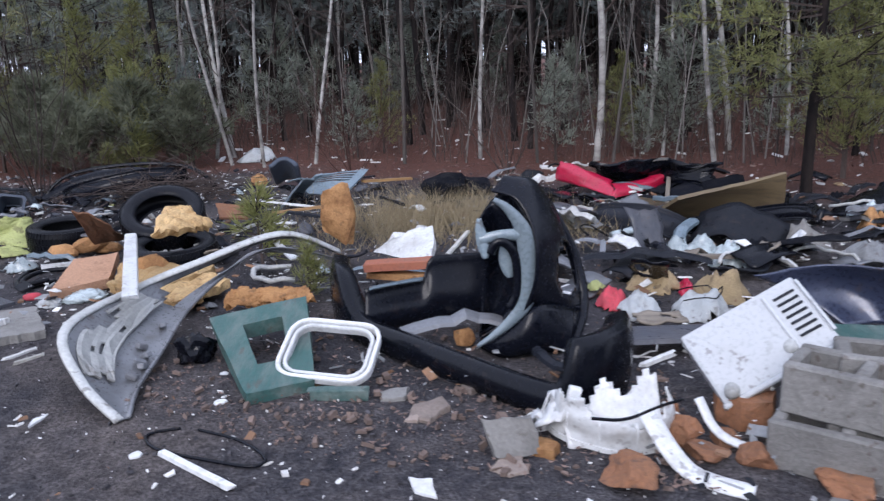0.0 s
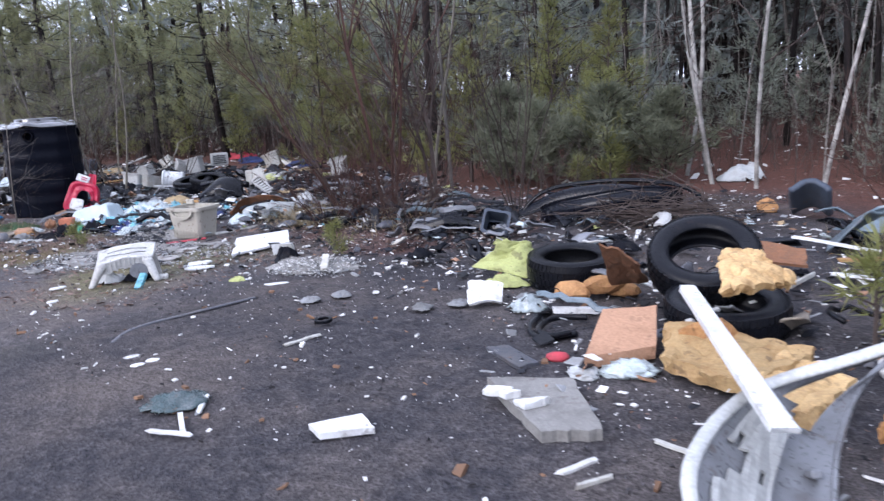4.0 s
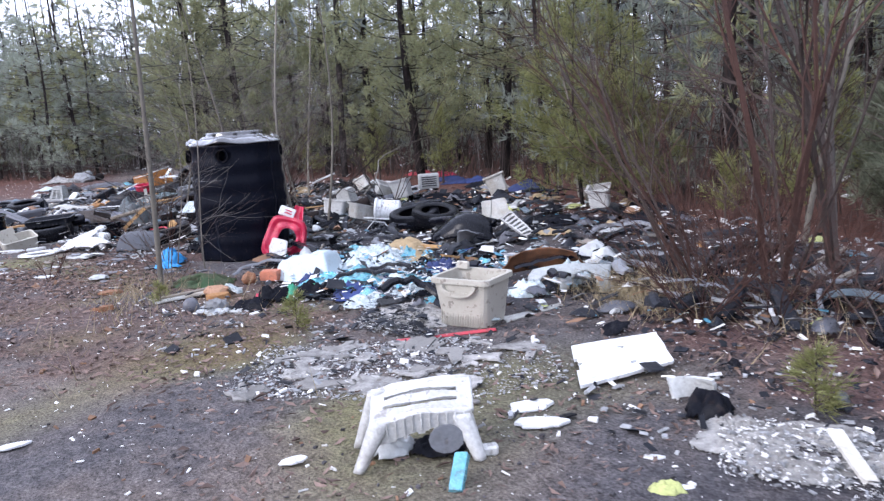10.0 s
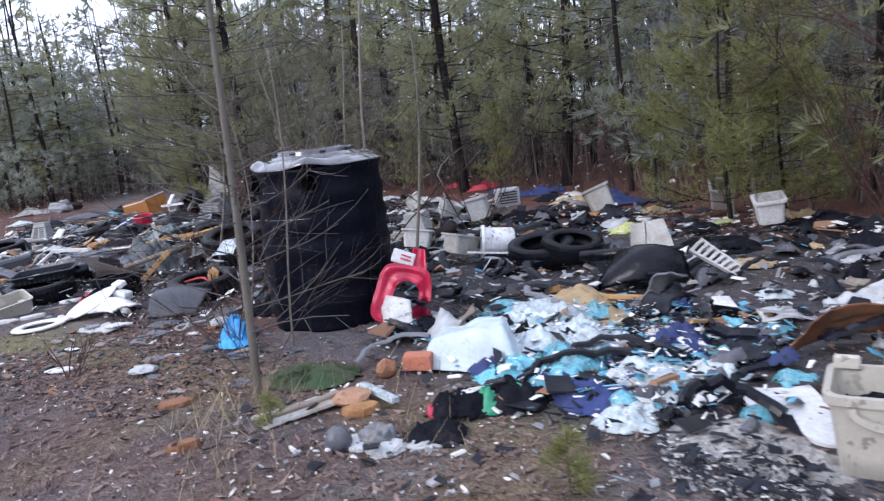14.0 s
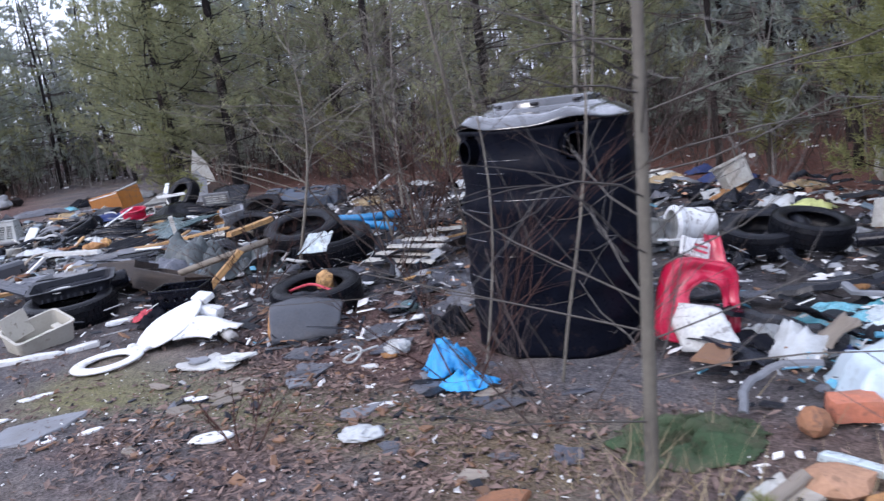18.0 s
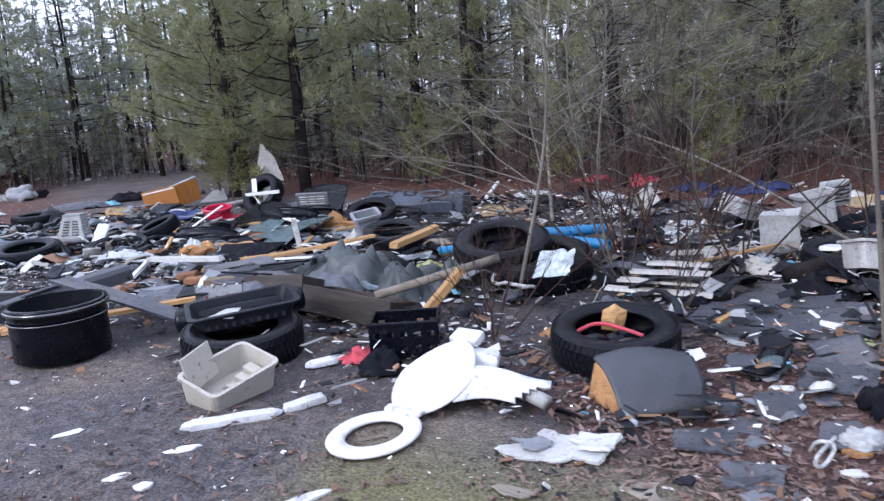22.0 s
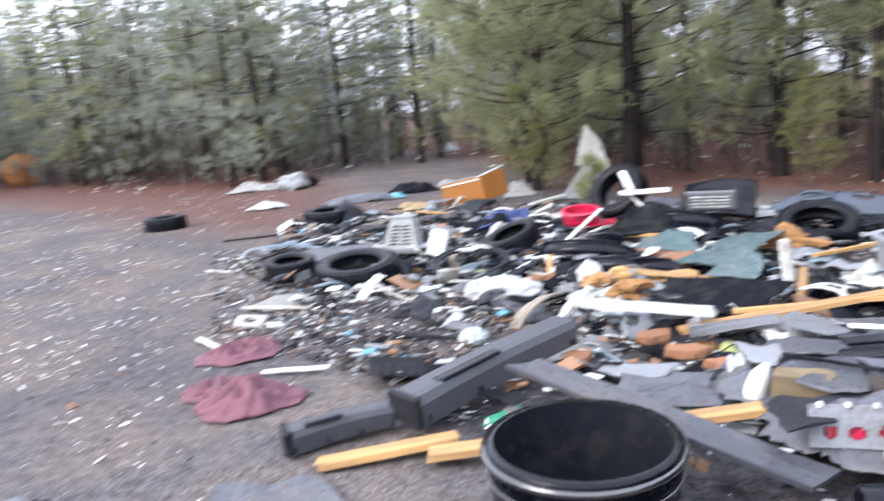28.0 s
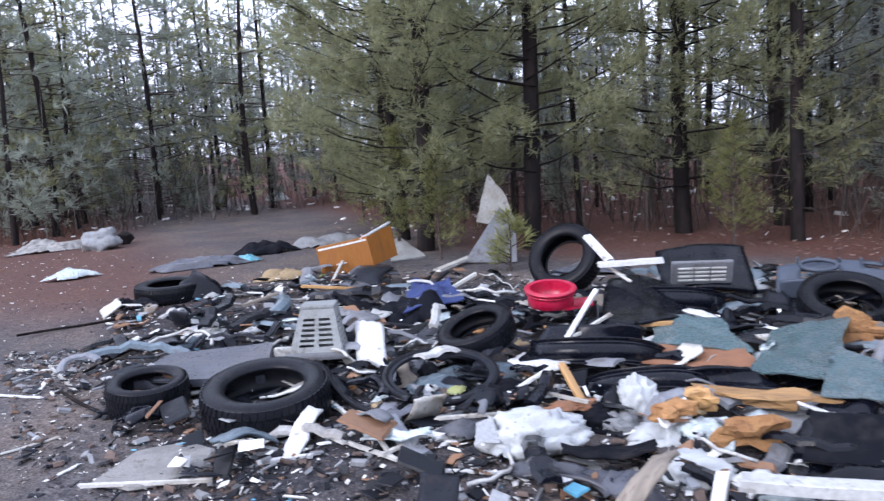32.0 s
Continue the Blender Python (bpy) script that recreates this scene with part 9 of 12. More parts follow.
crumple("rag", "crumpled rag or sack in the heap", "rag", GREY_CLOTH, -10.79, 10.59, 0, 12, 0.46, 0.4, 0.055, freq=6, fold=0.04, group='rags in the heap')
crumple("rag", "crumpled rag or sack in the heap", "rag", DARK_CLOTH, -9.95, 11.04, 0, 5, 0.74, 0.5, 0.099, freq=6, fold=0.04, group='rags in the heap')
crumple("rag", "crumpled rag or sack in the heap", "rag", TAN_CLOTH, -11.39, 13.1, 0, 13, 0.56, 0.4, 0.077, freq=6, fold=0.04, group='rags in the heap')
crumple("rag", "crumpled rag or sack in the heap", "rag", TAN_CLOTH, -14.23, 11.95, 0, 41, 0.73, 0.4, 0.055, freq=6, fold=0.04, group='rags in the heap')
crumple("rag", "crumpled rag or sack in the heap", "rag", LIME, -14.04, 12.39, 0, 39, 0.5, 0.3, 0.055, freq=6, fold=0.04, group='rags in the heap')
crumple("rag", "crumpled rag or sack in the heap", "rag", SLATE, -12.07, 10.17, 0, 38, 0.67, 0.3, 0.044, freq=6, fold=0.04, group='rags in the heap')
crumple("rag", "crumpled rag or sack in the heap", "rag", DARK_CLOTH, -9.78, 10.83, 0, 20, 0.45, 0.3, 0.044, freq=6, fold=0.04, group='rags in the heap')
crumple("rag", "crumpled rag or sack in the heap", "rag", TAN_CLOTH, -9.43, 10.29, 0, 19, 0.47, 0.3, 0.055, freq=6, fold=0.04, group='rags in the heap')
crumple("rag", "crumpled rag or sack in the heap", "rag", FILM, -8.99, 9.37, 0, 18, 0.27, 0.2, 0.033, freq=6, fold=0.04, group='rags in the heap')
crumple("rag", "crumpled rag or sack in the heap", "rag", DARK_CLOTH, -9.2, 8.79, 0, 22, 0.45, 0.4, 0.044, freq=6, fold=0.04, group='rags in the heap')
crumple("rag", "crumpled rag or sack in the heap", "rag", BOARD, -9.24, 8.51, 0, 24, 0.47, 0.3, 0.033, freq=6, fold=0.04, group='rags in the heap')
crumple("rag", "crumpled rag or sack in the heap", "rag", SLATE, -11.48, 10.27, 0, 34, 0.41, 0.3, 0.066, freq=6, fold=0.04, group='rags in the heap')
crumple("rag", "crumpled rag or sack in the heap", "rag", DARK_CLOTH, -9.2, 12.14, 0, 14, 0.83, 0.5, 0.11, freq=6, fold=0.04, group='rags in the heap')
crumple("rag", "crumpled rag or sack in the heap", "rag", TAN_CLOTH, -9.63, 12.71, 0, 16, 0.42, 0.3, 0.088, freq=6, fold=0.04, group='rags in the heap')
crumple("rag", "crumpled rag or sack in the heap", "rag", WHITE_CLOTH, -8.74, 10.64, 0, 13, 0.48, 0.3, 0.033, freq=6, fold=0.04, group='rags in the heap')
crumple("rag", "crumpled rag or sack in the heap", "rag", NAVY, -12.35, 13.93, 0, 27, 0.85, 0.4, 0.11, freq=6, fold=0.04, group='rags in the heap')
crumple("rag", "crumpled rag or sack in the heap", "rag", BOARD, -13.38, 14.38, 0, 21, 0.67, 0.3, 0.11, freq=6, fold=0.04, group='rags in the heap')
crumple("rag", "crumpled rag or sack in the heap", "rag", SLATE, -11.61, 8.39, 0, 44, 0.39, 0.3, 0.044, freq=6, fold=0.04, group='rags in the heap')
crumple("rag", "crumpled rag or sack in the heap", "rag", WHITE_CLOTH, -12.2, 9.46, 0, 42, 0.46, 0.3, 0.039, freq=6, fold=0.04, group='rags in the heap')
crumple("rag", "crumpled rag or sack in the heap", "rag", TEAL_FILM, -11.17, 7.84, 0, 45, 0.26, 0.3, 0.055, freq=6, fold=0.04, group='rags in the heap')

# the low heap of tyres, sheets and timber
toilet_seat(-14.85, 6.98, 0.01, 1)
cistern(-14.72, 7.48, 0.02, 20).scale = (1.35, 1.35, 1.2)
tyre(-14.18, 8.09, 0.12, 0.36, 0.2, rx=6, ry=0, rz=18, label="black car tyre lying flat with sticks inside")
pipe("red_hose", "red plastic hose inside a tyre", "hose", PINK_RED, [(-14.38, 8, 0.16), (-14.31, 8.18, 0.18), (-14.12, 8.11, 0.17), (-14.03, 8.12, 0.14)], 0.011, hollow=False)
chunk("wood_stump", "splintered orange wood stump in a tyre", "wood", WOOD, -14.24, 8.27, 0.1, 18, 0.13, 0.08, 0.167, rough=0.4)
grey_shell(-13.82, 7.55, 0.0, 0)
tyre(-15.3, 9.56, 0.16, 0.46, 0.26, rx=8, ry=0, rz=24, label="large black truck tyre lying on other tyres")
tyre(-15.56, 9.5, 0.3, 0.4, 0.22, rx=14, ry=0, rz=27)
patch("film_scrap", "pale torn film over a tyre", "plastic film", FILM, (-14.97, 8.78, 0.25), (-14.76, 8.91, 0.25), (-14.76, 9.04, 0.42), (-15, 9, 0.42), thick=0.006, warp=0.05, ragged=0.2)
plank("white_board", "narrow peeling white board in a broken stack", "board", BOARD, -14.28, 9.34, 0.06, -2, 0.75, 0.1, 0.02, rx=0, ry=0, group='white boards')
plank("white_board", "narrow peeling white board in a broken stack", "board", BOARD, -14.25, 9.44, 0.105, 2, 0.66, 0.1, 0.02, rx=0, ry=0.87, group='white boards')
plank("white_board", "narrow peeling white board in a broken stack", "board", BOARD, -14.25, 9.57, 0.145, 9, 0.56, 0.1, 0.02, rx=0, ry=1.01, group='white boards')
plank("white_board", "narrow peeling white board in a broken stack", "board", BOARD, -14.22, 9.69, 0.185, 8, 0.43, 0.1, 0.02, rx=0, ry=1.33, group='white boards')
plank("white_board", "narrow peeling white board in a broken stack", "board", BOARD, -14.18, 9.96, 0.22, 31, 0.37, 0.1, 0.02, rx=0, ry=0, group='white boards')
for a, b, c, d in (((-13.98, 8.90, 0.012), (-13.62, 8.62, 0.012), (-13.30, 9.30, 0.03), (-13.92, 9.34, 0.03)), ((-13.58, 8.58, 0.02), (-12.93, 8.82, 0.02), (-12.98, 9.50, 0.04), (-13.42, 9.34, 0.035)),
                   ((-13.80, 9.22, 0.04), (-13.10, 9.30, 0.045), (-13.18, 9.93, 0.05), (-13.72, 9.72, 0.05)), ((-13.25, 7.95, 0.015), (-12.92, 7.93, 0.015), (-12.90, 8.42, 0.025), (-13.22, 8.36, 0.025))):
    patch("slate_sheet", "broad wet dark blue-grey sheet lying flat", "sheet", SLATE, a, b, c, d, thick=0.012, ragged=0.12, warp=0.012, n=16)
for a, b, c, d in (((-13.62, 7.10, 0.012), (-13.38, 7.14, 0.012), (-13.42, 7.36, 0.02), (-13.66, 7.26, 0.02)), ((-13.36, 7.50, 0.012), (-13.17, 7.60, 0.012), (-13.22, 7.90, 0.02), (-13.42, 7.80, 0.02)),
                   ((-13.38, 6.86, 0.012), (-13.18, 6.90, 0.012), (-13.20, 7.09, 0.02), (-13.37, 7.08, 0.02)), ((-13.62, 8.10, 0.012), (-13.32, 8.00, 0.012), (-13.34, 8.30, 0.02), (-13.60, 8.36, 0.02)), ((-13.10, 7.30, 0.012), (-12.90, 7.40, 0.012), (-12.98, 7.62, 0.02), (-13.12, 7.55, 0.02))):
    patch("slate_piece", "broken thin piece of dark grey slate on leaves", "slate", SLATE, a, b, c, d, thick=0.010, ragged=0.18, warp=0.008, n=10)
pipe("blue_pipe", "bright blue plastic pipe", "pipe", BLUE, [(-16.1, 10.47, 0.28), (-15.5, 10.15, 0.3), (-15.03, 10.49, 0.3)], 0.045)
pipe("blue_pipe", "bright blue plastic pipe", "pipe", BLUE, [(-15.56, 10.29, 0.22), (-15.2, 10.17, 0.24), (-14.89, 10.15, 0.22)], 0.045)
pipe("blue_pipe", "bright blue plastic pipe end", "pipe", BLUE, [(-16.3, 9.74, 0.2), (-15.88, 9.82, 0.25)], 0.035)
pipe("grey_pole", "long grey pole across the heap", "pole", OLD_WOOD, [(-15.87, 8.18, 0.22), (-15.15, 8.64, 0.42)], 0.03, hollow=False)
plank("timber", "splintered piece of orange timber", "timber", WOOD, -15.44, 8.33, 0.195, 57, 0.44, 0.07, 0.05, rx=0, ry=-40.76)
plank("timber", "long weathered orange timber plank", "timber", WOOD, -17.68, 9.35, 0.2, 50, 1.61, 0.1, 0.025, rx=0, ry=-4.28)
plank("timber", "thin orange timber lath", "timber", WOOD, -17.74, 9.32, 0.2, 38, 0.81, 0.05, 0.02, rx=0, ry=-2.83)
plank("timber", "orange timber plank under a sheet", "timber", WOOD, -18.56, 6.96, 0.04, 53, 0.59, 0.09, 0.03, rx=0, ry=-3.92)
plank("timber", "long flat orange timber plank", "timber", WOOD, -17.92, 7.52, 0.085, 47, 1.37, 0.1, 0.03, rx=0, ry=-2.93)
plank("timber", "short piece of orange timber", "timber", WOOD, -16.51, 9.7, 0.31, 81, 0.58, 0.1, 0.05, rx=0, ry=-5.97)
chunk("timber_lump", "broken piece of orange chipboard", "board", WOOD, -16.79, 10.31, 0, 33, 0.65, 0.3, 0.1, rough=0.35)
hollow_drum("black_tub", "round black plastic tub with a thick rim standing upright", BLACK_PLASTIC, -17.58, 6.98, 0.005, 53, 0.30, 0.37)
patch("grey_board", "long grey board leaning over a tyre", "board", SLATE, (-17.09, 7.55, 0.10), (-17.06, 7.72, 0.10), (-18.10, 7.42, 0.40), (-18.16, 7.28, 0.40), thick=0.02, ragged=0.02, warp=0.004)
tyre(-16.34, 7.40, 0.11, 0.38, 0.21, rx=5, ry=0, rz=41, label="black car tyre lying under a dark tray")
cream_tray(-15.92, 6.88, 0.01, 84)
slab("white_channel", "short white plastic channel piece", "plastic part", WHITE, -15.62, 6.6, 0, 46, 0.41, 0.07, 0.035, rough=0.2, square=True, group='white channel pieces')
slab("white_channel", "short white plastic channel piece", "plastic part", WHITE, -15.42, 6.9, 0, 65, 0.24, 0.07, 0.035, rough=0.2, square=True, group='white channel pieces')
slab("white_channel", "short white plastic channel piece", "plastic part", WHITE, -15.7, 7.5, 0, 61, 0.32, 0.07, 0.035, rough=0.2, square=True, group='white channel pieces')
crumple("red_rag", "red crumpled rag on cinders", "rag", PINK_RED, -15.56, 7.56, 0, 39, 0.27, 0.15, 0.06)
crumple("dark_bag", "dark bag of rags", "rag", DARK_CLOTH, -15.35, 7.47, 0, 27, 0.26, 0.25, 0.1)
lattice_crate("black lattice plastic crate standing in the heap", -15.38, 7.8, 0.01, 29, 0.40, 0.28, 0.20)
drawer_ = open_box("long_drawer", "long dark brown wooden drawer lying open in the heap", "drawer", DARK_WOOD_BOARD, -16.08, 8.24, 0.03, -6, 0.80, 0.30, 0.17, flare=0.02, rim=0.0, wall=0.018, rx=-14, ry=3)
part("front_board", box_bm(0.83, 0.02, 0.19, 0.004, (0, -0.161, -0.010)), DARK_WOOD_BOARD, drawer_)
part("runner", box_bm(0.02, 0.27, 0.03, 0.003, (0.411, 0, 0.06)), OLD_WOOD, drawer_)
drawer_ = open_box("long_drawer", "dark wooden drawer tilted on its side in the heap", "drawer", DARK_WOOD_BOARD, -16.83, 8.30, 0.05, 3, 0.56, 0.28, 0.20, flare=0.02, rim=0.0, wall=0.018, rx=-20, ry=-4)
part("front_board", box_bm(0.58, 0.02, 0.22, 0.004, (0, -0.151, -0.010)), DARK_WOOD_BOARD, drawer_)
part("runner", box_bm(0.02, 0.25, 0.03, 0.003, (0.291, 0, 0.06)), OLD_WOOD, drawer_)
pipe("black_pipe", "fat black ribbed pipe", "pipe", BLACK_PLASTIC, [(-16.89, 7.37, 0.18), (-16.57, 7.59, 0.2), (-16.38, 8, 0.22)], 0.08)
stencil_box(-17.03, 7.85, 0.13, 30).scale = (0.75, 0.75, 0.75)
open_box("grey_tray", "dark grey moulded tray lying on a tyre", "tray", DARK_PLASTIC, -16.45, 7.53, 0.21, 52, 0.66, 0.38, 0.10, rx=4, ry=-3, ribs=10)
patch("pale_insert", "pale triangular sheet lying in a dark tray", "sheet", PALE_GREY, (-16.5, 7.25, 0.26), (-16.33, 7.33, 0.26), (-16.45, 7.51, 0.27), (-16.52, 7.46, 0.27), thick=0.008, ragged=0.04)
moulded_duct(-18.64, 7.72, 0.11, 86, -5.25, 1.09)
moulded_duct(-18.88, 6.96, 0.03, 68, -2.35, 0.49, 0.13, 0.11)
crumple("mauve_cloth", "mauve crumpled cloth on cinders", "cloth", MAUVE, -19.68, 6.95, 0, 63, 0.56, 0.42, 0.08, freq=5, n=36, fold=0.11)
crumple("mauve_cloth", "mauve crumpled cloth on cinders", "cloth", MAUVE, -20.48, 7.34, 0, 63, 0.50, 0.38, 0.05, freq=5, n=36, fold=0.10)
crumple("mauve_cloth", "dark mauve cloth lying in folds on cinders", "cloth", MAUVE, -19.98, 6.92, 0, 20, 0.40, 0.34, 0.04, freq=5, n=30, fold=0.08)
plank("white_lath", "white lath over mauve cloth", "lath", WHITE, -20.78, 7.3, 0.02, -4, 0.51, 0.04, 0.012, rx=0, ry=0)
plank("white_lath", "white lath on cinders", "lath", WHITE, -19.9, 7.36, 0.01, 44, 0.38, 0.04, 0.012, rx=0, ry=0)
open_box("blue_black_case", "dark blue-black plastic case lying open", "case", DARK_PLASTIC, -19.20, 7.66, 0.02, 38, 0.46, 0.26, 0.10, flare=0.05, rim=0.008, rx=-22, ry=3, ribs=6)
patch("slate_sheet", "weathered grey plank sheet on cinders", "board", SLATE, (-18.51, 5.93, 0.02), (-17.79, 6.49, 0.02), (-18.61, 6.65, 0.06), (-18.85, 6.34, 0.05), thick=0.02, ragged=0.1, warp=0.02)
patch("moulded_cover", "long grey moulded plastic cover resting on a black bumper", "plastic cover", GREY_PLASTIC, (-18.32, 4.62, 0.16), (-18.50, 5.72, 0.20), (-18.98, 5.70, 0.25), (-18.98, 4.62, 0.24), thick=0.035, sag=0.03, bulge=0.015, warp=0.006, ragged=0.04, n=20, smooth=True)
# a bumper form fills the dark underside of the cover
bumper("dark bumper-shaped piece filling the underside of a grey panel", BLACK_PLASTIC, -18.62, 5.22, 0.02, 84, 0.95, 0.17, 0.18, rx=-24)
crumple("dark_rag", "dark rag on cinders", "rag", DARK_CLOTH, -19.35, 5.75, 0, 79, 0.30, 0.2, 0.05)
patch("green_plate", "broken bright green plastic plate", "plastic part", BRIGHT_GREEN, (-18.42, 7.39, 0.03), (-18.35, 7.6, 0.04), (-18.39, 7.6, 0.07), (-18.44, 7.43, 0.06), thick=0.01, ragged=0.1)
bundle("white_scrap", "crumpled white plastic scrap", "plastic film", WHITE_CLOTH, -18.32, 7.68, 0, 37, 0.12, 0.1, 0.06)
bundle("white_scrap", "crumpled white plastic scrap", "plastic film", WHITE_CLOTH, -18.24, 7.68, 0, 36, 0.07, 0.25, 0.04)
bundle("white_scrap", "crumpled white plastic scrap", "plastic film", WHITE_CLOTH, -17.7, 8.4, 0, 21, 0.16, 0.3, 0.22)
chunk("white_bottle", "white plastic canister standing askew", "canister", WHITE, -17.56, 8.14, 0.08, 20, 0.09, 0.1, 0.2, rough=0.12, sub=3, ry=18)
for tx, ty, tz, tw, td, th, tr in ((-16.55, 8.95, 0.02, 1.0, 0.7, 0.30, 20), (-16.05, 8.85, 0.02, 0.7, 0.6, 0.26, 70), (-15.9, 9.2, 0.02, 0.8, 0.5, 0.22, -15), (-17.1, 9.3, 0.02, 0.9, 0.6, 0.20, 40)):
    crumple("tarp_sheet", "wet green-grey tarpaulin crumpled over the heap", "tarpaulin", OLIVE_SHEET, tx, ty, tz, tr, tw, td, th, n=34, freq=3.6, fold=0.14, group="tarpaulins over the heap", thick=0.006)
for tx, ty, tz, tw, td, th, tr in ((-17.0, 8.25, 0.10, 1.05, 0.9, 0.12, 28), (-17.45, 8.55, 0.10, 1.0, 0.8, 0.10, 75), (-16.7, 8.6, 0.08, 0.8, 0.8, 0.14, -20)):
    crumple("tarp_sheet", "broad wet grey tarpaulin lying in wrinkles over the heap", "tarpaulin", SLATE, tx, ty, tz, tr, tw, td, th, n=40, freq=3.2, fold=0.07, group="tarpaulins over the heap", thick=0.006)
patch("tarp_sheet", "wet grey torn sheet over the heap", "tarpaulin", SLATE, (-18.03, 7.7, 0.1), (-17.62, 7.97, 0.12), (-17.74, 8.14, 0.18), (-18.08, 7.98, 0.16), thick=0.01, warp=0.04, ragged=0.2, n=18)
slab("roofing_piece", "torn wet piece of grey roofing sheet on the heap", "roofing", SLATE, -17.46, 8.5, 0.24, 16, 0.39, 0.3, 0.012, rough=0.3, rx=-3, ry=-4, group='torn roofing')
slab("roofing_piece", "torn wet piece of grey roofing sheet on the heap", "roofing", DARK_PLASTIC, -17.24, 8.71, 0.24, 48, 0.46, 0.3, 0.012, rough=0.3, rx=2, ry=-1, group='torn roofing')
slab("roofing_piece", "torn wet piece of grey roofing sheet on the heap", "roofing", SLATE, -17.26, 8.25, 0.24, 87, 0.45, 0.35, 0.012, rough=0.3, rx=0, ry=2, group='torn roofing')
slab("roofing_piece", "torn wet piece of grey roofing sheet on the heap", "roofing", SLATE, -17.03, 8.39, 0.24, 120, 0.39, 0.35, 0.012, rough=0.3, rx=-2, ry=-4, group='torn roofing')
slab("roofing_piece", "torn wet piece of grey roofing sheet on the heap", "roofing", GREY_PLASTIC, -17.64, 8.86, 0.24, 165, 0.37, 0.25, 0.012, rough=0.3, rx=3, ry=-1, group='torn roofing')
slab("roofing_piece", "torn wet piece of grey roofing sheet on the heap", "roofing", SLATE, -17.25, 9.09, 0.24, 195, 0.45, 0.25, 0.012, rough=0.3, rx=1, ry=2, group='torn roofing')
slab("roofing_piece", "torn wet piece of grey roofing sheet on the heap", "roofing", DARK_PLASTIC, -17.22, 7.83, 0.24, 237, 0.33, 0.3, 0.012, rough=0.3, rx=-1, ry=-4, group='torn roofing')
slab("roofing_piece", "torn wet piece of grey roofing sheet on the heap", "roofing", GREY_PLASTIC, -17.61, 8.36, 0.24, 278, 0.28, 0.22, 0.012, rough=0.3, rx=-3, ry=-1, group='torn roofing')
slab("roofing_piece", "torn wet piece of grey roofing sheet on the heap", "roofing", SLATE, -17.86, 8.07, 0.13, 321, 0.34, 0.3, 0.012, rough=0.3, rx=2, ry=2, group='torn roofing')
slab("roofing_piece", "torn wet piece of grey roofing sheet on the heap", "roofing", GREY_PLASTIC, -18.09, 8.14, 0.13, 361, 0.31, 0.25, 0.012, rough=0.3, rx=0, ry=-4, group='torn roofing')
slab("roofing_piece", "torn wet piece of grey roofing sheet on the heap", "roofing", DARK_PLASTIC, -17.78, 8.23, 0.13, 393, 0.25, 0.2, 0.012, rough=0.3, rx=-2, ry=-1, group='torn roofing')
plank("white_strip", "white plastic strip on grey sheeting", "trim", WHITE, -17.24, 8.9, 0.265, 18, 0.33, 0.03, 0.015, rx=0, ry=-1.72)
plank("dark_strip", "dark strip lying on grey sheeting", "trim", BLACK_PLASTIC, -17.22, 8.32, 0.265, 1, 0.55, 0.02, 0.012, rx=0, ry=-1.04)
plank("dark_strip", "dark strip lying on grey sheeting", "trim", BLACK_PLASTIC, -17.16, 8.71, 0.265, 38, 0.4, 0.02, 0.012, rx=0, ry=-1.43)
patch("grey_bar", "flat grey bar with a notch", "bar", GREY_PLASTIC, (-18.12, 8.68, 0.14), (-17.78, 8.96, 0.18), (-17.81, 9.02, 0.22), (-18.12, 8.68, 0.2), thick=0.03, ragged=0.02)
plank("pale_bar", "long pale plastic bar across the heap", "bar", PALE_GREY, -18.45, 8.76, 0.22, 14, 0.77, 0.09, 0.04, rx=0, ry=0)
slab("brown_box", "bent dark brown cardboard flap upright", "cardboard", ROTTEN, -17.35, 8.16, 0.12, 16, 0.22, 0.12, 0.14, square=True)
slab("brown_rubble", "orange-brown broken tiles in the heap", "rubble", RUST_STONE, -18.06, 8.54, 0.09, 26, 0.29, 0.15, 0.05, rough=0.3)
slab("brown_rubble", "orange-brown broken tiles in the heap", "rubble", RUST_STONE, -18.31, 8.67, 0.09, 28, 0.24, 0.15, 0.05, rough=0.3)
slab("brown_rubble", "orange-brown broken tiles in the heap", "rubble", RUST_STONE, -17.81, 8.44, 0.09, 23, 0.25, 0.15, 0.05, rough=0.3)
slab("brown_rubble", "orange-brown broken tiles in the heap", "rubble", RUST_STONE, -18.45, 8.17, 0.09, 34, 0.17, 0.15, 0.05, rough=0.3)
patch("slate_sheet", "dark sheet of roofing felt", "sheet", DARK_CLOTH, (-18.68, 9.19, 0.12), (-18.04, 9.21, 0.12), (-17.93, 9.54, 0.26), (-18.66, 9.46, 0.22), thick=0.012, warp=0.02, ragged=0.08)
patch("broken_mirror", "broken mirror glass reflecting pale sky", "mirror glass", SMOKED_GLASS, (-18.67, 9.93, 0.14), (-18.33, 9.96, 0.14), (-18.35, 10.19, 0.22), (-18.63, 10.44, 0.26), thick=0.006, ragged=0.15, warp=0.004)
patch("smashed_windscreen", "smashed greenish windscreen glass", "glass", SMOKED_GLASS, (-19.02, 10.13, 0.16), (-18.6, 10.11, 0.16), (-18.62, 11.10, 0.24), (-19.00, 10.85, 0.20), thick=0.01, ragged=0.14, bulge=0.015)
patch("smashed_windscreen", "smashed greenish windscreen glass", "glass", SMOKED_GLASS, (-19.67, 10.65, 0.12), (-19.09, 10.61, 0.12), (-19.34, 11.07, 0.2), (-19.8, 11.1, 0.2), thick=0.01, ragged=0.2, bulge=0.01)
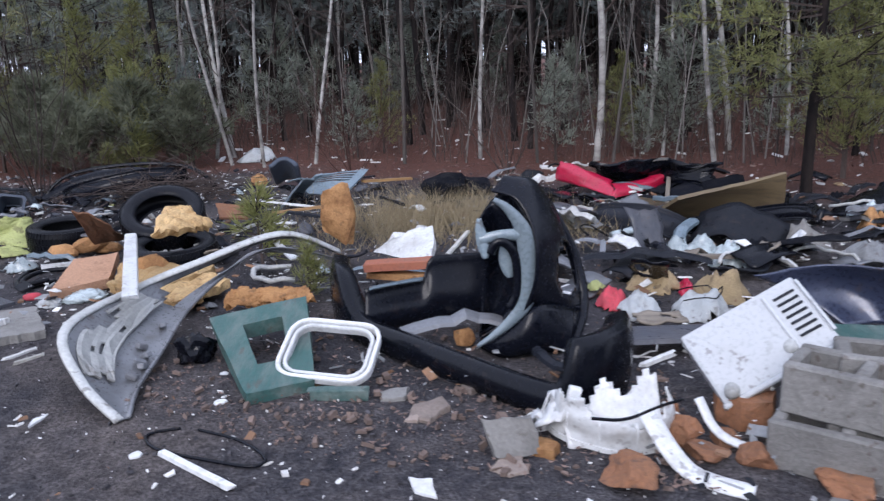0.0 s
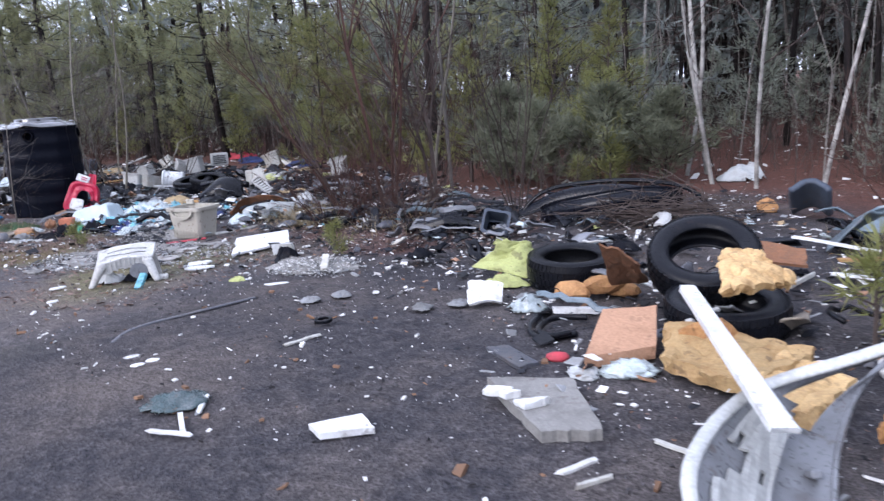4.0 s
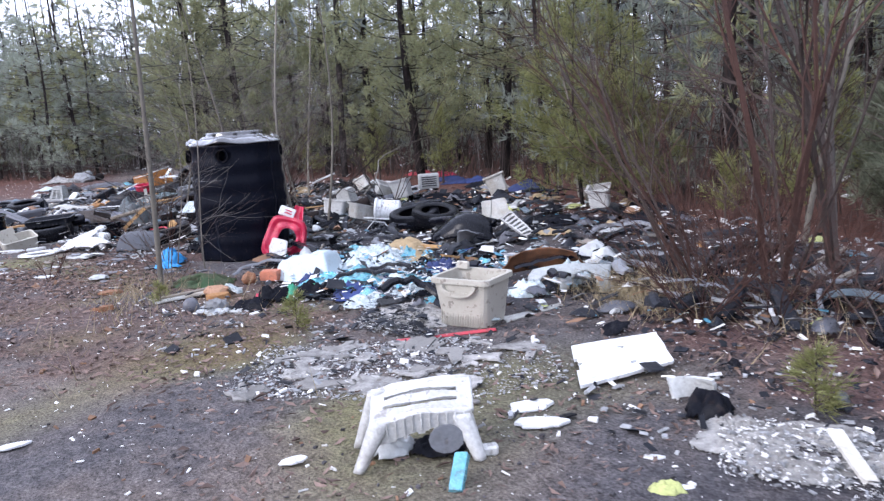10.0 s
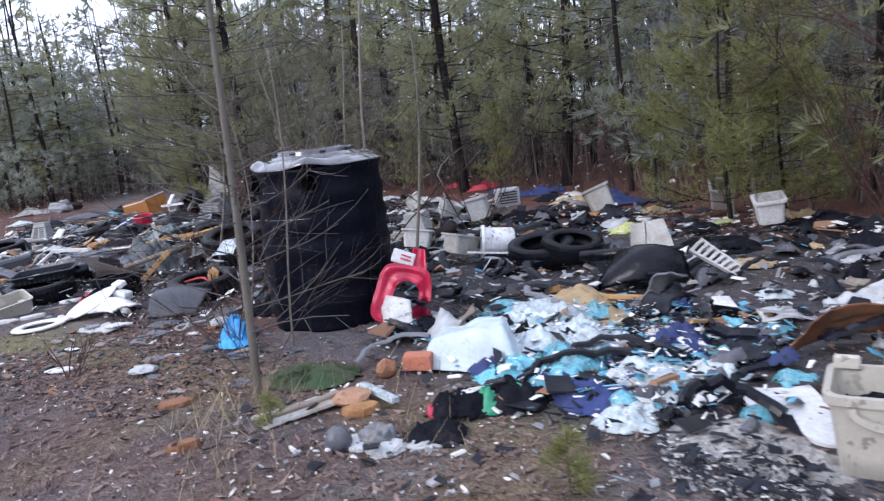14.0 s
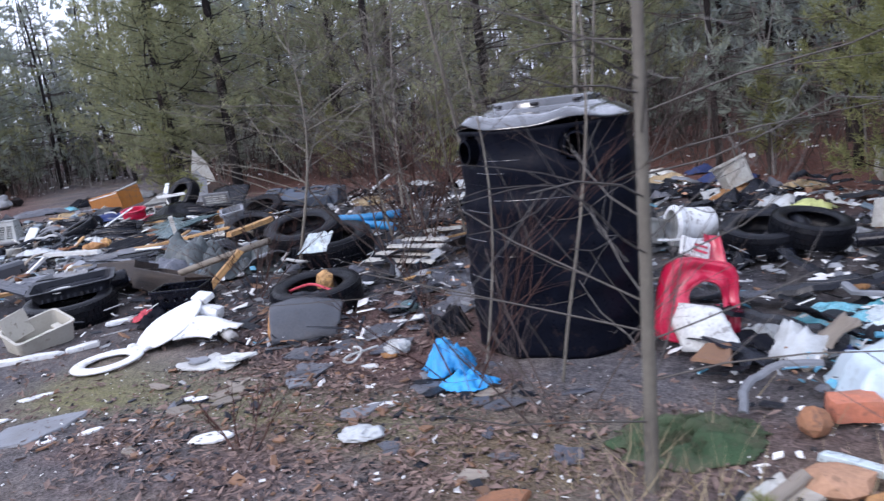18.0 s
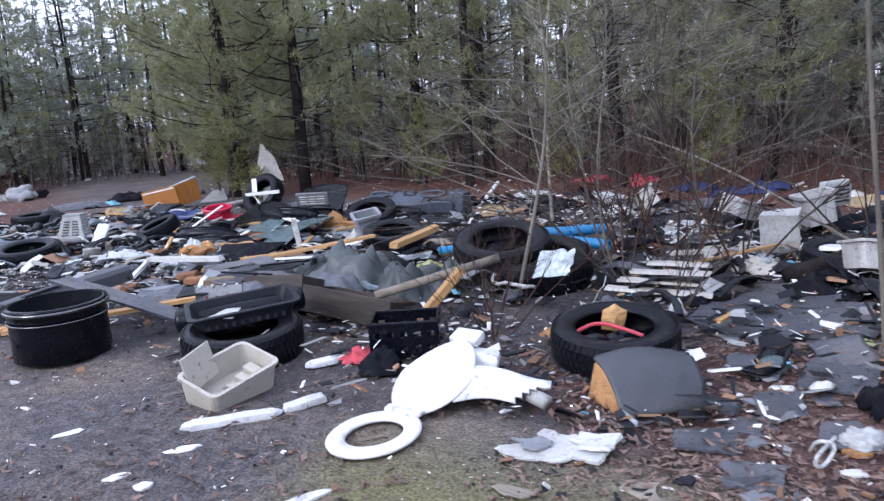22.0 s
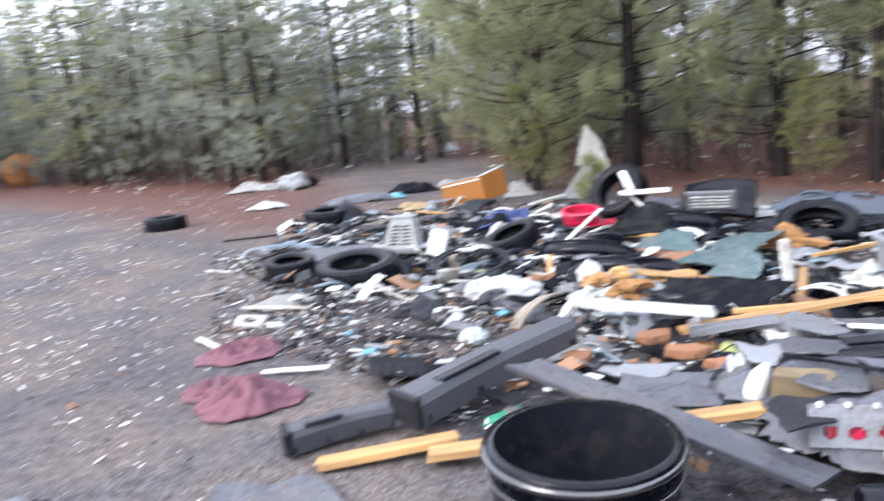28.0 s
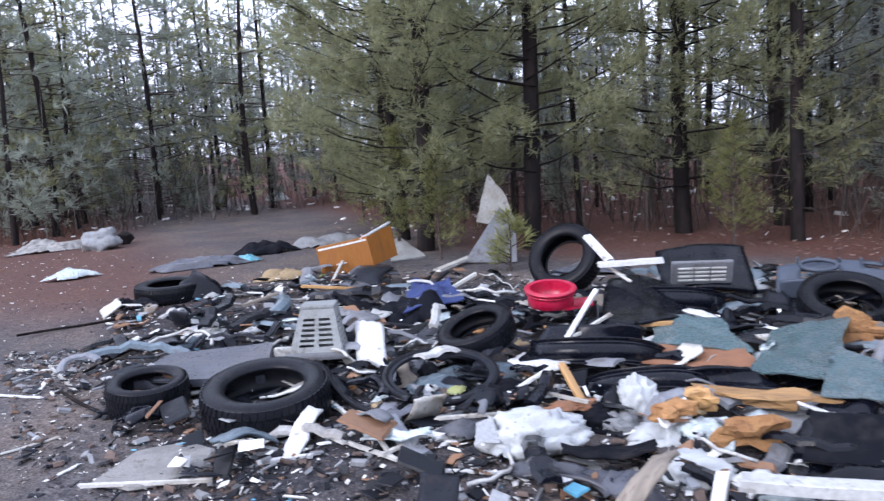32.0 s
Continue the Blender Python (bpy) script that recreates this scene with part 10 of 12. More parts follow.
patch("rusty_metal_sheet", "flat rust-red crumbling sheet under broken glass", "sheet", RUST_STONE, (-19.66, 10.30, 0.10), (-18.98, 10.20, 0.11), (-19.15, 10.70, 0.13), (-19.70, 10.68, 0.12), thick=0.014, ragged=0.25, warp=0.015)
bumper("curved black car bumper lying in the heap", BLACK_PLASTIC, -19.85, 10.18, 0.10, 24, 0.90, 0.16, 0.22, rx=-30, ry=6)
bumper("broken black car bumper among foam lumps", BLACK_PLASTIC, -19.48, 9.84, 0.08, 8, 0.80, 0.14, 0.20, rx=-40, ry=-4)
bumper("shiny black car bumper below a grille panel", BLACK_PLASTIC, -19.85, 11.55, 0.12, 14, 0.95, 0.17, 0.20, rx=-20, ry=4)
plank("white_post", "short white wooden post", "post", BOARD, -18.13, 9.9, 0.28, -129, 0.28, 0.06, 0.05, rx=0, ry=-83.19)
chunk("foam_scrap", "torn ochre foam in the heap", "foam", WOOD, -19.16, 9.67, 0.1, 20, 0.17, 0.12, 0.126, rough=0.9, sub=3, group='torn foam', facets=6)
chunk("foam_scrap", "torn ochre foam in the heap", "foam", FOAM_ORANGE, -18.93, 9.36, 0.1, 19, 0.28, 0.12, 0.116, rough=0.9, sub=3, group='torn foam', facets=6)
chunk("foam_scrap", "torn ochre foam in the heap", "foam", FOAM_ORANGE, -19.26, 9.49, 0.1, 23, 0.24, 0.12, 0.088, rough=0.9, sub=3, group='torn foam', facets=6)
chunk("foam_scrap", "torn ochre foam in the heap", "foam", RUST_STONE, -19.74, 9.45, 0.1, 29, 0.25, 0.12, 0.04, rough=0.9, sub=3, group='torn foam', facets=6)
chunk("foam_scrap", "torn ochre foam in the heap", "foam", FOAM_ORANGE, -18.56, 11.16, 0.1, 9, 0.43, 0.12, 0.163, rough=0.9, sub=3, group='torn foam', facets=6)
chunk("foam_scrap", "torn ochre foam in the heap", "foam", WOOD, -18.92, 9.84, 0.1, 16, 0.31, 0.12, 0.081, rough=0.9, sub=3, group='torn foam', facets=6)
bundle("plastic_bag", "crumpled pale plastic bag in the heap", "bag", WHITE_CLOTH, -19.82, 9.12, 0.02, 33, 0.52, 0.36, 0.17, group='plastic bags')
bundle("plastic_bag", "crumpled pale plastic bag in the heap", "bag", WHITE_CLOTH, -19.8, 9.33, 0, 30, 0.35, 0.3, 0.12, group='plastic bags')
bundle("plastic_bag", "crumpled pale plastic bag in the heap", "bag", FILM, -18.89, 9.61, 0, 17, 0.19, 0.2, 0.14, group='plastic bags')
bundle("plastic_bag", "crumpled pale plastic bag in the heap", "bag", FILM, -19.12, 9.54, 0, 20, 0.29, 0.2, 0.1, group='plastic bags')
bundle("plastic_bag", "crumpled pale plastic bag in the heap", "bag", GREY_CLOTH, -19.55, 9.5, 0, 26, 0.23, 0.2, 0.1, group='plastic bags')
bundle("plastic_bag", "crumpled pale plastic bag in the heap", "bag", WHITE_CLOTH, -19.09, 9.11, 0, 22, 0.34, 0.3, 0.1, group='plastic bags')
bundle("plastic_bag", "crumpled pale plastic bag in the heap", "bag", FILM, -18.34, 9.64, 0, 9, 0.28, 0.25, 0.08, group='plastic bags')
bundle("plastic_bag", "crumpled pale plastic bag in the heap", "bag", WHITE_CLOTH, -19.52, 9.76, 0, 24, 0.21, 0.2, 0.2, group='plastic bags')
bundle("plastic_bag", "crumpled pale plastic bag in the heap", "bag", FILM, -19.37, 8.33, 0, 33, 0.18, 0.2, 0.08, group='plastic bags')
bundle("plastic_bag", "crumpled pale plastic bag in the heap", "bag", WHITE_CLOTH, -17.99, 10.73, 0, 3, 0.23, 0.2, 0.1, group='plastic bags')
bundle("plastic_bag", "crumpled pale plastic bag in the heap", "bag", DARK_CLOTH, -19.62, 9.48, 0, 27, 0.26, 0.2, 0.12, group='plastic bags')
plank("white_stick", "broken white plastic strip on the ground", "strip", BOARD, -21.11, 8.67, 0.025, 41, 0.39, 0.022, 0.016, rx=0, ry=-1.46, group='white strips')
plank("white_stick", "broken white plastic strip on the ground", "strip", BOARD, -20.81, 8.8, 0.04, -11, 0.28, 0.022, 0.016, rx=0, ry=4.12, group='white strips')
plank("white_stick", "broken white plastic strip on the ground", "strip", BOARD, -20.41, 8.74, 0.025, -10, 0.48, 0.022, 0.016, rx=0, ry=1.19, group='white strips')
plank("white_stick", "broken white plastic strip on the ground", "strip", BOARD, -20.31, 8.96, 0.05, 71, 0.55, 0.022, 0.016, rx=0, ry=-2.09, group='white strips')
plank("white_stick", "broken white plastic strip on the ground", "strip", BOARD, -20.15, 9.14, 0.11, 42, 0.36, 0.022, 0.016, rx=0, ry=3.17, group='white strips')
plank("white_stick", "broken white plastic strip on the ground", "strip", BOARD, -23.28, 8.94, 0.01, -21, 0.84, 0.022, 0.016, rx=0, ry=0, group='white strips')
plank("white_stick", "broken white plastic strip on the ground", "strip", BOARD, -21.24, 8.08, 0.02, 29, 0.65, 0.022, 0.016, rx=0, ry=0, group='white strips')
plank("white_stick", "broken white plastic strip on the ground", "strip", BOARD, -20.55, 9.08, 0.035, -38, 0.57, 0.022, 0.016, rx=0, ry=3.04, group='white strips')
plank("white_stick", "broken white plastic strip on the ground", "strip", BOARD, -20.82, 9.03, 0.04, -26, 0.52, 0.022, 0.016, rx=0, ry=4.42, group='white strips')
plank("white_stick", "broken white plastic strip on the ground", "strip", BOARD, -20.62, 8.95, 0.035, -39, 0.7, 0.022, 0.016, rx=0, ry=2.46, group='white strips')
plank("white_stick", "broken white plastic strip on the ground", "strip", BOARD, -19.98, 9.61, 0.1, 150, 0.78, 0.022, 0.016, rx=0, ry=7.4, group='white strips')
plank("white_stick", "white plastic strip standing in the heap", "strip", WHITE, -20.08, 10.47, 0.31, 89, 0.63, 0.035, 0.015, rx=0, ry=-20.61)
plank("white_stick", "white plastic strip in the heap", "strip", BOARD, -20.01, 10.43, 0.25, 64, 0.4, 0.03, 0.015, rx=0, ry=-14.32)
plank("white_stick", "white plastic strip in the heap", "strip", WHITE, -20.05, 9.7, 0.15, 42, 0.23, 0.03, 0.015, rx=0, ry=-25.43)
plank("white_stick", "white plastic tube standing in debris", "strip", WHITE, -18.89, 8.59, 0.135, 91, 0.35, 0.05, 0.03, rx=0, ry=-29.46)
plank("white_bar", "white wooden bar on the heap", "bar", WHITE, -20.06, 11.46, 0.47, 20, 0.46, 0.06, 0.04, rx=0, ry=-2.47)
plank("white_bar", "white wooden bar standing up", "bar", WHITE, -20.36, 11.63, 0.55, 134, 0.42, 0.07, 0.03, rx=0, ry=-19.66)
plank("white_bar", "white thin bar on the heap", "bar", BOARD, -20.16, 11.44, 0.41, -30, 0.31, 0.02, 0.015, rx=0, ry=18.55)
tyre(-21.34, 8.94, 0.12, 0.36, 0.22, rx=8, ry=0, rz=35, label="large black car tyre lying on cinders")
tyre(-22.14, 8.78, 0.1, 0.24, 0.2, rx=6, ry=0, rz=56, label="small black tyre on a steel rim")
tyre(-24.84, 11.13, 0.1, 0.36, 0.2, rx=2, ry=0, rz=53)
tyre(-20.74, 10.29, 0.2, 0.27, 0.16, rx=22, ry=0, rz=-26, label="worn black tyre tilted in the heap")
tyre(-27.3, 9.85, 0.09, 0.32, 0.2, rx=0, ry=0, rz=67, label="black tyre alone on the gravel track")
tyre(-18.65, 11.94, 0.14, 0.34, 0.2, rx=22, ry=0, rz=19, label="black tyre leaning under a dashboard")
tyre(-20.94, 12.37, 0.34, 0.34, 0.2, rx=55, ry=0, rz=-4, label="black tyre leaning against a pine trunk")
bike_wheel(-20.6, 9.59, 0.14, 37, R=0.32, rx=10)
pipe("rubber_tube", "limp black inner tube draped on rubbish", "rubber tube", RUBBER, [(-21.29, 9.19, 0.24), (-21.2, 9.27, 0.24), (-21.05, 9.2, 0.1), (-20.74, 9.1, 0.05), (-20.61, 9.27, 0.06), (-20.68, 9.49, 0.08)], 0.03, hollow=False, squash=0.6)
pipe("rubber_tube", "limp black inner tube draped on rubbish", "rubber tube", RUBBER, [(-19.86, 7.88, 0.03), (-19.85, 8.04, 0.03), (-19.69, 8.16, 0.03), (-19.42, 8.29, 0.03)], 0.025, hollow=False, squash=0.6)
vent_hood(-21.62, 9.72, 0.12, 30).scale = (0.82, 0.82, 0.95)
crumple("dark_sack", "dark sack beside a vent box", "sack", DARK_CLOTH, -21.78, 10.04, 0, 44, 0.45, 0.3, 0.18)
patch("grey_long_board", "long flat grey moulded board behind a tyre", "board", SLATE, (-22.45, 8.80, 0.10), (-21.55, 9.15, 0.14), (-21.97, 9.66, 0.17), (-22.62, 9.34, 0.12), thick=0.05, ragged=0.03, warp=0.003)
slab("white_board_piece", "broken white board on cinders", "board", WHITE, -23.41, 9.89, 0.02, 24, 0.48, 0.22, 0.02, rough=0.2, group='broken white boards')
slab("white_board_piece", "broken white board on cinders", "board", WHITE, -23.18, 10.24, 0.02, 44, 0.59, 0.22, 0.02, rough=0.2, group='broken white boards')
slab("white_board_piece", "broken white board on cinders", "board", WHITE, -22.85, 10.41, 0.02, 64, 0.53, 0.22, 0.02, rough=0.2, group='broken white boards')
slab("white_board_piece", "broken white board on cinders", "board", WHITE, -23.14, 9.95, 0.02, 91, 0.31, 0.22, 0.02, rough=0.2, group='broken white boards')
slab("white_board_piece", "broken white board on cinders", "board", WHITE, -21.47, 8.85, 0.02, 113, 0.19, 0.22, 0.02, rough=0.2, group='broken white boards')
patch("black_pail", "white bent pipe elbow", "pipe", WHITE, (-21.3, 9.74, 0.08), (-21.08, 9.72, 0.08), (-21.33, 10.03, 0.26), (-21.5, 10, 0.26), thick=0.05, ragged=0.15, bulge=0.05, smooth=True)
hollow_drum("red_bowl", "red plastic bowl in the heap", RED, -20.56, 11.12, 0.22, 28, 0.17, 0.13, rx=8)
patch("red_dish", "red plastic rim piece", "plastic part", RED, (-20.41, 11.02, 0.2), (-20.27, 11.25, 0.2), (-20.36, 11.41, 0.22), (-20.47, 11.31, 0.22), thick=0.015, ragged=0.1)
patch("black_car_part", "bent black car moulding in the heap", "car part", BLACK_PLASTIC, (-20.36, 9.97, 0.08), (-19.66, 10.49, 0.08), (-19.69, 10.49, 0.26), (-20.26, 10.39, 0.24), thick=0.02, bulge=0.06, sag=-0.05, ragged=0.08, n=16, smooth=True)
patch("black_car_part", "bent black car moulding in the heap", "car part", BLACK_PLASTIC, (-20.19, 10.07, 0.1), (-19.81, 10.46, 0.14), (-19.79, 10.74, 0.24), (-20.21, 10.48, 0.2), thick=0.02, bulge=0.06, sag=-0.05, ragged=0.08, n=16, smooth=True)
patch("black_car_part", "bent black car moulding in the heap", "car part", BLACK_PLASTIC, (-19.96, 10.52, 0.2), (-19.4, 11.4, 0.1), (-19.85, 11.8, 0.24), (-20.24, 11.51, 0.34), thick=0.02, bulge=0.06, sag=-0.05, ragged=0.08, n=16, smooth=True)
patch("black_car_part", "bent black car moulding in the heap", "car part", BLACK_PLASTIC, (-19.44, 9.93, 0.08), (-18.85, 10.07, 0.1), (-19.02, 10.11, 0.2), (-19.44, 9.96, 0.18), thick=0.02, bulge=0.06, sag=-0.05, ragged=0.08, n=16, smooth=True)
patch("door_card", "dark car door lining with a pale speaker grille", "car part", BLACK_PLASTIC, (-19.95, 11.94, 0.16), (-19.27, 12.13, 0.16), (-19.45, 12.54, 0.44), (-20.12, 12.37, 0.42), thick=0.04, bulge=0.05, ragged=0.04, n=16, smooth=True)
louvre_panel("speaker_grille", "pale grey slotted grille panel", GREY_PLASTIC, -19.67, 12.02, 0.24, 21, 0.46, 0.20, rx=20, slats=4, cols=3, depth=0.04, back=PALE_GREY)
dashboard(-18.42, 12.4, 0.06, 6)
bundle("white_rag", "white torn foam pieces", "rag", WHITE_CLOTH, -19.44, 12.61, 0, 14, 0.49, 0.2, 0.14)
bundle("white_rag", "white torn foam pieces", "rag", WHITE_CLOTH, -19.2, 12.69, 0, 12, 0.43, 0.2, 0.1)
veneer_drawer(-23.94, 12.99, 0.02, 47).scale = (1.35, 1.35, 1.25)
patch("grey_board", "grey board on leaf litter", "board", PALE_GREY, (-23.74, 13.58, 0.02), (-23.5, 14.02, 0.02), (-24.44, 14.82, 0.14), (-24.45, 14.54, 0.14), thick=0.02)
plank("white_plank", "white plank among leaves", "plank", BOARD, -22.72, 13.4, 0.05, 95, 0.9, 0.1, 0.03, rx=0, ry=0)
patch("broken_sheet", "pale cracked sheet leaning on a pine", "sheet", BOARD, (-22.8, 14.12, 0.46), (-22.37, 14.38, 0.33), (-22.45, 14.29, 0.75), (-22.61, 14.13, 1.04), thick=0.012, ragged=0.05)
patch("grey_sheet", "grey triangular sheet leaning on a pine", "sheet", GREY_PLASTIC, (-22.73, 13.66, 0.03), (-22.19, 13.96, 0), (-22.21, 14.01, 0.42), (-22.37, 13.93, 0.66), thick=0.015, ragged=0.03)
patch("blue_tarp_dark", "dull blue tarpaulin scrap", "tarpaulin", NAVY, (-21.7, 10.87, 0.14), (-21.43, 11.38, 0.14), (-21.95, 11.98, 0.2), (-22.25, 11.81, 0.2), thick=0.01, ragged=0.2, warp=0.05)
crumple("dark_tarp", "heap of dark crumpled tarpaulin", "tarpaulin", DARK_CLOTH, -21.73, 11.04, 0, 37, 0.64, 0.5, 0.26)
crumple("dark_tarp", "dark tarpaulin on the ground", "tarpaulin", SLATE, -26.36, 12.88, 0, 51, 1.34, 0.5, 0.14)
crumple("dark_tarp", "dark tarpaulin on the ground", "tarpaulin", DARK_CLOTH, -26.25, 14, 0, 46, 0.98, 0.4, 0.2)
crumple("blue_bag", "blue plastic bag scraps", "bag", TEAL_FILM, -26.08, 13.26, 0, 48, 0.59, 0.3, 0.08)
crumple("yellow_rag", "yellowish rag on the ground", "rag", TAN_CLOTH, -24.45, 12.41, 0, 45, 0.64, 0.3, 0.1)
crumple("white_sack", "white sacks on leaf litter", "sack", GREY_CLOTH, -25.82, 14.82, 0, 42, 1, 0.5, 0.2)
crumple("white_sack", "torn white sacks of rubble at the track's edge", "sack", PLASTER, -31.13, 13.67, 0, 59, 1.39, 0.8, 0.16, freq=9, n=26, smooth=False)
chunk("white_sack", "full grey-white sack of rubble at the track's edge", "sack", GREY_CLOTH, -30.04, 13.92, 0, 57, 0.60, 0.45, 0.36, rough=0.35, sub=4)
crumple("pale_sheet", "pale sheet at the track's edge", "sheet", FILM, -27.6, 11.77, 0, 59, 0.7, 0.3, 0.1)
crumple("white_sack", "white bag far along the track", "sack", WHITE_CLOTH, -34.53, 22.97, 0, 44, 0.72, 0.8, 0.3)
chunk("stump", "dark rotten stump on the track's edge", "stump", BARK, -30.23, 14.46, 0, 55, 0.34, 0.3, 0.23, rough=0.4)
pipe("black_branch", "dark bent branch on cinders", "branch", BARK, [(-24.9, 9.54, 0.03), (-24.83, 9.8, 0.02), (-24.65, 10.07, 0.02), (-24.51, 10.45, 0.02)], 0.012, hollow=False, k=5)
pipe("black_branch", "dark bent branch on cinders", "branch", BARK, [(-23.07, 8.77, 0.02), (-22.56, 8.63, 0.02), (-22.28, 8.59, 0.02)], 0.012, hollow=False, k=5)
pipe("black_branch", "dark bent branch on cinders", "branch", BARK, [(-23.21, 9.06, 0.03), (-23.42, 9.54, 0.02), (-23.52, 9.93, 0.02)], 0.012, hollow=False, k=5)
slab("concrete_slab", "flat grey concrete slab at the heap's foot", "slab", CONCRETE, -21.36, 8.24, 0, 74, 0.54, 0.5, 0.03)
patch("white_ring_panel", "pale moulded panel with a round hole", "plastic part", PALE_GREY, (-21.11, 7.62, 0.02), (-20.9, 7.73, 0.02), (-21.04, 7.86, 0.04), (-21.25, 7.75, 0.04), thick=0.02, n=20, ragged=0.05, keep=lambda u, v: ((u - 0.5) / 0.25) ** 2 + ((v - 0.5) / 0.3) ** 2 > 1)
patch("white_flap", "white card on cinders", "card", WHITE, (-20.95, 7.72, 0.01), (-20.77, 7.83, 0.01), (-20.86, 7.86, 0.02), (-21.02, 7.76, 0.02), thick=0.01)
pipe("fallen_branch", "long pale bare branch arching over the heap", "branch", GREY_BARK, [(-18.82, 20.14, 1.05), (-15.02, 13, 0.8), (-13.97, 11.97, 0.48), (-13.27, 10.88, 0.24), (-12.89, 10.24, 0.15)], 0.012, hollow=False, k=6)
chunk("orange_cabinet", "small orange-brown broken cabinet by the track", "cabinet", VENEER, -45.94, 13, 0, 75, 1.61, 0.6, 1.268, rough=0.25)

# further back in the low heap
crumple("rag", "crumpled rag or sheet in the low heap", "rag", PINK_RED, -17.32, 16.55, 0, 20, 0.79, 0.4, 0.099, freq=6, fold=0.04, group='rags in the heap')
crumple("rag", "crumpled rag or sheet in the low heap", "rag", RED, -16.42, 16.49, 0, 16, 0.57, 0.4, 0.11, freq=6, fold=0.04, group='rags in the heap')
crumple("rag", "crumpled rag or sheet in the low heap", "rag", WHITE_CLOTH, -16.44, 14.3, 0, 19, 0.88, 0.5, 0.11, freq=6, fold=0.04, group='rags in the heap')
crumple("rag", "crumpled rag or sheet in the low heap", "rag", TAN_CLOTH, -17.44, 12.93, 0, 28, 0.59, 0.4, 0.11, freq=6, fold=0.04, group='rags in the heap')
crumple("rag", "crumpled rag or sheet in the low heap", "rag", NAVY, -15.38, 15.47, 0, 12, 0.69, 0.5, 0.11, freq=6, fold=0.04, group='rags in the heap')
crumple("rag", "crumpled rag or sheet in the low heap", "rag", NAVY, -14.56, 15.16, 0, 9, 0.74, 0.5, 0.121, freq=6, fold=0.04, group='rags in the heap')
crumple("rag", "crumpled rag or sheet in the low heap", "rag", SLATE, -14.86, 13.39, 0, 12, 0.56, 0.4, 0.165, freq=6, fold=0.04, group='rags in the heap')
crumple("rag", "crumpled rag or sheet in the low heap", "rag", WHITE_CLOTH, -15.54, 13.17, 0, 16, 0.83, 0.5, 0.088, freq=6, fold=0.04, group='rags in the heap')
crumple("rag", "crumpled rag or sheet in the low heap", "rag", WHITE_CLOTH, -14.67, 11.96, 0, 13, 0.54, 0.4, 0.11, freq=6, fold=0.04, group='rags in the heap')
crumple("rag", "crumpled rag or sheet in the low heap", "rag", BOARD, -14.12, 11.04, 0, 10, 0.72, 0.5, 0.077, freq=6, fold=0.04, group='rags in the heap')
crumple("rag", "crumpled rag or sheet in the low heap", "rag", DARK_CLOTH, -13.66, 14.4, 0, 4, 0.84, 0.5, 0.11, freq=6, fold=0.04, group='rags in the heap')
crumple("rag", "crumpled rag or sheet in the low heap", "rag", TAN_CLOTH, -13.16, 13.93, 0, 2, 0.65, 0.4, 0.121, freq=6, fold=0.04, group='rags in the heap')
crumple("rag", "crumpled rag or sheet in the low heap", "rag", RUST_STONE, -14.97, 11.19, 0, 17, 0.6, 0.4, 0.055, freq=6, fold=0.04, group='rags in the heap')
crumple("rag", "crumpled rag or sheet in the low heap", "rag", WHITE_CLOTH, -18.68, 13.06, 0, 33, 0.55, 0.4, 0.077, freq=6, fold=0.04, group='rags in the heap')
crumple("rag", "crumpled rag or sheet in the low heap", "rag", BLUE_GREY, -19.42, 13.58, 0, 35, 0.85, 0.5, 0.11, freq=6, fold=0.04, group='rags in the heap')
crumple("rag", "crumpled rag or sheet in the low heap", "rag", SLATE, -21.14, 13.46, 0, 42, 0.92, 0.5, 0.11, freq=6, fold=0.04, group='rags in the heap')
crumple("rag", "crumpled rag or sheet in the low heap", "rag", DARK_CLOTH, -18.2, 10.66, 0, 40, 0.57, 0.3, 0.055, freq=6, fold=0.04, group='rags in the heap')
crumple("rag", "crumpled rag or sheet in the low heap", "rag", GREY_CLOTH, -18.71, 10.03, 0, 45, 0.92, 0.5, 0.077, freq=6, fold=0.04, group='rags in the heap')
crumple("rag", "crumpled rag or sheet in the low heap", "rag", SLATE, -21.35, 10.91, 0, 52, 1.04, 0.5, 0.088, freq=6, fold=0.04, group='rags in the heap')
crumple("rag", "crumpled rag or sheet in the low heap", "rag", BLUE_GREY, -20.61, 9.89, 0, 54, 0.86, 0.4, 0.066, freq=6, fold=0.04, group='rags in the heap')
crumple("rag", "crumpled rag or sheet in the low heap", "rag", DARK_CLOTH, -22.87, 10.66, 0, 57, 1.06, 0.5, 0.088, freq=6, fold=0.04, group='rags in the heap')
crumple("rag", "crumpled rag or sheet in the low heap", "rag", DARK_CLOTH, -22.31, 9.57, 0, 60, 1.05, 0.5, 0.099, freq=6, fold=0.04, group='rags in the heap')
crumple("rag", "crumpled rag or sheet in the low heap", "rag", DARK_CLOTH, -21.33, 11.82, 0, 48, 1.02, 0.5, 0.088, freq=6, fold=0.04, group='rags in the heap')
crumple("rag", "crumpled rag or sheet in the low heap", "rag", SLATE, -16.99, 9.46, 0, 38, 0.89, 0.5, 0.088, freq=6, fold=0.04, group='rags in the heap')
crumple("rag", "crumpled rag or sheet in the low heap", "rag", LIME, -16.35, 9.79, 0, 32, 0.74, 0.4, 0.077, freq=6, fold=0.04, group='rags in the heap')
crumple("rag", "crumpled rag or sheet in the low heap", "rag", SLATE, -17.1, 8.97, 0, 42, 0.67, 0.4, 0.066, freq=6, fold=0.04, group='rags in the heap')
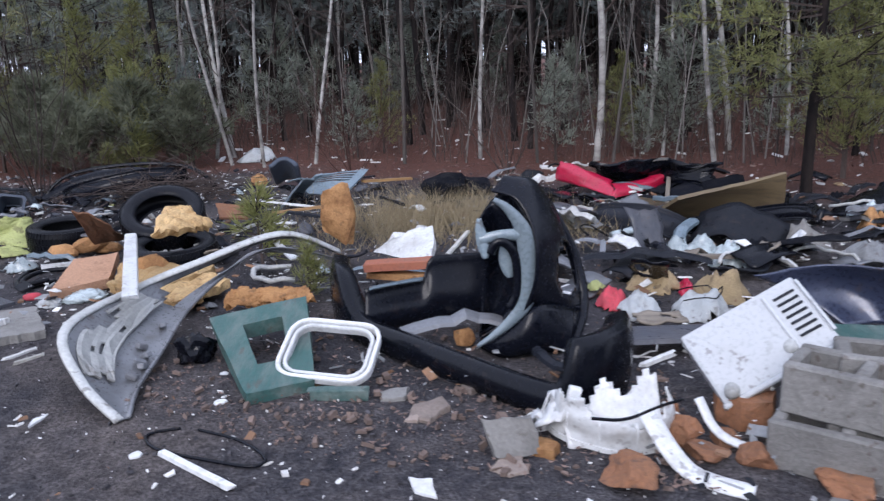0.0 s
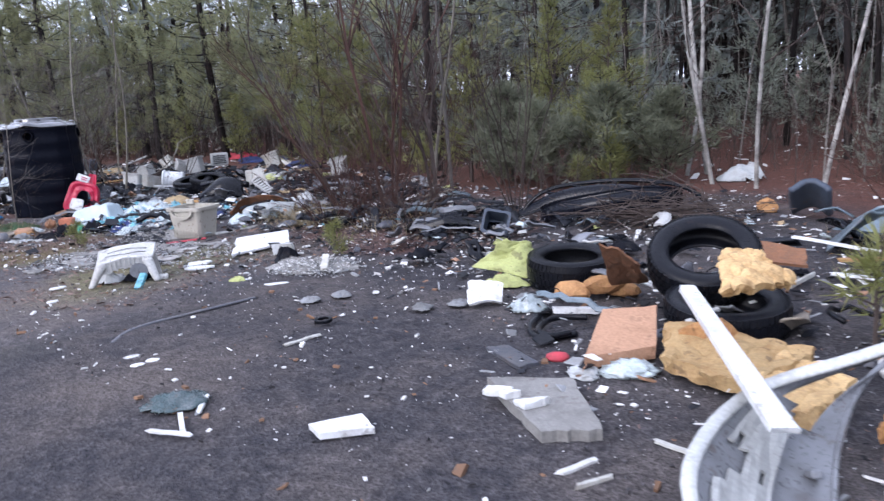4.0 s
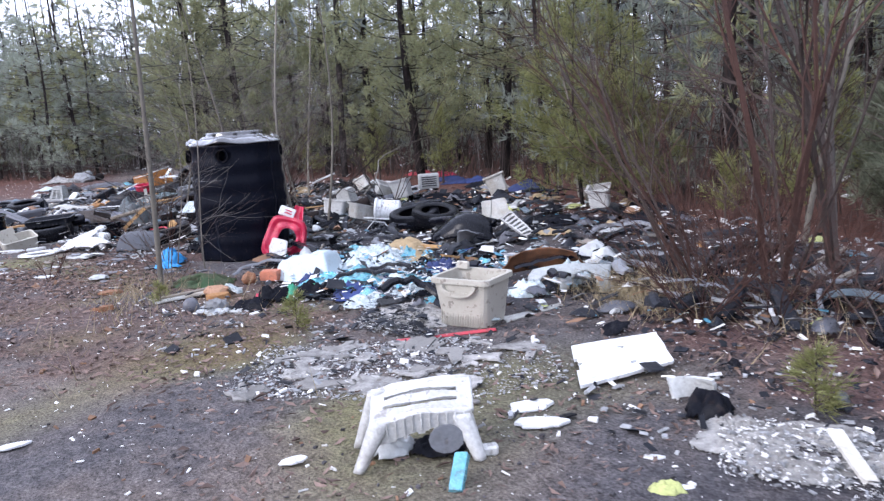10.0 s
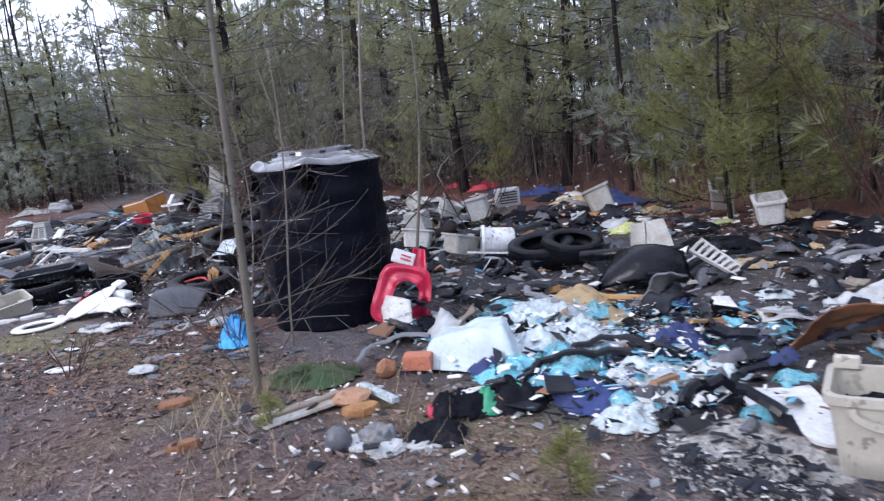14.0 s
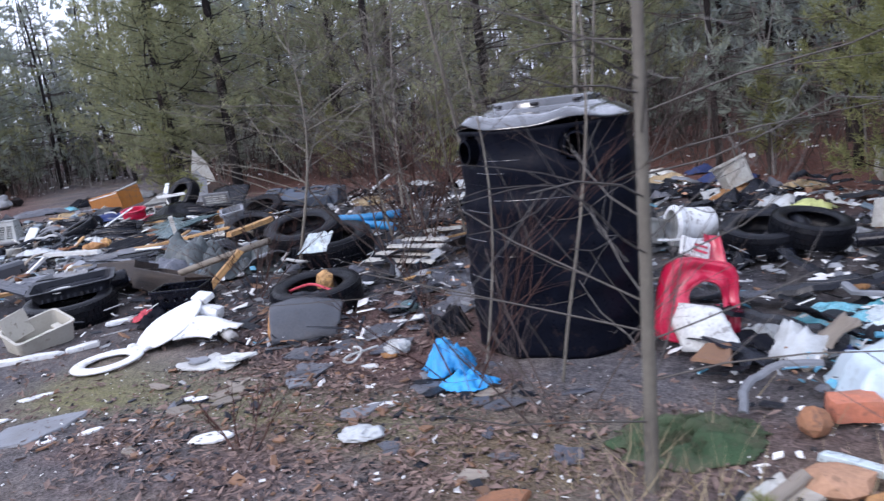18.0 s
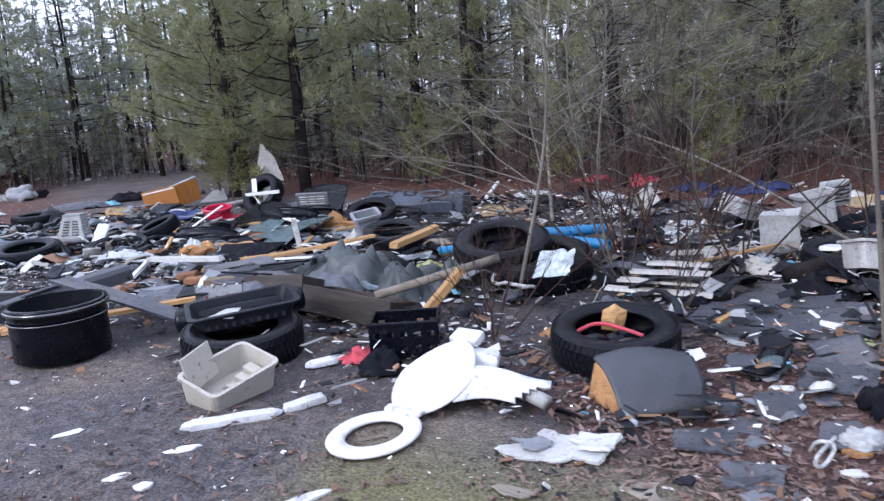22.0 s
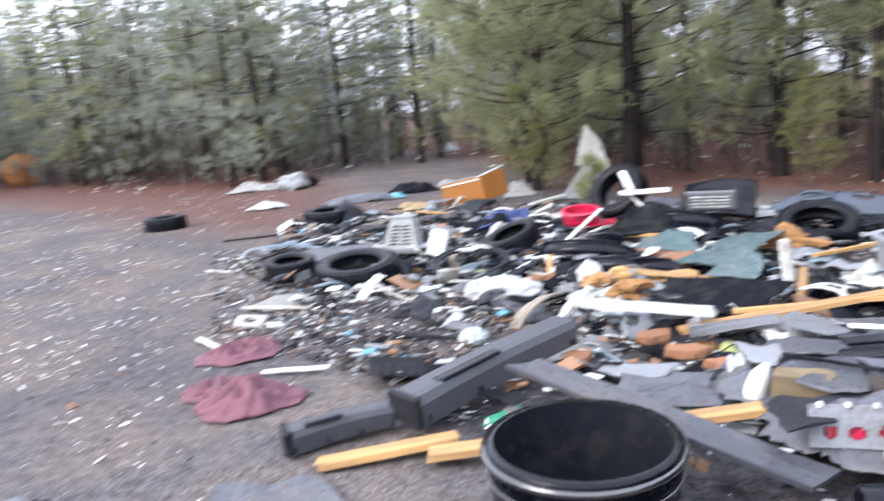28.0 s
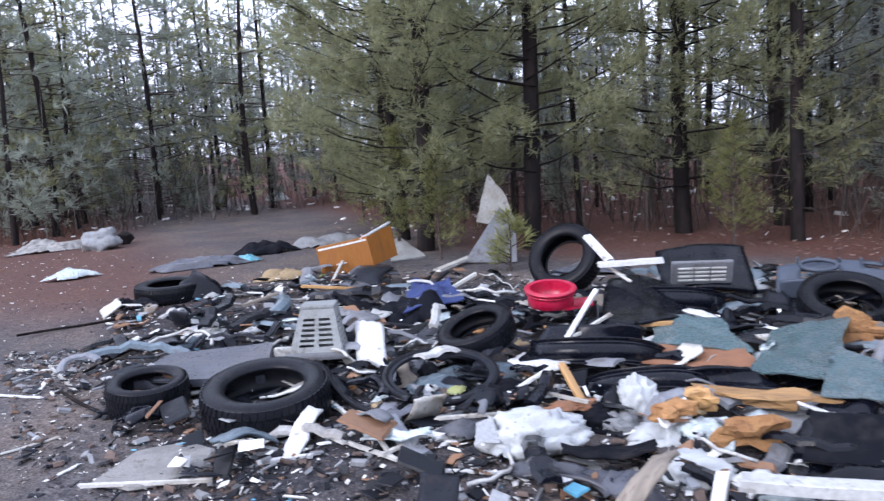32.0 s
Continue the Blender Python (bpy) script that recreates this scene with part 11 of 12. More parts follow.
crumple("rag", "crumpled rag or sheet in the low heap", "rag", DARK_CLOTH, -17.78, 8.58, 0, 48, 0.64, 0.4, 0.088, freq=6, fold=0.04, group='rags in the heap')
crumple("rag", "crumpled rag or sheet in the low heap", "rag", GREY_CLOTH, -18.74, 8.46, 0, 54, 0.65, 0.3, 0.066, freq=6, fold=0.04, group='rags in the heap')
crumple("rag", "crumpled rag or sheet in the low heap", "rag", WHITE_CLOTH, -17.95, 9.63, 0, 43, 0.61, 0.4, 0.055, freq=6, fold=0.04, group='rags in the heap')
crumple("rag", "crumpled rag or sheet in the low heap", "rag", CREAM, -13.75, 10.39, 0, 8, 0.42, 0.3, 0.077, freq=6, fold=0.04, group='rags in the heap')
crumple("rag", "crumpled rag or sheet in the low heap", "rag", DARK_CLOTH, -16.71, 13.71, 0, 22, 0.69, 0.4, 0.077, freq=6, fold=0.04, group='rags in the heap')
crumple("rag", "crumpled rag or sheet in the low heap", "rag", WHITE_CLOTH, -17.61, 14.8, 0, 24, 0.61, 0.4, 0.077, freq=6, fold=0.04, group='rags in the heap')
crumple("rag", "crumpled rag or sheet in the low heap", "rag", FILM, -19.53, 10.4, 0, 47, 0.61, 0.3, 0.055, freq=6, fold=0.04, group='rags in the heap')
crumple("rag", "crumpled rag or sheet in the low heap", "rag", WHITE_CLOTH, -19.29, 9.53, 0, 50, 0.44, 0.3, 0.055, freq=6, fold=0.04, group='rags in the heap')
tyre(-17.16, 10.29, 0.2, 0.32, 0.19, rx=12, ry=0, rz=35)
tyre(-13.17, 10.51, 0.1, 0.32, 0.19, rx=6, ry=0, rz=33)
open_box("broken_box", "pale grey plastic box standing askew in the heap", "box", GREY_PLASTIC, -17.61, 10.49, 0.12, 47, 0.26, 0.22, 0.30, rx=12, ry=-8, ribs=8)
patch("pale_box", "pale battered box standing in the heap", "box", PALE_GREY, (-13.83, 10.96, 0.05), (-13.53, 11.02, 0.05), (-13.53, 10.92, 0.4), (-13.83, 10.94, 0.38), thick=0.16, ragged=0.05)
plank("white_plank", "white plank in the heap", "plank", WHITE, -13.27, 10.58, 0.16, -5, 0.41, 0.14, 0.03, rx=0, ry=0)
pipe("log", "dark fallen log in the heap", "log", BARK, [(-13.5, 9.95, 0.08), (-13.17, 10.42, 0.12), (-12.88, 10.69, 0.25)], 0.07, hollow=False)
slab("foam_sheet", "torn pale grey foam sheet lying flat on leaves", "foam sheet", PALE_GREY, -14.02, 6.92, 0.012, 28, 0.44, 0.30, 0.018, rough=0.28, rx=2, ry=-2, sides=13)
slab("foam_sheet", "small torn flap of pale grey foam sheet", "foam sheet", PALE_GREY, -13.93, 7.00, 0.034, 70, 0.24, 0.20, 0.016, rough=0.3, rx=-3, ry=4, sides=11)
slab("foam_sheet", "small torn flap of pale grey foam sheet", "foam sheet", GREY_PLASTIC, -14.14, 6.88, 0.034, 10, 0.18, 0.13, 0.014, rough=0.3, rx=4, ry=3, sides=9)
slab("white_piece", "white oval plastic piece on moss", "plastic part", WHITE, -13.18, 6.15, 0, 46, 0.19, 0.12, 0.015, rough=0.1, sides=12)
bundle("white_scrap", "white torn plastic on leaves", "plastic film", WHITE_CLOTH, -12.46, 6.41, 0, 32, 0.21, 0.15, 0.04)
slab("grey_slab", "grey broken board on cinders", "board", GREY_PLASTIC, -14.24, 5.88, 0, 71, 0.52, 0.35, 0.02, rough=0.2)
slab("white_chip", "white plastic chip on the ground", "plastic chip", WHITE, -14.64, 5.84, 0, 64, 0.19, 0.06, 0.012, group='white chips')
slab("white_chip", "white plastic chip on the ground", "plastic chip", WHITE, -14.06, 5.82, 0, 60, 0.12, 0.06, 0.012, group='white chips')
slab("white_chip", "white plastic chip on the ground", "plastic chip", WHITE, -13.92, 5.99, 0, 57, 0.11, 0.06, 0.012, group='white chips')
slab("white_chip", "white plastic chip on the ground", "plastic chip", WHITE, -14.78, 6.18, 0, 61, 0.21, 0.06, 0.012, group='white chips')
slab("white_chip", "white plastic chip on the ground", "plastic chip", WHITE, -13.66, 6.48, 0, 48, 0.09, 0.06, 0.012, group='white chips')
slab("white_chip", "white plastic chip on the ground", "plastic chip", WHITE, -13.73, 6.46, 0, 49, 0.07, 0.06, 0.012, group='white chips')
slab("white_chip", "white plastic chip on the ground", "plastic chip", WHITE, -12.59, 6.71, 0, 31, 0.23, 0.06, 0.012, group='white chips')
slab("white_chip", "white plastic chip on the ground", "plastic chip", WHITE, -12.98, 7.16, 0, 33, 0.12, 0.06, 0.012, group='white chips')
slab("white_chip", "white plastic chip on the ground", "plastic chip", WHITE, -16.3, 6.18, 0, 60, 0.16, 0.06, 0.012, group='white chips')
slab("white_chip", "white plastic chip on the ground", "plastic chip", WHITE, -15.61, 6.28, 0, 53, 0.15, 0.06, 0.012, group='white chips')
slab("white_chip", "white plastic chip on the ground", "plastic chip", WHITE, -15.48, 5.98, 0, 56, 0.08, 0.06, 0.012, group='white chips')
slab("white_chip", "white plastic chip on the ground", "plastic chip", WHITE, -15.66, 5.98, 0, 58, 0.11, 0.06, 0.012, group='white chips')
slab("white_chip", "white plastic chip on the ground", "plastic chip", WHITE, -13.3, 7.94, 0, 6, 0.12, 0.06, 0.012, group='white chips')
pipe("wire_coil", "tangled pale wire coil", "wire", PALE_GREY, [(-13.13, 7.25, 0.03), (-13.1, 7.16, 0.12), (-13.03, 7.19, 0.1), (-13.08, 7.12, 0.02), (-13.11, 7.05, 0.08), (-13.05, 7.34, 0.06)], 0.008, hollow=False, k=6)
chunk("glass_jar", "clear glass jar on leaves", "jar", SMOKED_GLASS, -13.37, 8.15, 0, 7, 0.16, 0.1, 0.094, rough=0.1)
bundle("white_scrap", "white torn packaging with orange print", "plastic film", WHITE_CLOTH, -12.96, 7.41, 0, 1, 0.16, 0.15, 0.08)
slab("orange_tile", "orange chip of tile", "tile", FOAM_ORANGE, -12.97, 7.34, 0, 1, 0.1, 0.08, 0.02)


# ---------------------------------------------------------------- litter past counting, and the low plants
# round the seat, the tray and the tank nothing loose is strewn
CLEAR = ((-14.85, 6.98, 0.16), (-15.92, 6.88, 0.05), (-12.17, 8.08, 0.34), (-7.94, 7.0, 0.12))


def in_polys(*polys):
    def where(r_):
        p = r_.choice(polys)
        x, y = r_.uniform(min(q[0] for q in p), max(q[0] for q in p)), r_.uniform(min(q[1] for q in p), max(q[1] for q in p))
        if any((x - a) ** 2 + (y - b) ** 2 < c for a, b, c in CLEAR) or not inside(p, x, y) or noise.noise(Vector((x * 0.9, y * 0.9, 3))) < r_.uniform(-0.7, 0.25):
            return None, None
        return x, y
    return where


TREAD = [(3, -0.8), (0, 0), (-4, 2.9), (-7, 3.7), (-11, 4.1), (-13.5, 4.4), (-16, 5.2), (-19, 5.6), (-36, 6.5)]


def tread_y(x):
    for (xa, ya), (xb, yb) in zip(TREAD, TREAD[1:]):
        if xb <= x <= xa:
            return ya + (yb - ya) * (x - xa) / (xb - xa)
    return 0


def open_ground(r_):
    x = r_.uniform(-33, 3)
    y = tread_y(x) + 0.5 + r_.uniform(0, 1) ** 1.4 * 7
    if y > edge_y(x) or noise.noise(Vector((x * 0.8, y * 0.8, 8))) < r_.uniform(-0.8, 0.3):
        return None, None
    return x, y


def wood_floor(r_):
    x, y = r_.uniform(-40, 8), r_.uniform(7, 30)
    return (x, y) if y > edge_y(x) - 1.2 and y < edge_y(x) + 9 else (None, None)


def leafy(r_):
    x, y = r_.uniform(-16.5, -6), r_.uniform(4.5, 8.5)
    return (x, y) if noise.noise(Vector((x, y, 1))) > r_.uniform(-0.6, 0.3) else (None, None)


HEAPS = (HEAP_A, HEAP_B, HEAP_C, HEAP_C)
scatter("white_chips", "small white plastic chips strewn over the ground", "litter", CHIP_WHITE, 5200, open_ground, (0.008, 0.055), 0.2, 1)
scatter("gravel", "dark cinder stones on the ground", "gravel", GRAVEL, 6500, open_ground, (0.008, 0.032), 0.4, 2)
scatter("brown_bits", "brown bits of wood and bark on the ground", "litter", CHIP_BROWN, 1300, open_ground, (0.015, 0.08), 0.25, 3)
scatter("white_debris", "broken white plastic and plaster in the heaps", "litter", CHIP_WHITE, 5200, in_polys(*HEAPS), (0.015, 0.14), 0.07, 4, 0.10)
scatter("grey_debris", "broken grey plastic and rags in the heaps", "litter", CHIP_GREY, 4500, in_polys(*HEAPS), (0.02, 0.14), 0.06, 5, 0.06)
scatter("dark_debris", "broken dark plastic and rags in the heaps", "litter", CHIP_DARK, 7500, in_polys(*HEAPS, STRIP), (0.02, 0.15), 0.06, 6, 0.06)
scatter("brown_debris", "broken wood, foam and rust in the heaps", "litter", CHIP_BROWN, 2000, in_polys(*HEAPS), (0.02, 0.12), 0.12, 7, 0.10)
scatter("blue_debris", "scraps of blue and teal plastic in the heaps", "litter", CHIP_BLUE, 420, in_polys(HEAP_B, HEAP_B, HEAP_C), (0.02, 0.14), 0.1, 8, 0.10)
scatter("dark_shards", "large broken shards of dark plastic and sheeting in the heaps", "litter", CHIP_DARK, 1500, in_polys(HEAP_B, HEAP_C, HEAP_C), (0.09, 0.34), 0.04, 14, 0.12)
scatter("grey_shards", "large broken shards of grey plastic in the heaps", "litter", CHIP_GREY, 550, in_polys(HEAP_B, HEAP_C, HEAP_C), (0.08, 0.28), 0.04, 15, 0.14)
scatter("white_shards", "large broken shards of white plastic in the heaps", "litter", CHIP_WHITE, 330, in_polys(HEAP_B, HEAP_C, HEAP_C), (0.07, 0.24), 0.05, 16, 0.16)
scatter("brown_shards", "broken brown boards and padding in the heaps", "litter", CHIP_BROWN, 260, in_polys(HEAP_B, HEAP_C, HEAP_C), (0.08, 0.28), 0.07, 17, 0.14)
scatter("strip_debris", "pale grit and plaster scraps on cinders", "litter", CHIP_GREY, 1500, in_polys(STRIP), (0.012, 0.08), 0.2, 9, 0.02)
scatter("strip_white", "white grit and plaster scraps on cinders", "litter", CHIP_WHITE, 800, in_polys(STRIP), (0.015, 0.09), 0.2, 10, 0.02)
scatter("fallen_leaves", "brown fallen leaves on the forest floor", "leaves", LEAF, 14000, wood_floor, (0.04, 0.10), 0.06, 11, 0.02, True)
scatter("fallen_leaves_path", "brown fallen leaves beside the tank", "leaves", LEAF, 6500, leafy, (0.03, 0.09), 0.06, 12, 0.012, True)
scatter("wood_litter", "white rubbish strewn under the trees", "litter", CHIP_WHITE, 900, wood_floor, (0.04, 0.26), 0.15, 13, 0.03)



def near_specks(r_):
    x = r_.uniform(-7, 2.5)
    y = tread_y(x) + r_.uniform(1.2, 4.5)
    return (x, y) if noise.noise(Vector((x * 1.3, y * 1.3, 5))) > r_.uniform(-0.6, 0.3) else (None, None)


scatter("white_specks", "tiny white specks of plastic on black cinders", "litter", CHIP_WHITE, 1500, near_specks, (0.005, 0.022), 0.3, 51)
scatter("cinder_grit", "coarse dark cinder grit on the ground", "gravel", GRAVEL, 3000, near_specks, (0.008, 0.03), 0.5, 52)

STONES = [(-1.7, 3.2), (-0.4, 2.5), (0.9, 2.2), (1.0, 3.3), (-0.6, 4.4), (-1.2, 4.2)]
scatter("soil_crumbs", "brown broken rubble and soil crumbs", "rubble", CHIP_STONE, 900, in_polys(STONES), (0.010, 0.06), 0.4, 31, 0.01)
scatter("heap_leaves", "brown leaves among the car parts", "leaves", LEAF, 2600, in_polys(STONES, HEAP_A), (0.012, 0.042), 0.06, 32, 0.02, True)

A_BACK = [(0.5, 4.4), (3.4, 4.4), (4.4, 6.8), (1.2, 8.0), (0.3, 6.2)]
A_LEFT = [(-5.4, 6.6), (-2.6, 5.2), (-1.8, 7.0), (-4.0, 8.6)]
# medium scrap that fills the heaps
s_rnd = random.Random(23)
DARKS = [(BLACK_PLASTIC, "black plastic"), (BLACK_PLASTIC, "black plastic"), (DARK_PLASTIC, "dark grey plastic"), (SLATE, "grey sheeting"), (DARK_CLOTH, "dark cloth"), (GREY_PLASTIC, "grey plastic")]
MIXED = DARKS + [(PALE_GREY, "pale grey plastic"), (BOARD, "white board"), (BLUE_GREY, "blue-grey plastic"), (WHITE, "white plastic"), (OLD_WOOD, "old board"), (FILM, "pale film")]
for poly, n, mats, size in ((HEAP_C, 70, DARKS, (0.22, 0.55)), (HEAP_C, 55, MIXED, (0.12, 0.36)), (HEAP_B, 40, MIXED, (0.12, 0.38)), (HEAP_B, 25, DARKS, (0.2, 0.45)), (HEAP_A, 35, DARKS, (0.15, 0.45)), (HEAP_A, 25, MIXED, (0.12, 0.34)), (A_BACK, 34, DARKS, (0.3, 0.7)), (A_BACK, 14, MIXED, (0.15, 0.35)), (A_LEFT, 34, MIXED, (0.08, 0.22))):
    k = 0
    while k < n:
        x, y = s_rnd.uniform(min(q[0] for q in poly), max(q[0] for q in poly)), s_rnd.uniform(min(q[1] for q in poly), max(q[1] for q in poly))
        if inside(poly, x, y) and y > tread_y(x) + 3.7:
            scrap(x, y, s_rnd.uniform(0.02, 0.10), s_rnd, mats, size)
            k += 1
for k in range(130):
    poly = s_rnd.choice((HEAP_C, HEAP_C, HEAP_B, HEAP_A))
    x, y = s_rnd.uniform(min(q[0] for q in poly), max(q[0] for q in poly)), s_rnd.uniform(min(q[1] for q in poly), max(q[1] for q in poly))
    if inside(poly, x, y) and y > tread_y(x) + 4.0:
        mt, what = s_rnd.choice(((BOARD, "white lath"), (OLD_WOOD, "weathered lath"), (WOOD, "orange wooden lath"), (WHITE, "white plastic strip"), (DARK_PLASTIC, "dark plastic strip")))
        plank("lath", "broken %s lying in the heap" % what, "lath", mt, x, y, s_rnd.uniform(0.03, 0.2), s_rnd.uniform(0, 360), s_rnd.uniform(0.25, 0.9), s_rnd.uniform(0.02, 0.06), s_rnd.uniform(0.012, 0.03), ry=s_rnd.gauss(0, 7), group="laths in the heaps")

# loose rags, bags and torn lining between the larger things; alike pieces share their mesh
FORMS = {}


def loose(x, y, z, r_, mat, what, size, name):
    key = (mat.name, r_.randrange(4))
    label = "crumpled piece of %s lying in the heap" % what
    if key not in FORMS:
        ob = crumple(name, label, "rag", mat, x, y, z, 0, 0.5, r_.uniform(0.28, 0.45), r_.uniform(0.08, 0.2), n=8, freq=r_.uniform(4, 8), fold=0.09, group="rags in the heaps")
        FORMS[key] = ob.data
    else:
        ob = new(name, FORMS[key])
    put(ob, x, y, z, r_.gauss(0, 9), r_.gauss(0, 9), r_.uniform(0, 360), label, name.replace("_", " "), "rags in the heaps")
    k = 2 * size
    ob.scale = (k * r_.uniform(0.8, 1.3), k * r_.uniform(0.7, 1.2), k * r_.uniform(0.5, 1.3))


R_DARK = [(DARK_CLOTH, "black cloth"), (BLACK_PLASTIC, "black plastic sheet"), (SLATE, "dark grey sheet"), (DARK_PLASTIC, "dark plastic lining")]
R_PALE = [(WHITE_CLOTH, "white plastic bag"), (GREY_CLOTH, "grey cloth"), (FILM, "pale plastic film"), (PALE_GREY, "pale grey lining")]
R_WARM = [(TAN_CLOTH, "tan cloth"), (FOAM_ORANGE, "orange foam lining"), (FOAM_BROWN, "brown padding"), (LIME, "lime felt")]
R_BLUE = [(TEAL_FILM, "teal plastic film"), (FILM, "pale blue film"), (NAVY, "navy cloth")]
C_CORE = [(-22.8, 9.2), (-19.5, 8.4), (-17.4, 8.4), (-16.4, 10.6), (-19.0, 12.0), (-22.5, 11.6)]
THICKET = [(-6.8, 7.4), (-4.4, 7.3), (-3.9, 9.0), (-6.2, 9.4)]
FILMS = [(-8.3, 7.2), (-9.4, 7.0), (-10.8, 7.4), (-10.6, 8.6), (-8.8, 9.0)]
for poly, n, pool, size in ((HEAP_C, 120, R_DARK, (0.10, 0.30)), (HEAP_C, 60, R_PALE, (0.06, 0.20)), (HEAP_C, 30, R_WARM, (0.06, 0.18)), (HEAP_B, 90, R_DARK, (0.08, 0.26)), (HEAP_B, 60, R_DARK, (0.2, 0.42)), (C_CORE, 50, R_DARK, (0.16, 0.36)), (C_CORE, 30, R_WARM, (0.06, 0.16)), (HEAP_B, 50, R_PALE, (0.06, 0.2)),
                            (HEAP_B, 22, R_WARM, (0.06, 0.2)), (FILMS, 60, R_BLUE, (0.06, 0.2)), (FILMS, 40, R_DARK, (0.08, 0.2)), (HEAP_A, 80, R_DARK, (0.08, 0.26)), (HEAP_A, 34, R_PALE, (0.05, 0.16)), (HEAP_A, 24, R_WARM, (0.05, 0.16)), (STRIP, 30, R_DARK, (0.05, 0.14)), (THICKET, 36, R_DARK, (0.04, 0.11))):
    k = 0
    while k < n:
        x, y = s_rnd.uniform(min(q[0] for q in poly), max(q[0] for q in poly)), s_rnd.uniform(min(q[1] for q in poly), max(q[1] for q in poly))
        if inside(poly, x, y) and y > tread_y(x) + 3.1 and (x + 12.17) ** 2 + (y - 8.08) ** 2 > 0.55:
            mat, what = s_rnd.choice(pool)
            loose(x, y, ground_z(x, y) + s_rnd.uniform(0, 0.06), s_rnd, mat, what, s_rnd.uniform(*size), "plastic_film" if "film" in what or "bag" in what else "lining_scrap" if "lining" in what else "black_sheet_scrap" if "black" in what and "sheet" in what else "sheet_scrap" if "sheet" in what else "cloth_scrap")
            k += 1

# bent trim, hoses and wires drawn through the heaps; alike pieces share their mesh
BENT = {}


def bent_strip(x, y, z, r_, kind, mat, what):
    key = (kind, mat.name, r_.randrange(4))
    if key not in BENT:
        n, L = 10, r_.uniform(0.45, 0.8)
        a, pts = 0.0, [Vector((0, 0, 0))]
        turn_ = r_.uniform(-0.22, 0.22) if kind == "trim" else r_.uniform(-0.45, 0.45)
        for i in range(n):
            a += turn_ + r_.gauss(0, 0.12)
            pts.append(pts[-1] + Vector((math.cos(a), math.sin(a), 0)) * L / n)
        mid = sum(pts, Vector()) / len(pts)
        pts = [p - mid + Vector((0, 0, 0.03 + r_.uniform(0.02, 0.07) * math.sin(math.pi * i / n))) for i, p in enumerate(pts)]
        if kind == "trim":
            w, h = r_.uniform(0.025, 0.06), r_.uniform(0.012, 0.03)
            prof = [(-w, 0), (-w * 0.8, h), (-w * 0.2, h * 1.25), (w * 0.7, h * 0.7), (w, -h * 0.4), (w * 0.8, -h * 0.3), (0, h * 0.3), (-w * 0.8, -h * 0.2)]
        else:
            prof = ring_profile(r_.uniform(0.010, 0.022) if kind == "hose" else 0.004, 6)
        v, f = sweep(pts, prof)
        ob = mesh_ob(kind if kind != "trim" else "plastic_strip", v, f, mat, smooth=kind != "trim")
        BENT[key] = ob.data
    else:
        ob = new(kind if kind != "trim" else "plastic_strip", BENT[key])
    put(ob, x, y, z, r_.gauss(0, 8), r_.gauss(0, 8), r_.uniform(0, 360), "bent %s lying in the heap" % what, "car part" if kind == "trim" else kind, "bent strips in the heaps")
    s = r_.uniform(0.6, 1.2)
    ob.scale = (s, s, s)


C_FRONT = [(-23.2, 9.0), (-21.5, 8.2), (-19.5, 8.0), (-18.0, 7.7), (-16.2, 8.6), (-16.5, 10.8), (-19.0, 12.2), (-22.5, 11.8), (-24.0, 10.4)]
TRIMS = [("trim", BLACK_PLASTIC, "strip of black car trim"), ("trim", DARK_PLASTIC, "strip of dark grey moulding"), ("trim", BLACK_PLASTIC, "strip of black car trim"), ("trim", GREY_PLASTIC, "strip of grey moulding"), ("trim", BLUE_GREY, "strip of blue-grey moulding"),
         ("trim", DIRTY_WHITE, "strip of dirty white edging"), ("hose", RUBBER, "black rubber hose"), ("hose", DIRTY_WHITE, "pale plastic pipe"), ("wire", BLACK_PLASTIC, "black cable"), ("wire", PALE_GREY, "pale wire")]
for poly, n in ((C_FRONT, 150), (HEAP_C, 40), (HEAP_B, 60), (HEAP_A, 45), (A_BACK, 25), (THICKET, 20)):
    k = 0
    while k < n:
        x, y = s_rnd.uniform(min(q[0] for q in poly), max(q[0] for q in poly)), s_rnd.uniform(min(q[1] for q in poly), max(q[1] for q in poly))
        if inside(poly, x, y) and y > tread_y(x) + 3.0 and (x + 12.12) ** 2 + (y - 7.99) ** 2 > 0.7 and (x + 7.94) ** 2 + (y - 7.0) ** 2 > 0.3:
            bent_strip(x, y, ground_z(x, y) + s_rnd.uniform(0.0, 0.10), s_rnd, *s_rnd.choice(TRIMS[:4] if poly in (HEAP_B, THICKET) else TRIMS))
            k += 1
for k in range(110):
    x, y = s_rnd.uniform(-23.5, -16.4), s_rnd.uniform(7.8, 11.8)
    if inside(C_FRONT, x, y):
        scrap(x, y, s_rnd.uniform(0.03, 0.12), s_rnd, MIXED, (0.12, 0.42))

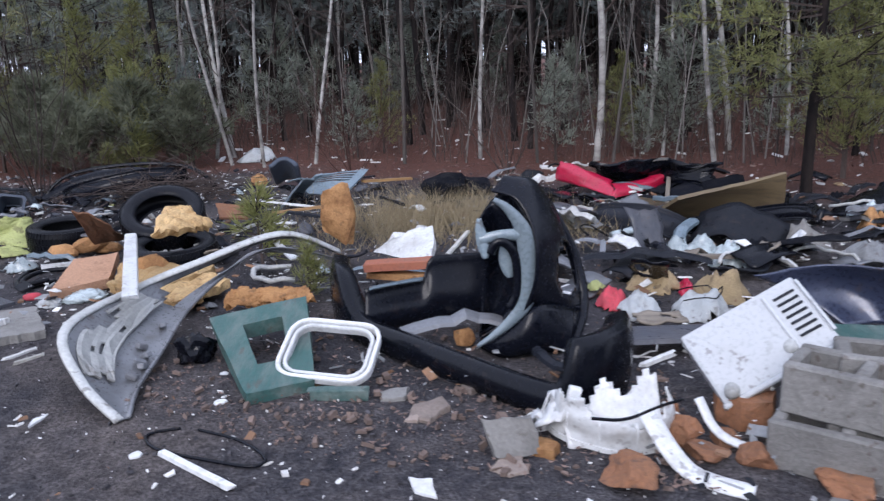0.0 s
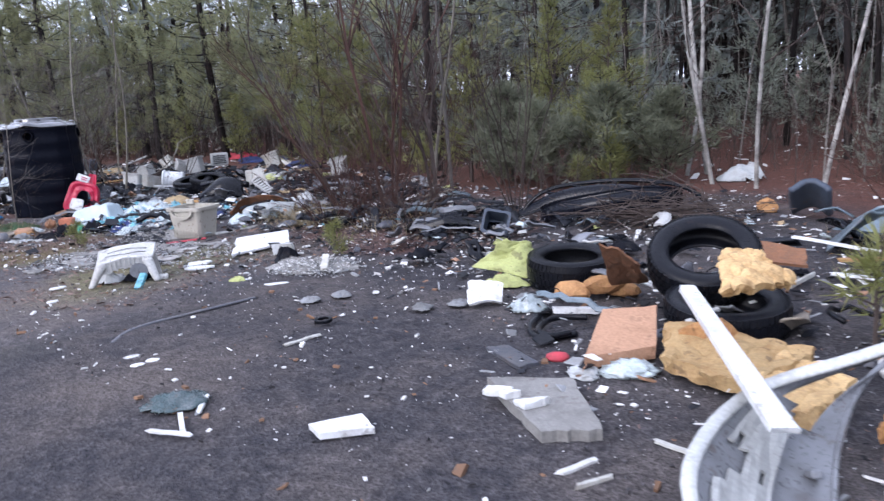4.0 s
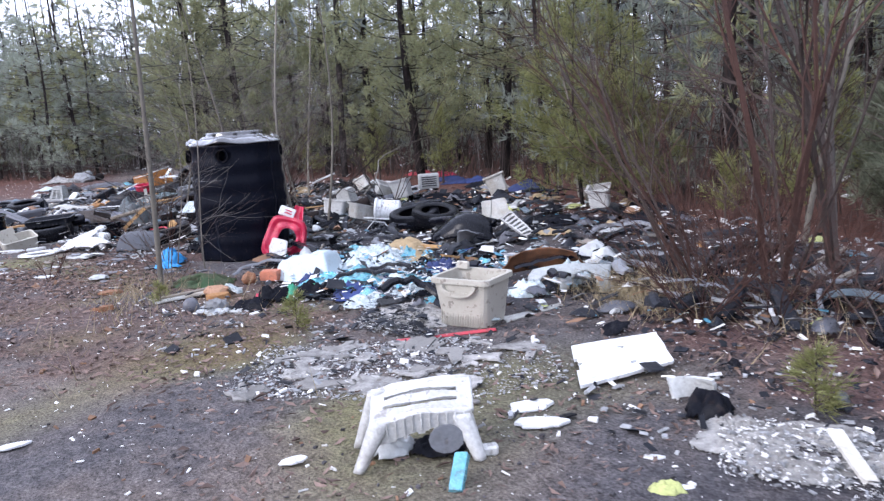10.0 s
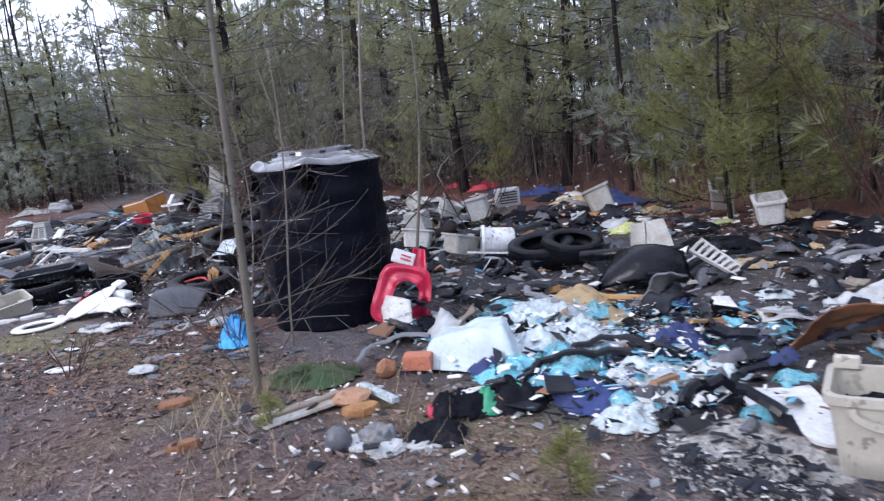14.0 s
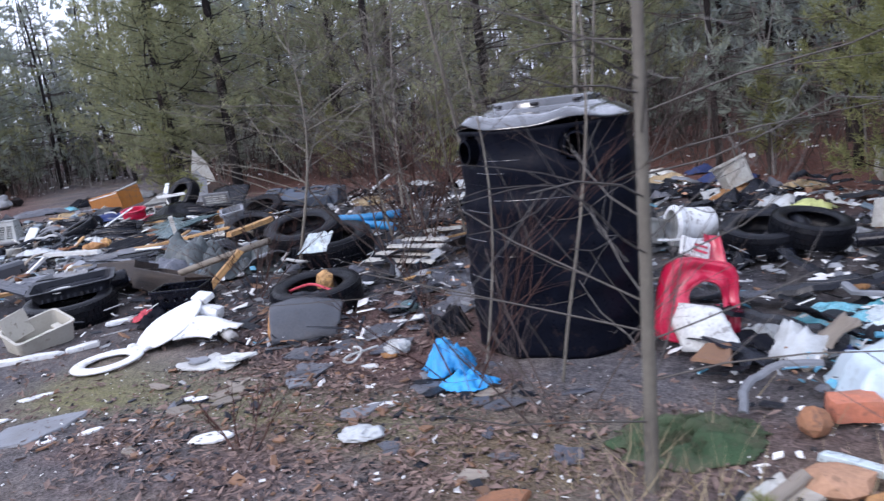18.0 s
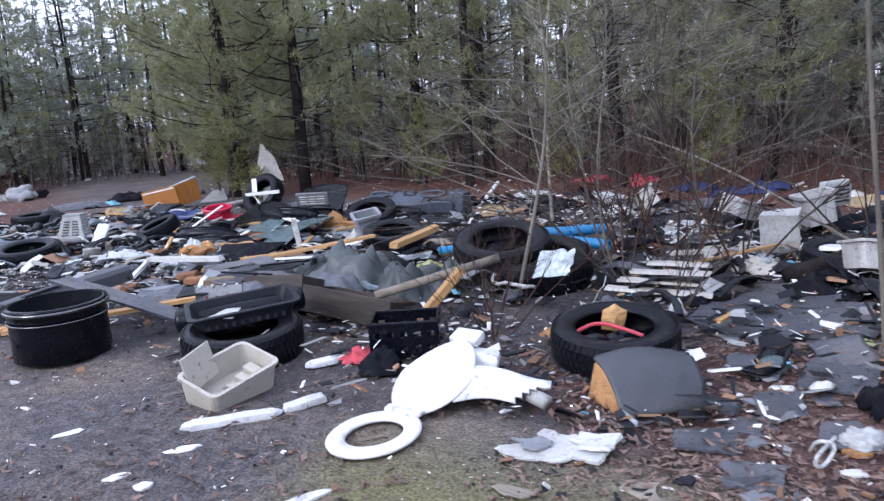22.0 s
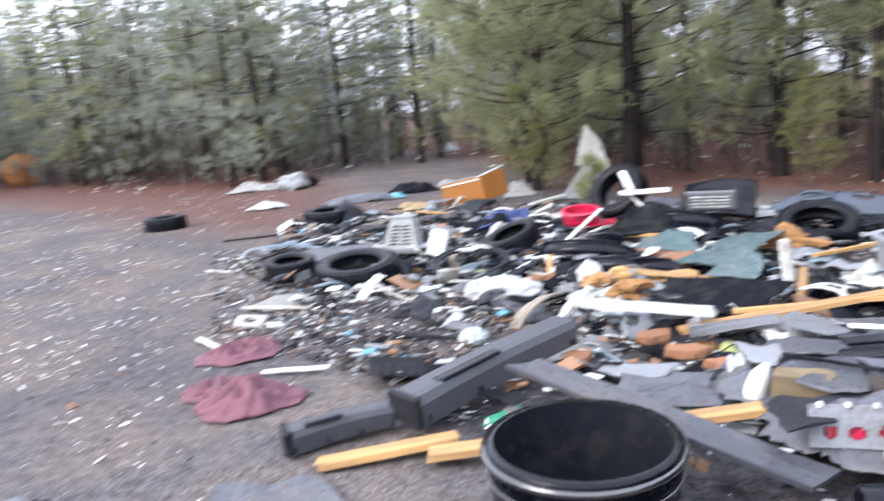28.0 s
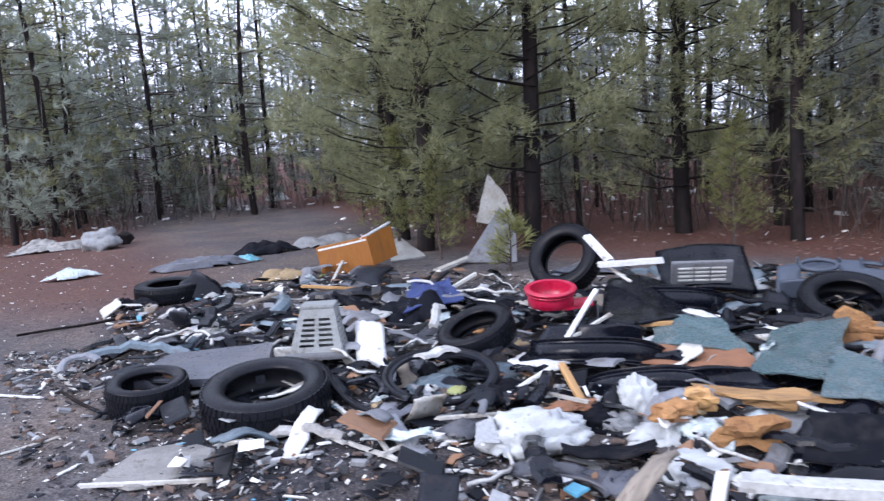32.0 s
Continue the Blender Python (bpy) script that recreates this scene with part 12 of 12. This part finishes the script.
FLAKY_A = [(-5.95, 6.3), (-5.2, 6.4), (-5.1, 5.9), (-5.75, 5.75)]
FLAKY_C = [(-8.33, 5.2), (-8.8, 5.9), (-8.2, 6.3), (-7.9, 6.6), (-7.2, 6.8), (-6.8, 6.4), (-7.1, 5.8)]
FLAKY_B = [(-8.85, 6.85), (-8.0, 6.95), (-7.9, 6.5), (-8.6, 6.45)]
scatter("plaster_flakes", "pale flakes of plaster and insulation", "rubble", CHIP_WHITE, 1500, in_polys(FLAKY_A, FLAKY_B), (0.006, 0.038), 0.2, 61, 0.05)
scatter("plaster_dust", "grey crumbs of plaster and insulation", "rubble", CHIP_GREY, 1500, in_polys(FLAKY_A, FLAKY_B), (0.006, 0.045), 0.2, 62, 0.04)
scatter("plaster_crumbs", "pale crumbs of plaster and ash on dark ground", "rubble", CHIP_WHITE, 1500, in_polys(FLAKY_C), (0.005, 0.032), 0.2, 67, 0.012)
scatter("ash_crumbs", "grey crumbs of plaster and ash on dark ground", "rubble", CHIP_GREY, 3000, in_polys(FLAKY_C), (0.006, 0.045), 0.2, 68, 0.012)
scatter("charred_crumbs", "black crumbs and shreds on dark ground", "rubble", CHIP_DARK, 450, in_polys(FLAKY_C), (0.01, 0.05), 0.12, 69, 0.015)
k = 0
while k < 34:
    x, y = s_rnd.uniform(-8.8, -6.8), s_rnd.uniform(5.2, 6.8)
    if inside(FLAKY_C, x, y):
        w = s_rnd.uniform(0.12, 0.34)
        slab("plaster_crust", "flaky pale crust of crumbled plaster on the ground", "rubble", s_rnd.choice((PLASTER, PLASTER, CONCRETE)), x, y, ground_z(x, y) + 0.004, s_rnd.uniform(0, 360), w, w * s_rnd.uniform(0.5, 0.9), 0.014, s_rnd.gauss(0, 3), s_rnd.gauss(0, 3), 11, 0.35, "plaster crusts")
        k += 1
scatter("film_shreds", "shreds of blue and teal plastic film", "litter", CHIP_BLUE, 900, in_polys(FILMS), (0.02, 0.14), 0.04, 63, 0.10)
scatter("white_shreds", "shreds of white plastic film", "litter", CHIP_WHITE, 700, in_polys(FILMS), (0.02, 0.12), 0.04, 64, 0.12)
scatter("dark_shreds", "shreds of black plastic film", "litter", CHIP_DARK, 900, in_polys(FILMS, FLAKY_B), (0.02, 0.12), 0.04, 65, 0.10)

scatter("thicket_debris", "dark wet shreds and bark under the bare shrubs", "litter", CHIP_DARK, 1600, in_polys(LEAFY_R), (0.02, 0.11), 0.08, 70, 0.02)
scatter("thicket_leaves", "dark damp leaves under the bare shrubs", "leaves", LEAF, 6500, in_polys(LEAFY_R, LEAFY_T, LEAFY_P), (0.03, 0.09), 0.06, 66, 0.02, True)
k = 0
while k < 46:
    x, y = s_rnd.uniform(-14.6, -12.0), s_rnd.uniform(6.5, 8.9)
    if inside(LEAFY_T, x, y) and (x + 12.17) ** 2 + (y - 8.08) ** 2 > 0.5:
        w = s_rnd.uniform(0.07, 0.30)
        slab("slate_piece", "broken thin piece of dark grey slate on leaves", "slate", s_rnd.choice((SLATE, SLATE, DARK_PLASTIC, GREY_PLASTIC)), x, y, ground_z(x, y) + 0.004, s_rnd.uniform(0, 360), w, w * s_rnd.uniform(0.4, 0.9), 0.012, s_rnd.gauss(0, 4), s_rnd.gauss(0, 4), 6, 0.25, "broken slates")
        k += 1

# wet slates, leaves and scraps on the ground before the tank
TANK_FRONT = [(-14.2, 5.7), (-11.4, 5.8), (-11.2, 6.5), (-11.7, 7.2), (-12.7, 7.3), (-14.3, 6.8)]
scatter("tank_leaves", "dark wet leaves on the ground before the tank", "leaves", LEAF, 3200, in_polys(TANK_FRONT), (0.02, 0.07), 0.06, 71, 0.012, True)
scatter("tank_chips", "small dark slate chips on the ground before the tank", "litter", CHIP_DARK, 700, in_polys(TANK_FRONT), (0.015, 0.09), 0.08, 72, 0.01)
scatter("tank_white_chips", "white flakes of plastic on the ground before the tank", "litter", CHIP_WHITE, 260, in_polys(TANK_FRONT), (0.01, 0.06), 0.12, 73, 0.012)
scatter("tank_brown_chips", "orange-brown chips of wood and foam before the tank", "litter", CHIP_BROWN, 320, in_polys(TANK_FRONT), (0.015, 0.09), 0.15, 74, 0.012)
k = 0
while k < 26:
    x, y = s_rnd.uniform(-14.2, -11.3), s_rnd.uniform(5.8, 7.3)
    if inside(TANK_FRONT, x, y):
        w = s_rnd.uniform(0.08, 0.24)
        slab("slate_piece", "broken thin piece of dark grey slate on leaves", "slate", s_rnd.choice((SLATE, SLATE, DARK_PLASTIC, OLD_WOOD)), x, y, ground_z(x, y) + 0.004, s_rnd.uniform(0, 360), w, w * s_rnd.uniform(0.35, 0.8), 0.010, s_rnd.gauss(0, 4), s_rnd.gauss(0, 4), 7, 0.28, "broken slates")
        k += 1

# flakes and short strips on the bare ground before the last heap
FLAKES = [(-24.5, 9.2), (-22.0, 10.6), (-19.8, 9.9), (-18.4, 8.3), (-19.5, 7.6), (-21.0, 7.4)]
scatter("white_flakes", "white flakes of plastic and plaster on the ground", "litter", CHIP_WHITE, 2200, in_polys(FLAKES), (0.008, 0.06), 0.15, 41, 0.01)
WEST = [(-27, 4.0), (-19.6, 4.4), (-19.4, 6.4), (-22.5, 8.4), (-27, 9.0)]
scatter("west_flakes", "white flakes of plastic strewn over bare cinders", "litter", CHIP_WHITE, 900, in_polys(WEST), (0.012, 0.055), 0.15, 46, 0.006)
scatter("grey_flakes", "grey and brown flakes of rubble on the ground", "litter", CHIP_GREY, 1300, in_polys(FLAKES), (0.015, 0.10), 0.2, 42, 0.01)
scatter("rubble_flakes", "brown and beige crumbs of rubble on the ground", "litter", CHIP_STONE, 3000, in_polys(FLAKES), (0.010, 0.08), 0.3, 44, 0.01)
scatter("dark_flakes", "dark flakes of plastic on the ground", "litter", CHIP_DARK, 3000, in_polys(FLAKES), (0.02, 0.12), 0.1, 43, 0.02)
scatter("blue_flakes", "tiny teal and blue flakes of plastic on the ground", "litter", CHIP_BLUE, 160, in_polys(FLAKES), (0.012, 0.05), 0.15, 45, 0.01)
k = 0
while k < 46:
    x, y = s_rnd.uniform(-24.5, -18.4), s_rnd.uniform(7.4, 10.6)
    if inside(FLAKES, x, y):
        mt, what = s_rnd.choice(((WHITE, "white plastic"), (BOARD, "white wooden"), (GREY_PLASTIC, "grey plastic")))
        plank("strip", "short %s strip on the bare ground" % what, "strip", mt, x, y, ground_z(x, y) + 0.004, s_rnd.uniform(0, 360), s_rnd.uniform(0.10, 0.42), s_rnd.uniform(0.012, 0.035), s_rnd.uniform(0.006, 0.016), ry=s_rnd.gauss(0, 2), group="short strips")
        k += 1

# the slim tree beside the tank, its neighbours, and the shrubs
slim = bare_tree("bare_tree", "slim grey bare tree standing beside the black tank", "tree", 51, 5.2, 0.027, 74, 0.05, GREY_BARK, DUN_BARK, 0.0, 0.95, 1, "", 0.25, 0.25, 0.15)
slim.matrix_basis = pose(-11.11, 6.36, 0, 0, 2.5, 45)
for seed, x, y, h, r in ((52, -12.05, 8.9, 4.6, 0.026), (53, -12.6, 9.6, 4.2, 0.024), (54, -6.5, 10.2, 4.8, 0.035), (55, -10.3, 12.3, 5.0, 0.03), (56, -10.1, 12.5, 5.0, 0.028), (57, -13.0, 8.35, 4.4, 0.022), (58, -16.3, 12.4, 5.0, 0.03), (59, -11.75, 7.3, 3.0, 0.011), (60, -12.25, 7.25, 2.4, 0.010)):
    bare_tree("bare_tree", "slim bare tree growing through the rubbish", "tree", seed, h, 0.75 * r, 15 if seed < 59 else 6, 0.15, GREY_BARK, TWIG, 0.06, 1.3, 2, "", 0.6, 2.8, 0.2).matrix_basis = pose(x, y, 0, 0, 0, 40 * seed)
for seed, x, y, h, r, n in ((151, -15.15, 9.05, 2.7, 0.017, 30), (152, -15.55, 11.3, 3.0, 0.018, 28), (153, -14.25, 10.3, 2.6, 0.015, 28), (154, -14.75, 10.0, 2.4, 0.014, 26)):
    bare_tree("bare_tree", "slim bare tree with pale wet twigs growing through the rubbish", "tree", seed, h, r, n, 0.18, GREY_BARK, GREY_BARK, 0.10, 1.9, 2, "", 0.35, 3.0, 0.30).matrix_basis = pose(x, y, 0, 0, 0, 40 * seed)
E_SHRUB = "leafless reddish-brown shrub with many thin stems"
for seed, x, y, n, h, sp, mt in ((61, -6.85, 8.3, 3, 1.9, 0.55, RED_TWIG), (62, -6.4, 8.7, 3, 2.3, 0.45, TWIG), (63, -6.9, 8.6, 8, 1.0, 0.8, RED_TWIG), (64, -12.3, 7.1, 5, 0.9, 0.7, RED_TWIG), (65, -11.6, 6.75, 5, 0.9, 0.8, TWIG),
                                 (66, -15.0, 8.2, 7, 0.8, 0.8, RED_TWIG), (67, -14.6, 9.6, 6, 1.6, 0.8, TWIG), (169, -14.3, 9.9, 8, 1.3, 0.7, RED_TWIG), (170, -14.9, 10.6, 8, 1.4, 0.7, RED_TWIG), (167, -14.1, 8.95, 6, 0.7, 0.7, TWIG), (168, -15.2, 8.5, 6, 0.7, 0.7, TWIG), (68, -13.9, 10.4, 6, 1.8, 0.8, TWIG), (69, -13.0, 11.2, 6, 1.8, 0.8, TWIG), (70, -4.6, 9.3, 9, 0.7, 1.2, TWIG),
                                 (78, -6.5, 8.6, 3, 2.8, 0.2, RED_TWIG), (80, -6.2, 9.3, 2, 3.0, 0.12, TWIG), (76, -6.95, 8.5, 4, 1.8, 0.4, TWIG), (77, -4.9, 8.8, 7, 2.0, 0.35, TWIG), (79, -5.5, 7.7, 10, 0.9, 0.8, TWIG),
                                 (171, -6.6, 7.7, 16, 0.75, 1.0, RED_TWIG), (172, -6.2, 7.9, 16, 0.8, 1.0, RED_TWIG), (173, -5.9, 8.2, 14, 0.7, 1.0, RED_TWIG), (174, -6.6, 8.3, 14, 0.9, 0.8, RED_TWIG), (71, -1.2, 9.6, 8, 1.2, 0.7, RED_TWIG), (72, 0.8, 9.6, 7, 1.2, 0.7, TWIG), (73, -8.5, 12.0, 9, 2.4, 0.5, RED_TWIG), (74, -7.4, 11.6, 8, 2.2, 0.5, RED_TWIG), (75, -12.9, 6.1, 4, 0.4, 0.9, RED_TWIG)):
    shrub(E_SHRUB, x, y, seed, n, h, sp, mt, 3 if seed in (61, 62) else 2, 0.024 if seed in (78, 80) else 0.014 if seed in (61, 62, 76) else 0.009 if h > 1 else 0.005)
# small pines and juniper
SPR = [young_pine(81, 0.5, BRIGHT_NEEDLES, "small yellow-green pine seedling", 6, 15, 0.45, (0.10, 0.009), 14), young_pine(82, 2.2, BRIGHT_NEEDLES, "young green pine sapling at the wood's edge", 7, 48), young_pine(83, 0.9, JUNIPER, "low broad grey-green evergreen bush", 8, 40, 0.85, (0.10, 0.013), 20, "evergreen_bush", "bush"),
       young_pine(84, 2.2, NEEDLES, "young green pine under the taller trees", 4, 36, 0.40, (0.16, 0.022), 9)]
for src, x, y, s in ((0, -1.4, 5.4, 1.25), (0, -0.9, 4.55, 0.8), (0, -5.62, 6.55, 0.7), (0, -8.95, 6.25, 0.6), (2, -4.6, 11.2, 1.5), (2, -5.4, 10.8, 1.3), (2, -3.9, 11.5, 1.4), (0, -4.4, 10.7, 1.6), (2, -6.2, 11.6, 1.6), (1, -4.9, 12.3, 1.2), (1, -6.0, 12.8, 1.3),
                     (1, -6.9, 11.6, 1.0), (1, -11.9, 14.3, 0.75), (0, -4.8, 10.6, 1.0), (1, 4.5, 8.4, 1.1), (1, 5.3, 8.0, 1.2), (0, -10.7, 6.15, 0.44), (1, -20.0, 15.4, 0.75), (1, -23.2, 13.9, 0.7), (1, -24.3, 14.6, 0.8), (0, -22.0, 13.4, 1.4),
                     (1, -36.5, 18.5, 0.8), (1, -39.5, 17.5, 0.7), (0, -33.0, 19.5, 1.4), (1, -15.0, 14.8, 0.8), (0, -8.0, 11.8, 1.6), (1, -17.3, 15.2, 0.8), (2, -6.2, 11.2, 1.0), (1, -1.0, 12.2, 0.7), (1, 2.6, 11.2, 0.7), (1, -27.4, 17.9, 0.8), (1, -42, 16.5, 0.8)):
    plant(SPR[src], x, y, 97 * x, s)
for k, (px, py, ph) in enumerate(((-10.25, 12.3, 1.0), (-9.75, 12.7, 0.8), (-4.75, 11.4, 0.55))):
    yp = tufted_pine(101 + k, 3.0, 0.35, 0.85, 0.03, 0.27, BRIGHT_NEEDLES, "young yellow-green pine standing behind the heap", n=12, forks=6, needle=(0.11, 0.010), name="young_pine", category="young tree", group="young pines")
    plant(yp, px, py, 70 * k, ph)
# the far west side of the clearing
for k, (src, x, y) in enumerate(((FULL_PINES[0], -46, 9.5), (FULL_PINES[2], -47, 7.2), (FULL_PINES[1], -45.5, 4.8), (FULL_PINES[0], -44.5, 2.6), (FULL_PINES[2], -43, 0.6), (MID_PINES[1], -42, -1.6), (FULL_PINES[0], -49, 5.5), (MID_PINES[0], -48.5, 2.0), (FULL_PINES[1], -47, -0.2),
                                 (MID_PINES[2], -45, -3.2), (FULL_PINES[2], -50, 8.4), (MID_PINES[1], -51, 3.6), (FULL_PINES[1], -48, 10.6), (POLES[1], -31.7, 7.6), (EDGE_PINES[1], -39.5, 2.4), (EDGE_PINES[0], -41.5, 4.4))):
    plant(src, x, y, 71 * k, 0.9 + 0.04 * (k % 5))
for k, (x, y) in enumerate(((-30.4, 4.3), (-32.2, 4.0), (-34.2, 4.5), (-36.4, 4.0), (-37.5, 5.2))):
    plant(SPR[2], x, y, 50 * k, 0.9 + 0.1 * k)
tyre(-30.7, 6.5, 0.10, 0.33, 0.20, rx=3, ry=4, rz=20, label="black car tyre lying at the track's edge")
bundle("white_rag", "heap of white torn plastic at the far wood's edge", "rag", WHITE_CLOTH, -45.2, 8.4, 0, 10, 1.6, 0.7, 0.28)
crumple("dark_rag", "dark heap of cloth on cinders", "rag", DARK_CLOTH, -28.2, 5.7, 0, 30, 0.6, 0.4, 0.16)
low_pine = pine(18, 3.4, 1.0, 1.3, 0.06, 0.22, 16, 9, BRIGHT_NEEDLES, "young pine leaning out over rubbish with yellow-green needles", bald=0.0)
plant(low_pine, 3.6, 7.3, 40, 1.0)
u_rnd = random.Random(15)
for _ in range(75):
    x = u_rnd.uniform(-46, 9)
    y = edge_y(x) + u_rnd.uniform(0.2, 9)
    plant(SPR[3], x, y, u_rnd.uniform(0, 360), u_rnd.uniform(0.4, 1.1))

# dry grass and the brush pile
grass, gr = Soup(), random.Random(17)
for cx, cy, n, sp in ((-0.35, 6.6, 2200, 0.42), (0.1, 6.9, 1800, 0.4), (1.0, 6.1, 350, 0.3), (-0.2, 7.5, 600, 0.6), (-11.0, 6.2, 200, 0.25), (-7.45, 8.25, 600, 0.22), (-7.1, 7.9, 350, 0.2), (-6.1, 7.9, 140, 0.5), (-10.2, 5.9, 90, 0.6)):
    for _ in range(n):
        x, y = gr.gauss(cx, sp), gr.gauss(cy, sp)
        d = (Vector((0, 0, 1)) + unit(gr) * 0.75).normalized()
        if d.z > 0.1:
            grass.blade(Vector((x, y, ground_z(x, y))), d, gr.uniform(0.08, 0.34), 0.006, d.cross(unit(gr)).normalized())
tagged(mesh_ob("dry_grass", grass.v, grass.f, DRY_GRASS), "tufts of dry straw-coloured grass", "grass", kind="stuff")
brush = Soup()
for _ in range(260):
    c = Vector((gr.gauss(-3.25, 0.35), gr.gauss(8.5, 0.18), 0.05 + abs(gr.gauss(0, 0.13))))
    d = Vector((gr.gauss(0, 1), gr.gauss(0, 0.6), gr.gauss(0, 0.25))).normalized()
    brush.tube([c - d * 0.35, c + unit(gr) * 0.04, c + d * 0.35], 0.005, 0.003, 3)
tagged(mesh_ob("brush_pile", brush.v, brush.f, TWIG), "pile of cut bare brushwood", "brushwood", kind="stuff")
